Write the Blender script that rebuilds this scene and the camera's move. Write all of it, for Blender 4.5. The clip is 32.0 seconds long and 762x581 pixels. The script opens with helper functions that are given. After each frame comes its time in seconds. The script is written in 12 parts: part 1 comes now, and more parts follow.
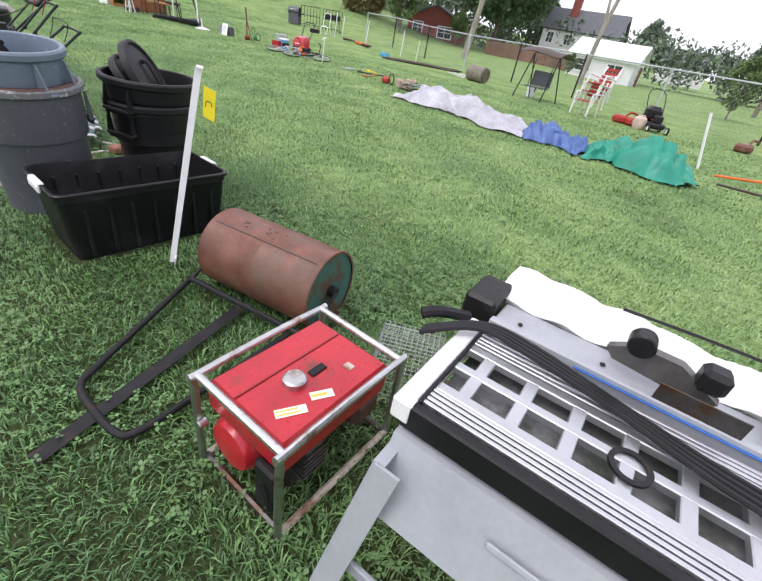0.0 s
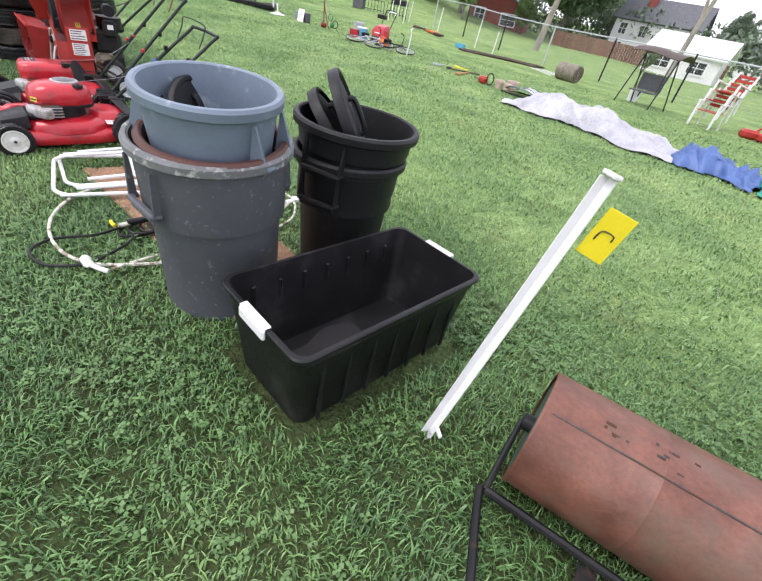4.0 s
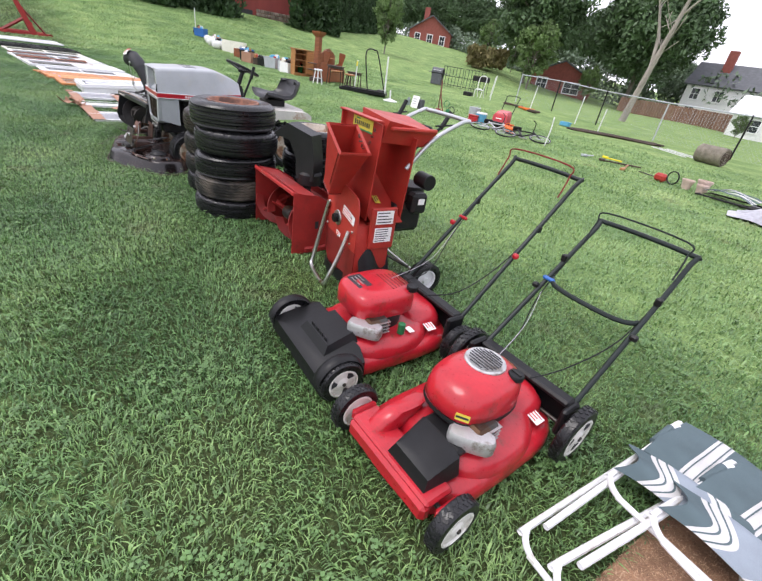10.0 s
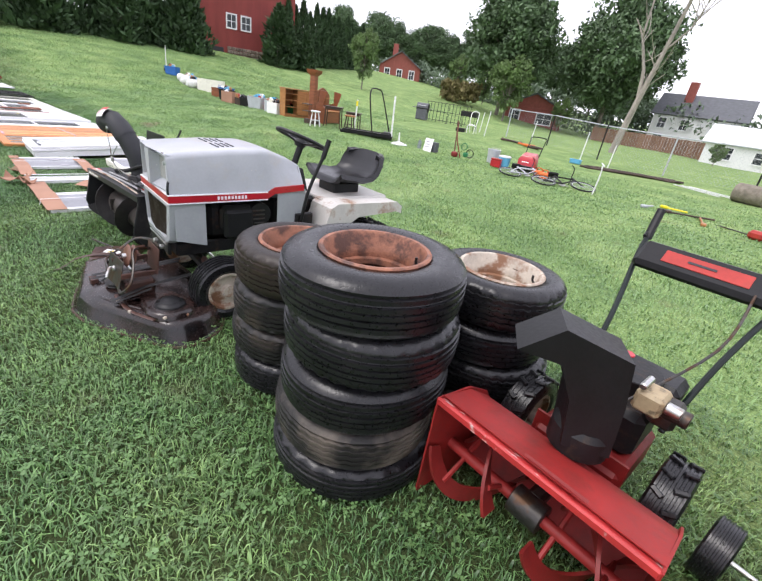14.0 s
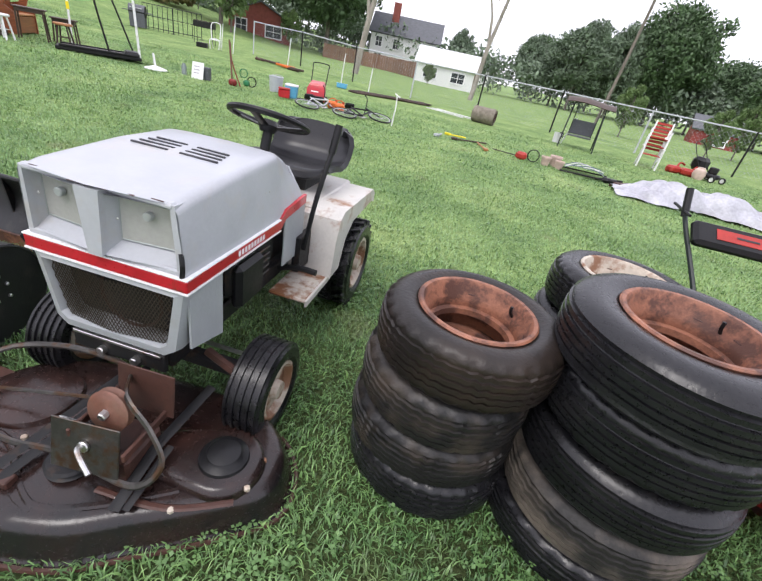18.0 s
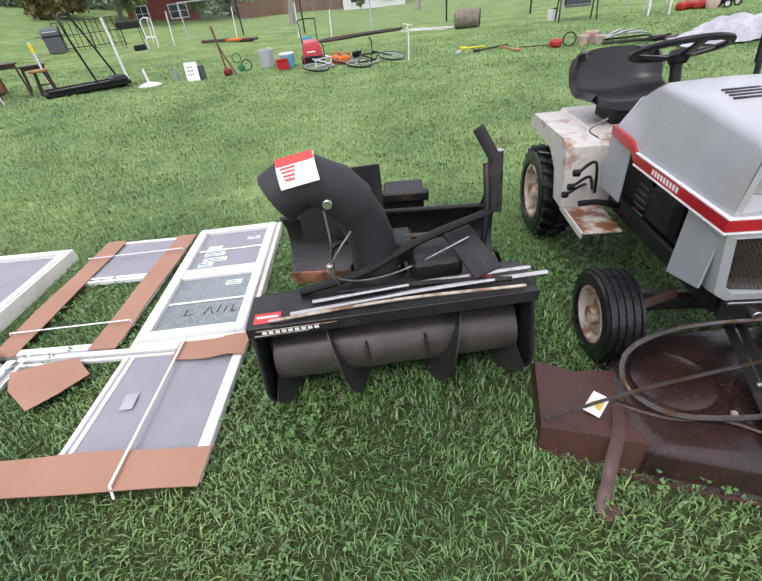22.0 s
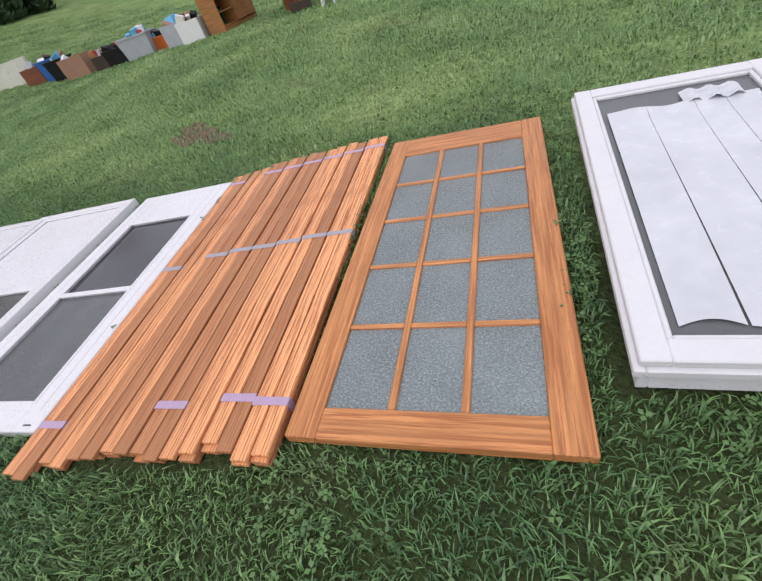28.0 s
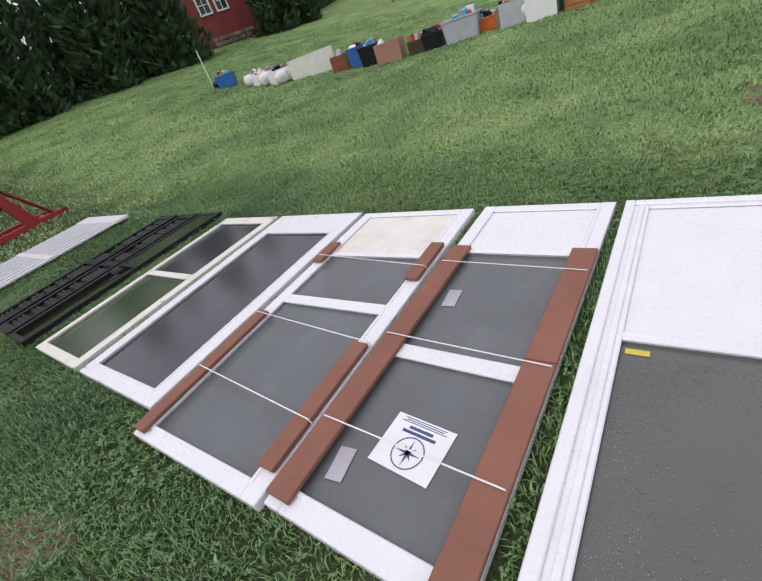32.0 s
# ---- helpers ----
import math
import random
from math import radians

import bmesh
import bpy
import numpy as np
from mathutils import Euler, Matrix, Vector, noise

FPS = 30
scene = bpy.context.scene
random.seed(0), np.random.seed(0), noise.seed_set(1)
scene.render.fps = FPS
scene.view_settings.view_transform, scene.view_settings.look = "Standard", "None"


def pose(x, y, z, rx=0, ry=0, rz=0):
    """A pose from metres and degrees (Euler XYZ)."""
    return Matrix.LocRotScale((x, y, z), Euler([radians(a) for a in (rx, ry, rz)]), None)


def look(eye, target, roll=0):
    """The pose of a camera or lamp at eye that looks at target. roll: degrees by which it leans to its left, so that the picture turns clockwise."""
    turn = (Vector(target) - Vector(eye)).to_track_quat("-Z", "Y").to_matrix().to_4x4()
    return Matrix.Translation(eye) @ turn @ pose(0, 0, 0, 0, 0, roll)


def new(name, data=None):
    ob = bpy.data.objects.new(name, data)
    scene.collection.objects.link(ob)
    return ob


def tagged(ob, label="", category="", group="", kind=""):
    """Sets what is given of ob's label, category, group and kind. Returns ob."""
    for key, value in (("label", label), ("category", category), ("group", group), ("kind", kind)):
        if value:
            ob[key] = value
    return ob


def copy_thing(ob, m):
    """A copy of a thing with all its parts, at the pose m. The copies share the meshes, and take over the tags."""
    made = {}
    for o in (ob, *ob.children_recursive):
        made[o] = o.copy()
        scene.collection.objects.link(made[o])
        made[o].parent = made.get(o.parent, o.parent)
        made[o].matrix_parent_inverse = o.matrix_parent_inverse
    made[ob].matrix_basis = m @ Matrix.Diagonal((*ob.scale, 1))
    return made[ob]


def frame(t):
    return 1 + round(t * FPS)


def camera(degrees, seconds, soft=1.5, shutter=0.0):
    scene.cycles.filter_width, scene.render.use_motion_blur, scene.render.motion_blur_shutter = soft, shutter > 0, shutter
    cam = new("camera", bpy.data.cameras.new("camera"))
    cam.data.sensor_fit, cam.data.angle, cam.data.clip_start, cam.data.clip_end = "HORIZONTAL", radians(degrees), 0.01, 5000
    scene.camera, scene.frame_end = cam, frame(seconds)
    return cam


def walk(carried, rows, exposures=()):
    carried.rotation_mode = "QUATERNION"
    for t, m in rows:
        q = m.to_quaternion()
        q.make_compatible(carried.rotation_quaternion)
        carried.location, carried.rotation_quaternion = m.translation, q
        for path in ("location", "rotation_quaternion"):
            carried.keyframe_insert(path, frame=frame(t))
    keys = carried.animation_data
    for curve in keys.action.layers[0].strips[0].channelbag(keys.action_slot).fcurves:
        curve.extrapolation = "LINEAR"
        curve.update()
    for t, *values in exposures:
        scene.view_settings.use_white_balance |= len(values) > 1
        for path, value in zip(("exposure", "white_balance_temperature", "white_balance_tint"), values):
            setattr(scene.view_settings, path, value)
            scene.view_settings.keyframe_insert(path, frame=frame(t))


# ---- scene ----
cam = camera(86.0, 32.0)
PATH = [
    (0, (2.121, 2.068, 1.37), (1.165, 3.454, 0.291), 10.4),
    (0.5, (1.792, 2.066, 1.398), (0.802, 3.406, 0.291), 10.7),
    (1, (1.535, 2.063, 1.39), (0.519, 3.361, 0.257), 11.5),
    (1.5, (1.225, 2.107, 1.382), (0.154, 3.346, 0.234), 11.3),
    (2, (1.002, 2.066, 1.402), (-0.098, 3.291, 0.266), 12.0),
    (2.5, (0.89, 1.959, 1.385), (-0.088, 3.266, 0.228), 13.7),
    (4.5, (0.127, 2.071, 1.327), (-0.978, 3.295, 0.195), 10.0),
    (5, (-0.182, 2.023, 1.343), (-1.439, 3.132, 0.252), 9.4),
    (5.5, (-0.457, 2.01, 1.348), (-1.751, 3.089, 0.271), 9.3),
    (6, (-0.752, 2.078, 1.362), (-2.076, 3.154, 0.319), 9.2),
    (6.5, (-0.958, 2.051, 1.35), (-2.182, 3.256, 0.327), 11.1),
    (7, (-1.109, 2.01, 1.358), (-2.107, 3.38, 0.296), 12.5),
    (7.5, (-1.38, 2.021, 1.345), (-2.163, 3.513, 0.268), 13.4),
    (8, (-1.77, 1.915, 1.366), (-2.63, 3.362, 0.286), 11.2),
    (8.5, (-2.124, 1.774, 1.422), (-3.152, 3.121, 0.36), 10.4),
    (9, (-2.415, 1.693, 1.421), (-3.62, 2.919, 0.399), 10.1),
    (9.5, (-2.72, 1.664, 1.405), (-4.022, 2.826, 0.429), 9.0),
    (10, (-2.939, 1.514, 1.427), (-4.207, 2.714, 0.451), 9.7),
    (10.5, (-3.23, 1.412, 1.458), (-4.456, 2.664, 0.494), 10.4),
    (11, (-3.645, 1.476, 1.451), (-4.923, 2.696, 0.513), 8.4),
    (11.5, (-4.007, 1.509, 1.484), (-5.324, 2.708, 0.574), 8.3),
    (12, (-4.321, 1.603, 1.488), (-5.59, 2.873, 0.607), 7.3),
    (12.5, (-4.622, 1.736, 1.462), (-5.833, 3.081, 0.61), 7.2),
    (13, (-4.916, 1.799, 1.437), (-6.046, 3.208, 0.577), 7.8),
    (13.5, (-5.281, 1.827, 1.457), (-6.396, 3.248, 0.597), 8.8),
    (14, (-5.637, 1.936, 1.441), (-6.875, 3.259, 0.594), 8.6),
    (14.5, (-5.919, 1.967, 1.419), (-7.241, 3.19, 0.548), 8.1),
    (16.5, (-6.955, 1.883, 1.424), (-7.813, 3.407, 0.455), 13.4),
    (17, (-7.203, 1.851, 1.385), (-7.983, 3.413, 0.408), 14.1),
    (17.5, (-7.405, 1.847, 1.391), (-7.943, 3.504, 0.41), 13.8),
    (18, (-7.455, 1.775, 1.435), (-7.64, 3.513, 0.463), 12.1),
    (18.5, (-7.656, 1.665, 1.453), (-7.695, 3.383, 0.428), 2.6),
    (19, (-7.91, 1.577, 1.436), (-8.015, 3.232, 0.317), -6.1),
    (19.5, (-8.146, 1.573, 1.41), (-8.332, 3.189, 0.247), -9.0),
    (20, (-8.463, 1.617, 1.425), (-8.815, 3.2, 0.255), -13.9),
    (20.5, (-8.71, 1.592, 1.402), (-9.044, 3.168, 0.217), -17.6),
    (21, (-8.978, 1.615, 1.399), (-9.124, 3.204, 0.192), -16.1),
    (21.5, (-9.382, 1.643, 1.405), (-9.464, 3.223, 0.182), -11.5),
    (22, (-9.675, 1.602, 1.433), (-9.806, 3.21, 0.251), -7.0),
    (22.5, (-9.967, 1.568, 1.454), (-10.187, 3.174, 0.283), -9.5),
    (23, (-10.291, 1.638, 1.413), (-10.53, 3.23, 0.227), -9.9),
    (23.5, (-10.583, 1.629, 1.399), (-10.786, 3.216, 0.2), -8.8),
    (24, (-10.947, 1.594, 1.402), (-11.17, 3.19, 0.217), -12.7),
    (24.5, (-11.451, 1.607, 1.346), (-11.829, 3.181, 0.171), -15.4),
    (25, (-11.956, 1.509, 1.326), (-12.479, 3.054, 0.168), -14.9),
    (25.5, (-12.346, 1.492, 1.278), (-13.008, 2.968, 0.102), -16.9),
    (26, (-12.799, 1.509, 1.235), (-13.554, 2.927, 0.043), -16.4),
    (26.5, (-13.234, 1.554, 1.22), (-14.014, 2.934, 0.0), -16.4),
    (28.5, (-14.702, 1.861, 1.169), (-15.415, 3.19, -0.145), -21.4),
    (29, (-15.206, 1.826, 1.181), (-15.993, 3.124, -0.121), -21.4),
    (29.5, (-15.647, 1.852, 1.185), (-16.526, 3.113, -0.095), -22.3),
    (30, (-16.066, 1.799, 1.197), (-17.099, 2.961, -0.061), -23.5),
    (30.5, (-16.494, 1.758, 1.216), (-17.586, 2.916, 0.006), -23.0),
    (31, (-16.96, 1.743, 1.244), (-18.144, 2.874, 0.095), -22.3),
    (31.5, (-17.408, 1.716, 1.237), (-18.681, 2.791, 0.131), -21.8),
    (32, (-17.848, 1.723, 1.256), (-19.153, 2.809, 0.2), -21.4),
]
walk(cam, [(t, look(eye, target, roll)) for t, eye, target, roll in PATH], [(0, 0.76), (5, 1.02), (8, 0.74), (10, 0.86), (12, 0.82), (14, 0.96), (18, 0.86), (20, 1.02), (22, 0.7), (24, 0.33), (25, 0.02), (26, 0.04), (29, 0.05), (31, -0.12), (32, 0.05)])

# ---- world, sun, exposure ----
world = bpy.data.worlds.new("overcast_sky")
scene.world = world
world.use_nodes = True
wn, wl = world.node_tree.nodes, world.node_tree.links
sky = wn.new("ShaderNodeTexSky")
sky.sky_type, sky.sun_disc = "NISHITA", False
sky.sun_elevation, sky.sun_rotation, sky.dust_density = radians(55), radians(200), 4.0
haze = wn.new("ShaderNodeMix")
haze.data_type, haze.blend_type = "RGBA", "MIX"
haze.inputs[0].default_value = 0.82
haze.inputs[7].default_value = (11.6, 11.4, 13.0, 1)
wl.new(sky.outputs[0], haze.inputs[6])
wl.new(haze.outputs[2], wn["Background"].inputs[0])
wn["Background"].inputs[1].default_value = 0.085
sun = new("sun", bpy.data.lights.new("sun", "SUN"))
sun.data.energy, sun.data.angle, sun.data.color = 0.9, radians(25), (1.0, 0.96, 0.95)
sun.matrix_world = look((0, 0, 30), (6, 16, 0))


# ---- mesh helpers ----
class Geo:
    """Collects vertices and faces for one mesh."""

    def __init__(self):
        self.v, self.f = [], []

    def add(self, verts, faces, m=None):
        k = len(self.v)
        self.v += [tuple(m @ Vector(p)) for p in verts] if m else [tuple(p) for p in verts]
        self.f += [tuple(i + k for i in f) for f in faces]
        return self

    def box(self, size, at=(0, 0, 0), b=0.004, m=None):
        hx, hy, hz = (s / 2 for s in size)
        b = min(b, hx * 0.9, hy * 0.9, hz * 0.9)
        vs, idx = [], {}
        for sx in (-1, 1):
            for sy in (-1, 1):
                for sz in (-1, 1):
                    for ax in range(3):
                        h = [hx - b, hy - b, hz - b]
                        h[ax] += b
                        idx[sx, sy, sz, ax] = len(vs)
                        vs.append((at[0] + sx * h[0], at[1] + sy * h[1], at[2] + sz * h[2]))
        fs = []
        for ax in range(3):
            o = [a for a in range(3) if a != ax]
            for s in (-1, 1):
                q = []
                for a, c in ((-1, -1), (1, -1), (1, 1), (-1, 1)):
                    k = [0, 0, 0]
                    k[ax], k[o[0]], k[o[1]] = s, a, c
                    q.append(idx[k[0], k[1], k[2], ax])
                fs.append(q if (s > 0) == (ax != 1) else q[::-1])
            for a in (-1, 1):
                for c in (-1, 1):
                    k0, k1 = [0, 0, 0], [0, 0, 0]
                    k0[ax], k1[ax] = -1, 1
                    k0[o[0]] = k1[o[0]] = a
                    k0[o[1]] = k1[o[1]] = c
                    q = [idx[(*k0, o[0])], idx[(*k1, o[0])], idx[(*k1, o[1])], idx[(*k0, o[1])]]
                    fs.append(q if (a * c > 0) == (ax == 1) else q[::-1])
        for sx in (-1, 1):
            for sy in (-1, 1):
                for sz in (-1, 1):
                    q = [idx[sx, sy, sz, a] for a in range(3)]
                    fs.append(q if sx * sy * sz > 0 else q[::-1])
        return self.add(vs, fs, m)

    def lathe(self, profile, n=24, at=(0, 0, 0), m=None, sx=1.0, sy=1.0):
        """A turned form: profile rows of radius, height; ends are closed when their radius is not 0."""
        vs = [(at[0] + sx * r * math.cos(2 * math.pi * i / n), at[1] + sy * r * math.sin(2 * math.pi * i / n), at[2] + z) for r, z in profile for i in range(n)]
        fs = [(j * n + i, j * n + (i + 1) % n, (j + 1) * n + (i + 1) % n, (j + 1) * n + i) for j in range(len(profile) - 1) for i in range(n)]
        return self.add(vs, fs, m)

    def cyl(self, r, h, at=(0, 0, 0), axis="z", n=20, b=0.003, r2=None, m=None):
        r2 = r if r2 is None else r2
        b = min(b, r * 0.5, r2 * 0.5, abs(h) * 0.4)
        turn = {"z": Matrix(), "x": Matrix.Rotation(radians(90), 4, "Y"), "y": Matrix.Rotation(radians(-90), 4, "X")}[axis]
        t = Matrix.Translation(at) @ turn
        prof = [(1e-4, -h / 2), (r - b, -h / 2), (r, -h / 2 + b), (r2, h / 2 - b), (r2 - b, h / 2), (1e-4, h / 2)]
        return self.lathe(prof, n, m=(m @ t) if m else t)

    def tube(self, pts, r, n=8, smooth=True, closed=False, step=5, m=None, flat=1.0):
        """A bar swept along points; flat below 1 makes it a strap."""
        pts = [Vector(p) for p in pts]
        if smooth and len(pts) > 2:
            out, k = [], len(pts)
            for i in range(k if closed else k - 1):
                p = [pts[(i + d) % k] if closed else pts[max(0, min(k - 1, i + d))] for d in (-1, 0, 1, 2)]
                for s in range(step):
                    t = s / step
                    out.append(0.5 * (2 * p[1] + (p[2] - p[0]) * t + (2 * p[0] - 5 * p[1] + 4 * p[2] - p[3]) * t * t + (3 * p[1] - p[0] - 3 * p[2] + p[3]) * t ** 3))
            if not closed:
                out.append(pts[-1])
            pts = out
        k, vs, up = len(pts), [], Vector((0, 0, 1))
        d0 = (pts[1] - pts[0]).normalized()
        side = d0.cross(up)
        side = side.normalized() if side.length > 0.05 else Vector((1, 0, 0))
        for i in range(k):
            a = pts[i - 1] if (i or closed) else pts[0]
            c = pts[(i + 1) % k] if (i < k - 1 or closed) else pts[-1]
            d = (c - a).normalized()
            side = (side - d * side.dot(d)).normalized()
            nor = side.cross(d)
            for j in range(n):
                an = 2 * math.pi * j / n
                vs.append(pts[i] + side * math.cos(an) * r + nor * math.sin(an) * r * flat)
        fs = [(i * n + j, ((i + 1) % k) * n + j, ((i + 1) % k) * n + (j + 1) % n, i * n + (j + 1) % n) for i in range(k if closed else k - 1) for j in range(n)]
        if not closed:
            fs += [tuple(range(n)), tuple(range(k * n - 1, (k - 1) * n - 1, -1))]
        return self.add(vs, fs, m)

    def prism(self, poly, z0, z1, m=None, b=0.0):
        """A polygon (counter-clockwise) drawn up from z0 to z1; b draws its top edge in."""
        k = len(poly)
        cx, cy = sum(p[0] for p in poly) / k, sum(p[1] for p in poly) / k
        rings = [(1, z0)] + ([(1, z1 - b), (None, z1)] if b else [(1, z1)])
        vs = []
        for s, z in rings:
            for x, y in poly:
                if s is None:
                    d = math.hypot(x - cx, y - cy) or 1
                    x, y = x - (x - cx) / d * b, y - (y - cy) / d * b
                vs.append((x, y, z))
        n = len(rings)
        fs = [(j * k + i, j * k + (i + 1) % k, (j + 1) * k + (i + 1) % k, (j + 1) * k + i) for j in range(n - 1) for i in range(k)]
        fs += [tuple(range(k - 1, -1, -1)), tuple(range((n - 1) * k, n * k))]
        return self.add(vs, fs, m)

    def loft(self, rings, closed_ends=True, m=None):
        """Rings of equally many points, joined one to the next."""
        k = len(rings[0])
        vs = [p for r in rings for p in r]
        fs = [(j * k + i, j * k + (i + 1) % k, (j + 1) * k + (i + 1) % k, (j + 1) * k + i) for j in range(len(rings) - 1) for i in range(k)]
        if closed_ends:
            fs += [tuple(range(k - 1, -1, -1)), tuple(range((len(rings) - 1) * k, len(rings) * k))]
        return self.add(vs, fs, m)

    def sheet(self, fn, nu, nv, m=None, thick=0.0):
        """A surface fn(u, v) over 0..1 squared; thick gives it a back."""
        p = [Vector(fn(i / nu, j / nv)) for j in range(nv + 1) for i in range(nu + 1)]
        w = nu + 1
        fs = [(j * w + i, j * w + i + 1, (j + 1) * w + i + 1, (j + 1) * w + i) for j in range(nv) for i in range(nu)]
        if not thick:
            return self.add(p, fs, m)
        k = len(p)
        q = []
        for j in range(nv + 1):
            for i in range(nu + 1):
                du = p[j * w + min(i + 1, nu)] - p[j * w + max(i - 1, 0)]
                dv = p[min(j + 1, nv) * w + i] - p[max(j - 1, 0) * w + i]
                nn = du.cross(dv)
                q.append(p[j * w + i] - (nn.normalized() if nn.length > 1e-9 else Vector((0, 0, 1))) * thick)
        edge = [i for i in range(w)] + [j * w + nu for j in range(1, nv + 1)] + [nv * w + i for i in range(nu - 1, -1, -1)] + [j * w for j in range(nv - 1, 0, -1)]
        fs2 = fs + [tuple(i + k for i in f[::-1]) for f in fs]
        fs2 += [(edge[(i + 1) % len(edge)], edge[i], edge[i] + k, edge[(i + 1) % len(edge)] + k) for i in range(len(edge))]
        return self.add(p + q, fs2, m)


def mesh_of(name, g, material, angle=35):
    me = bpy.data.meshes.new(name)
    me.from_pydata(g.v, [], g.f)
    if material:
        me.materials.append(material)
    me.shade_smooth()
    me.set_sharp_from_angle(angle=radians(angle))
    return me


def part(name, g, material, parent=None, label="", m=None, angle=35):
    """One mesh object; under a thing or a part, or top-level when it has no parent."""
    ob = new(name, mesh_of(name, g, material, angle))
    ob.parent = parent
    if m is not None:
        ob.matrix_basis = m
    if label:
        ob["label"] = label
    return ob


def same(name, ob, m, parent=None):
    """Another object on the mesh of ob."""
    o = new(name, ob.data)
    o.parent = parent if parent is not None else ob.parent
    o.matrix_basis = m
    return o


def thing(name, m, label, category, group="", kind=""):
    return tagged(new(name), label, category, group, kind) if m is None else _at(tagged(new(name), label, category, group, kind), m)


def _at(ob, m):
    ob.matrix_basis = m
    ob.empty_display_size = 0.2
    return ob


def single(name, g, material, m, label, category, group="", kind="", angle=35):
    """A thing that is one mesh."""
    return tagged(part(name, g, material, None, "", m, angle), label, category, group, kind)


def rim(x0, y0, x1, y1, w, z0, z1):
    """A mitred frame of four bars as one Geo."""
    g = Geo()
    g.box((x1 - x0, w, z1 - z0), ((x0 + x1) / 2, y0 + w / 2, (z0 + z1) / 2), 0.003)
    g.box((x1 - x0, w, z1 - z0), ((x0 + x1) / 2, y1 - w / 2, (z0 + z1) / 2), 0.003)
    g.box((w, y1 - y0 - 2 * w, z1 - z0), (x0 + w / 2, (y0 + y1) / 2, (z0 + z1) / 2), 0.003)
    g.box((w, y1 - y0 - 2 * w, z1 - z0), (x1 - w / 2, (y0 + y1) / 2, (z0 + z1) / 2), 0.003)
    return g


# ---- materials ----
def mat(name, color, rough=0.5, metal=0.0, var=0.18, scale=6.0, bump=0.08, grain=70.0, dirt=None, amount=0.4, dscale=5.0, coat=0.0, trans=0.0, rand=0.0, stretch=(1, 1, 1), sharp=0.12, glassy=0.0, ior=1.45):
    """A surface with two scales of colour change, fine relief and, with dirt, a second colour in worn patches."""
    m = bpy.data.materials.new(name)
    m.use_nodes = True
    n, l = m.node_tree.nodes, m.node_tree.links
    p = n["Principled BSDF"]
    tc = n.new("ShaderNodeTexCoord")
    mp = n.new("ShaderNodeMapping")
    mp.inputs["Scale"].default_value = stretch
    l.new(tc.outputs["Object"], mp.inputs[0])

    def noise(s, detail=4.0, r=0.55):
        t = n.new("ShaderNodeTexNoise")
        t.inputs["Scale"].default_value, t.inputs["Detail"].default_value, t.inputs["Roughness"].default_value = s, detail, r
        l.new(mp.outputs[0], t.inputs[0])
        return t

    def mix(kind="MIX"):
        t = n.new("ShaderNodeMix")
        t.data_type, t.blend_type = "RGBA", kind
        return t

    big, fine = noise(scale), noise(grain, 2.0)
    ramp = n.new("ShaderNodeMapRange")
    ramp.inputs[1].default_value, ramp.inputs[2].default_value = 0.3, 0.7
    ramp.inputs[3].default_value, ramp.inputs[4].default_value = 1 - var, 1 + var
    l.new(big.outputs[0], ramp.inputs[0])
    r2 = n.new("ShaderNodeMapRange")
    r2.inputs[1].default_value, r2.inputs[2].default_value = 0.25, 0.75
    r2.inputs[3].default_value, r2.inputs[4].default_value = 1 - var * 0.5, 1 + var * 0.5
    l.new(fine.outputs[0], r2.inputs[0])
    mul = n.new("ShaderNodeMath")
    mul.operation = "MULTIPLY"
    l.new(ramp.outputs[0], mul.inputs[0])
    l.new(r2.outputs[0], mul.inputs[1])
    val = mul.outputs[0]
    if rand:
        oi = n.new("ShaderNodeObjectInfo")
        r3 = n.new("ShaderNodeMapRange")
        r3.inputs[3].default_value, r3.inputs[4].default_value = 1 - rand, 1 + rand
        l.new(oi.outputs["Random"], r3.inputs[0])
        m2 = n.new("ShaderNodeMath")
        m2.operation = "MULTIPLY"
        l.new(val, m2.inputs[0])
        l.new(r3.outputs[0], m2.inputs[1])
        val = m2.outputs[0]
    sc = n.new("ShaderNodeVectorMath")
    sc.operation = "SCALE"
    sc.inputs[0].default_value = color
    l.new(val, sc.inputs["Scale"])
    col = sc.outputs[0]
    if dirt:
        dn = noise(dscale, 6.0, 0.65)
        dr = n.new("ShaderNodeMapRange")
        dr.inputs[1].default_value, dr.inputs[2].default_value = 0.62 - amount * 0.35, 0.62 - amount * 0.35 + sharp
        l.new(dn.outputs[0], dr.inputs[0])
        mx = mix()
        l.new(dr.outputs[0], mx.inputs[0])
        l.new(col, mx.inputs[6])
        mx.inputs[7].default_value = (*dirt, 1)
        col = mx.outputs[2]
    l.new(col, p.inputs["Base Color"])
    rr = n.new("ShaderNodeMapRange")
    rr.inputs[3].default_value, rr.inputs[4].default_value = max(0.03, rough - 0.12), min(1, rough + 0.12)
    l.new(fine.outputs[0], rr.inputs[0])
    l.new(rr.outputs[0], p.inputs["Roughness"])
    p.inputs["Metallic"].default_value, p.inputs["Coat Weight"].default_value = metal, coat
    p.inputs["IOR"].default_value = ior
    if trans:
        p.inputs["Transmission Weight"].default_value = trans
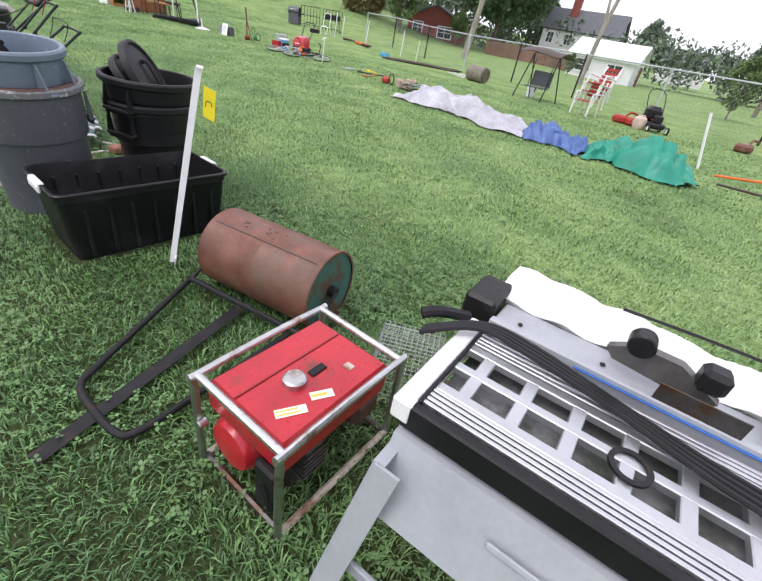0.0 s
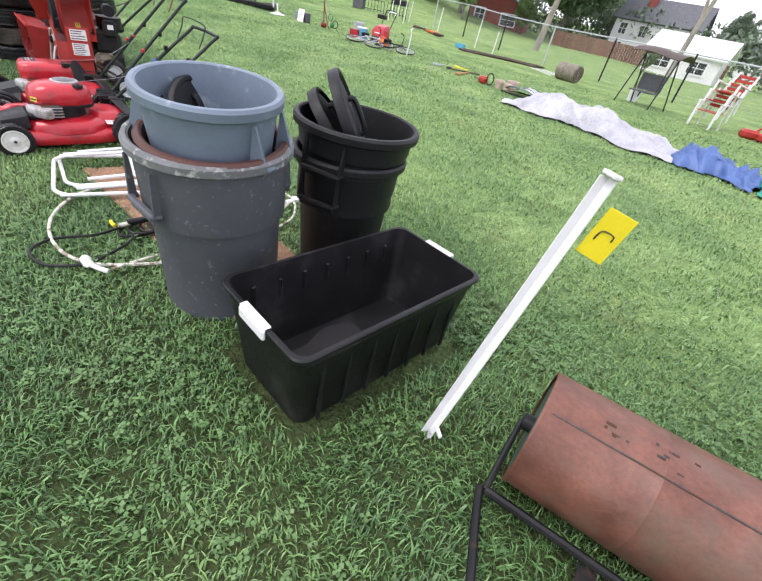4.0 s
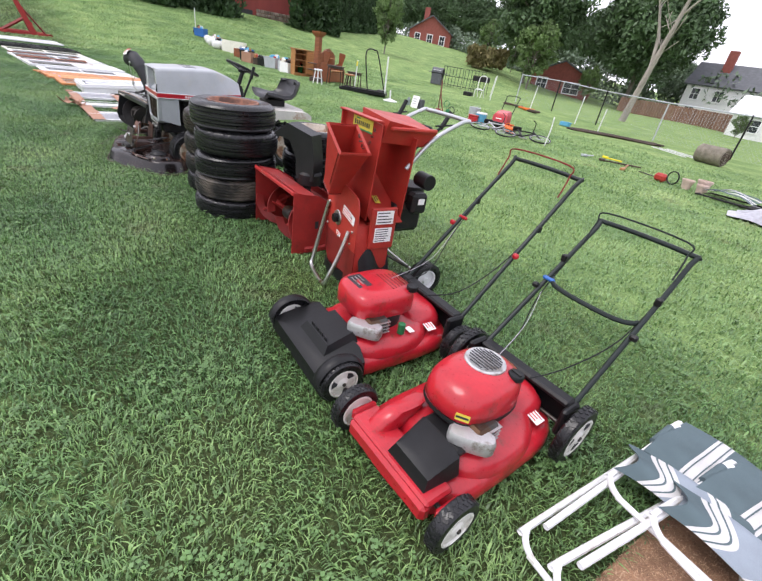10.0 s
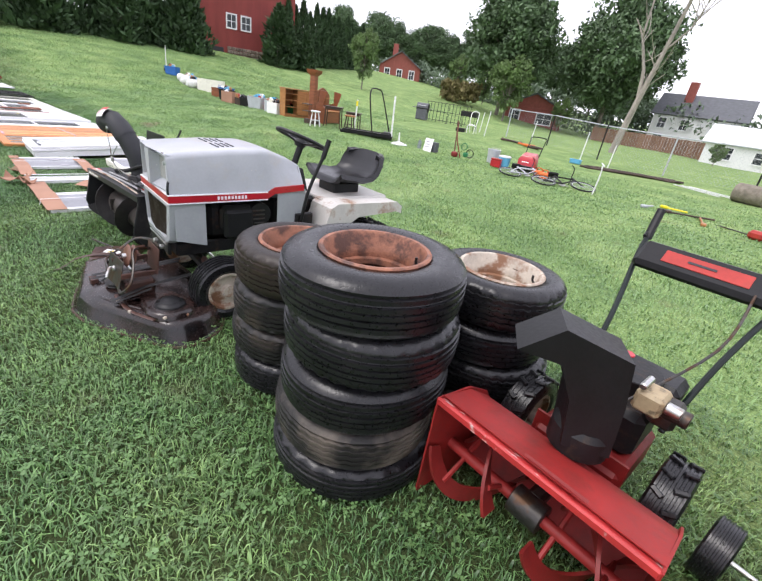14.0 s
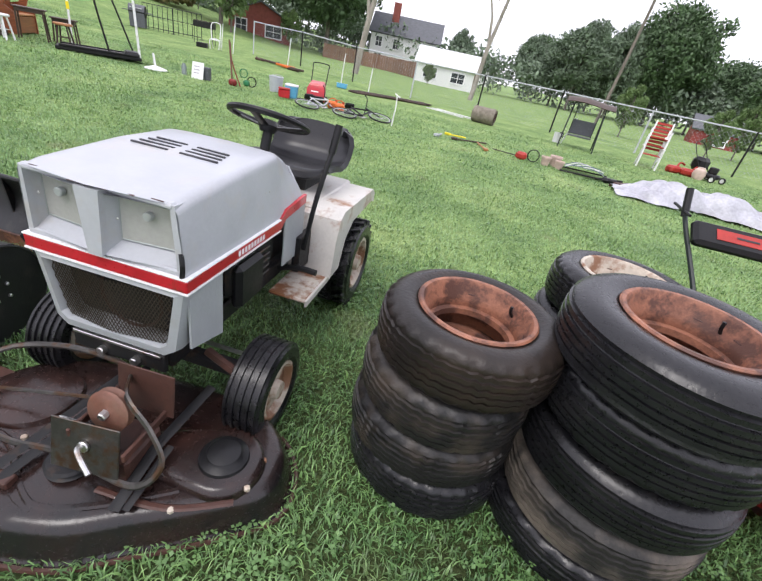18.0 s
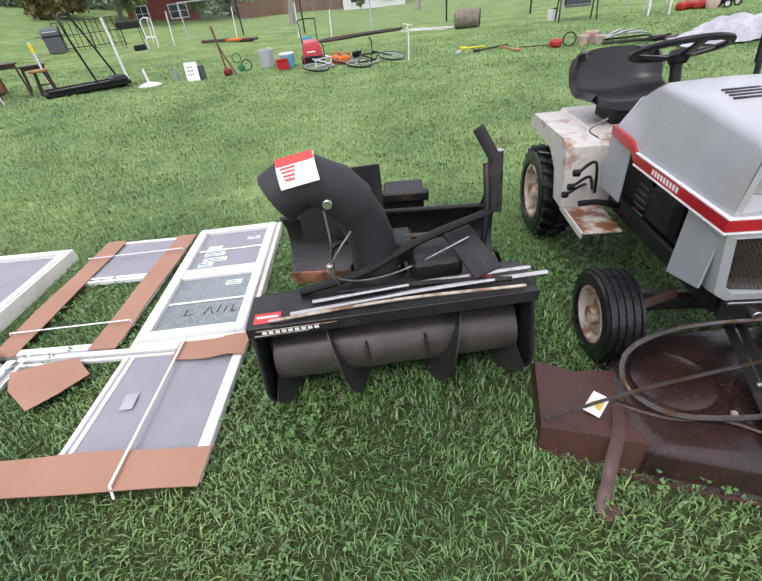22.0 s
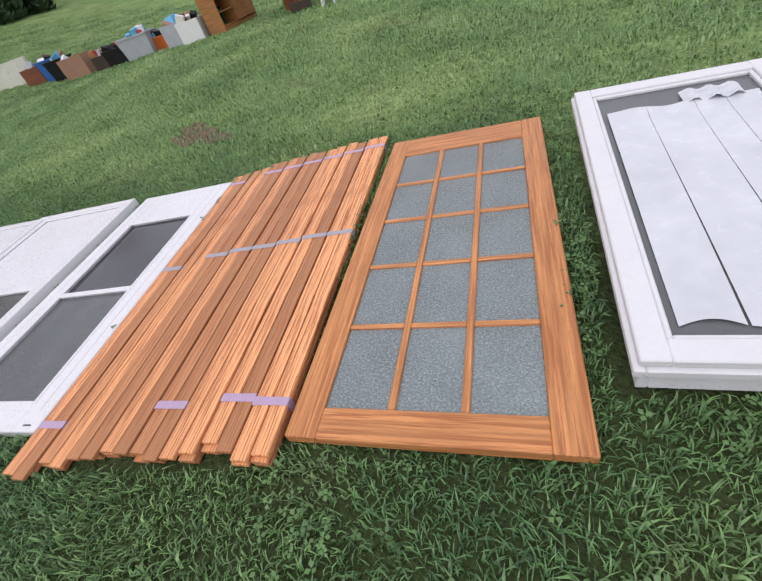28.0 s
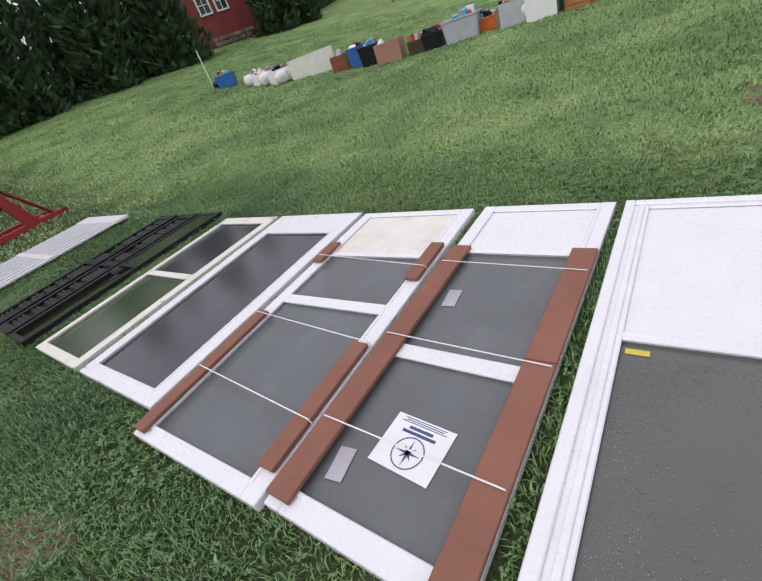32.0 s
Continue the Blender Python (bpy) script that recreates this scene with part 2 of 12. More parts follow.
    if bump:
        bp = n.new("ShaderNodeBump")
        bp.inputs["Strength"].default_value, bp.inputs["Distance"].default_value = bump, 0.01
        l.new(fine.outputs[0], bp.inputs["Height"])
        l.new(bp.outputs[0], p.inputs["Normal"])
    return m


RED = mat("red_paint", (0.43, 0.013, 0.024), 0.32, coat=0.3, bump=0.02, dirt=(0.16, 0.03, 0.02), amount=0.12, dscale=9)
RED_OLD = mat("weathered_red_paint", (0.32, 0.022, 0.02), 0.55, bump=0.05, dirt=(0.11, 0.02, 0.015), amount=0.3, dscale=7, sharp=0.3)
RED_CHIP = mat("orange_red_paint", (0.37, 0.03, 0.022), 0.45, bump=0.04, dirt=(0.3, 0.05, 0.03), amount=0.3, dscale=5, sharp=0.35)
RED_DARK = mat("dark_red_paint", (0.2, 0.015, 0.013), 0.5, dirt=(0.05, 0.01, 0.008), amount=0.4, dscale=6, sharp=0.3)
BLACK = mat("black_plastic", (0.009, 0.009, 0.01), 0.42, ior=1.36, var=0.3, bump=0.06)
BLACK_MAT = mat("dull_black_steel", (0.011, 0.011, 0.012), 0.48, ior=1.36, var=0.35, dirt=(0.04, 0.025, 0.017), amount=0.18, dscale=14)
GREY_TUBE = mat("black_tube_paint", (0.011, 0.017, 0.016), 0.4, var=0.2, ior=1.38)
RUBBER = mat("tyre_rubber", (0.009, 0.009, 0.0105), 0.3, ior=1.45, var=0.35, bump=0.12, dirt=(0.018, 0.0165, 0.0155), amount=0.22, dscale=6, sharp=0.3, rand=0.2)
RUBBER_MUD = mat("muddy_tyre_rubber", (0.012, 0.0115, 0.0115), 0.42, ior=1.42, var=0.35, bump=0.25, dirt=(0.075, 0.058, 0.044), amount=0.42, dscale=5, sharp=0.3)
STEEL = mat("bare_steel", (0.55, 0.55, 0.54), 0.35, 1.0, dirt=(0.25, 0.16, 0.1), amount=0.2, dscale=12)
DARK_STEEL = mat("oily_dark_steel", (0.09, 0.085, 0.08), 0.45, 0.8, var=0.4, dirt=(0.09, 0.05, 0.03), amount=0.4, dscale=12)
ALU = mat("aluminium", (0.52, 0.53, 0.54), 0.42, 0.85, var=0.08, bump=0.03)
RUST_RIM = mat("rusty_orange_rim", (0.28, 0.118, 0.07), 0.55, var=0.3, bump=0.15, dirt=(0.09, 0.04, 0.028), amount=0.5, dscale=9)
PALE_RIM = mat("rust_stained_white_rim", (0.5, 0.44, 0.36), 0.6, var=0.2, dirt=(0.22, 0.11, 0.06), amount=0.45, dscale=8)
RUST = mat("brown_rust", (0.065, 0.027, 0.019), 0.6, var=0.35, bump=0.2, dirt=(0.028, 0.02, 0.018), amount=0.45, dscale=4, sharp=0.25)
RUST_RED = mat("rust_red_drum", (0.15, 0.062, 0.042), 0.46, var=0.32, scale=9, bump=0.12, dirt=(0.125, 0.11, 0.08), amount=0.36, dscale=3.2, sharp=0.3)
GREEN_END = mat("faded_green_paint", (0.045, 0.12, 0.1), 0.5, dirt=(0.1, 0.05, 0.03), amount=0.35, dscale=9)
WHITE_PLASTIC = mat("white_vinyl", (0.74, 0.74, 0.75), 0.35, var=0.04, bump=0.02, dirt=(0.6, 0.58, 0.52), amount=0.15, dscale=6, sharp=0.3)
WHITE_PAINT = mat("white_door_paint", (0.76, 0.76, 0.77), 0.3, var=0.03, bump=0.02, dirt=(0.66, 0.64, 0.6), amount=0.12, dscale=3, sharp=0.4)
CREAM = mat("cream_vinyl", (0.74, 0.72, 0.64), 0.4, var=0.06, dirt=(0.5, 0.48, 0.4), amount=0.25, dscale=5, sharp=0.3)
TRAC_WHITE = mat("worn_white_enamel", (0.4, 0.415, 0.44), 0.35, var=0.06, bump=0.03, dirt=(0.42, 0.38, 0.32), amount=0.22, dscale=5, sharp=0.3)
TRAC_BODY = mat("grey_white_fender", (0.55, 0.53, 0.49), 0.45, var=0.1, dirt=(0.28, 0.14, 0.07), amount=0.22, dscale=6, sharp=0.15)
TRAC_GREY = mat("grey_green_enamel", (0.33, 0.36, 0.35), 0.4, var=0.08, dirt=(0.2, 0.2, 0.18), amount=0.3, dscale=6, sharp=0.3)
GREY_CAN = mat("scuffed_grey_plastic", (0.083, 0.087, 0.1), 0.5, var=0.1, bump=0.05, dirt=(0.2, 0.205, 0.215), amount=0.05, dscale=34, sharp=0.08)
BLUE_CAN = mat("blue_grey_plastic", (0.15, 0.19, 0.24), 0.48, var=0.1, bump=0.05, dirt=(0.3, 0.34, 0.38), amount=0.08, dscale=12, sharp=0.12)
BROWN_CAN = mat("brown_plastic", (0.085, 0.035, 0.026), 0.45, var=0.12)
BLACK_CAN = mat("dusty_black_plastic", (0.011, 0.0115, 0.0125), 0.5, ior=1.36, var=0.2, dirt=(0.035, 0.035, 0.038), amount=0.2, dscale=10, sharp=0.3)
TOTE_BLACK = mat("dusty_tote_plastic", (0.01, 0.01, 0.011), 0.42, ior=1.36, var=0.3, bump=0.08, dirt=(0.045, 0.044, 0.045), amount=0.22, dscale=6, sharp=0.35)
COIR = mat("coir_fibre", (0.3, 0.17, 0.1), 0.95, var=0.4, scale=7, bump=0.9, grain=200, dirt=(0.14, 0.075, 0.05), amount=0.3, dscale=110, sharp=0.3)
COIR_PALE = mat("pale_coir_fibre", (0.46, 0.3, 0.19), 0.9, var=0.5, scale=160, bump=0)
CARD = mat("brown_cardboard", (0.36, 0.2, 0.135), 0.85, var=0.08, scale=3, bump=0.05, stretch=(1, 1, 1))
CARD_DK = mat("dark_brown_cardboard", (0.24, 0.105, 0.07), 0.8, var=0.1, scale=4, bump=0.05)
PINE = mat("varnished_pine", (0.58, 0.25, 0.09), 0.42, var=0.32, scale=3.2, bump=0.08, grain=34, stretch=(24, 0.7, 24), dirt=(0.4, 0.14, 0.048), amount=0.4, dscale=4.4, sharp=0.14)
PINE_X = mat("varnished_pine_rail", (0.58, 0.25, 0.09), 0.42, var=0.32, scale=3.2, bump=0.08, grain=34, stretch=(0.7, 24, 24), dirt=(0.4, 0.14, 0.048), amount=0.4, dscale=4.4, sharp=0.14)
BOARD = mat("oiled_pine_board", (0.7, 0.325, 0.14), 0.42, var=0.45, scale=3.6, bump=0.12, grain=40, stretch=(30, 0.55, 30), dirt=(0.38, 0.125, 0.045), amount=0.42, dscale=4.6, sharp=0.12, rand=0.4)
TAPE = mat("lilac_tape", (0.5, 0.36, 0.5), 0.35, var=0.1)
TAPE_GREY = mat("grey_tape", (0.4, 0.38, 0.42), 0.35, var=0.1)
PAPER = mat("white_paper", (0.78, 0.78, 0.77), 0.6, var=0.03)
YELLOW = mat("yellow_plastic", (0.75, 0.62, 0.02), 0.5, var=0.08)
YELLOW_LABEL = mat("yellow_label", (0.62, 0.5, 0.06), 0.5, var=0.08)
INK = mat("black_ink", (0.03, 0.03, 0.035), 0.6, var=0.1)
INK_BLUE = mat("dark_blue_ink", (0.06, 0.08, 0.18), 0.6, var=0.1)
INK_GREEN = mat("green_ink", (0.05, 0.2, 0.08), 0.6, var=0.1)
RED_LABEL = mat("red_label", (0.6, 0.06, 0.05), 0.5, var=0.08)
GREEN_WEB = mat("slate_green_webbing", (0.1, 0.14, 0.155), 0.9, var=0.12, bump=0.5, grain=500)
WHITE_WEB = mat("off_white_webbing", (0.62, 0.61, 0.6), 0.9, var=0.08, bump=0.5, grain=500)
WHITE_TUBE = mat("white_tube_paint", (0.75, 0.75, 0.76), 0.3, var=0.05, dirt=(0.5, 0.47, 0.42), amount=0.15, dscale=14)
BLUE = mat("blue_plastic", (0.03, 0.13, 0.42), 0.45, var=0.1)
BLUE_LT = mat("light_blue_plastic", (0.12, 0.4, 0.62), 0.45, var=0.1)
GREEN = mat("green_plastic", (0.02, 0.16, 0.06), 0.45, var=0.15)
ORANGE = mat("orange_plastic", (0.65, 0.14, 0.02), 0.5, var=0.12)
SAW_GREY = mat("light_grey_enamel", (0.34, 0.355, 0.38), 0.38, var=0.1, bump=0.02, dirt=(0.3, 0.3, 0.3), amount=0.25, dscale=6, sharp=0.4)
WOOD = mat("honey_oak", (0.38, 0.17, 0.065), 0.45, var=0.25, scale=3, grain=30, stretch=(1, 1, 9), bump=0.05)
WOOD_RED = mat("red_brown_wood", (0.22, 0.07, 0.03), 0.4, var=0.25, scale=3, grain=30, stretch=(1, 1, 9), bump=0.05)
WOOD_DK = mat("dark_wood", (0.055, 0.035, 0.025), 0.5, var=0.3, scale=4)
FOAM = mat("white_foam", (0.7, 0.7, 0.68), 0.8, var=0.08, bump=0.3, grain=40)


def glass_pane(name, tint, back, rough=0.12, drops=0.0):
    """Wet window glass lying on grass: glossy coat over a dull grey body, seen through only a little."""
    m = mat(name, tint, rough, var=0.1, scale=2.0, bump=drops, grain=90.0, dirt=back, amount=0.3, dscale=3.0, sharp=0.4, ior=1.52)
    return m


SCREEN = mat("grey_insect_screen", (0.27, 0.275, 0.3), 0.5, var=0.06, bump=0.25, grain=900, ior=1.5)
GLASS = glass_pane("wet_grey_glass", (0.12, 0.13, 0.13), (0.17, 0.18, 0.18), 0.2, 0.25)
GLASS_RAIN = mat("rain_beaded_glass", (0.2, 0.24, 0.24), 0.2, var=0.15, scale=3, bump=0.9, grain=110.0, dirt=(0.38, 0.43, 0.44), amount=0.4, dscale=130.0, sharp=0.2, ior=1.52)
GLASS_DK = glass_pane("dark_glass", (0.045, 0.048, 0.05), (0.07, 0.075, 0.075), 0.15, 0.05)
GLASS_GRASS = glass_pane("clear_glass_over_grass", (0.045, 0.07, 0.03), (0.08, 0.1, 0.06), 0.15, 0.1)
FILM = mat("crinkled_plastic_film", (0.64, 0.66, 0.69), 0.25, var=0.08, scale=3, bump=0.15, grain=14, dirt=(0.48, 0.51, 0.55), amount=0.2, dscale=2.0, sharp=0.4)
GLASS_BROWN = glass_pane("wet_brown_grey_glass", (0.115, 0.114, 0.104), (0.14, 0.14, 0.135), 0.16, 0.05)
DROPS = mat("rain_drops", (0.2, 0.21, 0.21), 0.08, var=0.3, bump=0.0, ior=1.33)

# ---- ground ----
def smooth01(u):
    u = np.clip(u, 0, 1)
    return u * u * (3 - 2 * u)


def ground_z(x, y):
    """Lawn height: level along the sale rows, rising to the west."""
    u = -np.asarray(x, float) - 24
    rise = np.where(u < 0, 0, np.where(u < 12, 0.0075 * u * u, 1.08 + 0.13 * (np.minimum(u, 45) - 12)))
    return 0.27 * smooth01((-np.asarray(x, float) - 11) / 8) * smooth01((np.asarray(y, float) - 3.5) / 7) + rise * smooth01((np.asarray(y, float) + 6) / 12)


def gz(x, y):
    return float(ground_z(x, y))


def fast_mesh(name, verts, faces, material):
    """A mesh from arrays; faces all of one size."""
    me = bpy.data.meshes.new(name)
    verts, faces = np.asarray(verts, np.float32), np.asarray(faces, np.int32)
    k = faces.shape[1]
    me.vertices.add(len(verts))
    me.vertices.foreach_set("co", verts.ravel())
    me.loops.add(faces.size)
    me.loops.foreach_set("vertex_index", faces.ravel())
    me.polygons.add(len(faces))
    me.polygons.foreach_set("loop_start", np.arange(0, faces.size, k, dtype=np.int32))
    me.update(calc_edges=True)
    me.materials.append(material)
    return me


def grass_nodes(name, blade, tones, even=0.0):
    """Lawn colour from its place in the world: patches of lush, yellowed and worn grass."""
    m = bpy.data.materials.new(name)
    m.use_nodes = True
    n, l = m.node_tree.nodes, m.node_tree.links
    p = n["Principled BSDF"]
    geo = n.new("ShaderNodeNewGeometry")

    def noise(s, d=3.0):
        t = n.new("ShaderNodeTexNoise")
        t.inputs["Scale"].default_value, t.inputs["Detail"].default_value = s, d
        l.new(geo.outputs["Position"], t.inputs[0])
        return t.outputs[0]

    def ramp(src, stops):
        r = n.new("ShaderNodeValToRGB")
        r.color_ramp.elements.remove(r.color_ramp.elements[1])
        for i, (pos, c) in enumerate(stops):
            e = r.color_ramp.elements[0] if i == 0 else r.color_ramp.elements.new(pos)
            e.position, e.color = pos, (*c, 1)
        l.new(src, r.inputs[0])
        return r.outputs[0]

    def mixc(f, a, b, kind="MIX"):
        t = n.new("ShaderNodeMix")
        t.data_type, t.blend_type = "RGBA", kind
        if isinstance(f, float):
            t.inputs[0].default_value = f
        else:
            l.new(f, t.inputs[0])
        for s, v in ((6, a), (7, b)):
            if isinstance(v, tuple):
                t.inputs[s].default_value = (*v, 1)
            else:
                l.new(v, t.inputs[s])
        return t.outputs[2]

    patches = ramp(noise(0.8, 5.0), [(0.3, tones[0]), (0.5, tones[1]), (0.72, tones[2])])
    if even:
        shade = ramp(geo.outputs["Random Per Island"], [(0.0, (0.66, 0.7, 0.64)), (0.5, (0.98, 0.98, 0.94)), (0.95, (1.34, 1.26, 1.24))])
    elif blade:
        shade = ramp(geo.outputs["Random Per Island"], [(0.0, (0.42, 0.48, 0.4)), (0.45, (0.92, 0.95, 0.9)), (0.8, (1.45, 1.42, 1.36)), (0.97, (1.85, 1.72, 1.6))])
    else:
        shade = ramp(noise(55.0, 5.0), [(0.3, (0.5, 0.55, 0.5)), (0.5, (0.95, 0.95, 0.9)), (0.7, (1.5, 1.4, 1.3))])
        tuft = ramp(noise(7.0, 4.0), [(0.3, (0.72, 0.74, 0.7)), (0.7, (1.22, 1.2, 1.2))])
        shade = mixc(1.0, shade, tuft, "MULTIPLY")
    col = mixc(1.0, patches, shade, "MULTIPLY")
    worn = n.new("ShaderNodeMapRange")
    worn.inputs[1].default_value, worn.inputs[2].default_value, worn.inputs[4].default_value = 0.62, 0.76, 0.5
    l.new(noise(1.7, 5.0), worn.inputs[0])
    col = mixc(worn.outputs[0], col, (0.2, 0.175, 0.09))
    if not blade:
        # painted shade darkening thatch and soil under the uncut grass along the sale row
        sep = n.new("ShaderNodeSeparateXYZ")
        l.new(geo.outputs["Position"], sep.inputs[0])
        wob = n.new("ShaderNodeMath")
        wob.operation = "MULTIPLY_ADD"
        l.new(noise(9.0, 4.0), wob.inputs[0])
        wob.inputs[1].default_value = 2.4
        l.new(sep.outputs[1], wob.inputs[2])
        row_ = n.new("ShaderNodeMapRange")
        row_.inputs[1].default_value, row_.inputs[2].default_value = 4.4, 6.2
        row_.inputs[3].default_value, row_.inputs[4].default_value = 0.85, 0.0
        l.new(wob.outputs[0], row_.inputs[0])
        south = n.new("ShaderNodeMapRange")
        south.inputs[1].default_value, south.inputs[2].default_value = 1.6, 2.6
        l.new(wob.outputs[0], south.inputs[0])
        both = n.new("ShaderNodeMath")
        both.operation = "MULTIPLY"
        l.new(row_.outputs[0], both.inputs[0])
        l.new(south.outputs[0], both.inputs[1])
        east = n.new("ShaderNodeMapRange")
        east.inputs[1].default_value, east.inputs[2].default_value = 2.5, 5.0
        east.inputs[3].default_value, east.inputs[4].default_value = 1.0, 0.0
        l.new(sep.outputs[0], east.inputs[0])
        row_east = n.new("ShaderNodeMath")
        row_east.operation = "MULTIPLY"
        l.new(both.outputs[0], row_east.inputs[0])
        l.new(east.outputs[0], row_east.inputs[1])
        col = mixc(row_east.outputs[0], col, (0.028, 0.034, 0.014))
    l.new(col, p.inputs["Base Color"])
    p.inputs["Roughness"].default_value = 0.38 if blade else 0.9
    p.inputs["Specular IOR Level"].default_value = 0.5 if blade else 0.1
    if blade:
        tr = n.new("ShaderNodeBsdfTranslucent")
        l.new(col, tr.inputs[0])
        ms = n.new("ShaderNodeMixShader")
        ms.inputs[0].default_value = 0.22
        l.new(p.outputs[0], ms.inputs[1])
        l.new(tr.outputs[0], ms.inputs[2])
        l.new(ms.outputs[0], n["Material Output"].inputs[0])
    else:
        b = n.new("ShaderNodeBump")
        b.inputs["Strength"].default_value, b.inputs["Distance"].default_value = 0.9, 0.05
        l.new(noise(40.0, 5.0), b.inputs["Height"])
        l.new(b.outputs[0], p.inputs["Normal"])
    return m


OPEN_TONES = ((0.155, 0.25, 0.1), (0.222, 0.33, 0.13), (0.305, 0.4, 0.17))
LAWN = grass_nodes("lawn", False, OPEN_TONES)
BLADE = grass_nodes("grass_blade", True, ((0.077, 0.168, 0.062), (0.131, 0.246, 0.088), (0.208, 0.318, 0.117)))
BLADE_OPEN = grass_nodes("open_lawn_blade", True, even=1.0, tones=((0.154, 0.272, 0.108), (0.222, 0.36, 0.14), (0.312, 0.445, 0.19)))
far = np.array([90, 120, 170, 260, 420, 800, 1600.0])
gx = np.r_[-far[::-1], np.arange(-80, 60.1, 1.0), far]
gy = np.r_[-far[::-1][:5], np.arange(-60, 90.1, 1.0), far[1:]]
mx, my = np.meshgrid(gx, gy)
gv = np.stack([mx.ravel(), my.ravel(), ground_z(mx, my).ravel()], 1)
w = len(gx)
ii, jj = np.meshgrid(np.arange(w - 1), np.arange(len(gy) - 1))
k0 = (jj * w + ii).ravel()
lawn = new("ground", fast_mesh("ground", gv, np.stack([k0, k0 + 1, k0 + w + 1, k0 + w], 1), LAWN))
lawn.data.shade_smooth()
tagged(lawn, "mown green lawn with yellowed and worn patches", "lawn", kind="structure")

# places where flat goods press the grass down: corners of each, counter-clockwise
PRESSED = [
    [(-10.5, 2.36), (-10.5, 3.14), (-11.18, 3.15), (-11.18, 2.36)], [(-12.46, 2.36), (-12.46, 3.12), (-13.1, 3.09), (-13.09, 2.37)],
    [(-11.27, 3.86), (-11.28, 4.36), (-11.96, 4.36), (-11.94, 3.86)], [(-10.5, 3.16), (-10.62, 4.42), (-11.24, 4.46), (-11.16, 3.13)],
    [(-12.1, 3.42), (-12.15, 4.22), (-12.84, 4.22), (-12.83, 3.35)], [(-13.2, 2.6), (-13.28, 4.3), (-14.08, 4.2), (-14.08, 2.56)],
    [(-14.2, 2.36), (-14.24, 4.42), (-15.2, 4.35), (-15.1, 2.3)], [(-15.14, 2.2), (-15.24, 4.42), (-16.4, 4.2), (-16.26, 2.03)],
    [(-16.27, 2.2), (-16.43, 4.14), (-17.28, 4.2), (-17.1, 2.12)], [(-17.1, 2.02), (-17.31, 4.03), (-18.36, 4.01), (-18.14, 1.9)],
    [(-18.2, 1.9), (-18.43, 4.03), (-19.2, 3.93), (-19.0, 1.8)], [(-18.98, 1.8), (-19.24, 3.9), (-20.18, 3.8), (-19.9, 1.66)],
    [(-19.95, 1.79), (-20.2, 3.78), (-21.27, 3.66), (-20.92, 1.7)], [(-21.03, 1.69), (-21.28, 3.66), (-22.05, 3.61), (-21.93, 1.58)],
    [(-11.2, 2.34), (-11.2, 2.5), (-11.84, 2.5), (-11.8, 2.34)], [(-11.84, 2.34), (-11.84, 2.46), (-12.46, 2.46), (-12.46, 2.34)], [(-11.84, 3.02), (-11.84, 3.16), (-12.46, 3.16), (-12.46, 3.02)],
    [(-11.25, 3.15), (-11.25, 3.86), (-11.41, 3.86), (-11.39, 3.15)], [(-11.82, 3.15), (-11.82, 3.86), (-11.98, 3.86), (-11.98, 3.15)],
    [(-22.16, 1.53), (-22.4, 3.72), (-23.74, 3.55), (-23.46, 1.42)], [(-24.62, 1.15), (-24.9, 3.36), (-25.05, 3.36), (-24.77, 1.15)],
    [(-0.98, 2.76), (-0.9, 3.26), (-2.82, 3.34), (-2.9, 2.66)], [(-0.27, 2.59), (-0.21, 3.53), (-0.8, 3.53), (-0.83, 2.59)],
]


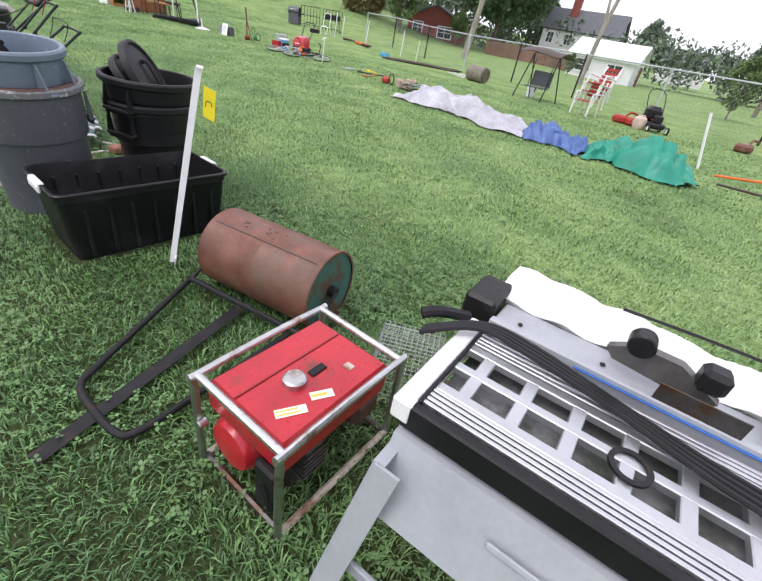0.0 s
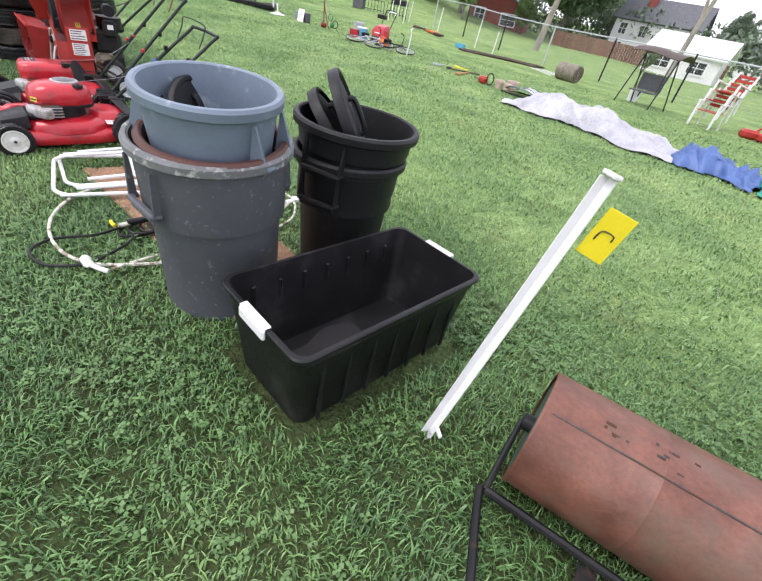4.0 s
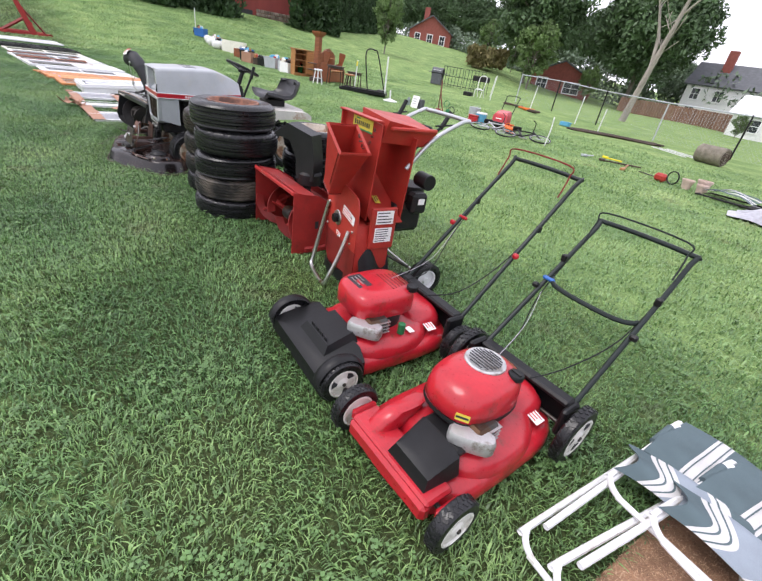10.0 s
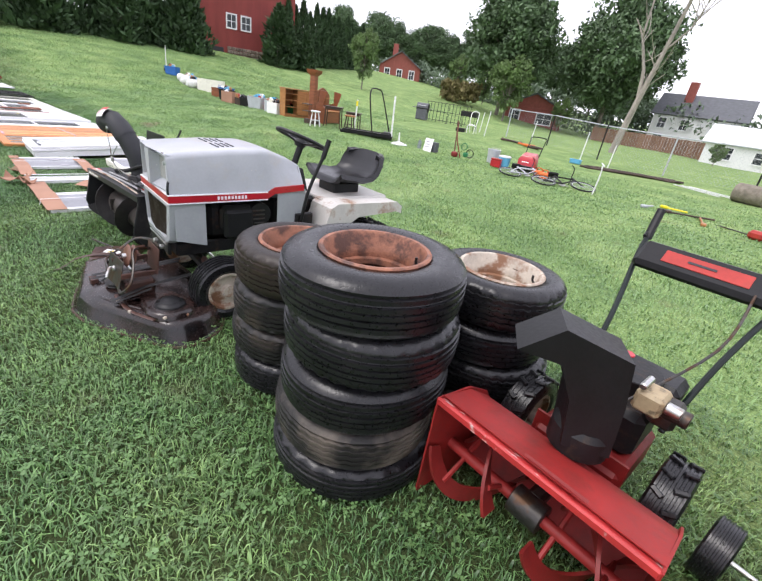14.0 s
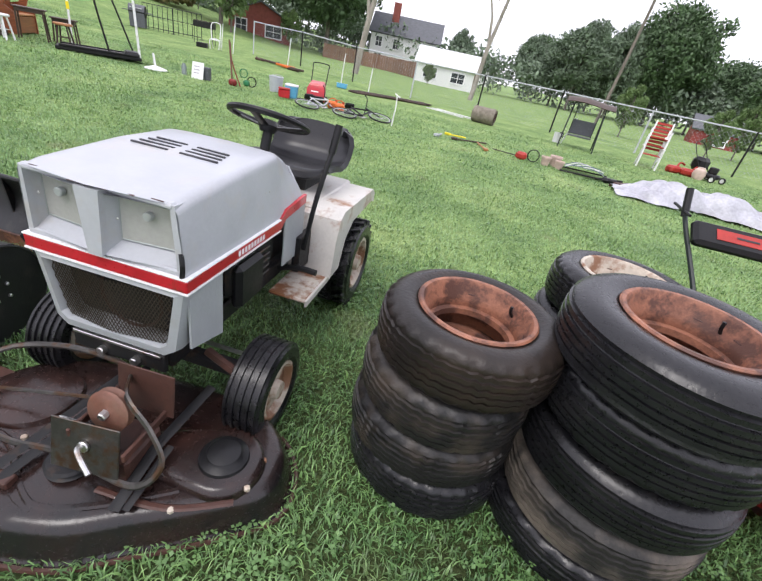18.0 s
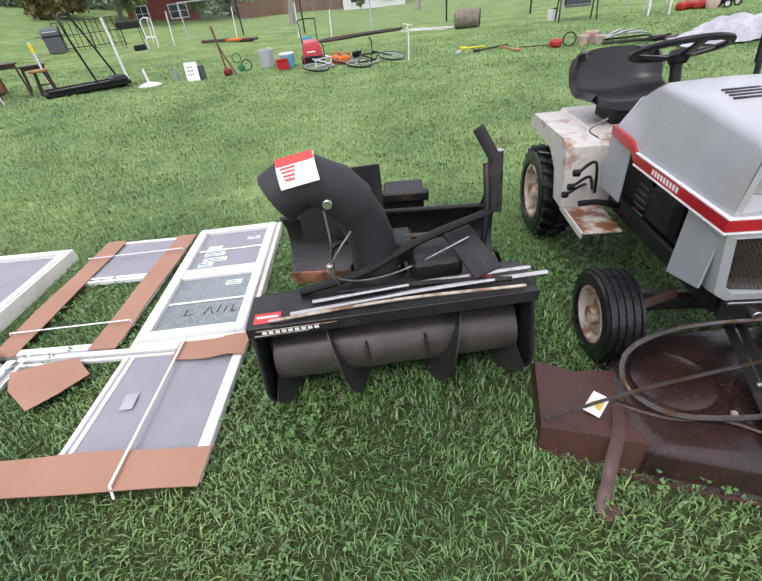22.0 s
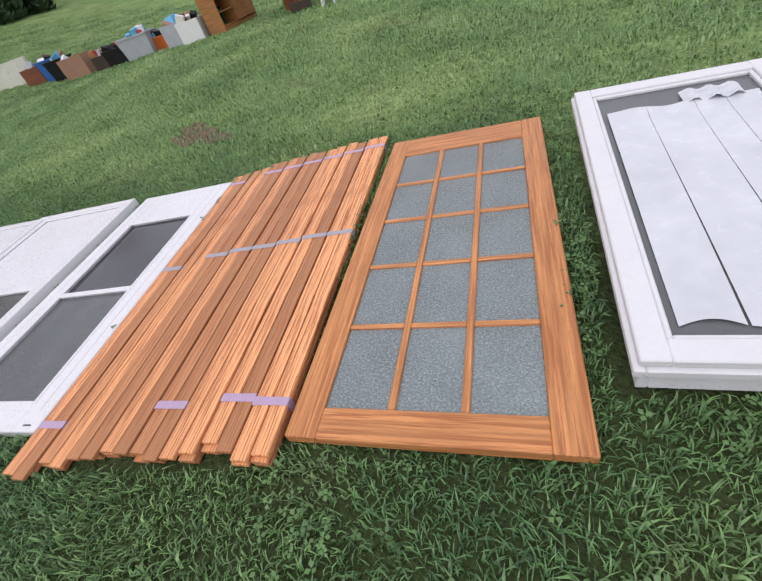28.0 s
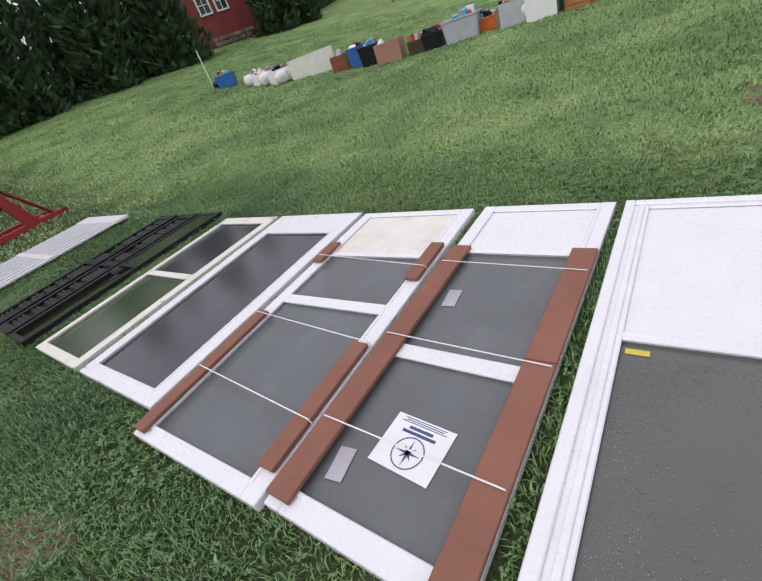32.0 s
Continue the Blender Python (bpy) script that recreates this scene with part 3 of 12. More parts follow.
def blades(name, x0, x1, y0, y1, per_m2, high, wide, seed, cut=(), fade=(0.6, 0.6), material=None):
    """Grass as one mesh of bent, tapering blades."""
    rng = np.random.default_rng(seed)
    c = int((x1 - x0) * (y1 - y0) * per_m2)
    x, y = rng.uniform(x0, x1, c), rng.uniform(y0, y1, c)
    thin = np.clip((y - y0) / fade[0], 0, 1) * np.clip((y1 - y) / fade[1], 0, 1) * np.clip((x - x0) / 1.5, 0, 1) * np.clip((x1 - x) / 1.5, 0, 1)
    keep = rng.random(c) < thin
    for q in cut:
        a = np.array(q)
        inside = np.ones(c, bool)
        for p, r in zip(a, np.roll(a, -1, 0)):
            inside &= (r[0] - p[0]) * (y - p[1]) - (r[1] - p[1]) * (x - p[0]) > 0
        keep &= ~inside
    x, y = x[keep], y[keep]
    c = len(x)
    # taller tufts and thin spots
    f = 0.5 + 0.25 * np.sin(x * 5.1 + 1.7 * np.sin(y * 3.3)) * np.sin(y * 4.7 + np.sin(x * 2.1)) + 0.25 * np.sin(x * 1.3 + y * 2.2)
    hgt = high * (0.45 + 0.65 * rng.random(c) + 0.45 * f)
    wid = wide * rng.uniform(0.6, 1.3, c) * np.where(rng.random(c) < 0.06, 2.0, 1.0)
    az = rng.uniform(0, 2 * np.pi, c) * 0.8 + 2.4 * np.sin(x * 1.9 + 1.3 * np.sin(y * 2.7)) + 1.6 * np.sin(y * 3.1 + x * 0.7)
    lean = rng.uniform(0.25, 1.3, c)
    side = np.stack([-np.sin(az), np.cos(az), 0 * az], 1) * wid[:, None] / 2
    way = np.stack([np.cos(az), np.sin(az), 0 * az], 1)
    base = np.stack([x, y, ground_z(x, y) - 0.004], 1)
    up = np.array([0, 0, 1.0])
    mid = base + way * (hgt * 0.34 * lean)[:, None] + up * (hgt * 0.6)[:, None]
    tip = base + way * (hgt * 1.05 * lean)[:, None] + up * (hgt * np.maximum(0.3, 0.95 - 0.45 * lean))[:, None]
    v = np.stack([base - side, base + side, mid + side * 0.8, mid - side * 0.8, tip], 1).reshape(-1, 3)
    k = np.arange(c) * 5
    f3 = np.concatenate([np.stack([k, k + 1, k + 2], 1), np.stack([k, k + 2, k + 3], 1), np.stack([k + 3, k + 2, k + 4], 1)])
    ob = new(name, fast_mesh(name, v, f3, material or BLADE))
    ob.data.shade_smooth()
    return tagged(ob, "short green lawn grass with clover between the blades", "grass", kind="stuff")


blades("grass", -25.5, 4.6, 0.8, 5.2, 6500, 0.042, 0.0052, 1, PRESSED, (0.4, 1.2))
blades("grass", -27, 6, -2.5, 1.1, 520, 0.06, 0.014, 5, (), (1.5, 0.5), BLADE_OPEN)
blades("grass", -28, 6, 4.3, 10.5, 1150, 0.048, 0.0095, 2, (), (1.3, 2.5), BLADE_OPEN)
blades("grass", -38, 9, 8, 19, 300, 0.045, 0.019, 3, (), (2.5, 4.0), BLADE_OPEN)
blades("grass", -52, -24, -5, 26, 210, 0.06, 0.022, 4, (), (2.0, 5.0), BLADE_OPEN)


def clover(x0, x1, y0, y1, clumps, seed, cut):
    """Low clover: clumps of small three-part leaves among the grass."""
    rng = np.random.default_rng(seed)
    cx, cy = rng.uniform(x0, x1, clumps), rng.uniform(y0, y1, clumps)
    k = 46
    x = (cx[:, None] + rng.normal(0, 0.13, (clumps, k))).ravel()
    y = (cy[:, None] + rng.normal(0, 0.13, (clumps, k))).ravel()
    keep = np.ones(len(x), bool)
    for q in cut:
        a = np.array(q)
        inside = np.ones(len(x), bool)
        for p, r in zip(a, np.roll(a, -1, 0)):
            inside &= (r[0] - p[0]) * (y - p[1]) - (r[1] - p[1]) * (x - p[0]) > 0
        keep &= ~inside
    x, y = x[keep], y[keep]
    c = len(x)
    z = ground_z(x, y) + rng.uniform(0.025, 0.06, c)
    az, r = rng.uniform(0, 2 * np.pi, c), rng.uniform(0.007, 0.012, c)
    vs = []
    for j in range(3):
        a = az + j * 2.1
        way, side = np.stack([np.cos(a), np.sin(a)], 1), np.stack([-np.sin(a), np.cos(a)], 1)
        o = np.stack([x, y], 1)
        tilt = rng.uniform(-0.4, 0.5, c)
        for u, v, h in ((0.1, 0, 0), (1.0, 0.75, 1), (1.75, 0, 1.6), (1.0, -0.75, 1)):
            vs.append(np.column_stack([o + way * (u * r)[:, None] + side * (v * r)[:, None], z + h * r * tilt]))
    v = np.stack(vs, 1).reshape(-1, 3)
    kk = np.arange(c * 3) * 4
    ob = new("clover", fast_mesh("clover", v, np.stack([kk, kk + 1, kk + 2, kk + 3], 1), CLOVER))
    return tagged(ob, "low clover leaves growing among the lawn grass", "clover", kind="stuff")


CLOVER = mat("clover_leaf", (0.1, 0.19, 0.06), 0.5, var=0.35, scale=14, bump=0)
clover(-25, 3.5, 1.0, 4.8, 420, 7, PRESSED)

# ---- trees and hedges ----
# dark and grey-green leaf tones are lightened to stand for distance haze
LEAF = mat("dark_leaf", (0.078, 0.13, 0.058), 0.6, var=0.5, scale=0.6, bump=0)
LEAF_LT = mat("light_leaf", (0.115, 0.18, 0.06), 0.6, var=0.4, scale=0.7, bump=0)
LEAF_GREY = mat("grey_green_leaf", (0.135, 0.185, 0.12), 0.65, var=0.4, scale=0.7, bump=0)
LEAF_CONIFER = mat("conifer_spray", (0.04, 0.076, 0.03), 0.7, var=0.5, scale=0.8, bump=0)
LEAF_DRY = mat("dry_stalk", (0.2, 0.17, 0.075), 0.8, var=0.4, scale=1.2, bump=0)
BARK = mat("grey_bark", (0.16, 0.14, 0.12), 0.9, var=0.35, scale=5, bump=0.5, grain=25, stretch=(1, 1, 0.25))


def leaf_cloud(centres, radii, per, size, rng, droop=0.4):
    """Many small bent leaves round each centre."""
    cs = np.repeat(centres, per, 0)
    rs = np.repeat(radii, per)
    d = rng.normal(size=(len(cs), 3))
    d /= np.linalg.norm(d, axis=1)[:, None]
    p = cs + d * (rs * rng.random(len(cs)) ** 0.45)[:, None] * np.array([1, 1, 0.8])
    a = rng.normal(size=p.shape)
    a[:, 2] -= droop
    a /= np.linalg.norm(a, axis=1)[:, None]
    b = np.cross(a, rng.normal(size=p.shape))
    b /= np.linalg.norm(b, axis=1)[:, None]
    s = (size * rng.uniform(0.6, 1.4, len(p)))[:, None]
    v = np.stack([p - a * s, p + b * s * 0.45, p + a * s, p - b * s * 0.45], 1).reshape(-1, 3)
    k = np.arange(len(p)) * 4
    return v, np.stack([k, k + 1, k + 2, k + 3], 1)


def broad_tree(high, wide, seed, leaf=None, clumps=70, per=110, size=0.2, bare=0.2):
    rng = np.random.default_rng(seed)
    t = thing("tree", Matrix(), "tall broadleaf tree with a dense dark green crown", "tree", "far trees")
    g = Geo()
    g.tube([(0, 0, -0.3), (0.05 * high * 0.2, 0, high * 0.2), (0, 0.02 * high, high * 0.45), (0.02 * high, 0, high * 0.85)], high * 0.016, 7)
    ends = []
    for i in range(9):
        an, z0 = i * 2.4 + rng.random(), high * rng.uniform(0.2, 0.55)
        r = wide * 0.5 * rng.uniform(0.5, 0.8)
        e = (r * math.cos(an), r * math.sin(an), z0 + high * rng.uniform(0.15, 0.35))
        g.tube([(0, 0, z0), (e[0] * 0.4, e[1] * 0.4, z0 + (e[2] - z0) * 0.6), e], high * 0.007, 5)
        ends.append(e)
    part("trunk", g, BARK, t)
    d = rng.normal(size=(clumps, 3))
    d /= np.linalg.norm(d, axis=1)[:, None]
    rad = rng.uniform(0.35, 1.0, clumps) ** 0.5
    c = d * rad[:, None] * np.array([wide * 0.43, wide * 0.43, high * (1 - bare) * 0.43]) + np.array([0, 0, high * (bare + (1 - bare) * 0.5)])
    c[:, :2] *= (1 - 0.35 * np.clip((c[:, 2] / high - 0.6) / 0.4, 0, 1))[:, None]
    c = np.concatenate([c, np.array(ends)])
    v, f = leaf_cloud(c, rng.uniform(0.08, 0.16, len(c)) * wide, per, size, rng)
    o = new("crown", fast_mesh("crown", v, f, leaf or LEAF))
    o.parent = t
    return t


def conifer(high, wide, seed, leaf=None, count=2600, size=0.16):
    """A columnar evergreen: upright sprays thickest near the outside."""
    rng = np.random.default_rng(seed)
    t = thing("conifer", Matrix(), "tall dark green columnar evergreen in a row", "conifer", "evergreen row")
    part("trunk", Geo().tube([(0, 0, -0.2), (0, 0, high * 0.9)], wide * 0.04, 6), BARK, t)
    z = rng.random(count) ** 1.2
    an = rng.uniform(0, 2 * np.pi, count)
    lob = 1 + 0.16 * np.sin(an * 3 + z * 9 + seed) + 0.1 * np.sin(an * 7 - z * 23)
    r = wide * 0.5 * (1 - z ** 1.7) ** 0.8 * lob * rng.uniform(0.6, 1.06, count)
    p = np.stack([r * np.cos(an), r * np.sin(an), z * high], 1)
    a = np.stack([0.45 * np.cos(an), 0.45 * np.sin(an), np.full(count, 0.8)], 1) + rng.normal(size=(count, 3)) * 0.3
    b = np.cross(a, rng.normal(size=(count, 3)))
    b /= np.linalg.norm(b, axis=1)[:, None]
    s = (size * rng.uniform(0.6, 1.5, count))[:, None]
    v = np.stack([p - a * s, p + b * s * 0.5, p + a * s * 1.3, p - b * s * 0.5], 1).reshape(-1, 3)
    k = np.arange(count) * 4
    o = new("crown", fast_mesh("crown", v, np.stack([k, k + 1, k + 2, k + 3], 1), leaf or LEAF_CONIFER))
    o.parent = t
    return t


def plant(src, x, y, turn=0.0, s=1.0, sz=None, z=None):
    m = Matrix.LocRotScale((x, y, gz(x, y) if z is None else z), Euler((0, 0, turn)), None)
    o = copy_thing(src, m)
    o.scale = (s, s, sz or s)
    return o


rnd = random.Random(4)
oak = broad_tree(15, 11.5, 11, clumps=120, per=200, size=0.25)
oak.matrix_basis = pose(-36.5, 51, 1.2)
oak2 = broad_tree(15.5, 14.5, 12, clumps=150, per=200, size=0.26)
oak2.matrix_basis = pose(-27.0, 59, 0.3, 0, 0, 40)
ash = broad_tree(12, 9, 13, LEAF_GREY, clumps=110, per=230, size=0.2)
ash.matrix_basis = pose(3.0, 102, -0.5)
lime = broad_tree(7, 5, 14, LEAF_LT, clumps=40, per=90, bare=0.12)
lime.matrix_basis = pose(-33, 47, 1.0)
plant(ash, -10.6, 69, 1.0, 0.42, 0.6)
plant(oak2, 4.5, 108, 2.0, 0.7, 0.78)
plant(ash, -16.5, 66, 2.4, 0.22, 0.3)
# the wood beyond the neighbours
for k in range(5, 30):
    az = -2 + k * 2.1
    d = 62 + rnd.random() * 22
    x, y = -7 + d * math.sin(radians(az)), 2 + d * math.cos(radians(az))
    plant((ash, oak2, ash)[k % 3], x, y, rnd.random() * 6, rnd.uniform(0.62, 0.95), rnd.uniform(0.55, 0.95))
for k in range(17):
    az = -52 + k * 2.2
    x, y = -7 + 112 * math.sin(radians(az)), 2 + 112 * math.cos(radians(az))
    plant((oak, ash, oak2)[k % 3], x, y, rnd.random() * 6, rnd.uniform(0.75, 1.1), rnd.uniform(0.7, 0.95))
for x, y, s in ((1.5, 30, 0.35), (5.5, 28, 0.3), (8.5, 31, 0.4), (-12, 46, 0.28), (14, 30, 0.4), (-40.2, 31.6, 0.62), (-30, 55, 0.5), (-45, 60, 0.6), (-52, 62, 0.7)):
    plant(lime, x, y, rnd.random() * 6, s, s * rnd.uniform(0.9, 1.3))

cedar = conifer(6.0, 2.0, 21)
cedar.matrix_basis = pose(-50.0, 29.0, gz(-50, 29))
spruce = conifer(9.5, 4.2, 22, count=5200, size=0.2)
spruce.matrix_basis = pose(-46.5, 6, gz(-46.5, 6))
for k in range(14):
    f = (k + 1) / 14
    plant(cedar, -50 - 15 * f, 29 + 23 * f, rnd.random() * 6, rnd.uniform(0.9, 1.15), rnd.uniform(0.92, 1.12))
for k in range(12):
    y = -26 + k * 3.9
    if abs(y - 6) > 1:
        plant(spruce, -46.5 - rnd.random() * 1.5, y, rnd.random() * 6, rnd.uniform(0.95, 1.25), rnd.uniform(0.8, 1.05))
for k in range(9):
    plant(cedar, -45.2 - rnd.random(), -20 + k * 4.6, rnd.random() * 6, 1.5, rnd.uniform(0.7, 1.0))
for x, y, s in ((-47.5, 26.5, 1.1), (-48.5, 28, 0.9), (-47.2, 29.5, 0.75)):
    plant(cedar, x, y, rnd.random() * 6, s * 1.5, s * 0.8)


def bare_tree(name, pts, twigs, r, label):
    """A bare trunk, thinner towards its top, forked, with fine twigs."""
    t = thing(name, Matrix(), label, "tree" if twigs else "pole")
    pts = [Vector(p) for p in pts]
    def limb(ps, r0, r1, nm):
        rings = []
        for i, p in enumerate(ps):
            q = r0 + (r1 - r0) * i / (len(ps) - 1)
            rings.append([p + Vector((q * math.cos(a), q * math.sin(a), 0)) for a in [k * math.pi / 4 for k in range(8)]])
        part(nm, Geo().loft(rings), BARK if not twigs else PALE_BARK, t, angle=60)
    rg = random.Random(len(pts) + twigs)
    limb(pts, r, r * (0.3 if twigs else 0.75), "trunk")
    if twigs:
        f = [pts[1], pts[1].lerp(pts[2], 0.5) + Vector((-0.5, 0, 0.3)), pts[2] + Vector((-1.5, 0, 0.8)), pts[3] + Vector((-2.4, 0, -1.0))]
        limb(f, r * 0.6, r * 0.12, "limb")
        g = [pts[2], pts[2] + Vector((0.9, 0.2, 1.2)), pts[2] + Vector((1.4, 0.2, 3.0))]
        limb(g, r * 0.4, r * 0.1, "limb")
        for i in range(twigs):
            src = (pts, f, g)[i % 3]
            k = rg.randrange(1, len(src) - 1) if len(src) > 2 else 0
            a = src[k].lerp(src[k + 1], rg.random())
            d = Vector((rg.uniform(-1, 1), rg.uniform(-1, 1), rg.uniform(0.3, 1.2))) * rg.uniform(0.7, 1.7)
            part("twig", Geo().tube([a, a + d * 0.5 + Vector((0, 0, 0.1)), a + d + Vector((rg.uniform(-0.4, 0.4), 0, 0.3))], r * 0.1, 4), PALE_BARK, t)
    return t


PALE_BARK = mat("pale_dead_wood", (0.3, 0.27, 0.24), 0.9, var=0.3, scale=4, bump=0.3, grain=25, stretch=(1, 1, 0.25))
bare_tree("dead_tree", [(-15.9, 33.4, 0), (-15.4, 33.3, 3.4), (-14.9, 33.2, 6.2), (-14.0, 33, 11.5)], 34, 0.24, "pale dead tree trunk with bare thin branches")
bare_tree("dead_tree", [(-7.6, 35.4, -0.1), (-7.3, 35.3, 3.4), (-6.8, 35.2, 6.3), (-6.0, 35, 10.5)], 28, 0.18, "leaning bare grey tree trunk behind the fence")
bare_tree("utility_pole", [(2.6, 40, 0), (2.9, 40, 4), (3.2, 40, 9)], 0, 0.13, "plain weathered wooden utility pole")

# low woods closing the view behind the houses
rgw = np.random.default_rng(21)
wx = np.linspace(-85, 45, 150)
wood_c = np.stack([wx + rgw.uniform(-1, 1, 150), 66 + rgw.uniform(-3, 3, 150) + np.abs(wx + 10) * 0.05, rgw.uniform(1.2, 4.2, 150)], 1)
wood_c[:, 2] += np.array([gz(x, y) for x, y in wood_c[:, :2]]) * 0.6
wv, wf = leaf_cloud(wood_c, np.full(150, 2.3), 170, 0.3, rgw)
woods = new("far_woods", fast_mesh("far_woods", wv, wf, LEAF_GREY))
tagged(woods, "low dark green belt of far trees and bushes", "woods", kind="stuff")

# ---- buildings ----
BARN_RED = mat("barn_red_boards", (0.24, 0.045, 0.04), 0.75, var=0.12, scale=1.5, bump=0.2, grain=14, stretch=(1, 1, 0.2))
BRICK_RED = mat("red_brick_wall", (0.26, 0.075, 0.06), 0.8, var=0.15, scale=3, bump=0.15)
STONE = mat("field_stone", (0.22, 0.17, 0.14), 0.9, var=0.4, scale=3, bump=0.3, rand=0.35)
SIDING = mat("white_siding", (0.72, 0.72, 0.72), 0.5, var=0.05)
SHINGLE = mat("grey_shingles", (0.11, 0.115, 0.125), 0.8, var=0.15, scale=3)
WHITE_ROOF = mat("white_metal_roof", (0.78, 0.8, 0.82), 0.35, var=0.04)
HOUSE_GLASS = mat("house_window_glass", (0.03, 0.035, 0.04), 0.1, var=0.2)
FENCE_WOOD = mat("brown_board_fence", (0.19, 0.105, 0.07), 0.8, var=0.2, rand=0.2)


def house(name, m, w, d, wall, roof_h, wall_mat, roof_mat, label, windows, chimney=False, along=True):
    """A gabled house: local x along the front, front at y = 0 facing -y."""
    t = thing(name, m, label, "house")
    g = Geo()
    g.box((w, d, wall), (0, d / 2, wall / 2), 0.02)
    if along:
        g.prism([(0, wall), (d, wall), (d / 2, wall + roof_h)], -w / 2, w / 2, Matrix(((0, 0, 1, 0), (1, 0, 0, 0), (0, 1, 0, 0), (0, 0, 0, 1))))
    else:
        g.prism([(-w / 2, wall), (w / 2, wall), (0, wall + roof_h)], 0, d, Matrix(((1, 0, 0, 0), (0, 0, 1, 0), (0, 1, 0, 0), (0, 0, 0, 1))))
    part("wall", g, wall_mat, t)
    r = Geo()
    o, th = 0.35, 0.16
    if along:
        s = math.atan2(roof_h, d / 2)
        ln = math.hypot(roof_h, d / 2) + o
        for sg, y in ((1, d / 4), (-1, 3 * d / 4)):
            r.box((w + 2 * o, ln, th), (0, 0, 0), 0.01, Matrix.Translation((0, y - sg * o * 0.4, wall + roof_h / 2 + th * 0.4 - o * 0.2)) @ Matrix.Rotation(sg * s, 4, "X"))
    else:
        s = math.atan2(roof_h, w / 2)
        ln = math.hypot(roof_h, w / 2) + o
        for sg in (1, -1):
            r.box((ln, d + 2 * o, th), (0, 0, 0), 0.01, Matrix.Translation((sg * (w / 4 + o * 0.4), d / 2, wall + roof_h / 2 + th * 0.4 - o * 0.2)) @ Matrix.Rotation(sg * s, 4, "Y"))
    roof = part("roof", r, roof_mat, t)
    if chimney:
        part("chimney", Geo().box((0.9, 0.9, roof_h + 1.6), (-w * 0.2, d * 0.35, wall + roof_h * 0.75), 0.03), BRICK_RED, roof)
    for x, z, ww, wh in windows:
        wi = part("window", rim(x - ww / 2 - 0.1, z - wh / 2 - 0.1, x + ww / 2 + 0.1, z + wh / 2 + 0.1, 0.12, 0, 0.1), WHITE_PAINT, t, "white window frame", Matrix.Translation((0, 0.0, 0)) @ Matrix.Rotation(radians(90), 4, "X"))
        part("pane", Geo().box((ww, wh, 0.02), (x, z, 0.03), 0.002), HOUSE_GLASS, wi, "dark window pane")
        part("glazing_bar", Geo().box((ww, 0.05, 0.03), (x, z, 0.055), 0.002).box((0.05, wh, 0.03), (x, z, 0.062), 0.002), WHITE_PAINT, wi)
    return t


# barn with a stone foot, facing the rows
bm_ = Matrix.Translation((-51.0, 25.2, 2.6)) @ Matrix.Rotation(radians(76), 4, "Z")
barn = house("barn", bm_, 9.4, 9, 8.2, 3.4, BARN_RED, SHINGLE, "tall dark red board barn on a stone foot", [(-1.75, 3.6, 0.85, 1.15), (-0.35, 3.6, 0.85, 1.15)], along=False)
rg = random.Random(8)
for j in range(5):
    x = -2.2
    while x < 1.1:
        ww = rg.uniform(0.3, 0.62)
        part("stone", Geo().box((ww - 0.03, 0.25, 0.29), (x + ww / 2, -0.08 - rg.random() * 0.05, 0.0 + j * 0.31), 0.05), STONE, barn)
        x += ww
part("doorway", Geo().box((1.5, 0.1, 1.5), (-3.3, -0.02, 0.45), 0.02), INK, barn, "dark open doorway in the barn foot")
house("farmhouse", pose(-66.5, 63.0, 2.4, 0, 0, 38), 7.6, 8, 4.6, 2.4, BRICK_RED, SHINGLE, "red brick farmhouse with white gable trim", [(-2.3, 3.4, 0.9, 1.4), (0, 3.4, 0.9, 1.4), (2.3, 3.4, 0.9, 1.4), (-2.3, 1.2, 0.9, 1.3), (2.3, 1.2, 0.9, 1.3)], True, False)
house("brick_cottage", pose(-34.0, 55.5, 0.6, 0, 0, 24), 7.2, 6, 2.3, 1.6, BRICK_RED, SHINGLE, "low brick cottage with a white window", [(-2.2, 1.2, 1.2, 1.3), (1.5, 1.1, 1.8, 1.2)], False, False)
house("white_cottage", pose(-10.9, 51.5, -0.1, 0, 0, 3), 6.2, 6, 2.05, 1.45, SIDING, WHITE_ROOF, "low white cottage with a white metal roof", [(-1.6, 1.2, 1.4, 1.0), (1.4, 1.15, 1.4, 0.95)])
house("white_house", pose(-17.8, 63, 0.0, 0, 0, 6), 8.8, 7, 4.3, 2.3, SIDING, SHINGLE, "two-storey white house with a dark grey roof", [(-3.3, 3.3, 0.8, 1.1), (-1.0, 3.3, 0.8, 1.1), (-3.2, 1.3, 0.9, 1.3)], True)
house("white_house", pose(-8.5, 88, 0.4, 0, 0, 4), 7.0, 6, 2.8, 2.0, SIDING, SHINGLE, "white house with a grey roof among trees", [(-3, 2.3, 0.8, 0.9), (0.5, 2.3, 0.8, 0.9), (3.2, 2.3, 0.8, 0.9)])
house("red_shed", pose(14.5, 46, -0.6, 0, 0, -15), 3.6, 3, 1.9, 1.0, BARN_RED, SHINGLE, "small red shed behind the trees", [(0.5, 1.2, 0.8, 0.8)])
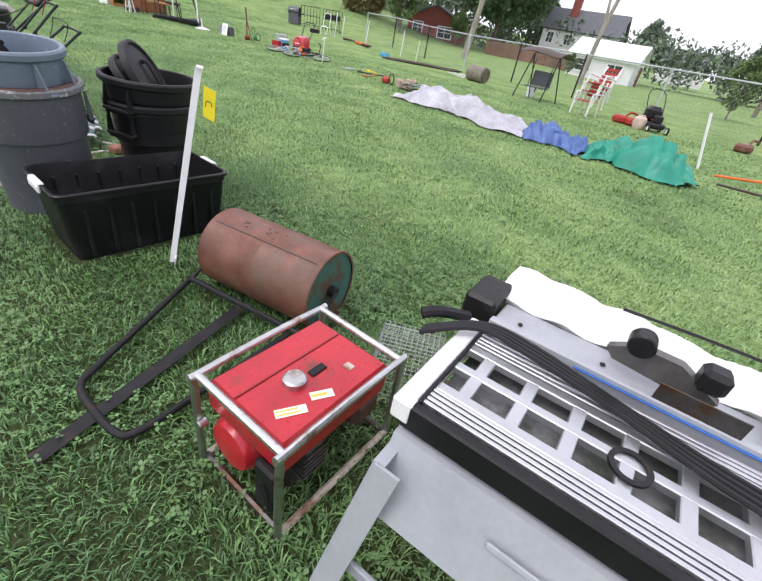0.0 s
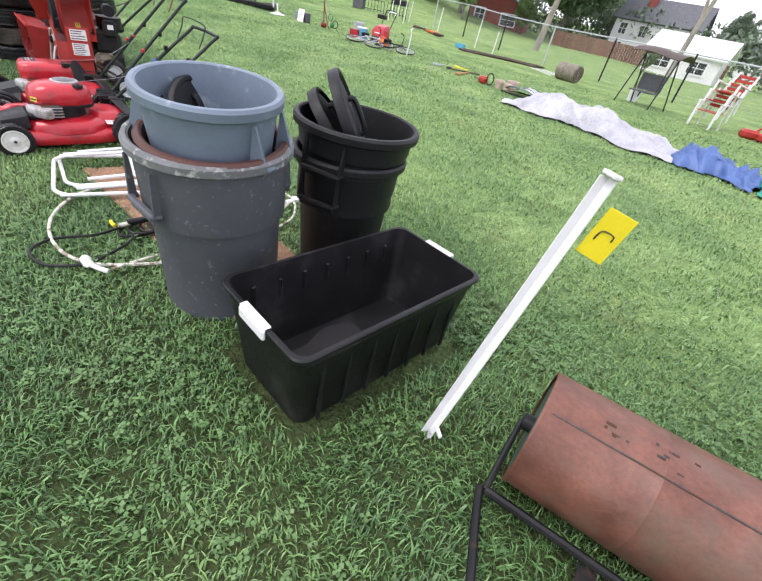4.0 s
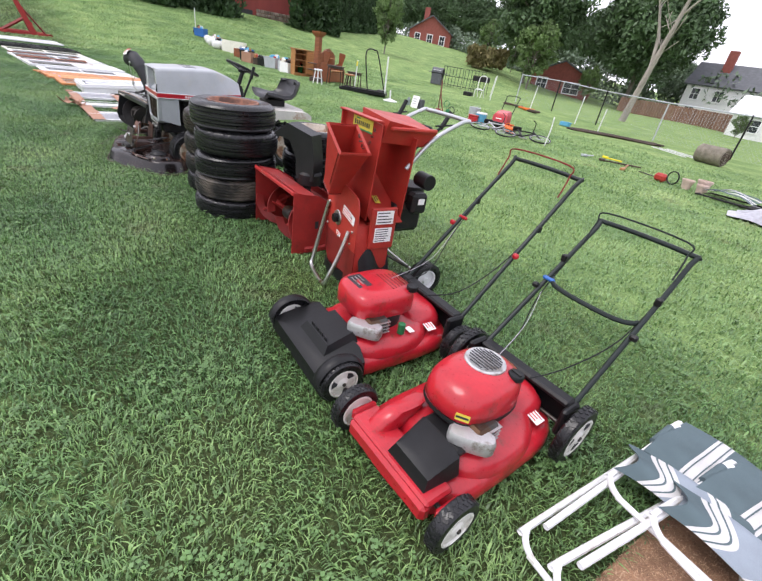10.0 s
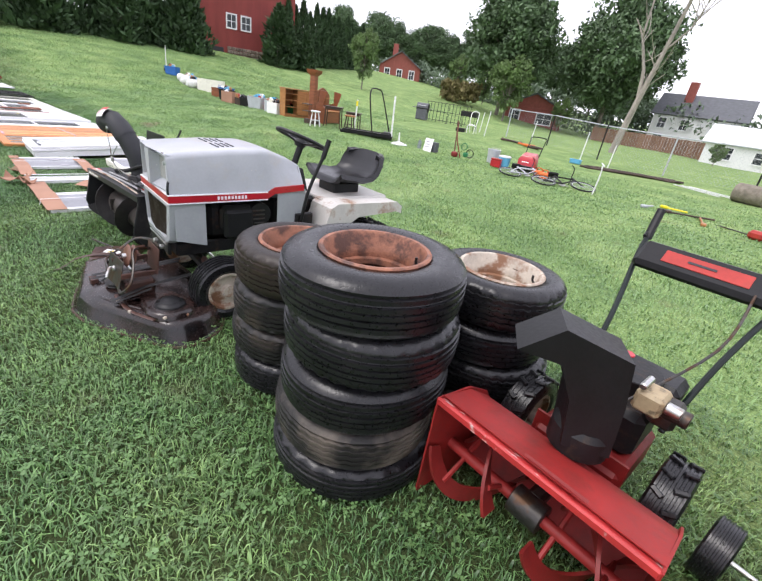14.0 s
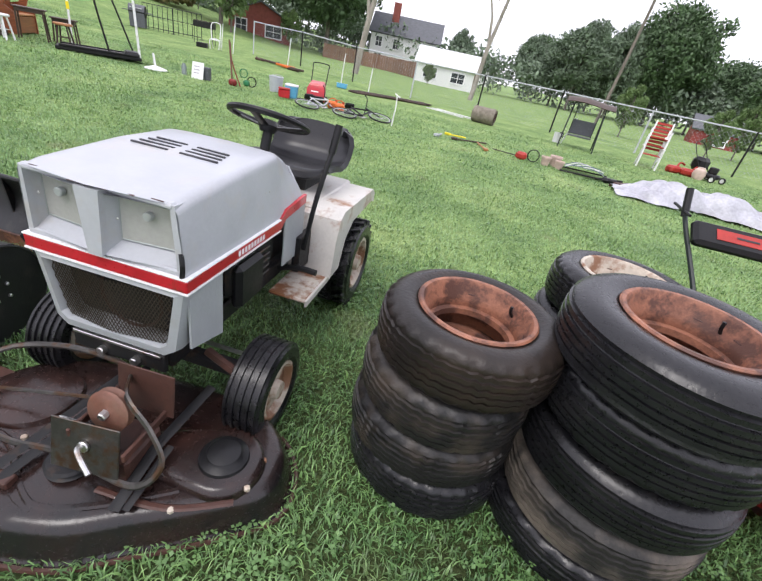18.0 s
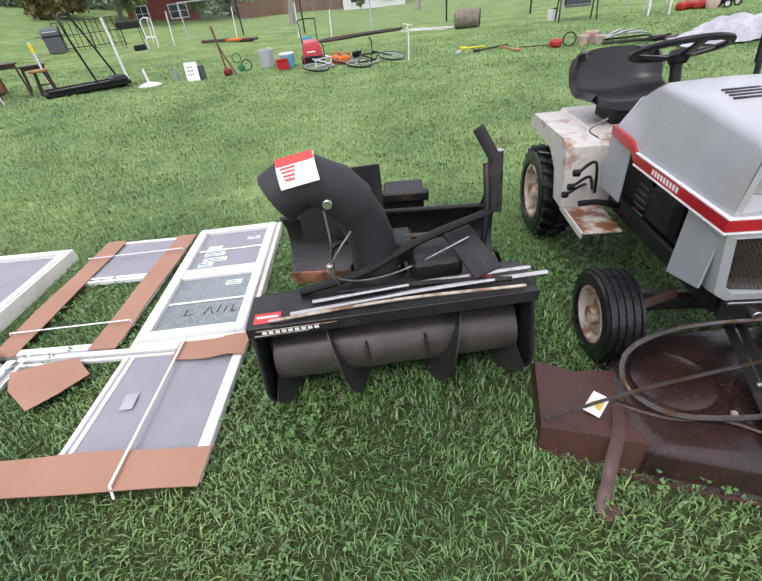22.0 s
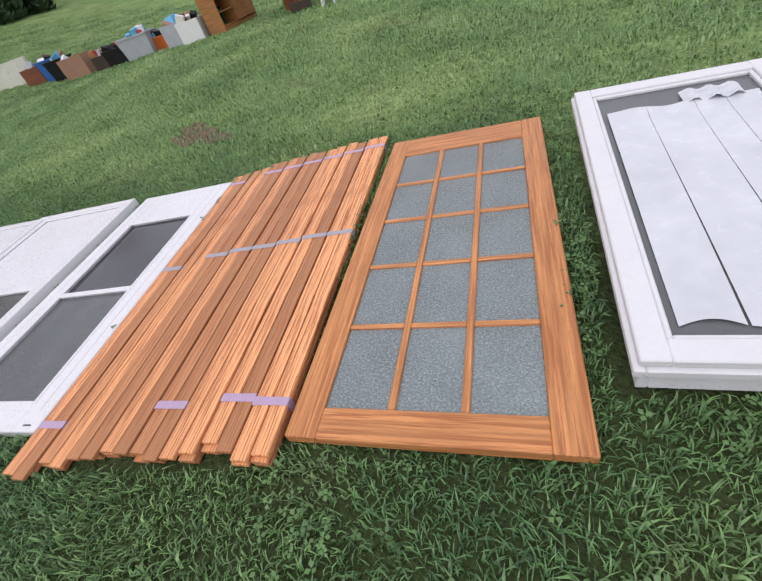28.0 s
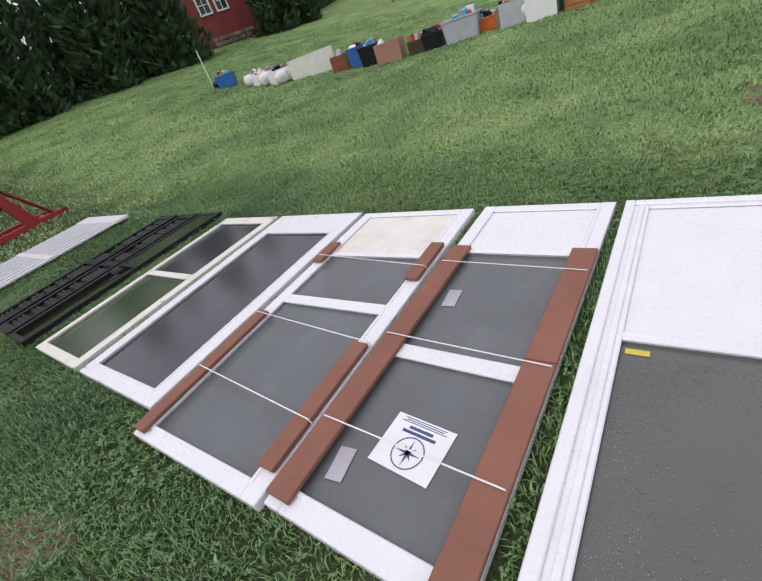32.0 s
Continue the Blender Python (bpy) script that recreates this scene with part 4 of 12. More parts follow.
# board fence beyond the lawn
bf = thing("board_fence", pose(-26, 56, 0, 0, 0, -3), "brown wooden board fence", "fence")
board0 = part("board", Geo().box((0.26, 0.03, 1.75), (0, 0, 0.87), 0.008), FENCE_WOOD, bf)
for k in range(1, 66):
    same("board", board0, pose(k * 0.28, 0, 0.01 * math.sin(k * 1.7)), bf)
# dry garden stalks
for k, (x, y) in enumerate(((-41.5, 49.5), (-43.5, 52), (-46, 55))):
    rng = np.random.default_rng(40 + k)
    c = np.stack([rng.uniform(-2.4, 2.4, 60), rng.uniform(-1.2, 1.2, 60), rng.uniform(0.4, 2.3, 60)], 1)
    v, f = leaf_cloud(c, np.full(60, 0.5), 30, 0.28, rng, -1.2)
    o = new("garden_stalks", fast_mesh("garden_stalks", v, f, LEAF_DRY if k < 2 else LEAF_LT))
    o.matrix_basis = pose(x, y, gz(x, y), 0, 0, 35)
    tagged(o, "tall tan garden stalks past their season", "garden plants", kind="stuff")


# ---- shared parts ----
def wheel(parent, at, r, w, rim_mat, tread=0.004, axis="x", spokes=0, name="wheel", lugs=0):
    """A tyre with its rim as a sub-part, turning about x."""
    turn = Matrix.Rotation(radians(90), 4, "Y") if axis == "x" else Matrix()
    m = Matrix.Translation(at) @ turn
    hw = w / 2
    prof = [(r * 0.62, -hw * 0.8), (r * 0.72, -hw), (r * 0.9, -hw * 0.96), (r * 0.97, -hw * 0.8)]
    k = 5
    for i in range(k):
        z = -hw * 0.75 + i * hw * 1.5 / (k - 1)
        prof += [(r - tread, z - hw * 0.1), (r, z - hw * 0.07), (r, z + hw * 0.07), (r - tread, z + hw * 0.1)]
    prof += [(r * 0.97, hw * 0.8), (r * 0.9, hw * 0.96), (r * 0.72, hw), (r * 0.62, hw * 0.8), (r * 0.62, -hw * 0.8)]
    ty = part(name, Geo().lathe(prof, 32), RUBBER, parent, "black rubber tyre", m)
    lug = None
    for i in range(lugs):
        for s in (-1, 1):
            lm = Matrix.Rotation(2 * math.pi * (i + 0.25 * s) / lugs, 4, "Z") @ Matrix.Translation((r, 0, s * hw * 0.5)) @ Matrix.Rotation(s * 0.4, 4, "X")
            if lug is None:
                lug = part("tread_lug", Geo().box((r * 0.12, r * 0.11, hw * 0.8)), RUBBER, ty, "", lm)
            else:
                same("tread_lug", lug, lm)
    rg_ = Geo().lathe([(r * 0.63, -hw * 0.75), (r * 0.63, -hw * 0.88), (r * 0.56, -hw * 0.9), (r * 0.5, -hw * 0.5), (r * 0.2, -hw * 0.55), (r * 0.18, -hw * 0.95), (1e-4, -hw * 0.95)], 28)
    rg_.lathe([(r * 0.63, hw * 0.75), (r * 0.63, hw * 0.88), (r * 0.56, hw * 0.9), (r * 0.5, hw * 0.5), (r * 0.2, hw * 0.55), (r * 0.18, hw * 0.95), (1e-4, hw * 0.95)], 28)
    rg_.f = [f[::-1] if i < 28 * 6 else f for i, f in enumerate(rg_.f)]
    part("rim", rg_, rim_mat, ty)
    if spokes:
        for i in range(spokes):
            a = 2 * math.pi * i / spokes
            sp = Geo().box((r * 0.36, r * 0.13, hw * 1.72), (r * 0.36, 0, 0), 0.004, Matrix.Rotation(a, 4, "Z"))
            part("spoke", sp, rim_mat, ty)
    return ty


def bars(parent, w, h, m, rows=3, ink=None, name="print"):
    """Unreadable print as plain bars on a label lying in local xy."""
    g = Geo()
    rr = random.Random(int(w * 1000) + rows)
    for i in range(rows):
        y = h * (0.5 - (i + 0.7) / (rows + 0.4))
        ln = w * rr.uniform(0.55, 0.86)
        g.box((ln, h * 0.32 / rows, 0.001), (-(w * 0.88 - ln) / 2, y, 0), 0.0002)
    return part(name, g, ink or INK, parent, "", m)


def label(parent, w, h, m, material=None, rows=3, ink=None, name="label", text=""):
    o = part(name, Geo().box((w, h, 0.0016), (0, 0, 0), 0.0004), material or PAPER, parent, text or "printed sticker", m)
    if rows:
        bars(o, w, h, Matrix.Translation((0, 0, 0.0014)), rows, ink)
    return o


def face(x, y, z, yaw=0.0, tilt=90.0, roll=0.0):
    """A pose for a label: lying when tilt is 0, upright facing -y when tilt is 90."""
    return Matrix.Translation((x, y, z)) @ Matrix.Rotation(radians(yaw), 4, "Z") @ Matrix.Rotation(radians(tilt), 4, "X") @ Matrix.Rotation(radians(roll), 4, "Z")


# ---- table saw ----
def table_saw(m):
    t = thing("table_saw", m, "light grey portable table saw on a folding steel stand", "table saw")
    L, D, z = 0.92, 0.285, 0.82
    for y in (0.006, 0.018, 0.03, 0.042, 0.222, 0.234, 0.246, 0.258, 0.27):
        part("table_rib", Geo().box((L, 0.008, 0.022), (L / 2, y, z - 0.008), 0.0015), ALU, t, "grooved aluminium rib")
    for y, wy in ((0.06, 0.022), (0.135, 0.02), (0.205, 0.022)):
        part("table_rail", Geo().box((L, wy, 0.018), (L / 2, y, z - 0.009), 0.002), ALU, t, "flat aluminium table rail")
    for i in range(10):
        part("table_crossbar", Geo().box((0.026, 0.145, 0.0174), (0.055 + i * 0.094, 0.133, z - 0.0094), 0.002), ALU, t, "flat aluminium table bar")
    part("under_tray", Geo().box((L, D, 0.012), (L / 2, D / 2, z - 0.06), 0.002), mat("dull_grey_tray", (0.2, 0.2, 0.2), 0.6, var=0.3, dirt=(0.07, 0.08, 0.06), amount=0.4, dscale=7), t, "dark tray under the openings")
    part("ring", Geo().lathe([(0.036, 0), (0.036, 0.006), (0.027, 0.006), (0.027, 0)], 28, (0.34, 0.12, z)), BLACK_MAT, t, "round insert ring")
    part("front_rail", Geo().box((L + 0.04, 0.022, 0.06), (L / 2, -0.012, z - 0.03), 0.004), BLACK, t, "black front rail")
    part("side_rail", Geo().box((0.04, 0.33, 0.05), (-0.022, 0.14, z - 0.022), 0.004), WHITE_PAINT, t, "chipped white side rail")
    part("side_strip", Geo().box((0.008, 0.29, 0.012), (0.002, 0.14, z + 0.002), 0.002), BLACK, t)
    fence = part("rip_fence", Geo().box((L, 0.12, 0.05), (L / 2, 0.365, z - 0.02), 0.004).box((L, 0.02, 0.075), (L / 2, 0.305, z - 0.012), 0.003), SAW_GREY, t, "light grey fence rail")
    part("blue_line", Geo().box((L, 0.006, 0.004), (L / 2 + 0.2, 0.292, z + 0.012), 0.001), BLUE, fence, "blue scale line")
    for x in (0.06, 0.25, 0.47, 0.68):
        part("bolt", Geo().cyl(0.006, 0.006, (x, 0.355, z + 0.008)), BLACK, fence)
    part("end_box", Geo().box((0.08, 0.13, 0.09), (-0.045, 0.4, z - 0.005), 0.008), BLACK, t, "black plastic end box")
    part("lock_lever", Geo().tube([(-0.05, 0.3, z), (-0.1, 0.24, z + 0.02), (-0.13, 0.21, z + 0.015)], 0.014, 8), BLACK, t, "black locking lever")
    guard = part("blade_guard", Geo().prism([(0, 0), (0.17, 0), (0.19, 0.02), (0.11, 0.06), (0.03, 0.055), (-0.02, 0.02)], -0.012, 0.012, Matrix.Translation((0.26, 0.37, z + 0.03)) @ Matrix.Rotation(radians(90), 4, "X") @ Matrix.Rotation(radians(-8), 4, "Y")), mat("smoky_plastic", (0.09, 0.085, 0.08), 0.2, var=0.3), t, "smoky plastic blade guard")
    part("guard_cap", Geo().cyl(0.026, 0.04, (0.29, 0.345, z + 0.1), "y"), BLACK, guard)
    part("guard_cap", Geo().box((0.05, 0.05, 0.05), (0.42, 0.345, z + 0.09), 0.01), BLACK, guard)
    part("splitter_plate", Geo().box((0.15, 0.003, 0.07), (0.42, 0.3, z + 0.03), 0.001), DARK_STEEL, t)
    pul = part("belt_wheel", Geo().lathe([(0.03, 0), (0.035, 0.02), (0.08, 0.02), (0.085, 0.03), (0.09, 0.0)], 32, (0.66, 0.4, z + 0.04)), BLACK, t, "black belt wheel")
    part("belt", Geo().tube([(0.55, 0.36, z + 0.04), (0.6, 0.47, z + 0.05), (0.7, 0.47, z + 0.05), (0.74, 0.37, z + 0.04), (0.64, 0.32, z + 0.04)], 0.008, 6, closed=True), BLACK, pul)
    part("mitre_bar", Geo().box((0.03, 0.19, 0.016), (0.61, 0.36, z + 0.075), 0.003, Matrix.Translation((0.61, 0.36, 0)) @ Matrix.Rotation(radians(-18), 4, "Z") @ Matrix.Translation((-0.61, -0.36, 0))), WHITE_PAINT, t, "white steel bar with holes")
    for i in range(4):
        dx = i * 0.009
        part("power_cord", Geo().tube([(-0.1, 0.18 - dx, z + 0.01), (0.0, 0.26 - dx, z + 0.03), (0.12, 0.265 - dx * 1.3, z + 0.03), (0.3, 0.235 - dx, z + 0.022), (0.52, 0.2 - dx * 1.6, z + 0.02), (L, 0.19 - dx * 2, z + 0.02)], 0.0055, 6), BLACK, t, "black rubber power cord")
    # packing foam behind the fence
    part("packing_foam", Geo().sheet(lambda u, v: (-0.03 + u * 1.0, 0.42 + v * (0.19 - 0.04 * u + 0.012 * math.sin(u * 23)), z + 0.012 + 0.05 * math.sin(v * 3.1) * (0.85 + 0.15 * math.sin(u * 9)) + 0.006 * math.sin(u * 47 + v * 9)), 40, 10, thick=0.03), FOAM, t, "torn white packing foam")
    part("groove_strip", Geo().tube([(0.24, 0.48, z + 0.088), (0.5, 0.5, z + 0.09), (0.9, 0.5, z + 0.085)], 0.004, 5), BLACK, t)
    # body and legs
    part("body", Geo().box((L - 0.1, 0.3, 0.22), (L / 2 + 0.06, 0.18, z - 0.17), 0.012), SAW_GREY, t, "grey steel body under the table")
    part("skirt", Geo().loft([[(-0.02, -0.03, z - 0.07), (L, -0.03, z - 0.07), (L, 0.0, z - 0.07), (-0.02, 0.0, z - 0.07)], [(-0.02, -0.09, z - 0.235), (L, -0.09, z - 0.235), (L, -0.06, z - 0.235), (-0.02, -0.06, z - 0.235)]]), SAW_GREY, t, "sloping grey steel apron")
    label(t, 0.16, 0.04, Matrix.Translation((0.42, -0.078, z - 0.18)) @ Matrix.Rotation(radians(71), 4, "X"), INK, 2, PAPER)
    part("apron_rib", Geo().box((L - 0.3, 0.006, 0.012), (L / 2 + 0.05, 0, 0), 0.002, Matrix.Translation((0, -0.065, z - 0.13)) @ Matrix.Rotation(radians(-20), 4, "X")), SAW_GREY, t)
    def strut(a, b, wx, wy):
        ring = lambda p: [(p[0] - wx, p[1] - wy, p[2]), (p[0] + wx, p[1] - wy, p[2]), (p[0] + wx, p[1] + wy, p[2]), (p[0] - wx, p[1] + wy, p[2])]
        return Geo().loft([ring(b), ring(a)])
    for x, s in ((0.0, -1), (L, 1)):
        for y, sy in ((-0.05, -1), (0.4, 1)):
            a, b = Vector((x - 0.01, y, z - 0.1)), Vector((x + s * 0.1, y + sy * 0.13, 0.0))
            o = part("leg", strut(a, b, 0.012, 0.034), SAW_GREY, t, "grey folded steel leg")
            part("leg_flange", strut(a + Vector((-s * 0.02, sy * 0.036, 0)), b + Vector((-s * 0.02, sy * 0.036, 0)), 0.026, 0.003), SAW_GREY, o)
            for u in (0.1, 0.16, 0.5, 0.56):
                part("leg_bolt", Geo().cyl(0.008, 0.008, tuple(a.lerp(b, u) + Vector((s * 0.015, 0.012 if u > 0.3 else -0.01, 0))), "x"), BLACK, o)
        part("end_brace", strut(Vector((x + s * 0.055, -0.12, 0.4)), Vector((x + s * 0.06, 0.46, 0.36)), 0.006, 0.02), SAW_GREY, t, "grey steel cross brace")
        part("end_brace", strut(Vector((x + s * 0.02, 0.16, z - 0.12)), Vector((x + s * 0.06, 0.44, 0.36)), 0.006, 0.02), SAW_GREY, t, "grey steel cross brace")
    part("brace", Geo().box((L + 0.1, 0.012, 0.04), (L / 2, -0.115, 0.4), 0.003), SAW_GREY, t)
    return t


single("steel_bar", Geo().box((0.44, 0.008, 0.05), (0, 0, 0.025), 0.002).box((0.44, 0.05, 0.008), (0, 0.025, 0.052), 0.002), BLACK, pose(1.86, 3.4, 0.0, 0, 0, 26), "black steel angle bar lying on the grass", "steel bar")
table_saw(pose(1.912, 2.555, 0, 0, 0, 4.5) @ Matrix.Diagonal((1, 1.04, 1, 1)))


# ---- generator ----
def generator(m):
    t = thing("generator", m, "red portable generator in a chrome tube frame", "generator")
    w, d, h = 0.37, 0.52, 0.395
    x0, x1, y0, y1 = 0, w, 0, d
    for x in (x0, x1):
        part("frame_loop", Geo().tube([(x, y0, 0.012), (x, y0, h - 0.04), (x, y0 + 0.03, h), (x, y1 - 0.03, h), (x, y1, h - 0.04), (x, y1, 0.012)], 0.0125, 10), STEEL, t, "chrome tube frame")
    for y in (0.012, d - 0.012):
        part("frame_bar", Geo().tube([(x0, y, h), (x1, y, h)], 0.0125, 10), STEEL, t, "chrome tube frame")
        part("base_bar", Geo().tube([(x0, y, 0.02), (x1, y, 0.02)], 0.014, 8), DARK_STEEL, t)
    for x in (x0, x1):
        part("base_rail", Geo().tube([(x, y0, 0.02), (x, y1, 0.02)], 0.013, 8), PALE_RIM, t)
    tank = Geo().loft([[(0.025, 0.03, h - 0.13), (w - 0.025, 0.03, h - 0.13), (w - 0.025, d - 0.05, h - 0.13), (0.025, d - 0.05, h - 0.13)],
                       [(0.02, 0.025, h - 0.035), (w - 0.02, 0.025, h - 0.035), (w - 0.02, d - 0.04, h - 0.035), (0.02, d - 0.04, h - 0.035)],
                       [(0.035, 0.04, h - 0.012), (w - 0.035, 0.04, h - 0.012), (w - 0.035, d - 0.055, h - 0.012), (0.035, d - 0.055, h - 0.012)]])
    tk = part("fuel_tank", tank, RED, t, "red steel fuel tank")
    part("seam", Geo().box((0.006, d - 0.1, 0.006), (0.135, d / 2 - 0.01, h - 0.011), 0.001), RED_DARK, tk)
    cap = part("fuel_cap", Geo().lathe([(1e-4, 0.026), (0.03, 0.025), (0.036, 0.02), (0.037, 0.0)], 28, (0.2, 0.2, h - 0.014)), STEEL, tk, "dull steel fuel cap")
    part("gauge", Geo().box((0.028, 0.062, 0.008), (0.21, 0.285, h - 0.009), 0.003), BLACK, tk, "black fuel gauge window")
    label(tk, 0.03, 0.028, Matrix.Translation((0.265, 0.37, h - 0.0105)), PALE_RIM, 0)
    label(tk, 0.09, 0.03, Matrix.Translation((0.275, 0.12, h - 0.0105)) @ Matrix.Rotation(radians(62), 4, "Z"), CREAM, 2, YELLOW_LABEL, text="worn yellowed sticker")
    label(tk, 0.07, 0.03, Matrix.Translation((0.29, 0.225, h - 0.0105)) @ Matrix.Rotation(radians(62), 4, "Z"), CREAM, 1, YELLOW_LABEL, text="worn yellowed sticker")
    bars(tk, 0.08, 0.03, Matrix.Translation((w - 0.019, 0.36, h - 0.08)) @ Matrix.Rotation(radians(90), 4, "Z") @ Matrix.Rotation(radians(90), 4, "X"), 3, RED_DARK)
    part("recoil_cover", Geo().lathe([(0.09, 0), (0.093, 0.03), (0.08, 0.055), (0.03, 0.062), (1e-4, 0.062)], 28, m=Matrix.Translation((0.12, 0.075, 0.165)) @ Matrix.Rotation(radians(90), 4, "X")), RED, t, "red recoil starter cover")
    part("engine", Geo().box((0.26, 0.16, 0.2), (0.17, 0.17, 0.14), 0.02).cyl(0.07, 0.1, (0.18, 0.2, 0.2), "y", 16).box((0.09, 0.09, 0.12), (0.29, 0.17, 0.18), 0.01), DARK_STEEL, t, "dark oily engine block")
    for i in range(5):
        part("fin", Geo().box((0.1, 0.1, 0.006), (0.29, 0.17, 0.12 + i * 0.022), 0.002), DARK_STEEL, t)
    part("alternator", Geo().cyl(0.105, 0.2, (0.18, 0.36, 0.15), "y", 28), BLACK_MAT, t, "black alternator drum")
    part("muffler", Geo().box((0.08, 0.13, 0.1), (0.31, 0.4, 0.22), 0.02), RUST, t, "rusty muffler")
    part("control_panel", Geo().box((0.09, 0.03, 0.19), (0.3, 0.02, 0.17), 0.01), BLACK_MAT, t, "black switch panel")
    part("knob", Geo().cyl(0.014, 0.03, (0.02, 0.0, 0.21), "y"), STEEL, t)
    part("fuel_line", Geo().tube([(0.3, 0.0, 0.2), (0.34, -0.01, 0.14), (0.31, 0.0, 0.08)], 0.006, 6), BLACK, t)
    for x, y in ((x0, y0), (x1, y0), (x0, y1), (x1, y1)):
        part("rubber_foot", Geo().cyl(0.018, 0.02, (x, y, 0.01)), BLACK, t)
    return t


generator(pose(1.228, 2.47, 0, 0, 0, 2) @ Matrix.Diagonal((1.06, 1.05, 1.04, 1)))

# ---- wire cage ----
cage = thing("wire_cage", pose(1.46, 3.34, 0, 0, 0, 28), "galvanised wire mesh animal cage lying on the grass", "cage")
WIRE = mat("galvanised_wire", (0.45, 0.46, 0.46), 0.45, 0.7, var=0.1)
cw, cd, ch = 0.3, 0.36, 0.17
for nm, ax, at, nu, nv in (("top_mesh", "z", ch, 12, 14), ("bottom_mesh", "z", 0.004, 8, 9), ("side_mesh", "x", -cw / 2, 14, 7), ("side_mesh", "x", cw / 2, 14, 7), ("end_mesh", "y", -cd / 2, 12, 7), ("end_mesh", "y", cd / 2, 12, 7)):
    g = Geo()
    us, vs = {"z": ((-cw / 2, cw / 2), (-cd / 2, cd / 2)), "x": ((-cd / 2, cd / 2), (0, ch)), "y": ((-cw / 2, cw / 2), (0, ch))}[ax]
    def P(u, v):
        return {"z": (u, v, at), "x": (at, u, v), "y": (u, at, v)}[ax]
    for i in range(nu + 1):
        u = us[0] + (us[1] - us[0]) * i / nu
        g.tube([P(u, vs[0]), P(u, vs[1])], 0.0013, 4, smooth=False)
    for i in range(nv + 1):
        v = vs[0] + (vs[1] - vs[0]) * i / nv
        g.tube([P(us[0], v), P(us[1], v)], 0.0013, 4, smooth=False)
    part(nm, g, WIRE, cage)

# ---- lawn roller ----
def lawn_roller():
    ax = math.atan2(0.13, 0.64)
    m = Matrix.Translation((0.6, 3.27, 0.214)) @ Matrix.Rotation(ax, 4, "Z")
    t = thing("lawn_roller", m, "rusty steel drum lawn roller with a bent pipe handle", "lawn roller")
    R, L = 0.21, 0.7
    g = Geo().lathe([(R - 0.012, -L / 2), (R, -L / 2), (R + 0.003, -L / 2 + 0.008), (R, -L / 2 + 0.016), (R, -0.003), (R + 0.0015, 0), (R, 0.003), (R, L / 2 - 0.016), (R + 0.003, L / 2 - 0.008), (R, L / 2), (R - 0.012, L / 2)], 56, m=Matrix.Rotation(radians(90), 4, "Y"))
    drum = part("drum", g, RUST_RED, t, "rust-brown steel drum")
    part("seam", Geo().box((L - 0.06, 0.006, 0.003), (0, 0, R + 0.0005), 0.001, Matrix.Rotation(radians(28), 4, "X")), DARK_STEEL, drum, "dark welded seam")
    rs = random.Random(12)
    for i in range(12):
        part("scuff", Geo().box((rs.uniform(0.008, 0.03), rs.uniform(0.004, 0.012), 0.001), (rs.uniform(-0.2, 0.12), 0, R + 0.0006), 0.0003, Matrix.Rotation(radians(rs.uniform(2, 20)), 4, "X")), DARK_STEEL, drum, "dark chipped scuff")
    for s in (-1, 1):
        part("drum_end", Geo().cyl(R - 0.01, 0.012, (s * (L / 2 - 0.014), 0, 0), "x", 40), GREEN_END, drum, "faded green drum end")
        part("hub", Geo().cyl(0.03, 0.05, (s * (L / 2 + 0.005), 0, 0), "x", 16), BLACK_MAT, t)
        part("side_arm", Geo().tube([(s * (L / 2 + 0.03), 0, 0), (s * (L / 2 + 0.03), -0.12, -0.07), (s * (L / 2 + 0.03), -0.24, -0.13)], 0.011, 8), BLACK_MAT, t)
    part("front_bar", Geo().tube([(-L / 2 - 0.03, -0.24, -0.13), (L / 2 + 0.03, -0.24, -0.13)], 0.015, 8), BLACK_MAT, t, "black front bar")
    inv = m.inverted()
    pts = [(0.255, 2.965, 0.07), (0.33, 2.83, 0.06), (0.6, 2.38, 0.05), (0.655, 2.3, 0.04), (0.76, 2.285, 0.04), (0.95, 2.3, 0.04), (1.0, 2.36, 0.04), (0.985, 2.6, 0.05), (0.94, 3.07, 0.07)]
    part("handle", Geo().tube([inv @ Vector(p) for p in pts], 0.0145, 10), BLACK_MAT, t, "black bent pipe handle")
    a, b = inv @ Vector((0.62, 3.02, 0.06)), inv @ Vector((0.885, 2.08, 0.03))
    part("draw_bar", Geo().tube([a, b], 0.03, 4, smooth=False, flat=0.3), BLACK_MAT, t, "flat dark steel draw bar")
    return t


lawn_roller()

# ---- white stake with a tag ----
st = thing("garden_stake", Matrix(), "white plastic angle stake with a yellow tag in the grass", "stake")
a, b = Vector((0, 3.0, 0.0)), Vector((0.128, 3.197, 1.09))
d = b - a
sm = Matrix.Translation(a) @ d.to_track_quat("Z", "Y").to_matrix().to_4x4()
part("post", Geo().box((0.034, 0.004, 1.06), (0, 0, 0.56), 0.001).box((0.004, 0.03, 1.06), (0.015, 0.015, 0.56), 0.001).prism([(-0.017, 0), (0.017, 0), (0, -0.06)], -0.002, 0.002, Matrix.Translation((0, 0, 0.05)) @ Matrix.Rotation(radians(90), 4, "X")), WHITE_PLASTIC, st, "", sm)
part("head", Geo().box((0.05, 0.03, 0.012), (0, 0.01, 1.1), 0.003), WHITE_PLASTIC, st, "", sm)
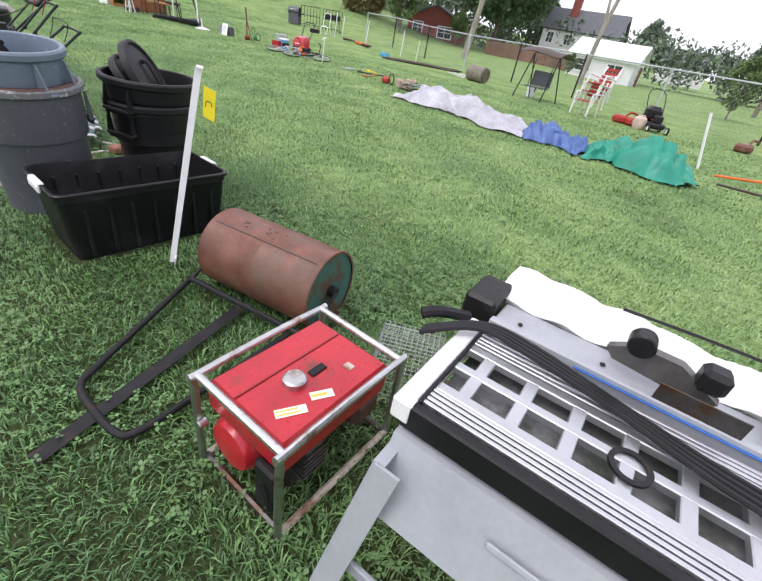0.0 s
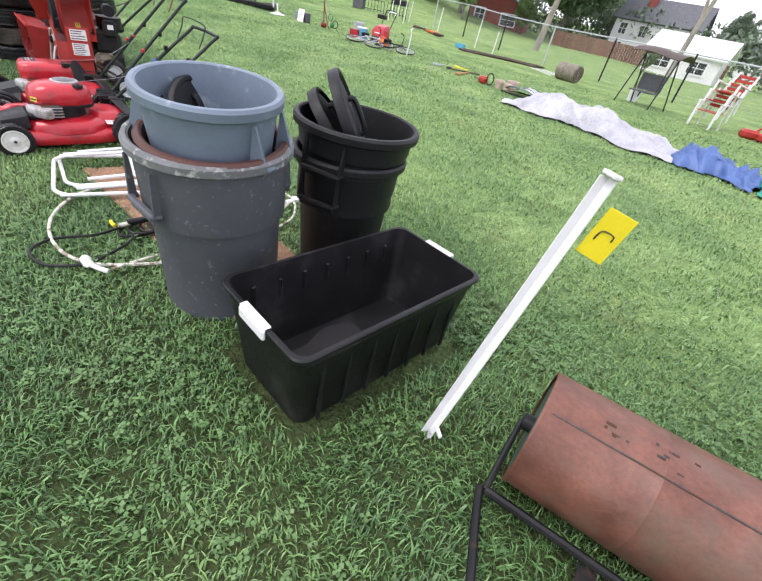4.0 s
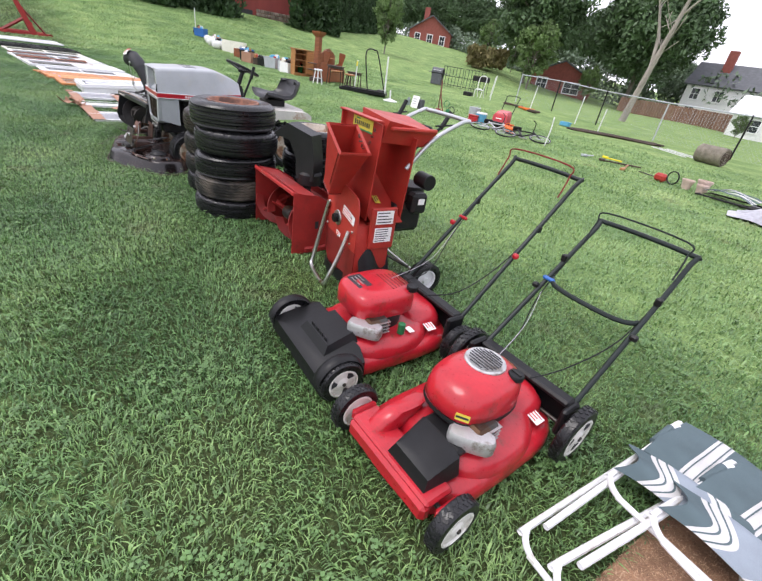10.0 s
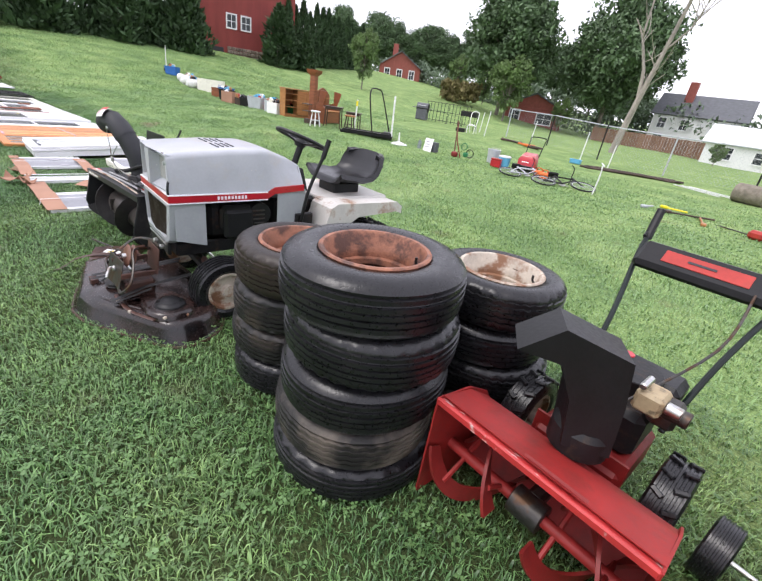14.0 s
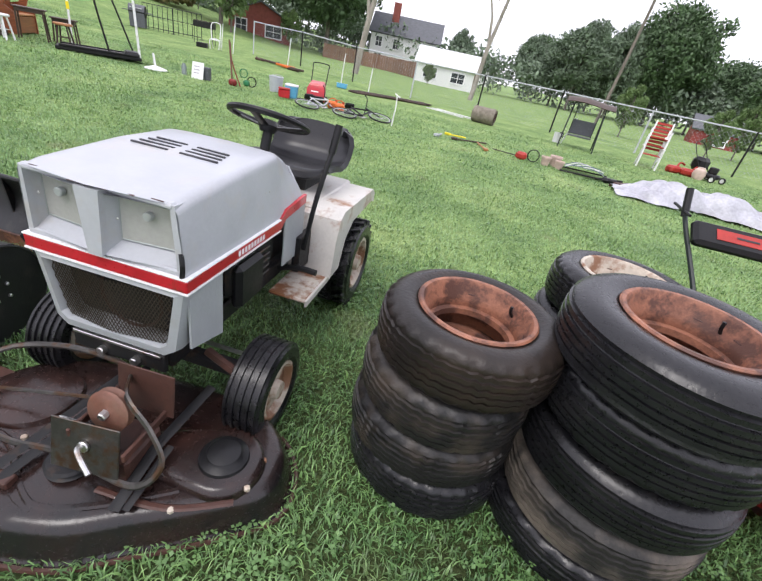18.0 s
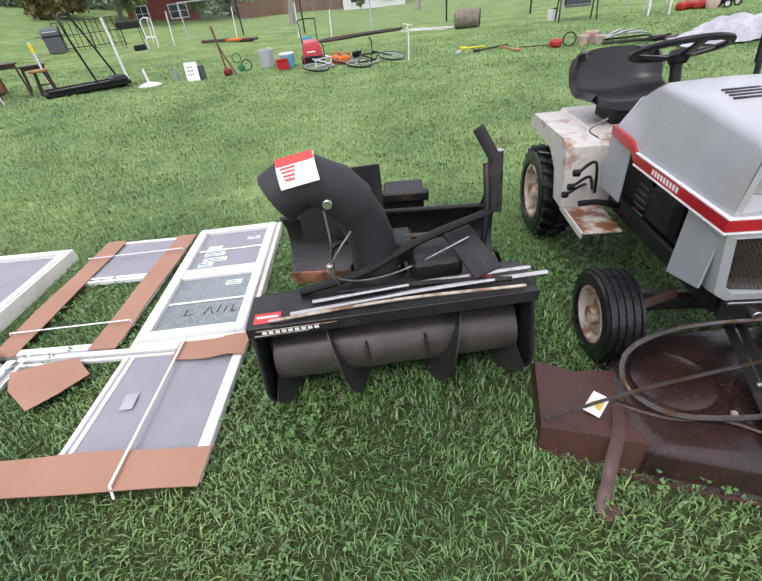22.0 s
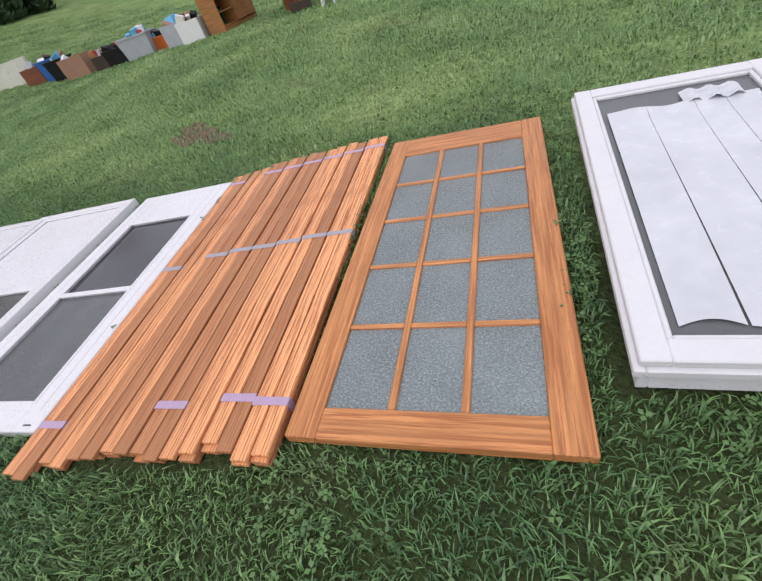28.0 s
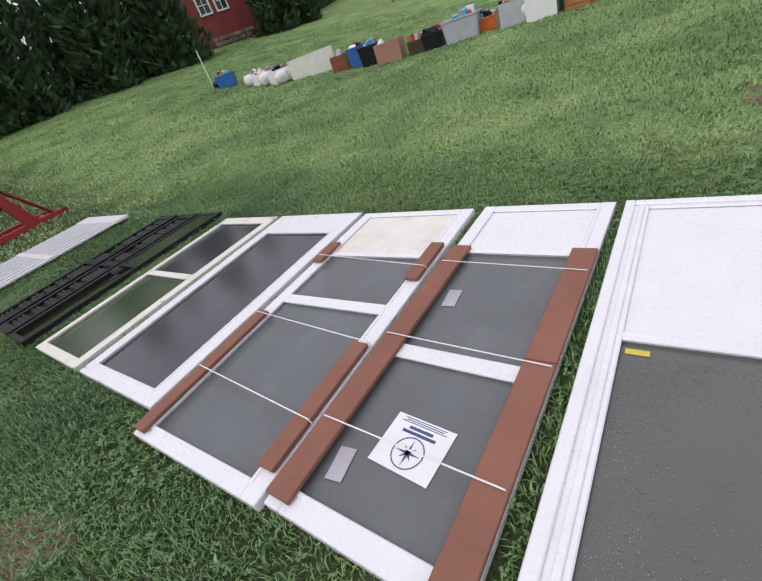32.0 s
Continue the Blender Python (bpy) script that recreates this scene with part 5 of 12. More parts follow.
part("side_peg", Geo().box((0.05, 0.012, 0.016), (-0.03, 0, 0.09), 0.003), WHITE_PLASTIC, st, "", sm)
tag = part("tag", Geo().box((0.075, 0.002, 0.145), (0, 0, 0), 0.0008), YELLOW, st, "yellow paper tag", Matrix.Translation((0.175, 3.19, 0.93)) @ Matrix.Rotation(radians(12), 4, "Y") @ Matrix.Rotation(radians(14), 4, "Z"))
part("pen_mark", Geo().tube([(-0.02, -0.0025, -0.02), (-0.015, -0.0025, 0.01), (0.015, -0.0025, 0.012), (0.018, -0.0025, -0.005)], 0.002, 4), INK, tag)

# ---- black tote ----
def tote(m):
    t = thing("storage_tote", m, "large open black plastic storage tote, dusty inside", "tote")
    w, d, h = 0.5, 0.95, 0.41

    def ring(s, z, r=0.05):
        out = []
        for cx, cy, a0 in ((1, 1, 0), (-1, 1, 90), (-1, -1, 180), (1, -1, 270)):
            for k in range(5):
                an = radians(a0 + k * 22.5)
                out.append((cx * (w / 2 * s - r) + r * math.cos(an), cy * (d / 2 * (s * 0.5 + 0.5) - r) + r * math.sin(an), z))
        return out

    rows = [ring(0.8, 0.01), ring(0.8, 0.0), ring(0.82, 0.0), ring(0.84, 0.02), ring(0.97, h - 0.06), ring(1.0, h - 0.05), ring(1.0, h - 0.02), ring(1.05, h - 0.02), ring(1.06, h - 0.005), ring(1.04, h), ring(0.985, h), ring(0.975, h - 0.02), ring(0.95, h - 0.06), ring(0.82, 0.03), ring(0.78, 0.014)]
    part("tub", Geo().loft(rows[2:], True), TOTE_BLACK, t)
    for i in range(7):
        for s in (-1, 1):
            part("rib", Geo().box((0.012, 0.02, h - 0.1), (s * (w / 2 * 0.93), -0.36 + i * 0.12, h / 2 - 0.02), 0.004, Matrix.Rotation(0, 4, "X")), TOTE_BLACK, t)
    for s in (-1, 1):
        part("latch", Geo().box((0.16, 0.016, 0.045), (0.0, s * (d / 2 + 0.02), h - 0.02), 0.006).box((0.16, 0.03, 0.008), (0.0, s * (d / 2 + 0.008), h + 0.006), 0.003), WHITE_PLASTIC, t, "white plastic latch handle")
    part("puddle", Geo().sheet(lambda u, v: (-0.13 + 0.26 * u + 0.03 * math.sin(v * 7), -0.3 + 0.4 * v, 0.034), 6, 6), mat("standing_water", (0.03, 0.029, 0.03), 0.05, var=0.1, bump=0), t, "shallow rain water in the tote")
    return t


tote(pose(-0.535, 3.075, 0, 0, 0, -1))


# ---- refuse cans ----
def can(name, m, r0, r1, h, material, lab, rim_mat=None, handles=True, bands=(0.72,), out=0.036, group="refuse cans"):
    """Moulded round can: narrower foot, a stepped skirt under the rim, ribs, box handles."""
    t = thing(name, m, lab, "trash can", group)
    at_ = lambda u: r0 + (r1 - r0) * u
    prof = [(1e-3, 0.012), (r0 - 0.02, 0.0), (r0 - 0.006, 0.012)]
    for bz in bands:
        prof += [(at_(bz) - 0.016, h * bz - 0.022), (at_(bz) - 0.012, h * bz - 0.012), (at_(bz) + 0.002, h * bz - 0.004), (at_(bz) + 0.004, h * bz + 0.006)]
    prof += [(r1 - 0.002, h - 0.05), (r1 + 0.01, h - 0.045), (r1 + 0.012, h), (r1 - 0.006, h), (r1 - 0.012, h - 0.03), (at_(0.72) - 0.012, h * 0.72), (at_(0.71) - 0.02, h * 0.71), (at_(0.4) - 0.018, h * 0.4), (r0 - 0.02, 0.03), (1e-3, 0.025)]
    part("shell", Geo().lathe(prof, 64), material, t)
    part("lip", Geo().lathe([(r1 + 0.011, h - 0.044), (r1 + 0.022, h - 0.036), (r1 + 0.024, h - 0.008), (r1 + 0.016, h + 0.004), (r1 + 0.002, h + 0.005), (r1 - 0.006, h - 0.001)], 64), rim_mat or material, t, "scuffed pale rim" if rim_mat else "")
    if handles:
        for s in (0, 180):
            hm = Matrix.Rotation(radians(s), 4, "Z")
            y = -at_(0.8)
            side = Matrix(((0, 0, 1, 0), (1, 0, 0, 0), (0, 1, 0, 0), (0, 0, 0, 1)))
            g = Geo().tube([hm @ Vector(p) for p in ((-0.1, -at_(0.7) + 0.004, h * 0.7), (-0.094, y - out * 0.8, h * 0.7), (-0.075, y - out, h * 0.7), (0.075, y - out, h * 0.7), (0.094, y - out * 0.8, h * 0.7), (0.1, -at_(0.7) + 0.004, h * 0.7))], 0.013, 8, step=2)
            part("handle", g, material, t, "moulded carrying bar")
            for sx in (-1, 1):
                part("handle_cheek", Geo().prism([(-at_(0.9) + 0.004, h * 0.92), (min(y - 0.012, -at_(0.9) - 0.002), h * 0.92), (y - out * 0.96, h * 0.71), (y - out * 0.96, h * 0.685), (-at_(0.685) + 0.004, h * 0.685)], sx * 0.1 - 0.006, sx * 0.1 + 0.006, hm @ side), material, t)
            part("handle_lip", Geo().prism([(y - out * 0.96, h * 0.715), (y - out * 0.96 + 0.012, h * 0.715), (y - out * 0.5, h * 0.655), (y - out * 0.5 - 0.012, h * 0.655)], -0.096, 0.096, hm @ side), material, t)
    return t


def can_lid(m, r, lab):
    t = thing("can_lid", m, lab, "lid", "loose lids")
    part("disc", Geo().lathe([(1e-3, 0.03), (r * 0.5, 0.026), (r * 0.86, 0.014), (r * 0.9, 0.03), (r * 0.97, 0.03), (r, 0.018), (r, -0.02), (r - 0.012, -0.02), (r - 0.012, 0.008), (r * 0.88, 0.006), (1e-3, 0.015)], 44), BLACK_CAN, t)
    part("grip", Geo().tube([(-0.09, 0, 0.03), (-0.07, 0, 0.06), (0.07, 0, 0.06), (0.09, 0, 0.03)], 0.014, 8), BLACK_CAN, t)
    return t


SCUFF = mat("paint_scuffed_rim", (0.15, 0.155, 0.16), 0.55, var=0.2, dirt=(0.45, 0.45, 0.43), amount=0.22, dscale=26, sharp=0.12)
GC = (-1.24, 2.82)
lean_ = lambda x, y, z, ax, ay, rz: Matrix.Translation((x, y, z)) @ Matrix.Rotation(radians(ax), 4, "X") @ Matrix.Rotation(radians(ay), 4, "Y") @ Matrix.Rotation(radians(rz), 4, "Z")
can("trash_can", lean_(*GC, 0.0, 2.2, 2.6, 4), 0.262, 0.294, 0.785, GREY_CAN, "large scuffed grey trash can holding two more", SCUFF, True, (0.62,), 0.024)
can("trash_can", lean_(GC[0] + 0.01, GC[1] + 0.0, 0.115, 3, 5, 0), 0.2, 0.256, 0.69, BROWN_CAN, "brown trash can nested inside the grey one", None, False)
can("trash_can", lean_(-1.235, 2.81, 0.295, 2.5, 5, 120), 0.175, 0.243, 0.68, BLUE_CAN, "open blue-grey trash can on top of the nest", None, True, (0.5,), 0.06)
LIDS = ((-0.19, -0.05, 0.78, 33, 78, 0.15), (-0.12, -0.01, 0.79, 36, 72, 0.17))
for dx, dy, z, rz, ry, r in LIDS:
    can_lid(Matrix.Translation((GC[0] + dx, GC[1] + dy, z)) @ Matrix.Rotation(radians(rz), 4, "Z") @ Matrix.Rotation(radians(ry), 4, "Y") @ Matrix.Diagonal((1, 1, 0.5, 1)), r, "black plastic lid standing inside the blue-grey can")
KC = (-1.2, 3.525)
can("trash_can", pose(*KC, 0, 0, 0, 20), 0.225, 0.28, 0.66, BLACK_CAN, "black trash can at the foot of a nested pair", None, True, (0.6, 0.9))
can("trash_can", pose(KC[0], KC[1], 0.17, 0, 2, 20), 0.21, 0.295, 0.65, BLACK_CAN, "open black trash can nested in another", None, True, (0.5, 0.8))
can_lid(Matrix.Translation((KC[0] - 0.06, KC[1] + 0.02, 0.8)) @ Matrix.Rotation(radians(48), 4, "Z") @ Matrix.Rotation(radians(62), 4, "Y"), 0.24, "black lid leaning in the black can")
can_lid(Matrix.Translation((KC[0] - 0.12, KC[1] - 0.03, 0.75)) @ Matrix.Rotation(radians(48), 4, "Z") @ Matrix.Rotation(radians(50), 4, "Y"), 0.2, "black lid leaning in the black can")

# ---- coir mat ----
matp = [(-0.98, 2.74), (-0.9, 3.28), (-2.84, 3.36), (-2.92, 2.64)]
coir = single("coir_mat", Geo().prism(matp, 0.004, 0.022, b=0.006), COIR, None, "brown coir matting laid on the grass", "mat")
rng_ = np.random.default_rng(3)
c_ = 15000
u_, v_, an_, ln_ = rng_.random((c_, 1)), rng_.random((c_, 1)), rng_.uniform(0, 6.3, c_), rng_.uniform(0.01, 0.032, (c_, 1))
m0, m1, m2, m3 = (np.array(p) for p in matp)
xy = (m0 * (1 - u_) + m3 * u_) * (1 - v_) + (m1 * (1 - u_) + m2 * u_) * v_
way_, off_ = np.stack([np.cos(an_), np.sin(an_)], 1), np.stack([-np.sin(an_), np.cos(an_)], 1) * 0.0014
z0, z1 = np.full((c_, 1), 0.021), 0.0225 + rng_.uniform(0, 0.009, (c_, 1))
fv = np.stack([np.hstack([xy - off_, z0]), np.hstack([xy + off_, z0]), np.hstack([xy + way_ * ln_, z1])], 1).reshape(-1, 3)
fibre = new("fibre", fast_mesh("fibre", fv, np.arange(c_ * 3).reshape(-1, 3), COIR_PALE))
fibre.parent = coir
tagged(fibre, kind="stuff")


# ---- folded lawn chairs ----
def folded_chair(m):
    t = thing("lawn_chair", m, "folded white tube lawn chair with striped webbing", "lawn chair", "folded lawn chairs")
    def U(x0, x1, y0, y1, z, r=0.1, tip=0.0):
        arc = [radians(15 * k) for k in range(7)]
        return [(x0, y1, z + tip)] + [(x0 + r - r * math.cos(a), y0 + r - r * math.sin(a), z) for a in arc] + [(x1 - r + r * math.sin(a), y0 + r - r * math.cos(a), z) for a in arc] + [(x1, y1, z + tip)]
    for nm, a in (("leg_loop", (-0.27, 0.27, 0.0, 0.98, 0.025)), ("back_frame", (-0.25, 0.24, 0.46, 1.08, 0.09, 0.1, 0.04))):
        part(nm, Geo().tube(U(*a), 0.012, 8, step=2), WHITE_TUBE, t, "white painted tube")
    for s in (-1, 1):
        part("side_tube", Geo().tube([(s * 0.235, 0.12, 0.05), (s * 0.24, 0.6, 0.075), (s * 0.25, 1.0, 0.1)], 0.012, 8), WHITE_TUBE, t, "white painted tube")
        part("arm_sleeve", Geo().tube([(s * 0.255, 0.86, 0.125), (s * 0.262, 1.02, 0.135)], 0.017, 10), GREEN_WEB, t, "dark green foam sleeve")
        part("arm_tip", Geo().tube([(s * 0.262, 1.03, 0.135), (s * 0.262, 1.11, 0.13), (s * 0.25, 1.13, 0.11)], 0.012, 8), WHITE_TUBE, t)
    def web(u, k, e):
        x = -0.25 + 0.5 * (k + e) / 8
        y = 0.76 + 0.38 * u + 0.03 * math.sin((k + e) * 0.5)
        return (x, y, 0.125 + 0.03 * math.sin(u * 3.1) + 0.012 * math.sin(u * 7 + (k + e) * 0.35))
    for k in range(8):
        pale = k in (2, 5)
        part("webbing_strip", Geo().sheet(lambda u, v, k=k: web(u, k, v), 12, 2, thick=0.003), WHITE_WEB if pale else GREEN_WEB, t, "off-white stripe" if pale else "slate green stripe")
        if pale:
            for e in (0.2, 0.75):
                part("thin_stripe", Geo().sheet(lambda u, v, k=k, e=e: tuple(c + d for c, d in zip(web(u, k, e + 0.07 * v), (0, 0, 0.005))), 12, 1, thick=0.001), GREEN_WEB, t)
    def fold(u, v, e0, e1):
        e = e0 + (e1 - e0) * u
        return (-0.26 + 0.36 * e + 0.04 * math.sin(v * 5), 0.56 + 0.2 * v + 0.08 * e, 0.105 + 0.055 * math.sin(v * 3.0) + 0.014 * math.sin(e * 5 + v * 6))
    for e0, e1, mt in ((0, 0.22, GREEN_WEB), (0.22, 0.27, WHITE_WEB), (0.27, 0.29, GREEN_WEB), (0.29, 0.36, WHITE_WEB), (0.36, 0.38, GREEN_WEB), (0.38, 0.43, WHITE_WEB), (0.43, 0.68, FADED_WEB), (0.68, 0.73, WHITE_WEB), (0.73, 0.75, GREEN_WEB), (0.75, 0.83, WHITE_WEB), (0.83, 1.0, GREEN_WEB)):
        part("loose_webbing", Geo().sheet(lambda u, v, e0=e0, e1=e1: fold(u, v, e0, e1), 3, 14, thick=0.003), mt, t, "loose fold of striped webbing")
    return t


FADED_WEB = mat("faded_slate_webbing", (0.27, 0.31, 0.36), 0.9, var=0.15, bump=0.4, grain=400)
ch1 = folded_chair(pose(-2.88, 2.52, 0.02, 0, 0, -8) @ Matrix.Diagonal((1.05, 0.98, 1, 1)))
copy_thing(ch1, pose(-2.74, 2.45, 0.05, -1, 2, -13) @ Matrix.Diagonal((1.05, 0.98, 1, 1)))

# ---- hose and cords ----
def coil(name, pts, r, material, lab, cat, closed=False):
    t = thing(name, Matrix(), lab, cat)
    part("line", Geo().tube(pts, r, 8, closed=closed, step=8), material, t)
    return t


hz = 0.045
HOSE = mat("dirty_white_hose", (0.6, 0.58, 0.5), 0.6, var=0.2, scale=20, dirt=(0.2, 0.17, 0.11), amount=0.4, dscale=18, sharp=0.1)
hose = coil("garden_hose", [(-2.62, 3.25, 0.05), (-2.59, 3.1, hz), (-2.56, 2.8, hz), (-2.5, 2.56, hz), (-2.36, 2.4, hz), (-2.14, 2.29, hz), (-1.88, 2.27, hz), (-1.68, 2.35, hz), (-1.56, 2.55, hz), (-1.52, 2.82, 0.03), (-1.6, 3.12, 0.03), (-1.74, 3.42, hz), (-1.89, 3.66, 0.05)], 0.0085, HOSE, "pale worn garden hose lying in a loop", "hose")
part("coupling", Geo().cyl(0.03, 0.025, (-1.89, 3.69, 0.055), "z", 14).cyl(0.017, 0.05, (-1.88, 3.63, 0.05), "y"), WHITE_PLASTIC, hose, "white hose coupling")
part("knot_wrap", Geo().box((0.1, 0.045, 0.03), (-1.69, 2.345, 0.05), 0.013).tube([(-1.66, 2.35, 0.05), (-1.6, 2.37, 0.055), (-1.56, 2.4, 0.05)], 0.012, 8), WHITE_PLASTIC, hose, "white tied rag")
coil("pale_cord", [(-1.89, 3.68, 0.05), (-2.0, 3.69, 0.045), (-2.11, 3.66, 0.05), (-2.31, 3.55, 0.05), (-2.6, 3.46, 0.04)], 0.008, HOSE, "short pale cord running to an outlet box", "cord")
coil("garden_hose", [(-1.87, 3.66, 0.05), (-1.8, 3.63, hz), (-1.66, 3.5, hz), (-1.585, 3.3, hz), (-1.57, 3.12, 0.035), (-1.62, 2.74, 0.035), (-1.6, 2.56, hz), (-1.58, 2.42, hz)], 0.008, HOSE, "second strand of pale garden hose on the grass", "hose")
loops = []
for k in range(5):
    wx, top, low = 0.05 + 0.018 * k, 3.2 - 0.035 * k, 2.56 + 0.05 * k
    z = 0.036 + 0.008 * k
    loops += [(-2.0 - 0.02 * k, 2.92, z + 0.02), (-2.04 - wx * 0.6, 3.08, z), (-2.06, top, z), (-1.97 + wx * 0.4, 3.12, z), (-1.975 + 0.01 * k, 2.96, z + 0.02), (-1.9 + wx * 0.7, 2.76, z), (-1.89, low, z), (-1.99 - wx * 0.4, low + 0.08, z)]
cord = coil("extension_cord", [(-1.9, 2.62, 0.04), (-1.8, 2.57, hz), (-1.71, 2.43, hz), (-1.68, 2.32, hz), (-1.75, 2.19, hz), (-1.9, 2.16, hz), (-1.98, 2.27, hz), (-1.94, 2.45, hz), (-1.97, 2.6, hz)] + loops + [(-2.02, 3.14, 0.06), (-2.05, 3.3, 0.05)], 0.0075, BLACK, "black extension cord coiled on the mat", "extension cord")
part("plug", Geo().tube([(-1.97, 2.62, 0.07), (-1.955, 2.7, 0.075), (-1.965, 2.82, 0.08), (-1.98, 2.88, 0.075)], 0.017, 10), BLACK, cord)
part("bare_end", Geo().tube([(-2.05, 3.3, 0.05), (-2.07, 3.42, 0.05), (-2.08, 3.48, 0.04)], 0.008, 8), HOSE, cord, "pale stripped cable")
part("collar", Geo().cyl(0.013, 0.06, (-1.965, 2.6, 0.06), "y", 12), HOSE, cord, "pale collar of the plug")
part("tie", Geo().tube([(-2.06, 2.94, 0.03), (-2.0, 2.95, 0.1), (-1.93, 2.96, 0.03)], 0.006, 6), COIR, cord, "tie of brown string")
part("yellow_end", Geo().tube([(-2.06, 2.56, 0.045), (-2.02, 2.555, 0.05), (-1.99, 2.56, 0.05)], 0.01, 10), YELLOW, cord, "yellow plug end")
part("paper_tag", Geo().box((0.04, 0.11, 0.002), (-1.925, 2.85, 0.085), 0.0005), PAPER, cord, "small white tag")
single("outlet_box", Geo().box((0.085, 0.12, 0.06), (0, 0, 0.04), 0.012).tube([(-0.05, 0, 0.04), (-0.1, 0.02, 0.03)], 0.008, 6), CARD_DK, pose(-2.09, 3.55, 0.015, 0, 8, 35), "brown plastic outlet box on its cord", "outlet box")

# ---- push mowers ----
def mower_wheel(t, at, r, w, slots=0):
    """A treaded plastic wheel with a dished white hub, turning about x."""
    m = Matrix.Translation(at) @ Matrix.Rotation(radians(90), 4, "Y")
    hw = w / 2
    ty = part("wheel", Geo().lathe([(r * 0.66, -hw * 0.9), (r * 0.74, -hw), (r * 0.93, -hw * 0.9), (r * 0.985, -hw * 0.6), (r * 0.985, hw * 0.6), (r * 0.93, hw * 0.9), (r * 0.74, hw), (r * 0.66, hw * 0.9), (r * 0.66, -hw * 0.9)], 40), RUBBER, t, "black rubber tyre", m)
    src = None
    for i in range(30):
        for s in (-1, 1):
            lm = Matrix.Rotation(2 * math.pi * (i + 0.25 * s) / 30, 4, "Z") @ Matrix.Translation((r * 0.985, 0, s * hw * 0.38)) @ Matrix.Rotation(s * 0.5, 4, "X")
            if src is None:
                src = part("tread_lug", Geo().box((r * 0.05, r * 0.1, hw * 0.66), (0, 0, 0), 0.001), RUBBER, ty, "", lm)
            else:
                same("tread_lug", src, lm)
    hub = Geo()
    for s in (-1, 1):
        k = len(hub.f)
        hub.lathe([(r * 0.68, s * hw * 0.7), (r * 0.69, s * hw * 0.98), (r * 0.62, s * hw * 1.02), (r * 0.57, s * hw * 0.8), (r * 0.3, s * hw * 0.78), (r * 0.2, s * hw * 1.05), (1e-4, s * hw * 1.08)], 36)
        if s < 0:
            hub.f[k:] = [f[::-1] for f in hub.f[k:]]
    part("rim", hub, HUB_WHITE, ty, "off-white plastic hub")
    for s in (-1, 1):
        part("axle_bolt", Geo().cyl(r * 0.09, 0.012, (0, 0, s * hw * 1.1), "z", 8), DARK_STEEL, ty)
        for i in range(slots):
            a = 2 * math.pi * i / slots + 0.4
            pts = [(r * q * math.cos(a + e), r * q * math.sin(a + e)) for q, e in ((0.3, -0.2), (0.56, -0.42), (0.57, -0.1), (0.56, 0.3), (0.32, 0.1))]
            part("hub_slot", Geo().prism(pts, s * hw * 0.83 - 0.002, s * hw * 0.83 + 0.002), INK, ty)
    return ty


HUB_WHITE = mat("off_white_hub_plastic", (0.7, 0.68, 0.64), 0.45, var=0.06, dirt=(0.35, 0.32, 0.26), amount=0.2, dscale=14, sharp=0.2)


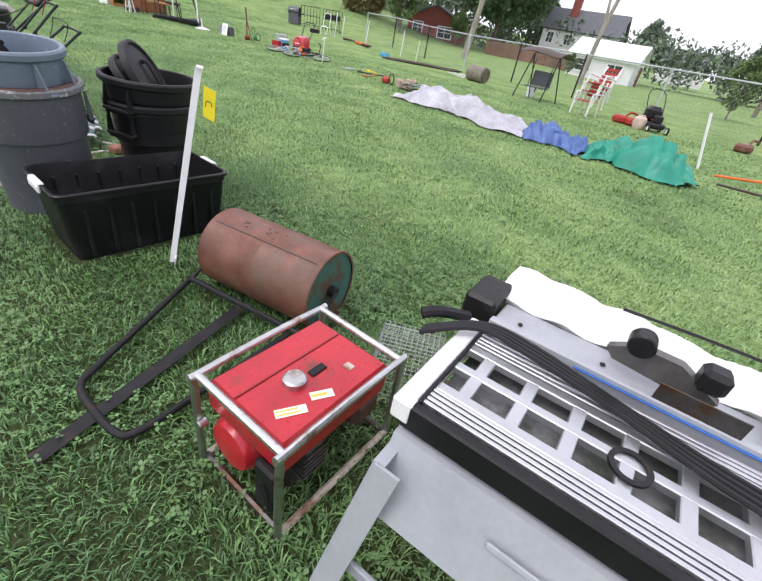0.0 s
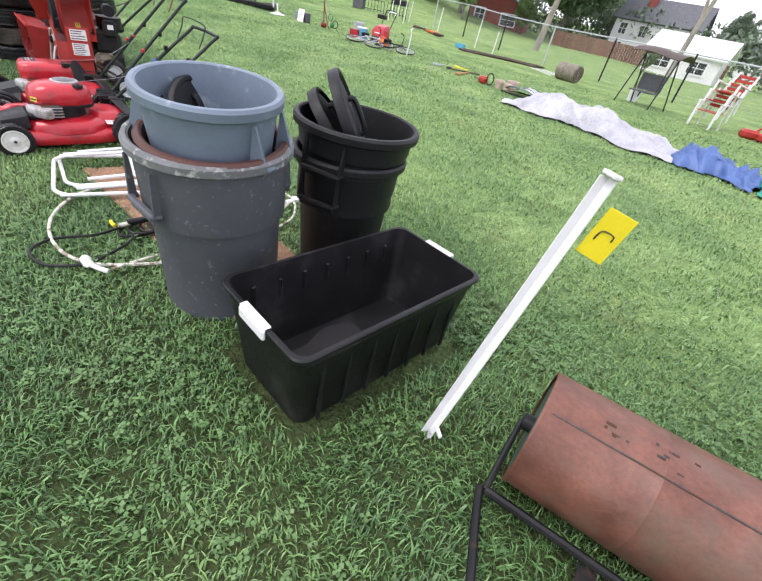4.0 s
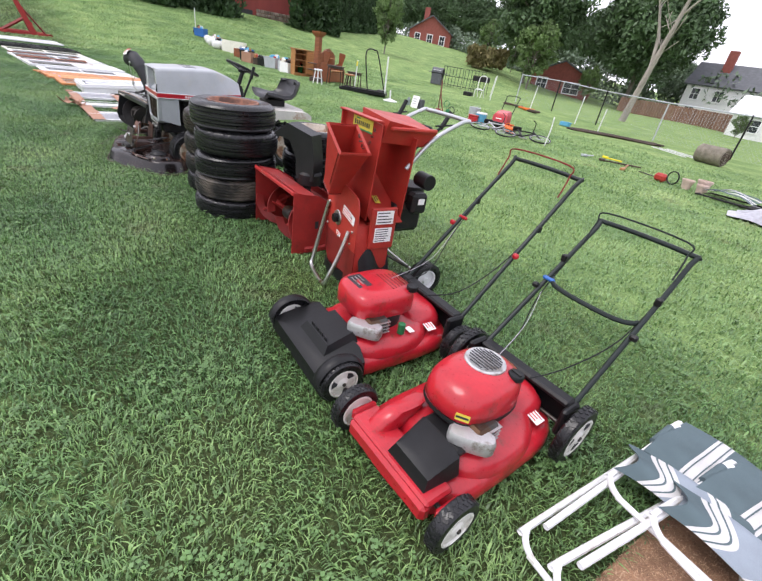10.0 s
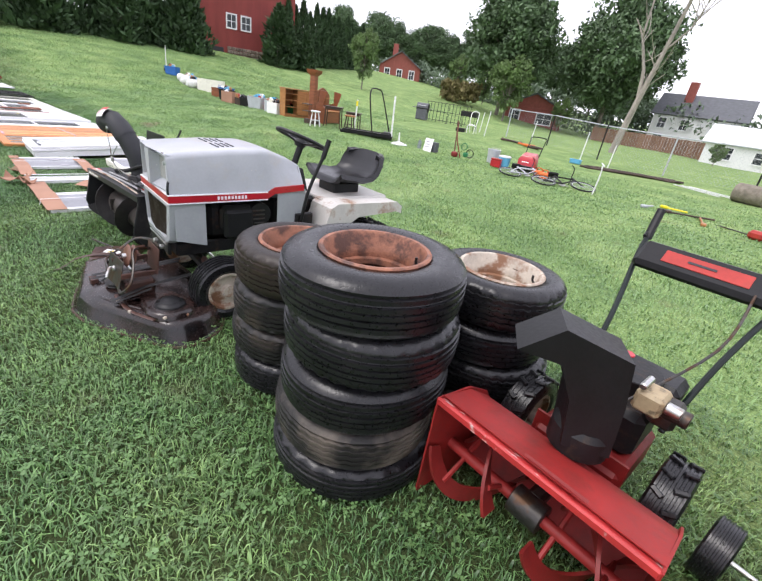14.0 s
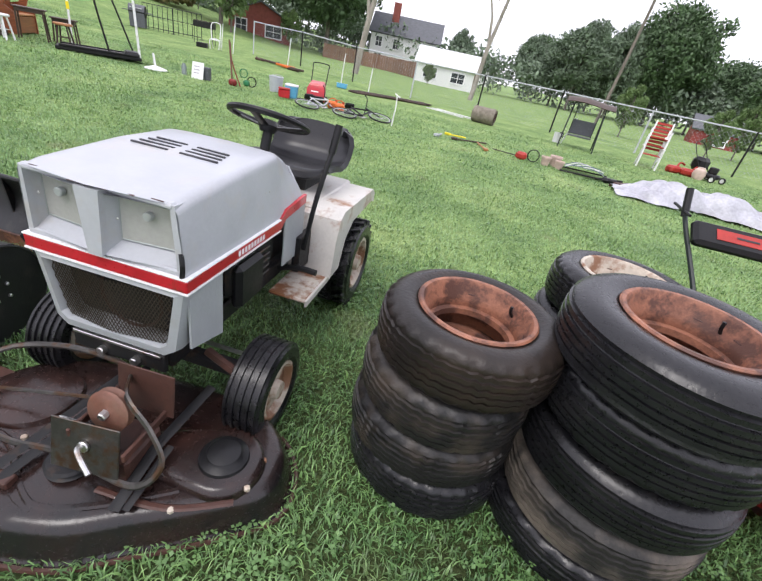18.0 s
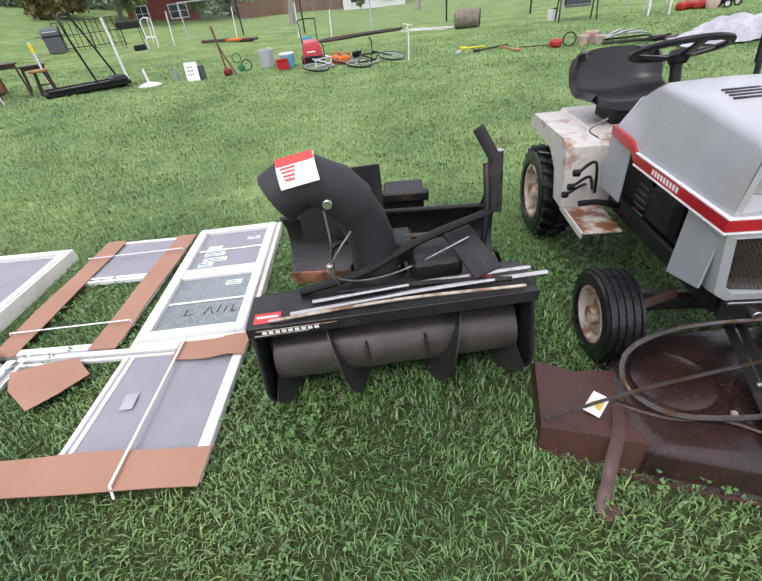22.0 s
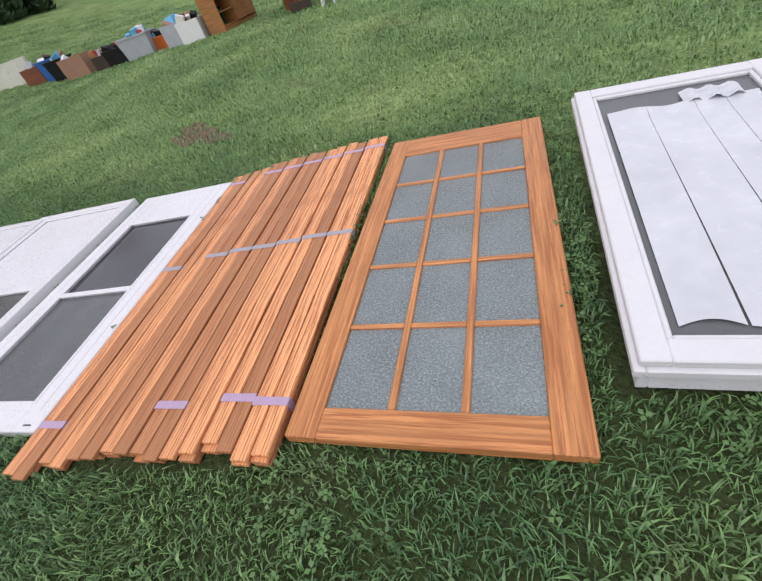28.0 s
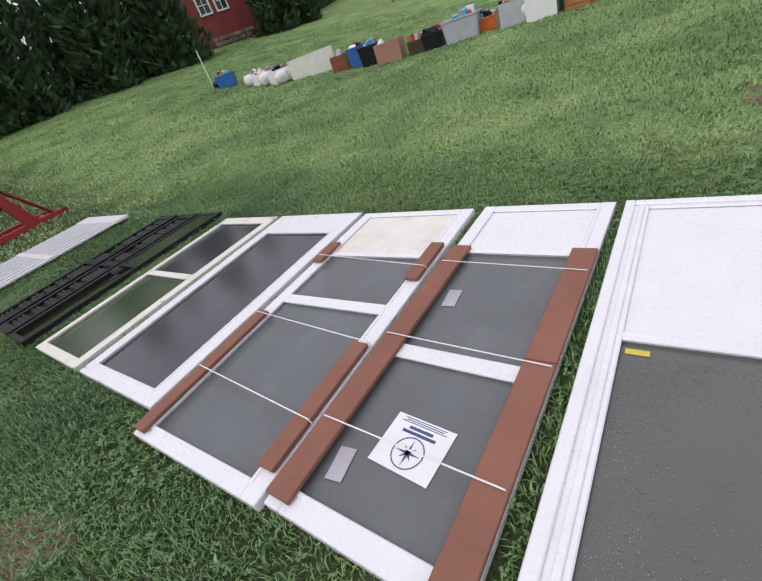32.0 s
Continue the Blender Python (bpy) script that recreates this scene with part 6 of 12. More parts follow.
def mower(m, kind):
    """Local frame: front towards -y, middle of the front axle at the origin on the ground."""
    near = kind == 1
    t = thing("lawn_mower", m, "red push mower with a scuffed deck and large rear wheels" if near else "bright red push mower with a black front bumper", "lawn mower", "push mowers")

    def ring(cx, cy, hx, hy, z, p=0.6, n=36):
        return [(cx + hx * math.copysign(abs(math.cos(a)) ** p, math.cos(a)), cy + hy * math.copysign(abs(math.sin(a)) ** p, math.sin(a)), z) for a in [2 * math.pi * k / n for k in range(n)]]
    # deck: a low skirt, a raised round cutting chamber and a flat nose rail
    part("deck", Geo().loft([ring(0, 0.36, 0.262, 0.42, 0.05, 0.5), ring(0, 0.36, 0.27, 0.43, 0.06, 0.5), ring(0, 0.36, 0.268, 0.425, 0.1, 0.5), ring(0, 0.37, 0.255, 0.41, 0.128, 0.55), ring(0, 0.38, 0.22, 0.37, 0.14, 0.6)]), RED, t, "red pressed-steel deck", angle=50)
    part("chamber", Geo().loft([ring(0.02, 0.36, 0.25, 0.3, 0.125, 0.85), ring(0.02, 0.36, 0.245, 0.29, 0.16, 0.85), ring(0.02, 0.36, 0.225, 0.27, 0.19, 0.85), ring(0.02, 0.37, 0.18, 0.23, 0.203, 0.9), ring(0.02, 0.38, 0.1, 0.14, 0.208, 1.0)]), RED, t, "raised red cutting chamber", angle=50)
    part("rear_hump", Geo().loft([ring(-0.02, 0.63, 0.19, 0.14, 0.13, 0.6), ring(-0.02, 0.63, 0.18, 0.13, 0.19, 0.6), ring(-0.02, 0.63, 0.15, 0.11, 0.225, 0.7), ring(-0.02, 0.64, 0.1, 0.08, 0.232, 0.8)]), RED, t, "raised red rear housing", angle=50)
    if near:
        part("nose_rail", Geo().box((0.46, 0.05, 0.075), (0, -0.055, 0.11), 0.014).box((0.46, 0.13, 0.03), (0, 0.0, 0.148), 0.01), RED, t, "scuffed red nose rail")
        part("side_fin", Geo().loft([ring(-0.14, 0.06, 0.055, 0.1, 0.15, 0.7), ring(-0.13, 0.09, 0.05, 0.1, 0.2, 0.7), ring(-0.12, 0.13, 0.035, 0.09, 0.235, 0.8)]), RED, t, "red moulded fin", angle=60)
        part("discharge_door", Geo().loft([[(-0.02, -0.05, 0.15), (0.19, -0.05, 0.15), (0.2, 0.12, 0.16), (-0.04, 0.14, 0.16)], [(0.0, -0.03, 0.215), (0.18, -0.03, 0.21), (0.18, 0.12, 0.235), (-0.03, 0.13, 0.24)], [(0.02, 0.0, 0.232), (0.16, 0.0, 0.225), (0.15, 0.12, 0.25), (-0.01, 0.12, 0.255)]]), BLACK, t, "black plastic discharge door")
        part("door_link", Geo().box((0.2, 0.12, 0.04), (0.07, 0.18, 0.225), 0.012), BLACK_MAT, t)
    else:
        part("bumper", Geo().loft([[(-0.3, -0.1, 0.045), (0.3, -0.1, 0.045), (0.3, 0.13, 0.045), (-0.3, 0.13, 0.045)], [(-0.295, -0.095, 0.12), (0.295, -0.095, 0.12), (0.29, 0.13, 0.17), (-0.29, 0.13, 0.17)], [(-0.25, -0.04, 0.16), (0.25, -0.04, 0.16), (0.22, 0.14, 0.205), (-0.22, 0.14, 0.205)]]), BLACK, t, "black plastic front bumper")
        part("front_guard", Geo().loft([[(-0.1, -0.03, 0.16), (0.17, -0.03, 0.16), (0.17, 0.16, 0.19), (-0.1, 0.16, 0.19)], [(-0.08, 0.0, 0.205), (0.15, 0.0, 0.205), (0.14, 0.15, 0.245), (-0.07, 0.15, 0.245)]]), BLACK, t, "black muffler guard")
        for i in range(4):
            part("guard_slot", Geo().box((0.03, 0.006, 0.05), (-0.03 + i * 0.045, 0.01, 0.2), 0.002, Matrix.Identity(4)), BLACK_MAT, t)
        for s in (-1, 1):
            part("wheel_cover", Geo().tube([(s * 0.28, 0.0 + 0.12 * math.cos(a), 0.108 + 0.12 * math.sin(a)) for a in [radians(10 + 16 * k) for k in range(11)]], 0.03, 6, flat=0.4), BLACK, t, "black wheel cover")
    # engine
    part("engine_base", Geo().cyl(0.13, 0.08, (0.01, 0.37, 0.24), n=28), BLACK_MAT, t, "dark engine base")
    part("cylinder_head", Geo().box((0.12, 0.12, 0.09), (0.12, 0.27, 0.255), 0.012), DARK_STEEL, t, "dark finned cylinder head")
    for i in range(4):
        part("cooling_fin", Geo().box((0.13, 0.125, 0.005), (0.125, 0.27, 0.225 + i * 0.02), 0.001), STEEL, t)
    mz = Matrix.Translation((0.155, 0.2, 0.255)) @ Matrix.Rotation(radians(38), 4, "Z")
    part("muffler", Geo().loft([ring(0, 0, 0.085, 0.035, -0.032, 0.6), ring(0, 0, 0.09, 0.04, -0.02, 0.6), ring(0, 0, 0.09, 0.04, 0.02, 0.6), ring(0, 0, 0.082, 0.033, 0.034, 0.6)]), ALU_DULL, t, "scorched silver muffler shield", mz, 50)
    if near:
        def er(s, z, dy=0.0):
            return ring(0.0, 0.36 + dy, 0.155 * s, 0.2 * s, z, 0.78)
        cover = part("engine_cover", Geo().loft([er(0.94, 0.285), er(1.0, 0.295), er(1.0, 0.335), er(0.965, 0.37, 0.004), er(0.86, 0.402, 0.008), er(0.66, 0.42, 0.014), er(0.3, 0.428, 0.02)]), RED, t, "glossy red engine cover", angle=60)
        part("cover_skirt", Geo().loft([er(1.015, 0.272), er(1.03, 0.28), er(1.01, 0.294)], False), BLACK, cover)
        gr = part("grille", Geo().lathe([(0.088, 0.0), (0.086, 0.012), (0.078, 0.015), (0.07, 0.012), (1e-3, 0.02)], 36, (-0.015, 0.41, 0.419)), ALU_DULL, cover, "round silver intake grille")
        for i in range(9):
            half = math.sqrt(max(0.0, 0.068 ** 2 - (0.015 * (i - 4)) ** 2))
            part("grille_slot", Geo().box((2 * half, 0.005, 0.004), (-0.015, 0.41 + 0.015 * (i - 4), 0.4365 + 0.001 * (4 - abs(i - 4))), 0.001), INK, gr)
        bd = part("badge", Geo().prism([(-0.075, -0.03), (0.06, -0.036), (0.075, 0.02), (0.04, 0.036), (-0.06, 0.032)], 0, 0.002), INK, cover, "black and red engine badge", Matrix.Translation((-0.02, 0.245, 0.4015)) @ Matrix.Rotation(radians(26), 4, "X"))
        for k, (wd, y) in enumerate(((0.085, 0.012), (0.1, -0.006), (0.05, -0.022))):
            part("print_bar", Geo().box((wd, 0.009, 0.001), (-0.008, y, 0.0024), 0.0003), RED_LABEL if k < 2 else PAPER, bd)
        label(cover, 0.055, 0.03, Matrix.Translation((0.1, 0.187, 0.325)) @ Matrix.Rotation(radians(34), 4, "Z") @ Matrix.Rotation(radians(82), 4, "X"), YELLOW_LABEL, 1, INK, text="small yellow sticker")
        part("fuel_cap", Geo().lathe([(0.034, 0.0), (0.034, 0.016), (0.03, 0.022), (1e-3, 0.024)], 20, (0.1, 0.47, 0.405)).box((0.05, 0.012, 0.01), (0.1, 0.47, 0.43), 0.003), BLACK, cover, "black fuel cap")
        part("oil_cap", Geo().cyl(0.028, 0.045, (-0.13, 0.5, 0.3), n=18), BLACK, t, "black oil filler cap")
    else:
        def eb(s, z, dy=0.0):
            return ring(-0.01, 0.36 + dy, 0.155 * s, 0.185 * s, z, 0.5)
        cover = part("engine_cover", Geo().loft([eb(0.95, 0.275), eb(1.0, 0.285), eb(1.0, 0.35), eb(0.97, 0.382), eb(0.88, 0.402), eb(0.5, 0.41)]), RED, t, "bright red engine cover", angle=50)
        for i in range(6):
            part("vent_slot", Geo().box((0.17 - i * 0.012, 0.009, 0.006), (0.0, 0.4 + i * 0.022, 0.409), 0.002), RED_DARK, cover)
        bd = part("badge", Geo().box((0.13, 0.08, 0.002), (0, 0, 0), 0.0006), INK, cover, "black engine badge", Matrix.Translation((-0.05, 0.27, 0.4085)) @ Matrix.Rotation(radians(4), 4, "X"))
        bars(bd, 0.11, 0.07, Matrix.Translation((0, 0, 0.0016)), 3, STEEL)
        part("oil_cap", Geo().cyl(0.02, 0.06, (0.2, 0.4, 0.235), n=14), GREEN, t, "green oil cap")
        part("fuel_cap", Geo().cyl(0.03, 0.03, (0.11, 0.5, 0.41), n=20), BLACK, t, "black fuel cap")
        label(t, 0.05, 0.035, Matrix.Translation((0.2, 0.46, 0.212)), PAPER, 0)
    # wheels
    rr_ = 0.142 if near else 0.115
    for s in (-1, 1):
        mower_wheel(t, (s * 0.3, 0.0, 0.11), 0.11, 0.058, 0 if near else 3)
        mower_wheel(t, (s * 0.315, 0.735, rr_), rr_, 0.055, 3)
        part("front_arm", Geo().box((0.03, 0.12, 0.05), (s * 0.258, 0.02, 0.12), 0.01), RED if near else BLACK, t)
        part("handle_bracket", Geo().box((0.03, 0.12, 0.14), (s * 0.265, 0.72, 0.2), 0.01), BLACK, t, "black handle bracket")
    part("rear_axle", Geo().cyl(0.01, 0.58, (0, 0.735, rr_), "x"), DARK_STEEL, t)
    part("front_axle", Geo().cyl(0.01, 0.56, (0, 0, 0.11), "x"), DARK_STEEL, t)
    part("rear_flap", Geo().box((0.46, 0.03, 0.14), (0, 0.79, 0.17), 0.01), BLACK, t, "black rear flap")
    part("rear_bar", Geo().box((0.5, 0.07, 0.03), (0, 0.76, 0.25), 0.01), BLACK, t, "black rear door")
    # handle
    ty, tz = (1.5, 0.84) if near else (1.5, 1.0)
    my, mz_ = 1.08, 0.2 + (tz - 0.2) * 0.46
    lo = [(-0.25, 0.74, 0.2), (-0.25, 0.78, 0.24), (-0.245, my, mz_), (-0.235, ty - 0.05, tz - 0.035), (-0.215, ty - 0.01, tz)]
    part("handle", Geo().tube(lo + [(-x, y, z) for x, y, z in lo[::-1]], 0.0125, 10, step=4), GREY_TUBE, t, "black tube handle")
    part("bail", Geo().tube([(-0.225, ty - 0.16, tz - 0.1), (-0.22, ty - 0.11, tz + 0.01), (-0.19, ty - 0.1, tz + 0.07), (0.19, ty - 0.1, tz + 0.07), (0.22, ty - 0.11, tz + 0.01), (0.225, ty - 0.16, tz - 0.1)], 0.0045, 6), RED_DARK if not near else GREY_TUBE, t, "thin bail bar")
    if near:
        part("cross_bar", Geo().tube([(-0.24, my + 0.1, mz_ + 0.06), (-0.15, my + 0.02, mz_ + 0.05), (0.15, my + 0.02, mz_ + 0.05), (0.24, my + 0.1, mz_ + 0.06)], 0.0125, 8), GREY_TUBE, t)
    for s in (-1, 1):
        part("wing_knob", Geo().box((0.035, 0.03, 0.03), (s * 0.262, my, mz_ + 0.02), 0.008), BLACK if near else RED, t)
        part("cable", Geo().tube([(s * 0.235, 1.38, tz - 0.1), (s * 0.22, my, mz_ - 0.01), (s * 0.14, 0.85, 0.34), (s * 0.09, 0.62, 0.33)], 0.0035, 5), BLACK, t)
        part("cable_clip", Geo().box((0.03, 0.03, 0.04), (s * 0.243, 1.24, mz_ + 0.16), 0.006), BLACK, t)
    part("starter_rope", Geo().tube([(0.0, 0.44, 0.42), (-0.1, 0.8, 0.44), (-0.22, my, mz_)], 0.0016, 5), TAPE_GREY, t)
    part("rope_grip", Geo().box((0.07, 0.02, 0.02), (-0.23, my + 0.05, mz_ + 0.06), 0.006), BLUE if near else RED, t, "blue pull grip" if near else "red pull grip")
    label(t, 0.09, 0.06, Matrix.Translation((0.17, 0.62, 0.185)) @ Matrix.Rotation(radians(14), 4, "Y"), PAPER, 3, RED_LABEL)
    return t


ALU_DULL = mat("dull_cast_aluminium", (0.5, 0.5, 0.5), 0.45, 0.6, var=0.15, dirt=(0.25, 0.22, 0.19), amount=0.25, dscale=16)
mower(pose(-3.6, 2.375, 0, 0, 0, -2), 1)
mower(pose(-4.365, 2.45, 0, 0, 0, -5), 2)


# ---- chipper shredder ----
def chipper(m):
    """Local x along the front plate, y to the back."""
    t = thing("wood_chipper", m, "orange-red wood chipper with a tall hopper and small wheels", "wood chipper")
    flat_ = Matrix(((1, 0, 0, 0), (0, 0, 1, 0), (0, 1, 0, 0), (0, 0, 0, 1)))
    part("housing", Geo().prism([(-0.13, 0.06), (0.17, 0.05), (0.24, 0.13), (0.24, 0.38), (0.21, 0.48), (-0.19, 0.48), (-0.21, 0.36), (-0.2, 0.16)], -0.05, 0.2, flat_), RED_CHIP, t, "orange-red steel drum housing")
    part("face_plate", Geo().prism([(-0.2, 0.33), (0.24, 0.3), (0.235, 0.6), (0.21, 0.655), (0.16, 0.67), (-0.15, 0.72), (-0.2, 0.71), (-0.22, 0.66)], -0.062, -0.052, flat_), RED_CHIP, t, "red face plate with rounded shoulders")
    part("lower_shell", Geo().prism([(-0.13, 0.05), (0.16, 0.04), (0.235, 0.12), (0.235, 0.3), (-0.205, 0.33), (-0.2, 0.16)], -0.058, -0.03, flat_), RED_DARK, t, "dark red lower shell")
    part("skirt", Geo().sheet(lambda u, v: (-0.18 + 0.42 * u, -0.065 - 0.02 * math.sin(u * 5), 0.005 + 0.09 * v), 12, 3, thick=0.006), BLACK, t, "black rubber skirt")
    part("hub_plate", Geo().cyl(0.052, 0.012, (-0.03, -0.066, 0.45), "y", 28), STEEL, t, "bare steel bearing plate")
    part("hub", Geo().cyl(0.03, 0.04, (-0.03, -0.08, 0.45), "y", 20), BLACK, t)
    for x, z in ((-0.17, 0.52), (0.16, 0.52), (-0.18, 0.36), (0.17, 0.34), (0.0, 0.33), (0.19, 0.43)):
        part("bolt", Geo().cyl(0.009, 0.012, (x, -0.066, z), "y", 8), STEEL, t)
    # front loop stand
    part("stand_loop", Geo().tube([(-0.17, -0.07, 0.52), (-0.2, -0.09, 0.36), (-0.21, -0.14, 0.1), (-0.17, -0.17, 0.02), (0.09, -0.2, 0.02), (0.14, -0.19, 0.08), (0.15, -0.12, 0.26), (0.15, -0.07, 0.42)], 0.0145, 10), STEEL, t, "worn bare steel stand loop")
    # feed duct: a square funnel from a small mouth up to a wide open end, hung on a chain
    rings = []
    u = Vector((0.845, 0.0, -0.53))
    for hs_, hd_, p in ((0.055, 0.05, (-0.075, -0.1, 0.645)), (0.06, 0.055, (-0.04, -0.105, 0.71)), (0.115, 0.095, (0.155, -0.14, 1.0))):
        c, v = Vector(p), Vector((0.0, hd_, 0.0))
        rings.append([c - u * hs_ - v, c + u * hs_ - v, c + u * hs_ + v, c - u * hs_ + v])
    inner = [[p.lerp(sum(r, Vector()) / 4, 0.07) for p in r] for r in rings[::-1]]
    duct = part("feed_duct", Geo().loft(rings + inner + [rings[0]], False), RED_CHIP, t, "square sheet-steel feed duct")
    part("duct_lip", Geo().tube(rings[-1], 0.013, 4, smooth=False, closed=True), RED_CHIP, duct)
    part("duct_mouth", Geo().tube(rings[0], 0.008, 4, smooth=False, closed=True), RED_DARK, duct)
    part("duct_seam", Geo().tube([rings[1][1] + Vector((-0.01, -0.003, 0.012)), rings[2][1] + Vector((-0.01, -0.003, 0.016))], 0.004, 4), RED_DARK, duct)
    for k in range(9):
        a = k / 8
        pz = Vector((0.2, -0.1, 1.03)).lerp(Vector((0.16, 0.02, 1.06)), a) - Vector((0, 0, 0.09 * math.sin(math.pi * a)))
        part("chain_link", Geo().tube([(0.011 * math.cos(q), 0.0, 0.007 * math.sin(q)) for q in [2 * math.pi * e / 8 for e in range(8)]], 0.003, 4, closed=True, step=1), RUST, t, "rusty hold-up chain" if k == 0 else "", Matrix.Translation(pz) @ Matrix.Rotation(k * 1.57, 4, "X") @ Matrix.Rotation(0.9, 4, "Y"))
    # main hopper: a slot open to one side between two tall plates, with a sloping floor
    ho = part("name_wall", Geo().prism([(-0.2, 0.52), (0.18, 0.5), (0.23, 1.02), (0.23, 1.1), (-0.24, 1.12), (-0.24, 0.9)], -0.004, 0.004, Matrix(((1, 0, 0, 0), (0, 0, -1, 0.03), (0, 1, 0, 0), (0, 0, 0, 1)))), RED_CHIP, t, "tall sheet-steel hopper wall")
    part("wall_flange", Geo().box((0.48, 0.05, 0.01), (-0.005, 0.008, 1.118), 0.003).box((0.012, 0.035, 0.22), (-0.235, 0.012, 1.01), 0.003), RED_CHIP, ho, "folded top flange")
    part("back_wall", Geo().prism([(-0.2, 0.5), (0.22, 0.5), (0.26, 1.04), (-0.24, 1.04)], -0.004, 0.004, Matrix(((1, 0, 0, 0), (0, 0, -1, 0.27), (0, 1, 0, 0), (0, 0, 0, 1)))), RED_CHIP, t, "tall sheet-steel hopper wall")
    part("end_wall", Geo().loft([[(-0.2, 0.03, 0.52), (-0.19, 0.03, 0.52), (-0.19, 0.27, 0.52), (-0.2, 0.27, 0.52)], [(-0.24, 0.03, 1.1), (-0.23, 0.03, 1.1), (-0.23, 0.27, 1.1), (-0.24, 0.27, 1.1)]]), RED_CHIP, t)
    fl = part("hopper_floor", Geo().loft([[(-0.2, 0.035, 0.74), (-0.2, 0.035, 0.73), (0.25, 0.035, 0.5), (0.26, 0.035, 0.51)], [(-0.2, 0.265, 0.74), (-0.2, 0.265, 0.73), (0.25, 0.265, 0.5), (0.26, 0.265, 0.51)]]), RED_CHIP, t, "sloping red hopper floor")
    label(fl, 0.07, 0.04, Matrix.Translation((0.08, 0.15, 0.607)) @ Matrix.Rotation(radians(27), 4, "Y"), YELLOW_LABEL, 2, INK)
    hood = part("hood", Geo().loft([[(-0.06, 0.06, 1.0), (0.2, 0.05, 1.0), (0.2, 0.36, 0.98), (-0.06, 0.36, 0.98)], [(-0.1, 0.07, 1.15), (0.25, 0.06, 1.13), (0.25, 0.42, 1.08), (-0.1, 0.42, 1.12)]]), RED_CHIP, t, "boxed red hopper hood")
    part("hood_lip", Geo().box((0.03, 0.33, 0.02), (0.255, 0.24, 1.09), 0.005), RED_CHIP, hood)
    pl = part("name_plate", Geo().box((0.25, 0.075, 0.002), (0, 0, 0), 0.0006), YELLOW_LABEL, ho, "yellow name plate", face(0.01, 0.021, 1.065, 0, 90))
    for k in range(8):
        part("name_shape", Geo().box((0.018 - 0.004 * (k % 2), 0.026 + 0.006 * (k == 0), 0.0012), (-0.095 + 0.025 * k, 0.002, 0.0016), 0.0003), INK, pl, "dark block of the maker's name")
    part("name_shape", Geo().box((0.05, 0.008, 0.0012), (-0.06, 0.027, 0.0016), 0.0003), INK_GREEN, pl)
    part("plate_edge", Geo().box((0.25, 0.01, 0.0012), (0, -0.032, 0.0016), 0.0003), INK_GREEN, pl, "dark green edge")
    label(ho, 0.13, 0.17, face(-0.075, 0.021, 0.93, 0, 90), PAPER, 9, TAPE_GREY)
    label(t, 0.17, 0.06, face(0.12, -0.066, 0.52, 0, 90, -12), PAPER, 3, RED_LABEL, text="white warning sticker")
    label(t, 0.06, 0.03, face(0.0, -0.066, 0.345, 0, 90, -8), PAPER, 2, RED_LABEL)
    # right end: stickers, engine side
    part("discharge_door", Geo().box((0.03, 0.19, 0.28), (0.25, 0.12, 0.47), 0.006), RED_CHIP, t)
    label(t, 0.13, 0.09, face(0.268, 0.12, 0.55, 90, 90), PAPER, 4, INK)
    label(t, 0.13, 0.1, face(0.268, 0.12, 0.43, 90, 90), PAPER, 6, INK)
    part("rubber_flap", Geo().sheet(lambda u, v: (0.2 + 0.1 * v + 0.03 * math.sin(u * 6), -0.02 + 0.24 * u, 0.33 - 0.27 * v), 10, 6, thick=0.008), BLACK, t, "worn black rubber flap")
    part("engine", Geo().box((0.26, 0.24, 0.2), (0.06, 0.36, 0.5), 0.03).cyl(0.11, 0.1, (0.06, 0.42, 0.66), n=24).box((0.1, 0.12, 0.14), (0.2, 0.4, 0.62), 0.02), BLACK_MAT, t, "black petrol engine")
    part("muffler", Geo().cyl(0.05, 0.12, (0.24, 0.4, 0.78), "x", 20), BLACK, t, "black round air cleaner")
    part("engine_label", Geo().box((0.002, 0.05, 0.04), (0.252, 0.4, 0.64), 0.0005), PAPER, t)
    part("push_handle", Geo().tube([(-0.22, 0.25, 0.85), (-0.23, 0.42, 1.04), (-0.23, 0.62, 1.15), (-0.2, 0.68, 1.16), (0.2, 0.68, 1.16), (0.23, 0.62, 1.15), (0.23, 0.42, 1.04), (0.22, 0.25, 0.85)], 0.014, 10), ALU, t, "bent chrome push handle")
    part("axle", Geo().cyl(0.01, 0.72, (0.03, 0.44, 0.12), "x"), STEEL, t)
    for s in (-1, 1):
        wheel(t, (0.03 + s * 0.36, 0.44, 0.125), 0.125, 0.09, WHITE_PLASTIC)
        part("strut", Geo().tube([(s * 0.18, 0.12, 0.3), (s * 0.2, 0.44, 0.12)], 0.012, 6), DARK_STEEL, t)
    return t


chipper(pose(-5.09, 3.13, 0, 0, 0, -8))


# ---- two-stage snow blower ----
TAN_PART = mat("tan_plastic", (0.38, 0.3, 0.18), 0.5, var=0.2, dirt=(0.1, 0.08, 0.05), amount=0.3, dscale=20)
LIP_RED = mat("scuffed_red_lip", (0.42, 0.03, 0.03), 0.45, dirt=(0.6, 0.45, 0.42), amount=0.16, dscale=9, sharp=0.06, stretch=(1, 3, 1))


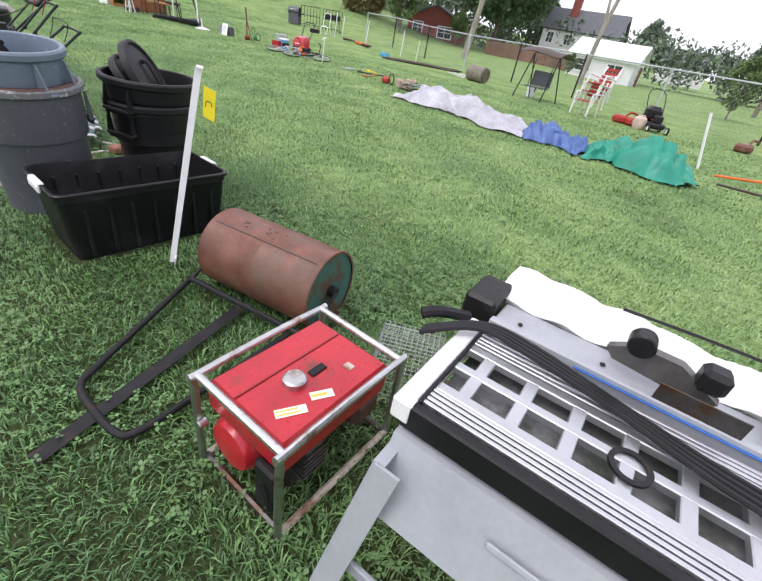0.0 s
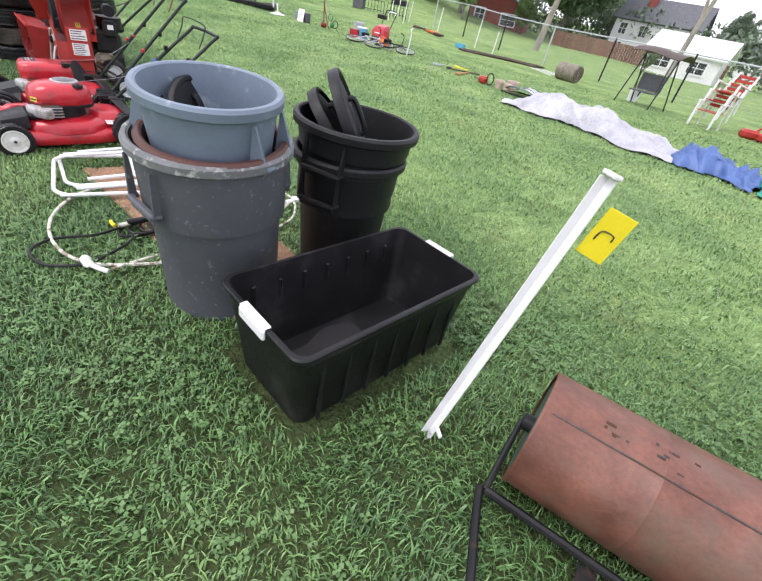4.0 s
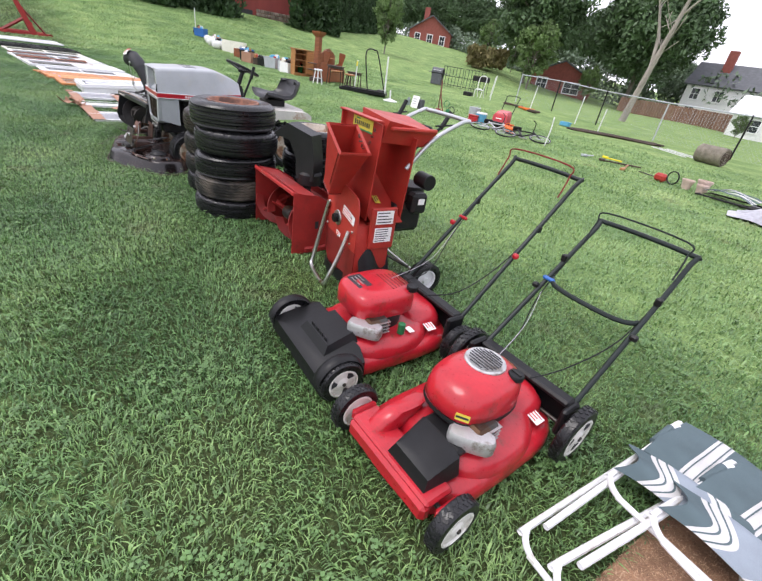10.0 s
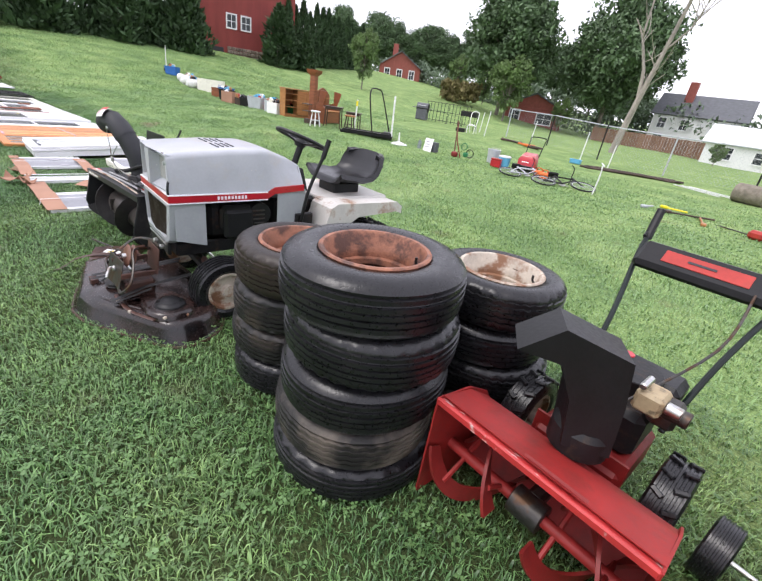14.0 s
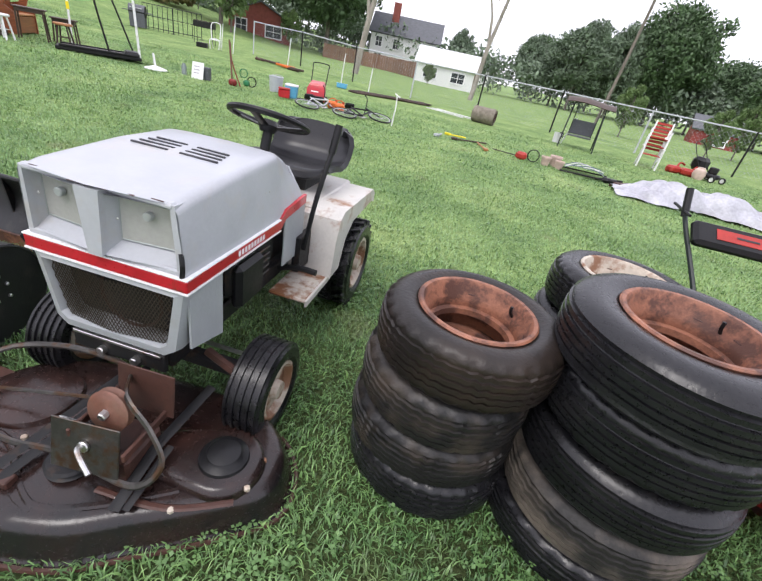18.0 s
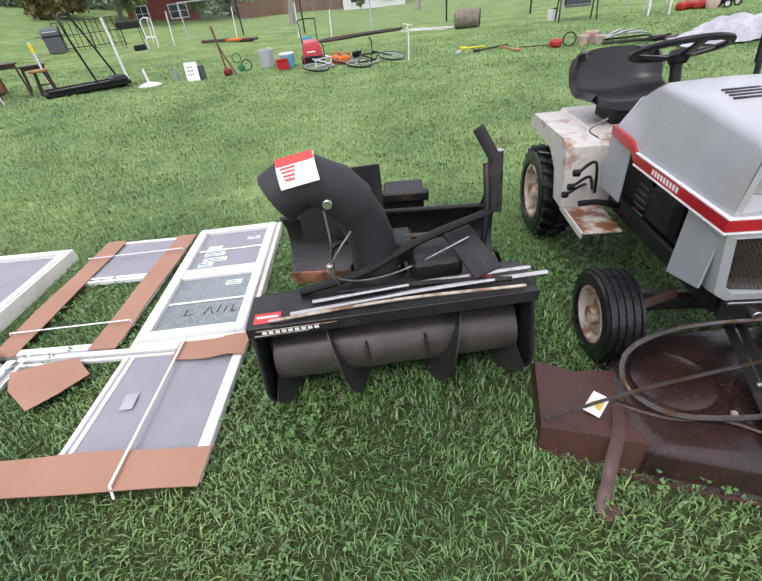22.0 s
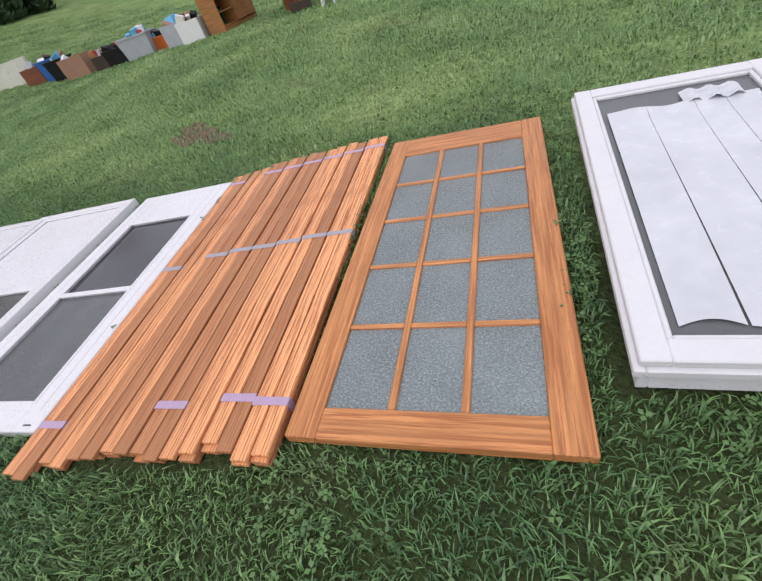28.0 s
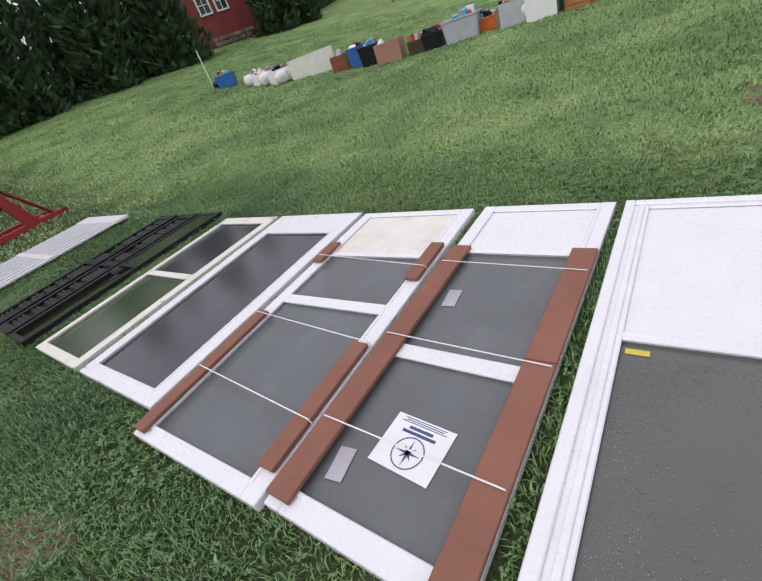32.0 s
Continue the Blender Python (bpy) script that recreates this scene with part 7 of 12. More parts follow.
def snow_blower(m):
    t = thing("snow_blower", m, "red walk-behind snow blower with a black chute", "snow blower")
    w, h = 0.37, 0.5
    prof = [(0.02, 0.02), (0.03, 0.3), (0.06, 0.42), (0.02, h), (0.2, h - 0.01), (0.36, 0.42), (0.42, 0.3), (0.42, 0.16), (0.34, 0.05), (0.26, 0.03)]
    back = [(0.03, h), (0.2, 0.46), (0.34, 0.37), (0.41, 0.26), (0.4, 0.13), (0.3, 0.03)]
    def hs(u, v):
        k = min(int(v * 5), 4)
        f = v * 5 - k
        y, z = [(1 - f) * a + f * b for a, b in zip(back[k], back[k + 1])]
        return (-w + 2 * w * u, y, z)
    part("housing", Geo().sheet(hs, 2, 20, thick=0.004), RED_OLD, t, "curved red auger housing")
    part("top_plate", Geo().box((2 * w, 0.11, 0.006), (0, 0.05, h - 0.006), 0.002, Matrix.Translation((0, 0, h)) @ Matrix.Rotation(radians(-14), 4, "X") @ Matrix.Translation((0, 0, -h))).box((2 * w, 0.016, 0.03), (0, -0.003, h - 0.006), 0.005), LIP_RED, t, "red top plate with a scuffed white lip")
    bars(t, 0.3, 0.03, Matrix.Translation((0.1, 0.02, h + 0.022)) @ Matrix.Rotation(radians(20), 4, "X"), 1, RED_DARK)
    side = [(0.0, 0.02), (0.26, 0.0), (0.36, 0.05), (0.43, 0.17), (0.42, 0.28), (0.34, 0.39), (0.2, 0.47), (0.0, h)]
    for s in (-1, 1):
        part("side_plate", Geo().prism(side, s * w - 0.004, s * w + 0.004, Matrix(((0, 0, 1, 0), (1, 0, 0, 0), (0, 1, 0, 0), (0, 0, 0, 1)))), RED_OLD, t, "red side plate")
        part("skid_shoe", Geo().box((0.03, 0.2, 0.05), (s * (w + 0.014), 0.2, 0.045), 0.012), RED_OLD, t)
    part("number", Geo().box((0.002, 0.03, 0.06), (w + 0.006, 0.2, 0.24), 0.0005), INK, t)
    part("auger_shaft", Geo().cyl(0.022, 2 * w, (0, 0.16, 0.2), "x", 14), RED_OLD, t)
    part("gearbox", Geo().cyl(0.055, 0.12, (0, 0.16, 0.2), "x", 18).box((0.06, 0.14, 0.06), (0, 0.24, 0.22), 0.015), DARK_STEEL, t)
    for s in (-1, 1):
        for ph in (0, math.pi):
            def rib(u, v, s=s, ph=ph):
                a = ph + u * 3.6 * s
                r = 0.105 + 0.065 * v
                return (s * (0.07 + 0.28 * u), 0.16 + r * math.cos(a), 0.2 + r * math.sin(a))
            part("auger_flight", Geo().sheet(rib, 18, 1, thick=0.012), RED_DARK, t, "red spiral auger ribbon")
            for u in (0.15, 0.75):
                a = ph + u * 3.6 * s
                part("auger_arm", Geo().tube([(s * (0.07 + 0.28 * u), 0.16, 0.2), (s * (0.07 + 0.28 * u), 0.16 + 0.14 * math.cos(a), 0.2 + 0.14 * math.sin(a))], 0.01, 6), RED_OLD, t)
    part("impeller_plate", Geo().box((0.36, 0.01, 0.36), (0, 0.43, 0.22), 0.004), RED_DARK, t)
    # chute
    part("chute_base", Geo().lathe([(0.1, 0), (0.1, 0.08), (0.085, 0.1)], 24, (0.02, 0.3, 0.46)), BLACK_MAT, t)
    ch = [[(-0.08, 0.22, 0.5), (0.1, 0.22, 0.5), (0.1, 0.37, 0.5), (-0.08, 0.37, 0.5)], [(-0.08, 0.2, 0.66), (0.08, 0.2, 0.66), (0.08, 0.36, 0.68), (-0.08, 0.36, 0.68)], [(-0.08, 0.14, 0.78), (0.08, 0.14, 0.78), (0.08, 0.33, 0.84), (-0.08, 0.33, 0.84)], [(-0.085, 0.0, 0.8), (0.085, 0.0, 0.8), (0.08, 0.12, 0.9), (-0.08, 0.12, 0.9)]]
    cm = Matrix.Translation((0.02, 0.29, 0)) @ Matrix.Rotation(radians(-55), 4, "Z") @ Matrix.Translation((-0.02, -0.29, 0)) 
    part("chute", Geo().loft(ch, True, cm), BLACK, t, "black plastic discharge chute")
    # engine and frame
    part("frame", Geo().box((0.34, 0.42, 0.16), (0, 0.62, 0.27), 0.02), RED_DARK, t)
    part("engine", Geo().box((0.3, 0.28, 0.2), (0.0, 0.66, 0.44), 0.03).cyl(0.12, 0.1, (0.0, 0.72, 0.56), n=24), BLACK_MAT, t, "black engine")
    part("fuel_tank", Geo().box((0.3, 0.18, 0.11), (0.03, 0.84, 0.53), 0.025), BLACK, t, "black fuel tank")
    part("carburettor", Geo().box((0.1, 0.1, 0.1), (0.17, 0.62, 0.56), 0.015).cyl(0.03, 0.1, (0.2, 0.56, 0.6), "x"), DARK_STEEL, t, "dull aluminium carburettor")
    part("intake_cover", Geo().box((0.09, 0.11, 0.08), (0.13, 0.52, 0.63), 0.012), TAN_PART, t, "tan plastic intake cover")
    part("intake_cap", Geo().cyl(0.022, 0.05, (0.2, 0.52, 0.63), "x", 14).cyl(0.012, 0.09, (0.1, 0.5, 0.69), "y", 10), STEEL, t)
    part("muffler", Geo().box((0.1, 0.16, 0.09), (-0.16, 0.64, 0.58), 0.02), RUST, t)
    part("red_cap", Geo().cyl(0.028, 0.03, (-0.05, 0.82, 0.6)), RED, t, "red fuel cap")
    for s in (-1, 1):
        wheel(t, (s * 0.3, 0.64, 0.19), 0.19, 0.12, PALE_RIM, lugs=14)
    for s in (-1, 1):
        part("handle_tube", Geo().tube([(s * 0.18, 0.75, 0.4), (s * 0.22, 1.02, 0.66), (s * 0.29, 1.3, 0.92), (s * 0.3, 1.4, 1.0)], 0.0125, 8), GREY_TUBE, t, "black tube handle")
        part("grip", Geo().tube([(s * 0.3, 1.38, 0.98), (s * 0.31, 1.46, 1.12)], 0.02, 10), BLACK, t, "black rubber grip")
        part("clutch_lever", Geo().tube([(s * 0.3, 1.32, 1.0), (s * 0.33, 1.5, 1.02)], 0.008, 6), BLACK, t)
    dash = part("dash_panel", Geo().box((0.56, 0.16, 0.06), (0, 0, 0), 0.02), BLACK, t, "black control panel", Matrix.Translation((0, 1.26, 0.93)) @ Matrix.Rotation(radians(38), 4, "X"))
    pb = part("badge", Geo().box((0.34, 0.07, 0.004), (0, 0, 0.032), 0.002), RED_CHIP, dash, "red badge panel")
    bars(pb, 0.16, 0.04, Matrix.Translation((0, 0, 0.036)), 1, INK)
    part("crank_rod", Geo().tube([(0.06, 0.4, 0.6), (0.2, 0.9, 0.75), (0.2, 1.2, 0.92)], 0.006, 6), DARK_STEEL, t)
    return t


snow_blower(pose(-5.885, 2.96, 0, 0, 0, -3))


# ---- old tyres on rims ----
def tyre_geo(R, W, hole, waves=0, lugs=0, sag=0.0, seed=0):
    """A lorry tyre lying flat: bulged sidewalls, a crowned tread with fine grooves, notched shoulders."""
    n = 96
    hw = W / 2
    side = [(hole, 0.72), (hole + 0.012, 0.86), (hole + 0.03, 0.93), (R * 0.74, 1.0), (R * 0.83, 0.985), (R * 0.9, 0.91), (R * 0.945, 0.81), (R * 0.972, 0.7)]
    prof = [(r, -z, 0) for r, z in side]
    for k in range(5):
        z = -0.58 + k * 0.24
        rr_ = R * (1 - 0.02 * (abs(z + 0.1) / 0.6) ** 2)
        prof += [(rr_ - 0.009, z, 1), (rr_, z + 0.02, 1), (rr_, z + 0.17, 1), (rr_ - 0.009, z + 0.19, 1)]
    prof += [(r, z, 0) for r, z in side[::-1]]
    rg_ = random.Random(seed)
    p0, p1 = rg_.uniform(0, 6), rg_.uniform(0, 6)
    vs = []
    for r, z, tread in prof:
        for i in range(n):
            a = 2 * math.pi * i / n
            zz = z * hw + (0.0045 * math.sin(a * waves) if waves and tread else 0)
            q = r - (0.011 if lugs and 0.66 < abs(z) < 0.84 and i % lugs == 0 else 0)
            q += 0.004 * math.sin(3 * a + p0) * (r / R) ** 4
            low = sag * max(0.0, math.sin(a + p1)) * (r / R) ** 3
            vs.append((q * math.cos(a), q * math.sin(a), zz + hw - low))
    k = len(prof)
    fs = [(j * n + i, j * n + (i + 1) % n, (j + 1) * n + (i + 1) % n, (j + 1) * n + i) for j in range(k - 1) for i in range(n)]
    return Geo().add(vs, fs)


def tyre_stack(cx, cy, rim_mat, rows):
    """Rows from the ground up: radius, width, shift, waves, lug spacing, material, wear."""
    z = 0.0
    for i, (R, W, dx, dy, waves, lugs, material, wear) in enumerate(rows):
        top = i == len(rows) - 1
        m = pose(cx + dx, cy + dy, z, 0.6 * math.sin(i * 2.1 + cx), 0.7 * math.cos(i * 1.7 + cx), 67 * i)
        t = thing("tyre", m, wear + (" lorry tyre with a rusty rim, topping a stack" if top else " lorry tyre lying in a stack"), "tyre", "stacked tyres")
        hl = 0.198
        part("casing", tyre_geo(R, W, hl - 0.004, waves, lugs, 0.008, i), material, t, "", None, 40)
        part("bead_ring", Geo().lathe([(hl + 0.05, W * 0.972), (hl + 0.054, W * 0.984), (hl + 0.06, W * 0.984), (hl + 0.064, W * 0.974)], 60), RUBBER, t)
        part("rim", Geo().lathe([(hl + 0.008, W * 0.9), (hl + 0.014, W * 0.965), (hl + 0.008, W * 0.99), (hl - 0.004, W * 0.985), (hl - 0.012, W * 0.93), (hl - 0.016, W * 0.78), (hl - 0.03, W * 0.7), (hl - 0.034, W * 0.55), (hl - 0.034, W * 0.35), (hl - 0.016, W * 0.2), (hl - 0.004, W * 0.04)], 60), rim_mat, t, "rusty wheel rim")
        part("rim_step", Geo().lathe([(hl - 0.034, W * 0.52), (hl - 0.052, W * 0.5), (hl - 0.055, W * 0.4), (hl - 0.034, W * 0.38)], 60), rim_mat, t)
        if top:
            part("valve", Geo().tube([(hl - 0.02, 0, W * 0.7), (hl - 0.04, 0, W * 0.82), (hl - 0.042, 0, W * 0.93)], 0.006, 6), BLACK, t, "", Matrix.Rotation(0.6 - m.to_euler().z, 4, "Z"))
            for a in (0.4, 1.9, 2.6, 4.4):
                part("rim_notch", Geo().box((0.012, 0.03, 0.006), (0, 0, 0), 0.002), RUST, t, "", Matrix.Rotation(a, 4, "Z") @ Matrix.Translation((hl - 0.018, 0, W * 0.74)))
        z += W * 0.96


RUBBER_BROWN = mat("brown_dusted_tyre_rubber", (0.014, 0.011, 0.0095), 0.42, ior=1.42, var=0.3, bump=0.2, dirt=(0.036, 0.024, 0.017), amount=0.5, dscale=5, sharp=0.35)
RUBBER_TAN = mat("tan_mud_caked_tyre_rubber", (0.018, 0.017, 0.016), 0.55, ior=1.4, var=0.35, bump=0.3, dirt=(0.15, 0.125, 0.1), amount=0.52, dscale=3.0, sharp=0.22)
tyre_stack(-6.64, 2.96, RUST_RIM, [
    (0.36, 0.165, 0.0, 0.0, 0, 4, RUBBER, "flattened black"), (0.34, 0.19, 0.0, -0.015, 60, 0, RUBBER_TAN, "mud-caked tan"), (0.345, 0.2, 0.012, 0.0, 0, 0, RUBBER, "worn black ribbed"),
    (0.348, 0.205, 0.016, 0.01, 0, 3, RUBBER, "black ribbed"), (0.35, 0.215, -0.01, 0.0, 48, 0, RUBBER, "smooth-worn black")])
tyre_stack(-7.265, 3.045, RUST_RIM, [
    (0.325, 0.185, 0.0, 0.0, 40, 3, RUBBER, "black lugged"), (0.325, 0.19, -0.02, 0.0, 44, 4, RUBBER_MUD, "mud-streaked wavy-treaded"), (0.32, 0.2, -0.012, 0.0, 40, 4, RUBBER_MUD, "mud-caked black"),
    (0.325, 0.215, 0.015, 0.0, 42, 3, RUBBER_BROWN, "brown-dusted")])
tyre_stack(-6.53, 3.735, PALE_RIM, [
    (0.335, 0.19, 0.0, 0.0, 40, 4, RUBBER_MUD, "dusty black"), (0.335, 0.19, 0.02, 0.0, 44, 3, RUBBER, "black lugged"), (0.33, 0.2, -0.01, 0.0, 0, 0, RUBBER, "smooth black"),
    (0.33, 0.215, 0.0, 0.0, 40, 3, RUBBER, "worn black lugged")])


# ---- garden tractor ----
LENS_PALE = mat("cloudy_lamp_lens", (0.36, 0.36, 0.34), 0.18, var=0.1, scale=3, bump=0.03, ior=1.5)
TREAD_RUST = mat("rust_stained_tread_board", (0.5, 0.46, 0.4), 0.5, var=0.15, dirt=(0.2, 0.085, 0.035), amount=0.62, dscale=7, sharp=0.12)


def tractor(m):
    """Local: front towards -y; x = 0 on its centre line."""
    t = thing("garden_tractor", m, "white garden tractor with a red stripe and black seat", "garden tractor")
    prow = lambda x: -0.035 * max(0.0, 1 - abs(x) / 0.28)

    def bowed(g):
        g.v = [(x, y + prow(x) * max(0.0, 1 - max(0.0, y) / 0.35), z) for x, y, z in g.v]
        return g

    # hood: flat top with rounded edges, sloping down to the dash
    def hr(y, wt, wb, zt, zb=0.79, r=0.035):
        side = []
        for k in range(5):
            a = radians(90 * k / 4)
            side.append((wt - r + r * math.sin(a), zt - r + r * math.cos(a)))
        side += [(wt + (wb - wt) * 0.5, (zt + zb) / 2), (wb, zb)]
        mid = [(0.0, zt + 0.004), (wt * 0.45, zt + 0.002)]
        right = mid[1:] + side
        return [(-x, y, z) for x, z in right[::-1]] + [(0.0, y, zt + 0.004)] + [(x, y, z) for x, z in right]
    hood = Geo().loft([hr(0.0, 0.26, 0.272, 1.018), hr(0.06, 0.262, 0.274, 1.03), hr(0.35, 0.258, 0.276, 1.055), hr(0.6, 0.248, 0.276, 1.06), hr(0.66, 0.23, 0.276, 1.05), hr(0.8, 0.19, 0.272, 1.0), hr(0.9, 0.17, 0.268, 0.95)], False)
    hb = part("hood", bowed(hood), TRAC_WHITE, t, "chipped white hood", angle=50)
    part("hood_back", Geo().prism([(-0.268, 0.79), (0.268, 0.79), (0.17, 0.945), (-0.17, 0.945)], 0, 0.01, Matrix(((1, 0, 0, 0), (0, 0, 1, 0.89), (0, 1, 0, 0), (0, 0, 0, 1)))), TRAC_WHITE, hb)
    for s in (-1, 1):
        for i in range(4):
            part("hood_louvre", Geo().box((0.145 - 0.006 * i, 0.011, 0.006), (s * 0.095 - 0.004 * i * s, 0.33 + i * 0.034, 1.0575 + 0.0012 * i), 0.002), INK, hb, "dark louvre slot")
    for x, y, a in ((-0.19, 0.012, 0.05), (-0.03, 0.004, 0.06), (0.05, 0.004, 0.03), (0.2, 0.008, 0.04), (0.13, 0.004, 0.02)):
        part("paint_chip", Geo().box((a, 0.006, 0.003), (x, y + prow(x), 1.0195), 0.001), RUST, hb, "rusty paint chip")
    # lamp face: a bowed frame round two sunken rectangular lamps
    fas = Geo().box((0.545, 0.03, 0.024), (0, 0.012, 0.8), 0.006).box((0.5, 0.03, 0.022), (0, 0.012, 1.01), 0.008)
    for s in (-1, 1):
        fas.loft([[(s * 0.25, 0.0, 0.79), (s * 0.272, 0.0, 0.79), (s * 0.272, 0.06, 0.79), (s * 0.25, 0.06, 0.79)], [(s * 0.238, 0.0, 1.015), (s * 0.252, 0.0, 1.015), (s * 0.252, 0.06, 1.015), (s * 0.238, 0.06, 1.015)]])
    part("fascia", bowed(fas), TRAC_WHITE, t, "chipped white lamp surround")
    part("lamp_spine", bowed(Geo().loft([[(-0.024, -0.003, 0.802), (0.024, -0.003, 0.802), (0.024, 0.05, 0.802), (-0.024, 0.05, 0.802)], [(-0.04, -0.003, 1.012), (0.04, -0.003, 1.012), (0.04, 0.05, 1.012), (-0.04, 0.05, 1.012)]])), TRAC_WHITE, t, "tapering white spine between the lamps")
    for s in (-1, 1):
        o = [(s * 0.022, 0.808), (s * 0.254, 0.808), (s * 0.242, 1.004), (s * 0.037, 1.004)]
        q = [(s * 0.048, 0.85), (s * 0.235, 0.85), (s * 0.228, 0.992), (s * 0.054, 0.992)]
        pk = Geo().loft([[(x, 0.004, z) for x, z in o], [(x, 0.012, 0.9 + (z - 0.9) * 0.97) for x, z in o], [(x, 0.056, z) for x, z in q]], False)
        if s < 0:
            pk.f = [f[::-1] for f in pk.f]
        hl = part("headlight", bowed(pk), TRAC_WHITE, t, "sunken white lamp pocket")
        part("lens", bowed(Geo().loft([[(x, 0.046, z) for x, z in q], [(x, 0.062, z) for x, z in q]])), LENS_PALE, hl, "cloudy rectangular lamp lens")
        part("lens_edge", bowed(Geo().tube([(x, 0.047, z) for x, z in q], 0.0035, 5, False, True)), TRAC_GREY, hl)
        part("bulb", Geo().cyl(0.014, 0.02, (s * 0.148, 0.036 + prow(0.148), 0.95), "y", 14), TRAC_GREY, hl, "grey bulb holder")
        for x in (0.06, 0.232):
            part("lamp_screw", Geo().cyl(0.005, 0.006, (s * x, 0.028 + prow(x), 0.925), "y", 8), STEEL, hl)
    part("latch_strap", Geo().tube([(0.262, 0.0, 0.87), (0.272, -0.01, 0.83), (0.266, -0.008, 0.79)], 0.008, 5, flat=0.4), BLACK, t)
    # red stripe round the front and sides, stepping up at the back
    sp = part("stripe_band", bowed(Geo().box((0.572, 0.62, 0.044), (0, 0.295, 0.765), 0.004)), RED, t, "red side stripe")
    for s in (-1, 1):
        part("stripe_step", Geo().loft([[(s * 0.27, 0.6, 0.743), (s * 0.286, 0.6, 0.743), (s * 0.286, 0.6, 0.787), (s * 0.27, 0.6, 0.787)], [(s * 0.266, 0.66, 0.775), (s * 0.282, 0.66, 0.775), (s * 0.282, 0.66, 0.819), (s * 0.266, 0.66, 0.819)], [(s * 0.262, 0.89, 0.79), (s * 0.276, 0.89, 0.79), (s * 0.276, 0.89, 0.832), (s * 0.262, 0.89, 0.832)]]), RED, sp)
        wm_ = Matrix.Translation((s * 0.2865, 0.36, 0.765)) @ Matrix.Rotation(radians(90 * s), 4, "Z") @ Matrix.Rotation(radians(90), 4, "X")
        for k in range(9):
            part("maker_mark", Geo().box((0.014, 0.022, 0.0015), (-0.085 + 0.022 * k, 0, 0), 0.0004), WHITE_PAINT, sp, "pale maker's mark" if k == 0 else "", wm_)
    part("stripe_edge", bowed(Geo().box((0.576, 0.625, 0.007), (0, 0.295, 0.7395), 0.001)), WHITE_PAINT, sp, "chipped white stripe edge")
    part("stripe_edge", bowed(Geo().box((0.574, 0.622, 0.006), (0, 0.295, 0.789), 0.001)), WHITE_PAINT, sp)
    # grille shell
    outer = [(-0.272, 0.735), (-0.232, 0.492), (-0.19, 0.463), (0.19, 0.463), (0.232, 0.492), (0.272, 0.735)]
    inner = [(-0.232, 0.712), (-0.198, 0.52), (-0.172, 0.502), (0.172, 0.502), (0.198, 0.52), (0.232, 0.712)]
    sh = Geo()
    rings = [[(x * 0.985, 0.2, z) for x, z in outer], [(x, 0.02, z) for x, z in outer], [(x * 0.975, -0.004, 0.6 + (z - 0.6) * 0.97) for x, z in outer], [(x * 1.02, -0.008, 0.6 + (z - 0.6) * 1.04) for x, z in inner], [(x, 0.004, z) for x, z in inner], [(x, 0.03, z) for x, z in inner]]
    sh.loft(rings, False)
    part("grille_shell", bowed(sh), TRAC_SHELL, t, "grey-white grille shell", angle=30)
    wires = Geo()
    for d in (-1, 1):
        for i in range(-16, 62):
            x0 = -0.25 + i * 0.0125
            a, b = (x0, 0.505), (x0 + d * 0.12, 0.71)
            pts = [(a[0] + (b[0] - a[0]) * k / 6, a[1] + (b[1] - a[1]) * k / 6) for k in range(7)]
            keep = [p for p in pts if abs(p[0]) < 0.2 + (p[1] - 0.52) * 0.17]
            if len(keep) > 1:
                wires.tube([(keep[0][0], 0.012, keep[0][1]), (keep[-1][0], 0.012, keep[-1][1])], 0.0017, 3, False)
    tagged(part("grille_mesh", bowed(wires), MESH_BRONZE, t, "bronze-black expanded-metal grille"), kind="stuff")
    # dark backing added behind the mesh to keep the grille dark inside
    part("radiator", Geo().prism([(x, z) for x, z in inner], 0.06, 0.07, Matrix(((1, 0, 0, 0), (0, 0, 1, 0), (0, 1, 0, 0), (0, 0, 0, 1)))), BLACK_MAT, t, "dark backing behind the grille")
    part("fan_ring", Geo().lathe([(0.11, 0), (0.115, 0.01), (0.12, 0.0)], 32, m=Matrix.Translation((0.02, 0.055, 0.61)) @ Matrix.Rotation(radians(90), 4, "X")), RUST, t, "rust-brown fan ring")
    for s in (-1, 1):
        part("side_panel", Geo().prism([(0.02, 0.5), (0.2, 0.45), (0.2, 0.735), (0.02, 0.735)], s * 0.262 - 0.004, s * 0.262 + 0.004, Matrix(((0, 0, 1, 0), (1, 0, 0, 0), (0, 1, 0, 0), (0, 0, 0, 1)))), TRAC_SHELL, t, "grey front side panel")
        part("cowl_panel", Geo().box((0.008, 0.22, 0.28), (s * 0.262, 0.8, 0.655), 0.003), TRAC_SHELL, t, "grey rear side panel")
    part("engine", Geo().box((0.36, 0.4, 0.24), (0, 0.44, 0.58), 0.03).box((0.46, 0.22, 0.18), (0, 0.42, 0.6), 0.025).cyl(0.08, 0.46, (0, 0.58, 0.62), "x", 20), BLACK_MAT, t, "black engine under the hood")
    part("air_box", Geo().box((0.05, 0.2, 0.2), (0.24, 0.42, 0.57), 0.02), BLACK, t, "black plastic engine box")
    for i in range(5):
        part("engine_fin", Geo().box((0.48, 0.1, 0.008), (0, 0.56, 0.53 + i * 0.03), 0.002), DARK_STEEL, t)
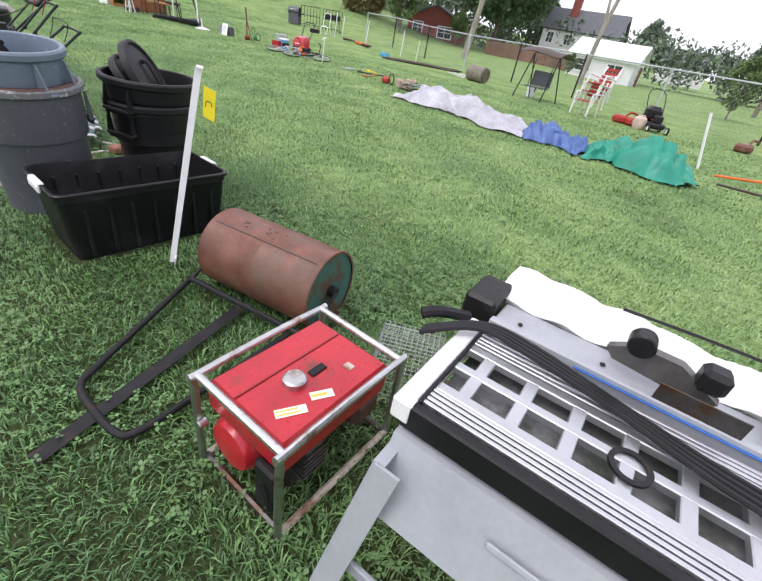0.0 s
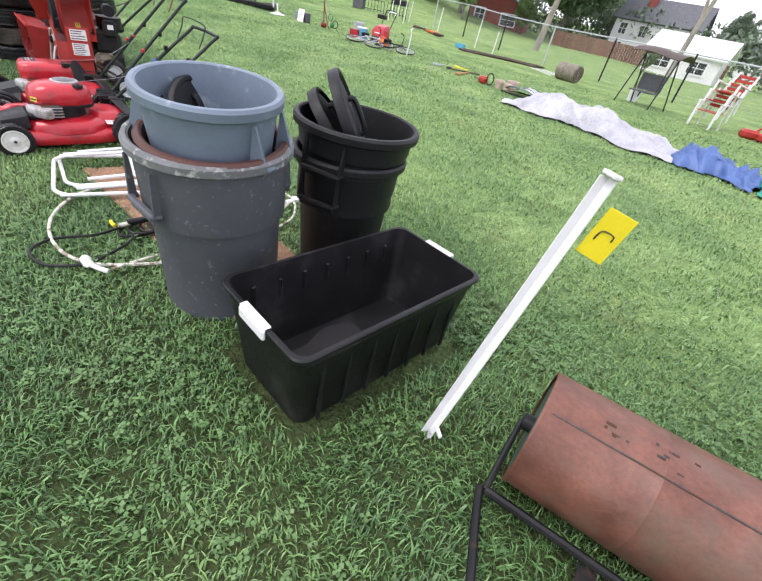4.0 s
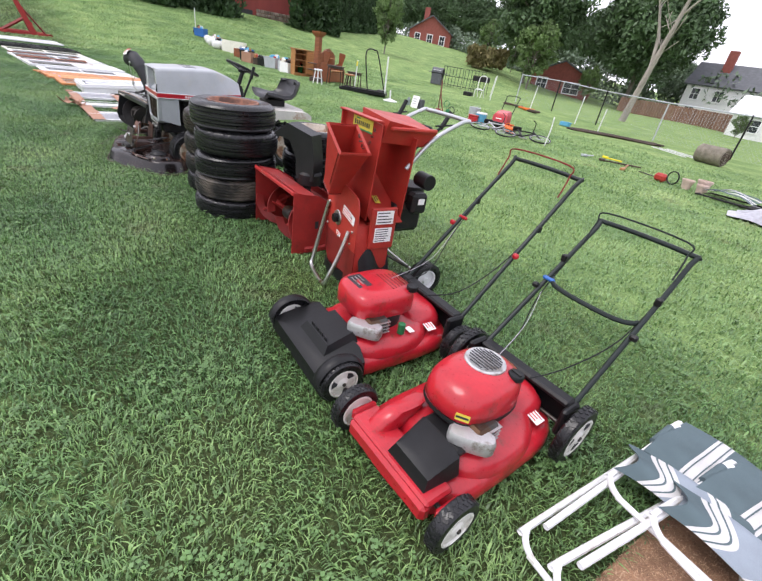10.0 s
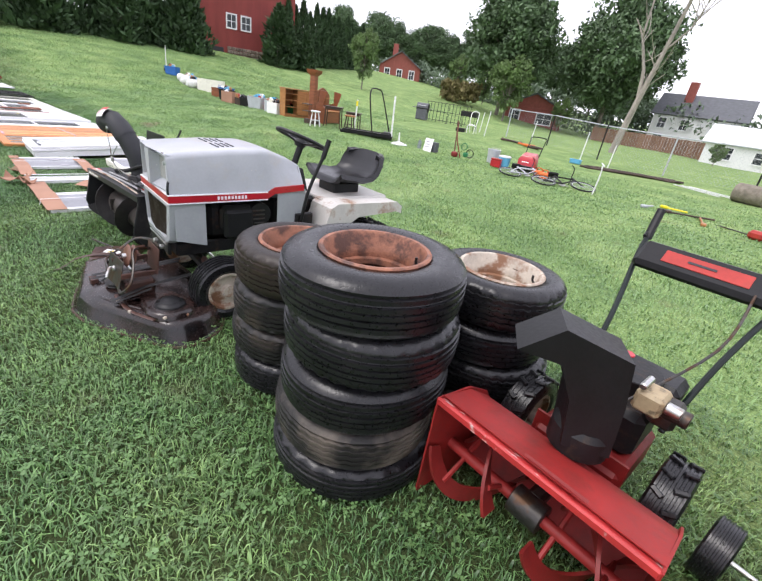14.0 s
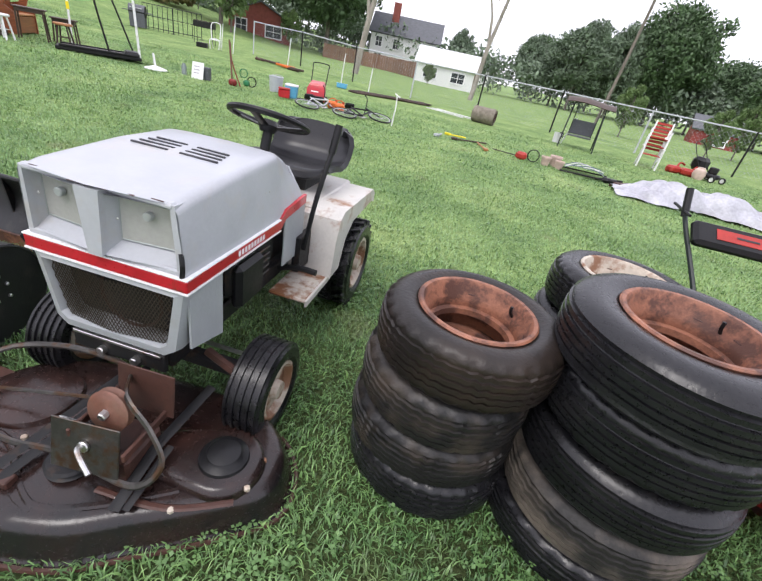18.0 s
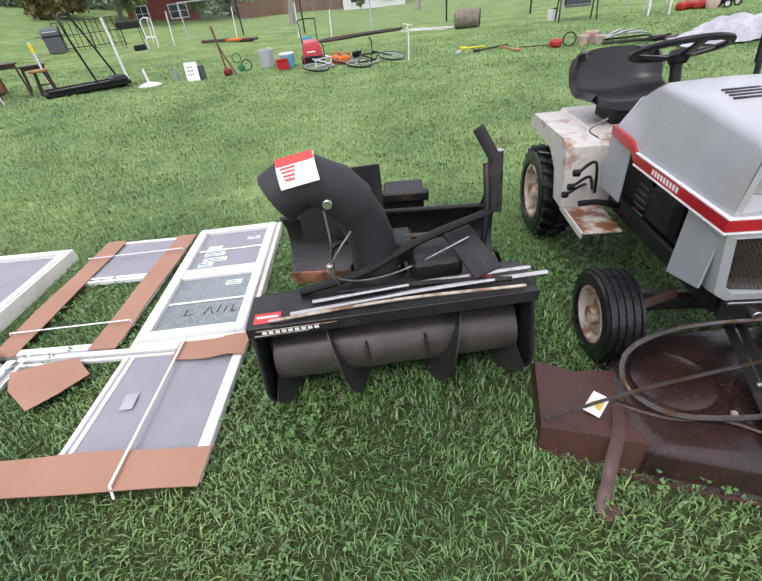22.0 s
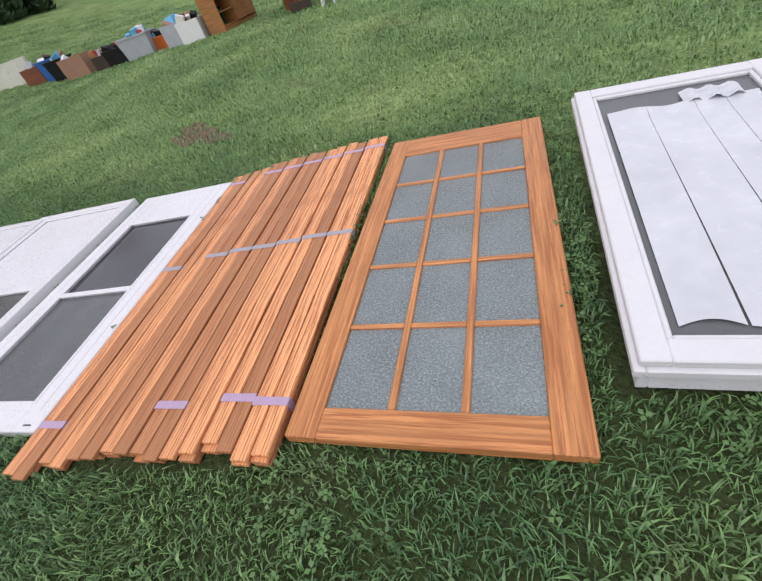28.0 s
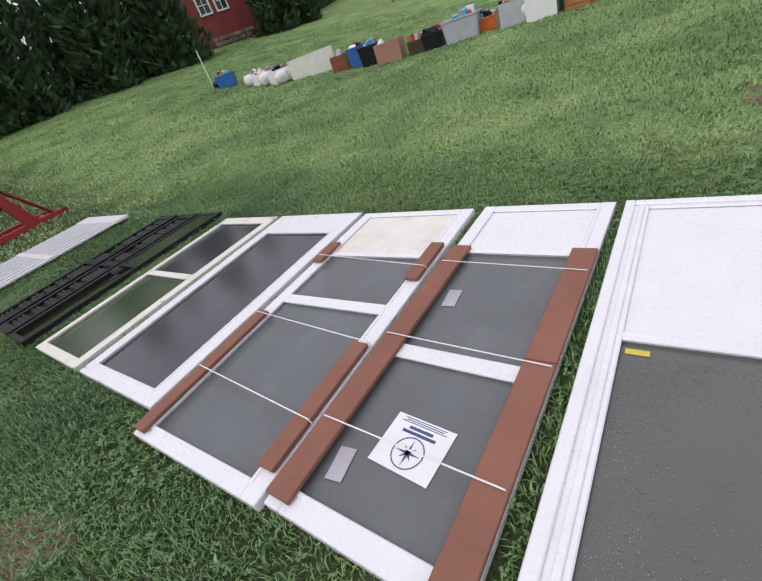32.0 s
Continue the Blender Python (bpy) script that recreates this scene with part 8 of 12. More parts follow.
    part("frame_rail", Geo().box((0.34, 1.4, 0.09), (0, 0.74, 0.4), 0.01), BLACK_MAT, t, "black steel chassis")
    part("front_bar", Geo().box((0.36, 0.02, 0.075), (0, 0.0, 0.415), 0.004), BLACK_MAT, t, "dark hitch plate")
    part("hitch_bar", Geo().box((0.34, 0.014, 0.012), (0, -0.012, 0.45), 0.002), STEEL, t)
    for x in (-0.06, 0.07):
        part("hitch_bolt", Geo().cyl(0.016, 0.03, (x, -0.015, 0.4), "y", 10), STEEL, t)
    part("front_axle", Geo().box((0.78, 0.06, 0.06), (0, 0.2, 0.29), 0.012), BLACK_MAT, t)
    for s in (-1, 1):
        wheel(t, (s * 0.425, 0.24, 0.205), 0.205, 0.155, PALE_RIM, 0.008, name="front_wheel")
        part("steering_arm", Geo().tube([(s * 0.2, 0.2, 0.33), (s * 0.34, 0.16, 0.31)], 0.02, 6), RUST, t)
    part("tie_rod", Geo().tube([(-0.4, 0.34, 0.24), (0.4, 0.34, 0.24)], 0.01, 6), STEEL, t)
    # rear body
    for s in (-1, 1):
        wheel(t, (s * 0.37, 1.42, 0.275), 0.275, 0.21, PALE_RIM, 0.012, lugs=22, name="rear_wheel")
        fd = [(0.98, 0.36), (1.0, 0.56), (1.04, 0.68), (1.1, 0.715), (1.7, 0.7), (1.76, 0.66), (1.76, 0.6), (1.7, 0.62), (1.14, 0.64), (1.1, 0.6), (1.05, 0.5), (1.03, 0.36)]
        part("fender", Geo().prism(fd, s * 0.29 - 0.13, s * 0.29 + 0.13, Matrix(((0, 0, 1, 0), (1, 0, 0, 0), (0, 1, 0, 0), (0, 0, 0, 1)))), TRAC_BODY, t, "dirty white rear fender")
        part("fender_skirt", Geo().prism([(0.98, 0.36), (1.04, 0.66), (1.1, 0.7), (1.7, 0.69), (1.7, 0.62), (1.3, 0.6), (1.18, 0.52), (1.12, 0.36)], s * 0.415 - 0.004, s * 0.415 + 0.004, Matrix(((0, 0, 1, 0), (1, 0, 0, 0), (0, 1, 0, 0), (0, 0, 0, 1)))), TRAC_BODY, t)
        part("running_board", Geo().box((0.2, 0.34, 0.02), (s * 0.3, 0.86, 0.35), 0.008), TREAD_RUST, t, "rust-stained foot board")
        part("board_edge", Geo().box((0.012, 0.34, 0.04), (s * 0.4, 0.86, 0.342), 0.004), TRAC_BODY, t)
        part("pedal", Geo().tube([(s * 0.2, 0.8, 0.44), (s * 0.3, 0.8, 0.47), (s * 0.4, 0.8, 0.47)], 0.016, 8), BLACK, t, "black ribbed foot pedal")
    part("seat_deck", Geo().box((0.5, 0.66, 0.05), (0, 1.4, 0.69), 0.012), TRAC_BODY, t, "dirty white seat deck")
    part("dash", Geo().loft([[(-0.18, 0.88, 0.78), (0.18, 0.88, 0.78), (0.18, 0.98, 0.76), (-0.18, 0.98, 0.76)], [(-0.15, 0.86, 0.94), (0.15, 0.86, 0.94), (0.15, 0.95, 0.92), (-0.15, 0.95, 0.92)]]), BLACK, t, "black dash panel")
    part("tunnel", Geo().box((0.26, 0.5, 0.3), (0, 0.96, 0.55), 0.02), BLACK_MAT, t)
    part("steering_column", Geo().cyl(0.024, 0.26, (0, 0, 0), n=12, m=Matrix.Translation((0, 0.98, 0.97)) @ Matrix.Rotation(radians(-20), 4, "X")), BLACK, t)
    wm = Matrix.Translation((0, 1.02, 1.11)) @ Matrix.Rotation(radians(-20), 4, "X")
    sw = part("steering_wheel", Geo().tube([(0.185 * math.cos(a), 0.185 * math.sin(a), 0) for a in [2 * math.pi * k / 20 for k in range(20)]], 0.015, 8, closed=True, step=3), BLACK, t, "black plastic steering wheel", wm)
    for a in (-90, 15, 165):
        a = radians(a)
        part("spoke", Geo().tube([(0.03 * math.cos(a), 0.03 * math.sin(a), -0.035), (0.178 * math.cos(a), 0.178 * math.sin(a), -0.004)], 0.026, 6, flat=0.3), BLACK, sw)
    part("hub", Geo().lathe([(1e-4, 0.0), (0.035, -0.004), (0.05, -0.03), (0.035, -0.06)], 18, (0, 0, 0)), BLACK, sw)
    # one-piece bucket seat
    back = [(1.22, 0.8), (1.24, 0.845), (1.36, 0.84), (1.5, 0.825), (1.58, 0.84), (1.63, 0.88), (1.665, 0.95), (1.69, 1.02), (1.7, 1.05)]

    def bucket(u, v):
        k = min(int(v * 8), 7)
        f = v * 8 - k
        y, z = [(1 - f) * a + f * b for a, b in zip(back[k], back[k + 1])]
        e = abs(2 * u - 1)
        half = 0.245 * (1 - 0.22 * max(0.0, v - 0.75) / 0.25) * (1 - 0.1 * max(0.0, 0.15 - v) / 0.15)
        wing = 0.055 * e ** 4
        return ((2 * u - 1) * half, y - wing * min(1, v * 1.4) * 1.2, z + wing * (1 - min(1.0, v)) + (-0.04 * e ** 4 if v > 0.9 else 0))
    part("seat", Geo().sheet(bucket, 16, 24, thick=0.035), SEAT_VINYL, t, "black moulded vinyl bucket seat", angle=70)
    part("seat_spring", Geo().box((0.22, 0.26, 0.1), (0, 1.4, 0.745), 0.01), BLACK_MAT, t)
    # levers
    part("lift_lever", Geo().tube([(0.3, 0.86, 0.55), (0.32, 0.9, 0.8), (0.345, 0.99, 1.05)], 0.012, 8), BLACK, t, "tall black lift lever")
    part("lever_grip", Geo().tube([(0.343, 0.985, 1.03), (0.352, 1.02, 1.16)], 0.018, 8), BLACK, t)
    part("gear_box", Geo().box((0.04, 0.14, 0.2), (0.27, 0.9, 0.52), 0.006), BLACK_MAT, t, "black gear lever box")
    for k, (y, z) in enumerate(((0.86, 0.66), (0.9, 0.57), (0.96, 0.5))):
        part("control_rod", Geo().tube([(-0.26, y + 0.1, 0.45), (-0.33, y, z), (-0.43, y - 0.06, z - 0.02)], 0.008, 6), BLACK, t, "bent black control rod")
        part("rod_knob", Geo().cyl(0.018, 0.03, (-0.44, y - 0.065, z - 0.02), "x", 12), BLACK, t)
    part("brake_spring", Geo().tube([(-0.3, 0.9, 0.86), (-0.36, 0.94, 0.8), (-0.3, 0.96, 0.75)], 0.004, 5), STEEL, t)
    for s in (-1, 1):
        for y in (0.2, 0.235, 0.5, 0.53):
            part("rivet", Geo().cyl(0.007, 0.006, (s * 0.2605, y, 0.93), "x", 8), STEEL, t)
    return t


TRAC_SHELL = mat("grey_white_enamel", (0.33, 0.35, 0.36), 0.38, var=0.06, dirt=(0.3, 0.29, 0.26), amount=0.25, dscale=6, sharp=0.3)
MESH_BRONZE = mat("bronze_black_mesh", (0.075, 0.06, 0.045), 0.5, 0.4, var=0.3)
SEAT_VINYL = mat("black_seat_vinyl", (0.014, 0.014, 0.016), 0.33, ior=1.45, var=0.25, bump=0.06)
tractor(pose(-8.405, 2.735, 0, 0, 0, -2.0) @ Matrix.Diagonal((1.0, 1, 0.975, 1)))


# ---- mower deck ----
DECK_RUST = mat("worn_black_and_rust", (0.038, 0.017, 0.013), 0.24, var=0.3, bump=0.04, dirt=(0.0085, 0.008, 0.0085), amount=0.78, dscale=2.2, sharp=0.3, ior=1.5)
DECK_EDGE = mat("rust_brown_deck_edge", (0.066, 0.029, 0.021), 0.42, var=0.35, bump=0.15, dirt=(0.026, 0.014, 0.011), amount=0.4, dscale=6, sharp=0.3)


def deck():
    t = thing("mower_deck", pose(-8.45, 2.55, 0), "rusty black riding mower deck lying on the grass", "mower deck")
    rim_ = [(-0.5, -0.18), (-0.47, -0.2), (-0.14, -0.3), (0.0, -0.335), (0.06, -0.335), (0.21, -0.3), (0.37, -0.21), (0.53, -0.12), (0.68, -0.02), (0.725, 0.05), (0.73, 0.12), (0.7, 0.22), (0.6, 0.33), (0.4, 0.4), (0.1, 0.42), (-0.25, 0.38), (-0.45, 0.26), (-0.53, 0.1), (-0.54, -0.08)]
    k = len(rim_)
    # smooth the outline
    line = []
    for i in range(k):
        a, b, c, d = (Vector((*rim_[(i + j) % k], 0)) for j in (-1, 0, 1, 2))
        for s in range(4):
            u = s / 4
            line.append(0.5 * (2 * b + (c - a) * u + (2 * a - 5 * b + 4 * c - d) * u * u + (3 * b - a - 3 * c + d) * u ** 3))
    cx, cy = 0.1, 0.04

    def ring(inset, z):
        out = []
        for p in line:
            d = Vector((p.x - cx, p.y - cy, 0))
            n = d.normalized()
            out.append((p.x - n.x * inset, p.y - n.y * inset * 0.9, z))
        return out
    g = Geo().loft([ring(-0.012, 0.0), ring(-0.012, 0.01), ring(0.004, 0.016), ring(0.014, 0.03), ring(0.035, 0.1), ring(0.05, 0.125), ring(0.075, 0.138), ring(0.11, 0.14), ring(0.3, 0.134)], True)
    part("shell", g, DECK_RUST, t, "worn black and rust-brown pressed-steel shell", angle=70)
    part("rolled_edge", Geo().tube([(x, y, 0.012) for x, y, _ in ring(-0.01, 0)], 0.009, 6, False, True), DECK_EDGE, t, "rust-brown rolled lower edge")
    # teardrop dome over one spindle, running in towards the centre
    def tear(s, z):
        o = []
        for i in range(32):
            a = 2 * math.pi * i / 32
            r = 0.125 * s
            x, y = r * math.cos(a), r * math.sin(a)
            if x < 0:
                x *= 2.6
                y *= 1 - 0.35 * min(1, -x / 0.3)
            o.append((0.5 + x, 0.07 + y - 0.12 * max(0, -x), z))
        return o
    part("spindle_housing", Geo().loft([tear(1.12, 0.132), tear(1.08, 0.155), tear(0.98, 0.172), tear(0.88, 0.176)]), DECK_RUST, t, "raised teardrop spindle housing", angle=60)
    part("spindle_dome", Geo().lathe([(0.085, 0.172), (0.08, 0.186), (0.06, 0.196), (0.055, 0.204), (0.03, 0.214), (1e-3, 0.216)], 28, (0.5, 0.07, 0)), BLACK, t, "glossy black spindle dome")
    part("belt_guard", Geo().tube([(0.6, -0.05, 0.15), (0.42, -0.13, 0.15), (0.2, -0.14, 0.15)], 0.012, 6, flat=0.5), DECK_EDGE, t)
    part("centre_boss", Geo().lathe([(0.2, 0.13), (0.19, 0.142), (0.13, 0.15), (0.1, 0.158), (1e-3, 0.158)], 36, (0.08, -0.06, 0)), DECK_RUST, t, "raised centre boss")
    part("centre_pulley", Geo().lathe([(0.05, 0.158), (0.07, 0.168), (0.055, 0.178), (0.07, 0.188), (0.062, 0.196), (1e-3, 0.2)], 28, (0.08, -0.1, 0)), BLACK_MAT, t, "black grooved pulley")
    part("spindle_boss", Geo().lathe([(0.15, 0.132), (0.14, 0.15), (0.1, 0.16), (0.06, 0.163), (1e-3, 0.165)], 30, (-0.26, 0.1, 0)), DECK_RUST, t, "raised spindle boss")
    part("pressed_rib", Geo().tube([(-0.5, 0.02, 0.138), (-0.35, -0.06, 0.142), (-0.18, -0.08, 0.142), (0.0, -0.2, 0.142), (0.1, -0.23, 0.142), (0.25, -0.17, 0.142), (0.42, -0.06, 0.14)], 0.012, 6, flat=0.6), DECK_RUST, t)
    # flared discharge chute
    ch = [[(-0.44, -0.2, 0.02), (-0.42, 0.16, 0.04), (-0.42, 0.17, 0.135), (-0.44, -0.16, 0.13)], [(-0.62, -0.14, 0.02), (-0.58, 0.18, 0.04), (-0.58, 0.19, 0.12), (-0.62, -0.1, 0.125)], [(-0.79, -0.07, 0.012), (-0.72, 0.27, 0.04), (-0.71, 0.28, 0.1), (-0.78, -0.05, 0.105)]]
    part("chute_cover", Geo().loft(ch), DECK_EDGE, t, "rust-brown flared discharge chute")
    part("chute_lip", Geo().tube([(-0.795, -0.075, 0.012), (-0.62, -0.145, 0.012), (-0.46, -0.205, 0.012)], 0.009, 6), DECK_EDGE, t)
    dc = part("decal", Geo().box((0.11, 0.06, 0.0016), (0, 0, 0), 0.0005), PAPER, t, "white and yellow warning decal", Matrix.Translation((-0.565, 0.02, 0.132)) @ Matrix.Rotation(radians(3), 4, "Y") @ Matrix.Rotation(radians(48), 4, "Z"))
    part("decal_mark", Geo().prism([(-0.03, -0.02), (0.03, -0.02), (0.0, 0.02)], 0.0008, 0.0022), YELLOW_LABEL, dc)
    part("strap", Geo().tube([(-0.5, 0.0, 0.145), (-0.54, -0.1, 0.137), (-0.6, -0.2, 0.1), (-0.63, -0.26, 0.05), (-0.655, -0.3, 0.02), (-0.64, -0.32, 0.02), (-0.61, -0.3, 0.03)], 0.02, 6, flat=0.15), DECK_EDGE, t, "bent rusty strap")
    # drive bracket standing on the centre
    bx = Matrix.Translation((0.17, -0.12, 0.3)) @ Matrix.Rotation(radians(4), 4, "Z") @ Matrix.Rotation(radians(-14), 4, "X")
    pl = part("drive_plate", Geo().box((0.21, 0.006, 0.17), (0, 0, 0), 0.002), DARK_STEEL, t, "upright oily steel plate", bx)
    part("plate_bolt", Geo().tube([(0.0, -0.002, 0.01), (0.0, -0.03, 0.012), (0.06, -0.06, -0.03)], 0.008, 8), STEEL, pl)
    part("plate_bolt", Geo().cyl(0.018, 0.012, (0.0, -0.008, 0.01), "y", 12), STEEL, pl)
    part("back_plate", Geo().box((0.2, 0.006, 0.16), (0, 0, 0), 0.002), RUST, t, "upright rusty plate", Matrix.Translation((0.22, 0.08, 0.37)) @ Matrix.Rotation(radians(-8), 4, "X"))
    part("plate_tie", Geo().box((0.012, 0.2, 0.03), (0.12, -0.02, 0.34), 0.003).box((0.012, 0.2, 0.03), (0.29, -0.02, 0.3), 0.003).box((0.16, 0.16, 0.1), (0.2, -0.02, 0.2), 0.01), RUST, t)
    part("idler_pulley", Geo().lathe([(0.06, -0.02), (0.068, -0.014), (0.045, 0), (0.068, 0.014), (0.06, 0.02), (0.02, 0.022), (1e-3, 0.022)], 28, m=Matrix.Translation((0.2, -0.04, 0.39)) @ Matrix.Rotation(radians(75), 4, "X")), RUST_RED, t, "rust-red idler pulley")
    part("idler_nut", Geo().cyl(0.014, 0.03, (0.2, -0.065, 0.395), "y", 6), STEEL, t)
    for a, b in (((-0.1, -0.2, 0.17), (0.02, 0.3, 0.25)), ((-0.06, -0.22, 0.165), (0.06, 0.28, 0.25))):
        part("lift_arm", Geo().tube([a, b], 0.018, 4, False, flat=0.3), BLACK_MAT, t, "dark flat lift arm")
    part("lift_arm", Geo().tube([(0.3, -0.19, 0.165), (0.3, 0.0, 0.22), (0.34, 0.26, 0.27)], 0.018, 4, False, flat=0.3), BLACK_MAT, t, "dark flat lift arm")
    part("lift_arm", Geo().tube([(0.33, -0.18, 0.165), (0.34, 0.02, 0.22)], 0.012, 4, False, flat=0.3), BLACK_MAT, t)
    part("arm_pin", Geo().cyl(0.008, 0.07, (-0.02, 0.0, 0.215), "x", 8), STEEL, t)
    part("arm_bracket", Geo().box((0.07, 0.04, 0.03), (-0.06, -0.2, 0.155), 0.004), DECK_EDGE, t)
    part("pull_rod", Geo().tube([(-0.78, -0.06, 0.17), (-0.4, 0.02, 0.21), (0.1, 0.06, 0.3)], 0.007, 6), DARK_STEEL, t, "long thin pull rod")
    part("belt", Geo().tube([(-0.46, 0.05, 0.19), (-0.42, 0.15, 0.27), (-0.2, 0.2, 0.32), (0.1, 0.14, 0.38), (0.24, -0.02, 0.44), (0.34, -0.06, 0.38), (0.4, -0.1, 0.3), (0.32, -0.14, 0.22), (0.05, -0.1, 0.2), (-0.15, -0.1, 0.175), (-0.36, -0.06, 0.165)], 0.011, 6, closed=True, flat=0.55), DARK_STEEL, t, "loose grey drive belt")
    for x, y, z in ((0.62, 0.0, 0.16), (0.44, -0.13, 0.148), (0.28, -0.15, 0.15), (0.62, 0.12, 0.15), (-0.14, -0.06, 0.145), (0.36, 0.1, 0.165)):
        part("deck_bolt", Geo().cyl(0.011, 0.016, (x, y, z), n=6), PALE_RIM, t)
    return t


deck()


# ---- snow thrower attachment and plough blade ----
THROWER = mat("worn_black_thrower_paint", (0.016, 0.0165, 0.018), 0.4, ior=1.42, var=0.3, bump=0.05, dirt=(0.045, 0.04, 0.037), amount=0.25, dscale=9, sharp=0.25)
CHUTE_GREY = mat("dull_charcoal_plastic", (0.03, 0.031, 0.035), 0.55, var=0.12, bump=0.12, grain=220, ior=1.4)


def thrower(m):
    """Local x along the auger, front towards -y."""
    t = thing("snow_thrower_attachment", m, "black tractor snow thrower attachment with a curved chute", "snow thrower")
    w = 0.53
    prof = [(0.02, 0.478), (0.14, 0.475), (0.26, 0.44), (0.35, 0.34), (0.37, 0.2), (0.31, 0.08), (0.2, 0.02)]

    def sh(u, v):
        k = min(int(v * 6), 5)
        f = v * 6 - k
        y, z = [(1 - f) * a + f * b for a, b in zip(prof[k], prof[k + 1])]
        return (-w + 2 * w * u, y, z)
    part("housing", Geo().sheet(sh, 2, 24, thick=0.006), THROWER, t, "curved black steel housing")
    sd = [(0.15 + 0.225 * math.cos(a), 0.232 + 0.225 * math.sin(a)) for a in [radians(-170 + 14 * k) for k in range(19)]] + [(0.1, 0.478), (0.0, 0.478)]
    for s in (-1, 1):
        sp = part("side_plate", Geo().prism(sd, s * w - 0.004, s * w + 0.004, Matrix(((0, 0, 1, 0), (1, 0, 0, 0), (0, 1, 0, 0), (0, 0, 0, 1)))), THROWER, t, "rounded black end plate")
        part("plate_rim", Geo().tube([(s * w, y, z) for y, z in sd], 0.008, 6, False, True), THROWER, sp)
        part("bearing", Geo().cyl(0.06, 0.03, (s * (w - 0.02), 0.15, 0.25), "x", 24), BLACK_MAT, sp)
        for y, z in ((0.12, 0.28), (0.18, 0.28), (0.12, 0.22), (0.18, 0.22), (0.15, 0.33)):
            part("end_bolt", Geo().cyl(0.008, 0.016, (s * w + s * 0.006, y, z), "x", 8), STEEL, sp)
    part("top_plate", Geo().box((2 * w + 0.03, 0.2, 0.006), (0, 0.08, 0.484), 0.002).box((2 * w + 0.03, 0.008, 0.05), (0, -0.02, 0.463), 0.002), THROWER, t, "folded black top plate")
    part("name_strip", Geo().box((0.3, 0.002, 0.004), (-0.36, -0.0255, 0.474), 0.0005).box((0.2, 0.002, 0.004), (-0.42, -0.0255, 0.452), 0.0005), PALE_RIM, t, "thin pale line on the front edge")
    for k in range(9):
        part("maker_mark", Geo().box((0.017, 0.002, 0.013), (-0.48 + 0.024 * k, -0.0256, 0.463), 0.0005), PAPER, t, "pale maker's mark" if k == 0 else "")
    part("drum", Geo().cyl(0.112, 2 * w - 0.06, (0, 0.12, 0.225), "x", 36), DRUM_STEEL, t, "dull steel auger drum")
    for s in (-1, 1):
        def fl(u, v, s=s):
            a = 2.6 + u * 9.6
            r = 0.108 + 0.108 * v
            return (s * (0.03 + 0.47 * u), 0.12 - r * math.cos(a) * 1.0, 0.225 + r * math.sin(a) * 0.98)
        part("auger_flight", Geo().sheet(fl, 56, 2, thick=0.005), FLIGHT_STEEL, t, "worn grey spiral auger flight")
    for x in (-0.12, 0.12):
        part("paddle", Geo().box((0.012, 0.12, 0.1), (x, 0.05, 0.25), 0.003), FLIGHT_STEEL, t)
    part("scraper", Geo().box((2 * w, 0.05, 0.012), (0, 0.2, 0.014), 0.003), RUST, t)
    rods = (((-0.38, 0.02, 0.498), (0.6, 0.05, 0.51), STEEL, 0.009), ((-0.46, 0.0, 0.496), (0.5, 0.0, 0.5), PALE_RIM, 0.006), ((-0.3, 0.08, 0.497), (0.55, 0.09, 0.515), STEEL, 0.008), ((-0.2, 0.12, 0.5), (0.46, 0.04, 0.51), BLACK_MAT, 0.01))
    for a, b, mt, r in rods:
        part("loose_rod", Geo().tube([a, ((a[0] + b[0]) / 2, (a[1] + b[1]) / 2 + 0.01, 0.508), b], r, 6), mt, t, "loose control rod")
    lr = part("red_tag", Geo().box((0.1, 0.06, 0.002), (-0.47, 0.03, 0.4885), 0.0006), RED_LABEL, t, "faded red label")
    part("tag_print", Geo().box((0.08, 0.012, 0.001), (-0.47, 0.035, 0.49), 0.0003), PAPER, lr)
    part("red_tag", Geo().box((0.09, 0.05, 0.002), (0.36, 0.1, 0.4885), 0.0006), RED_LABEL, t)
    # chute: a bent tapering pipe with a half-round hood at its end
    inv = t.matrix_basis.inverted()
    W_ = lambda x, y, z: inv @ Vector((x, y, z))
    line = [W_(-9.8, 3.04, 0.46), W_(-9.8, 3.035, 0.56), W_(-9.805, 3.02, 0.66), W_(-9.825, 2.99, 0.75), W_(-9.855, 2.955, 0.835), W_(-9.9, 2.925, 0.905), W_(-9.96, 2.9, 0.945), W_(-10.025, 2.885, 0.945), W_(-10.085, 2.875, 0.91)]

    def pipe(pts, radii, flat, a0=0, a1=360, nn=24):
        rings = []
        for i, p in enumerate(pts):
            d = (pts[min(i + 1, len(pts) - 1)] - pts[max(i - 1, 0)]).normalized()
            s = d.cross(Vector((0.55, 0.83, 0))).normalized()
            n = s.cross(d)
            rings.append([p + n * math.cos(radians(a0 + (a1 - a0) * k / nn)) * radii[i] * flat + s * math.sin(radians(a0 + (a1 - a0) * k / nn)) * radii[i] for k in range(nn)])
        return rings
    out = pipe(line[:7], (0.098, 0.096, 0.094, 0.092, 0.088, 0.084, 0.08), 0.9)
    inn = pipe(line[:7], (0.09, 0.088, 0.086, 0.084, 0.08, 0.076, 0.072), 0.9)
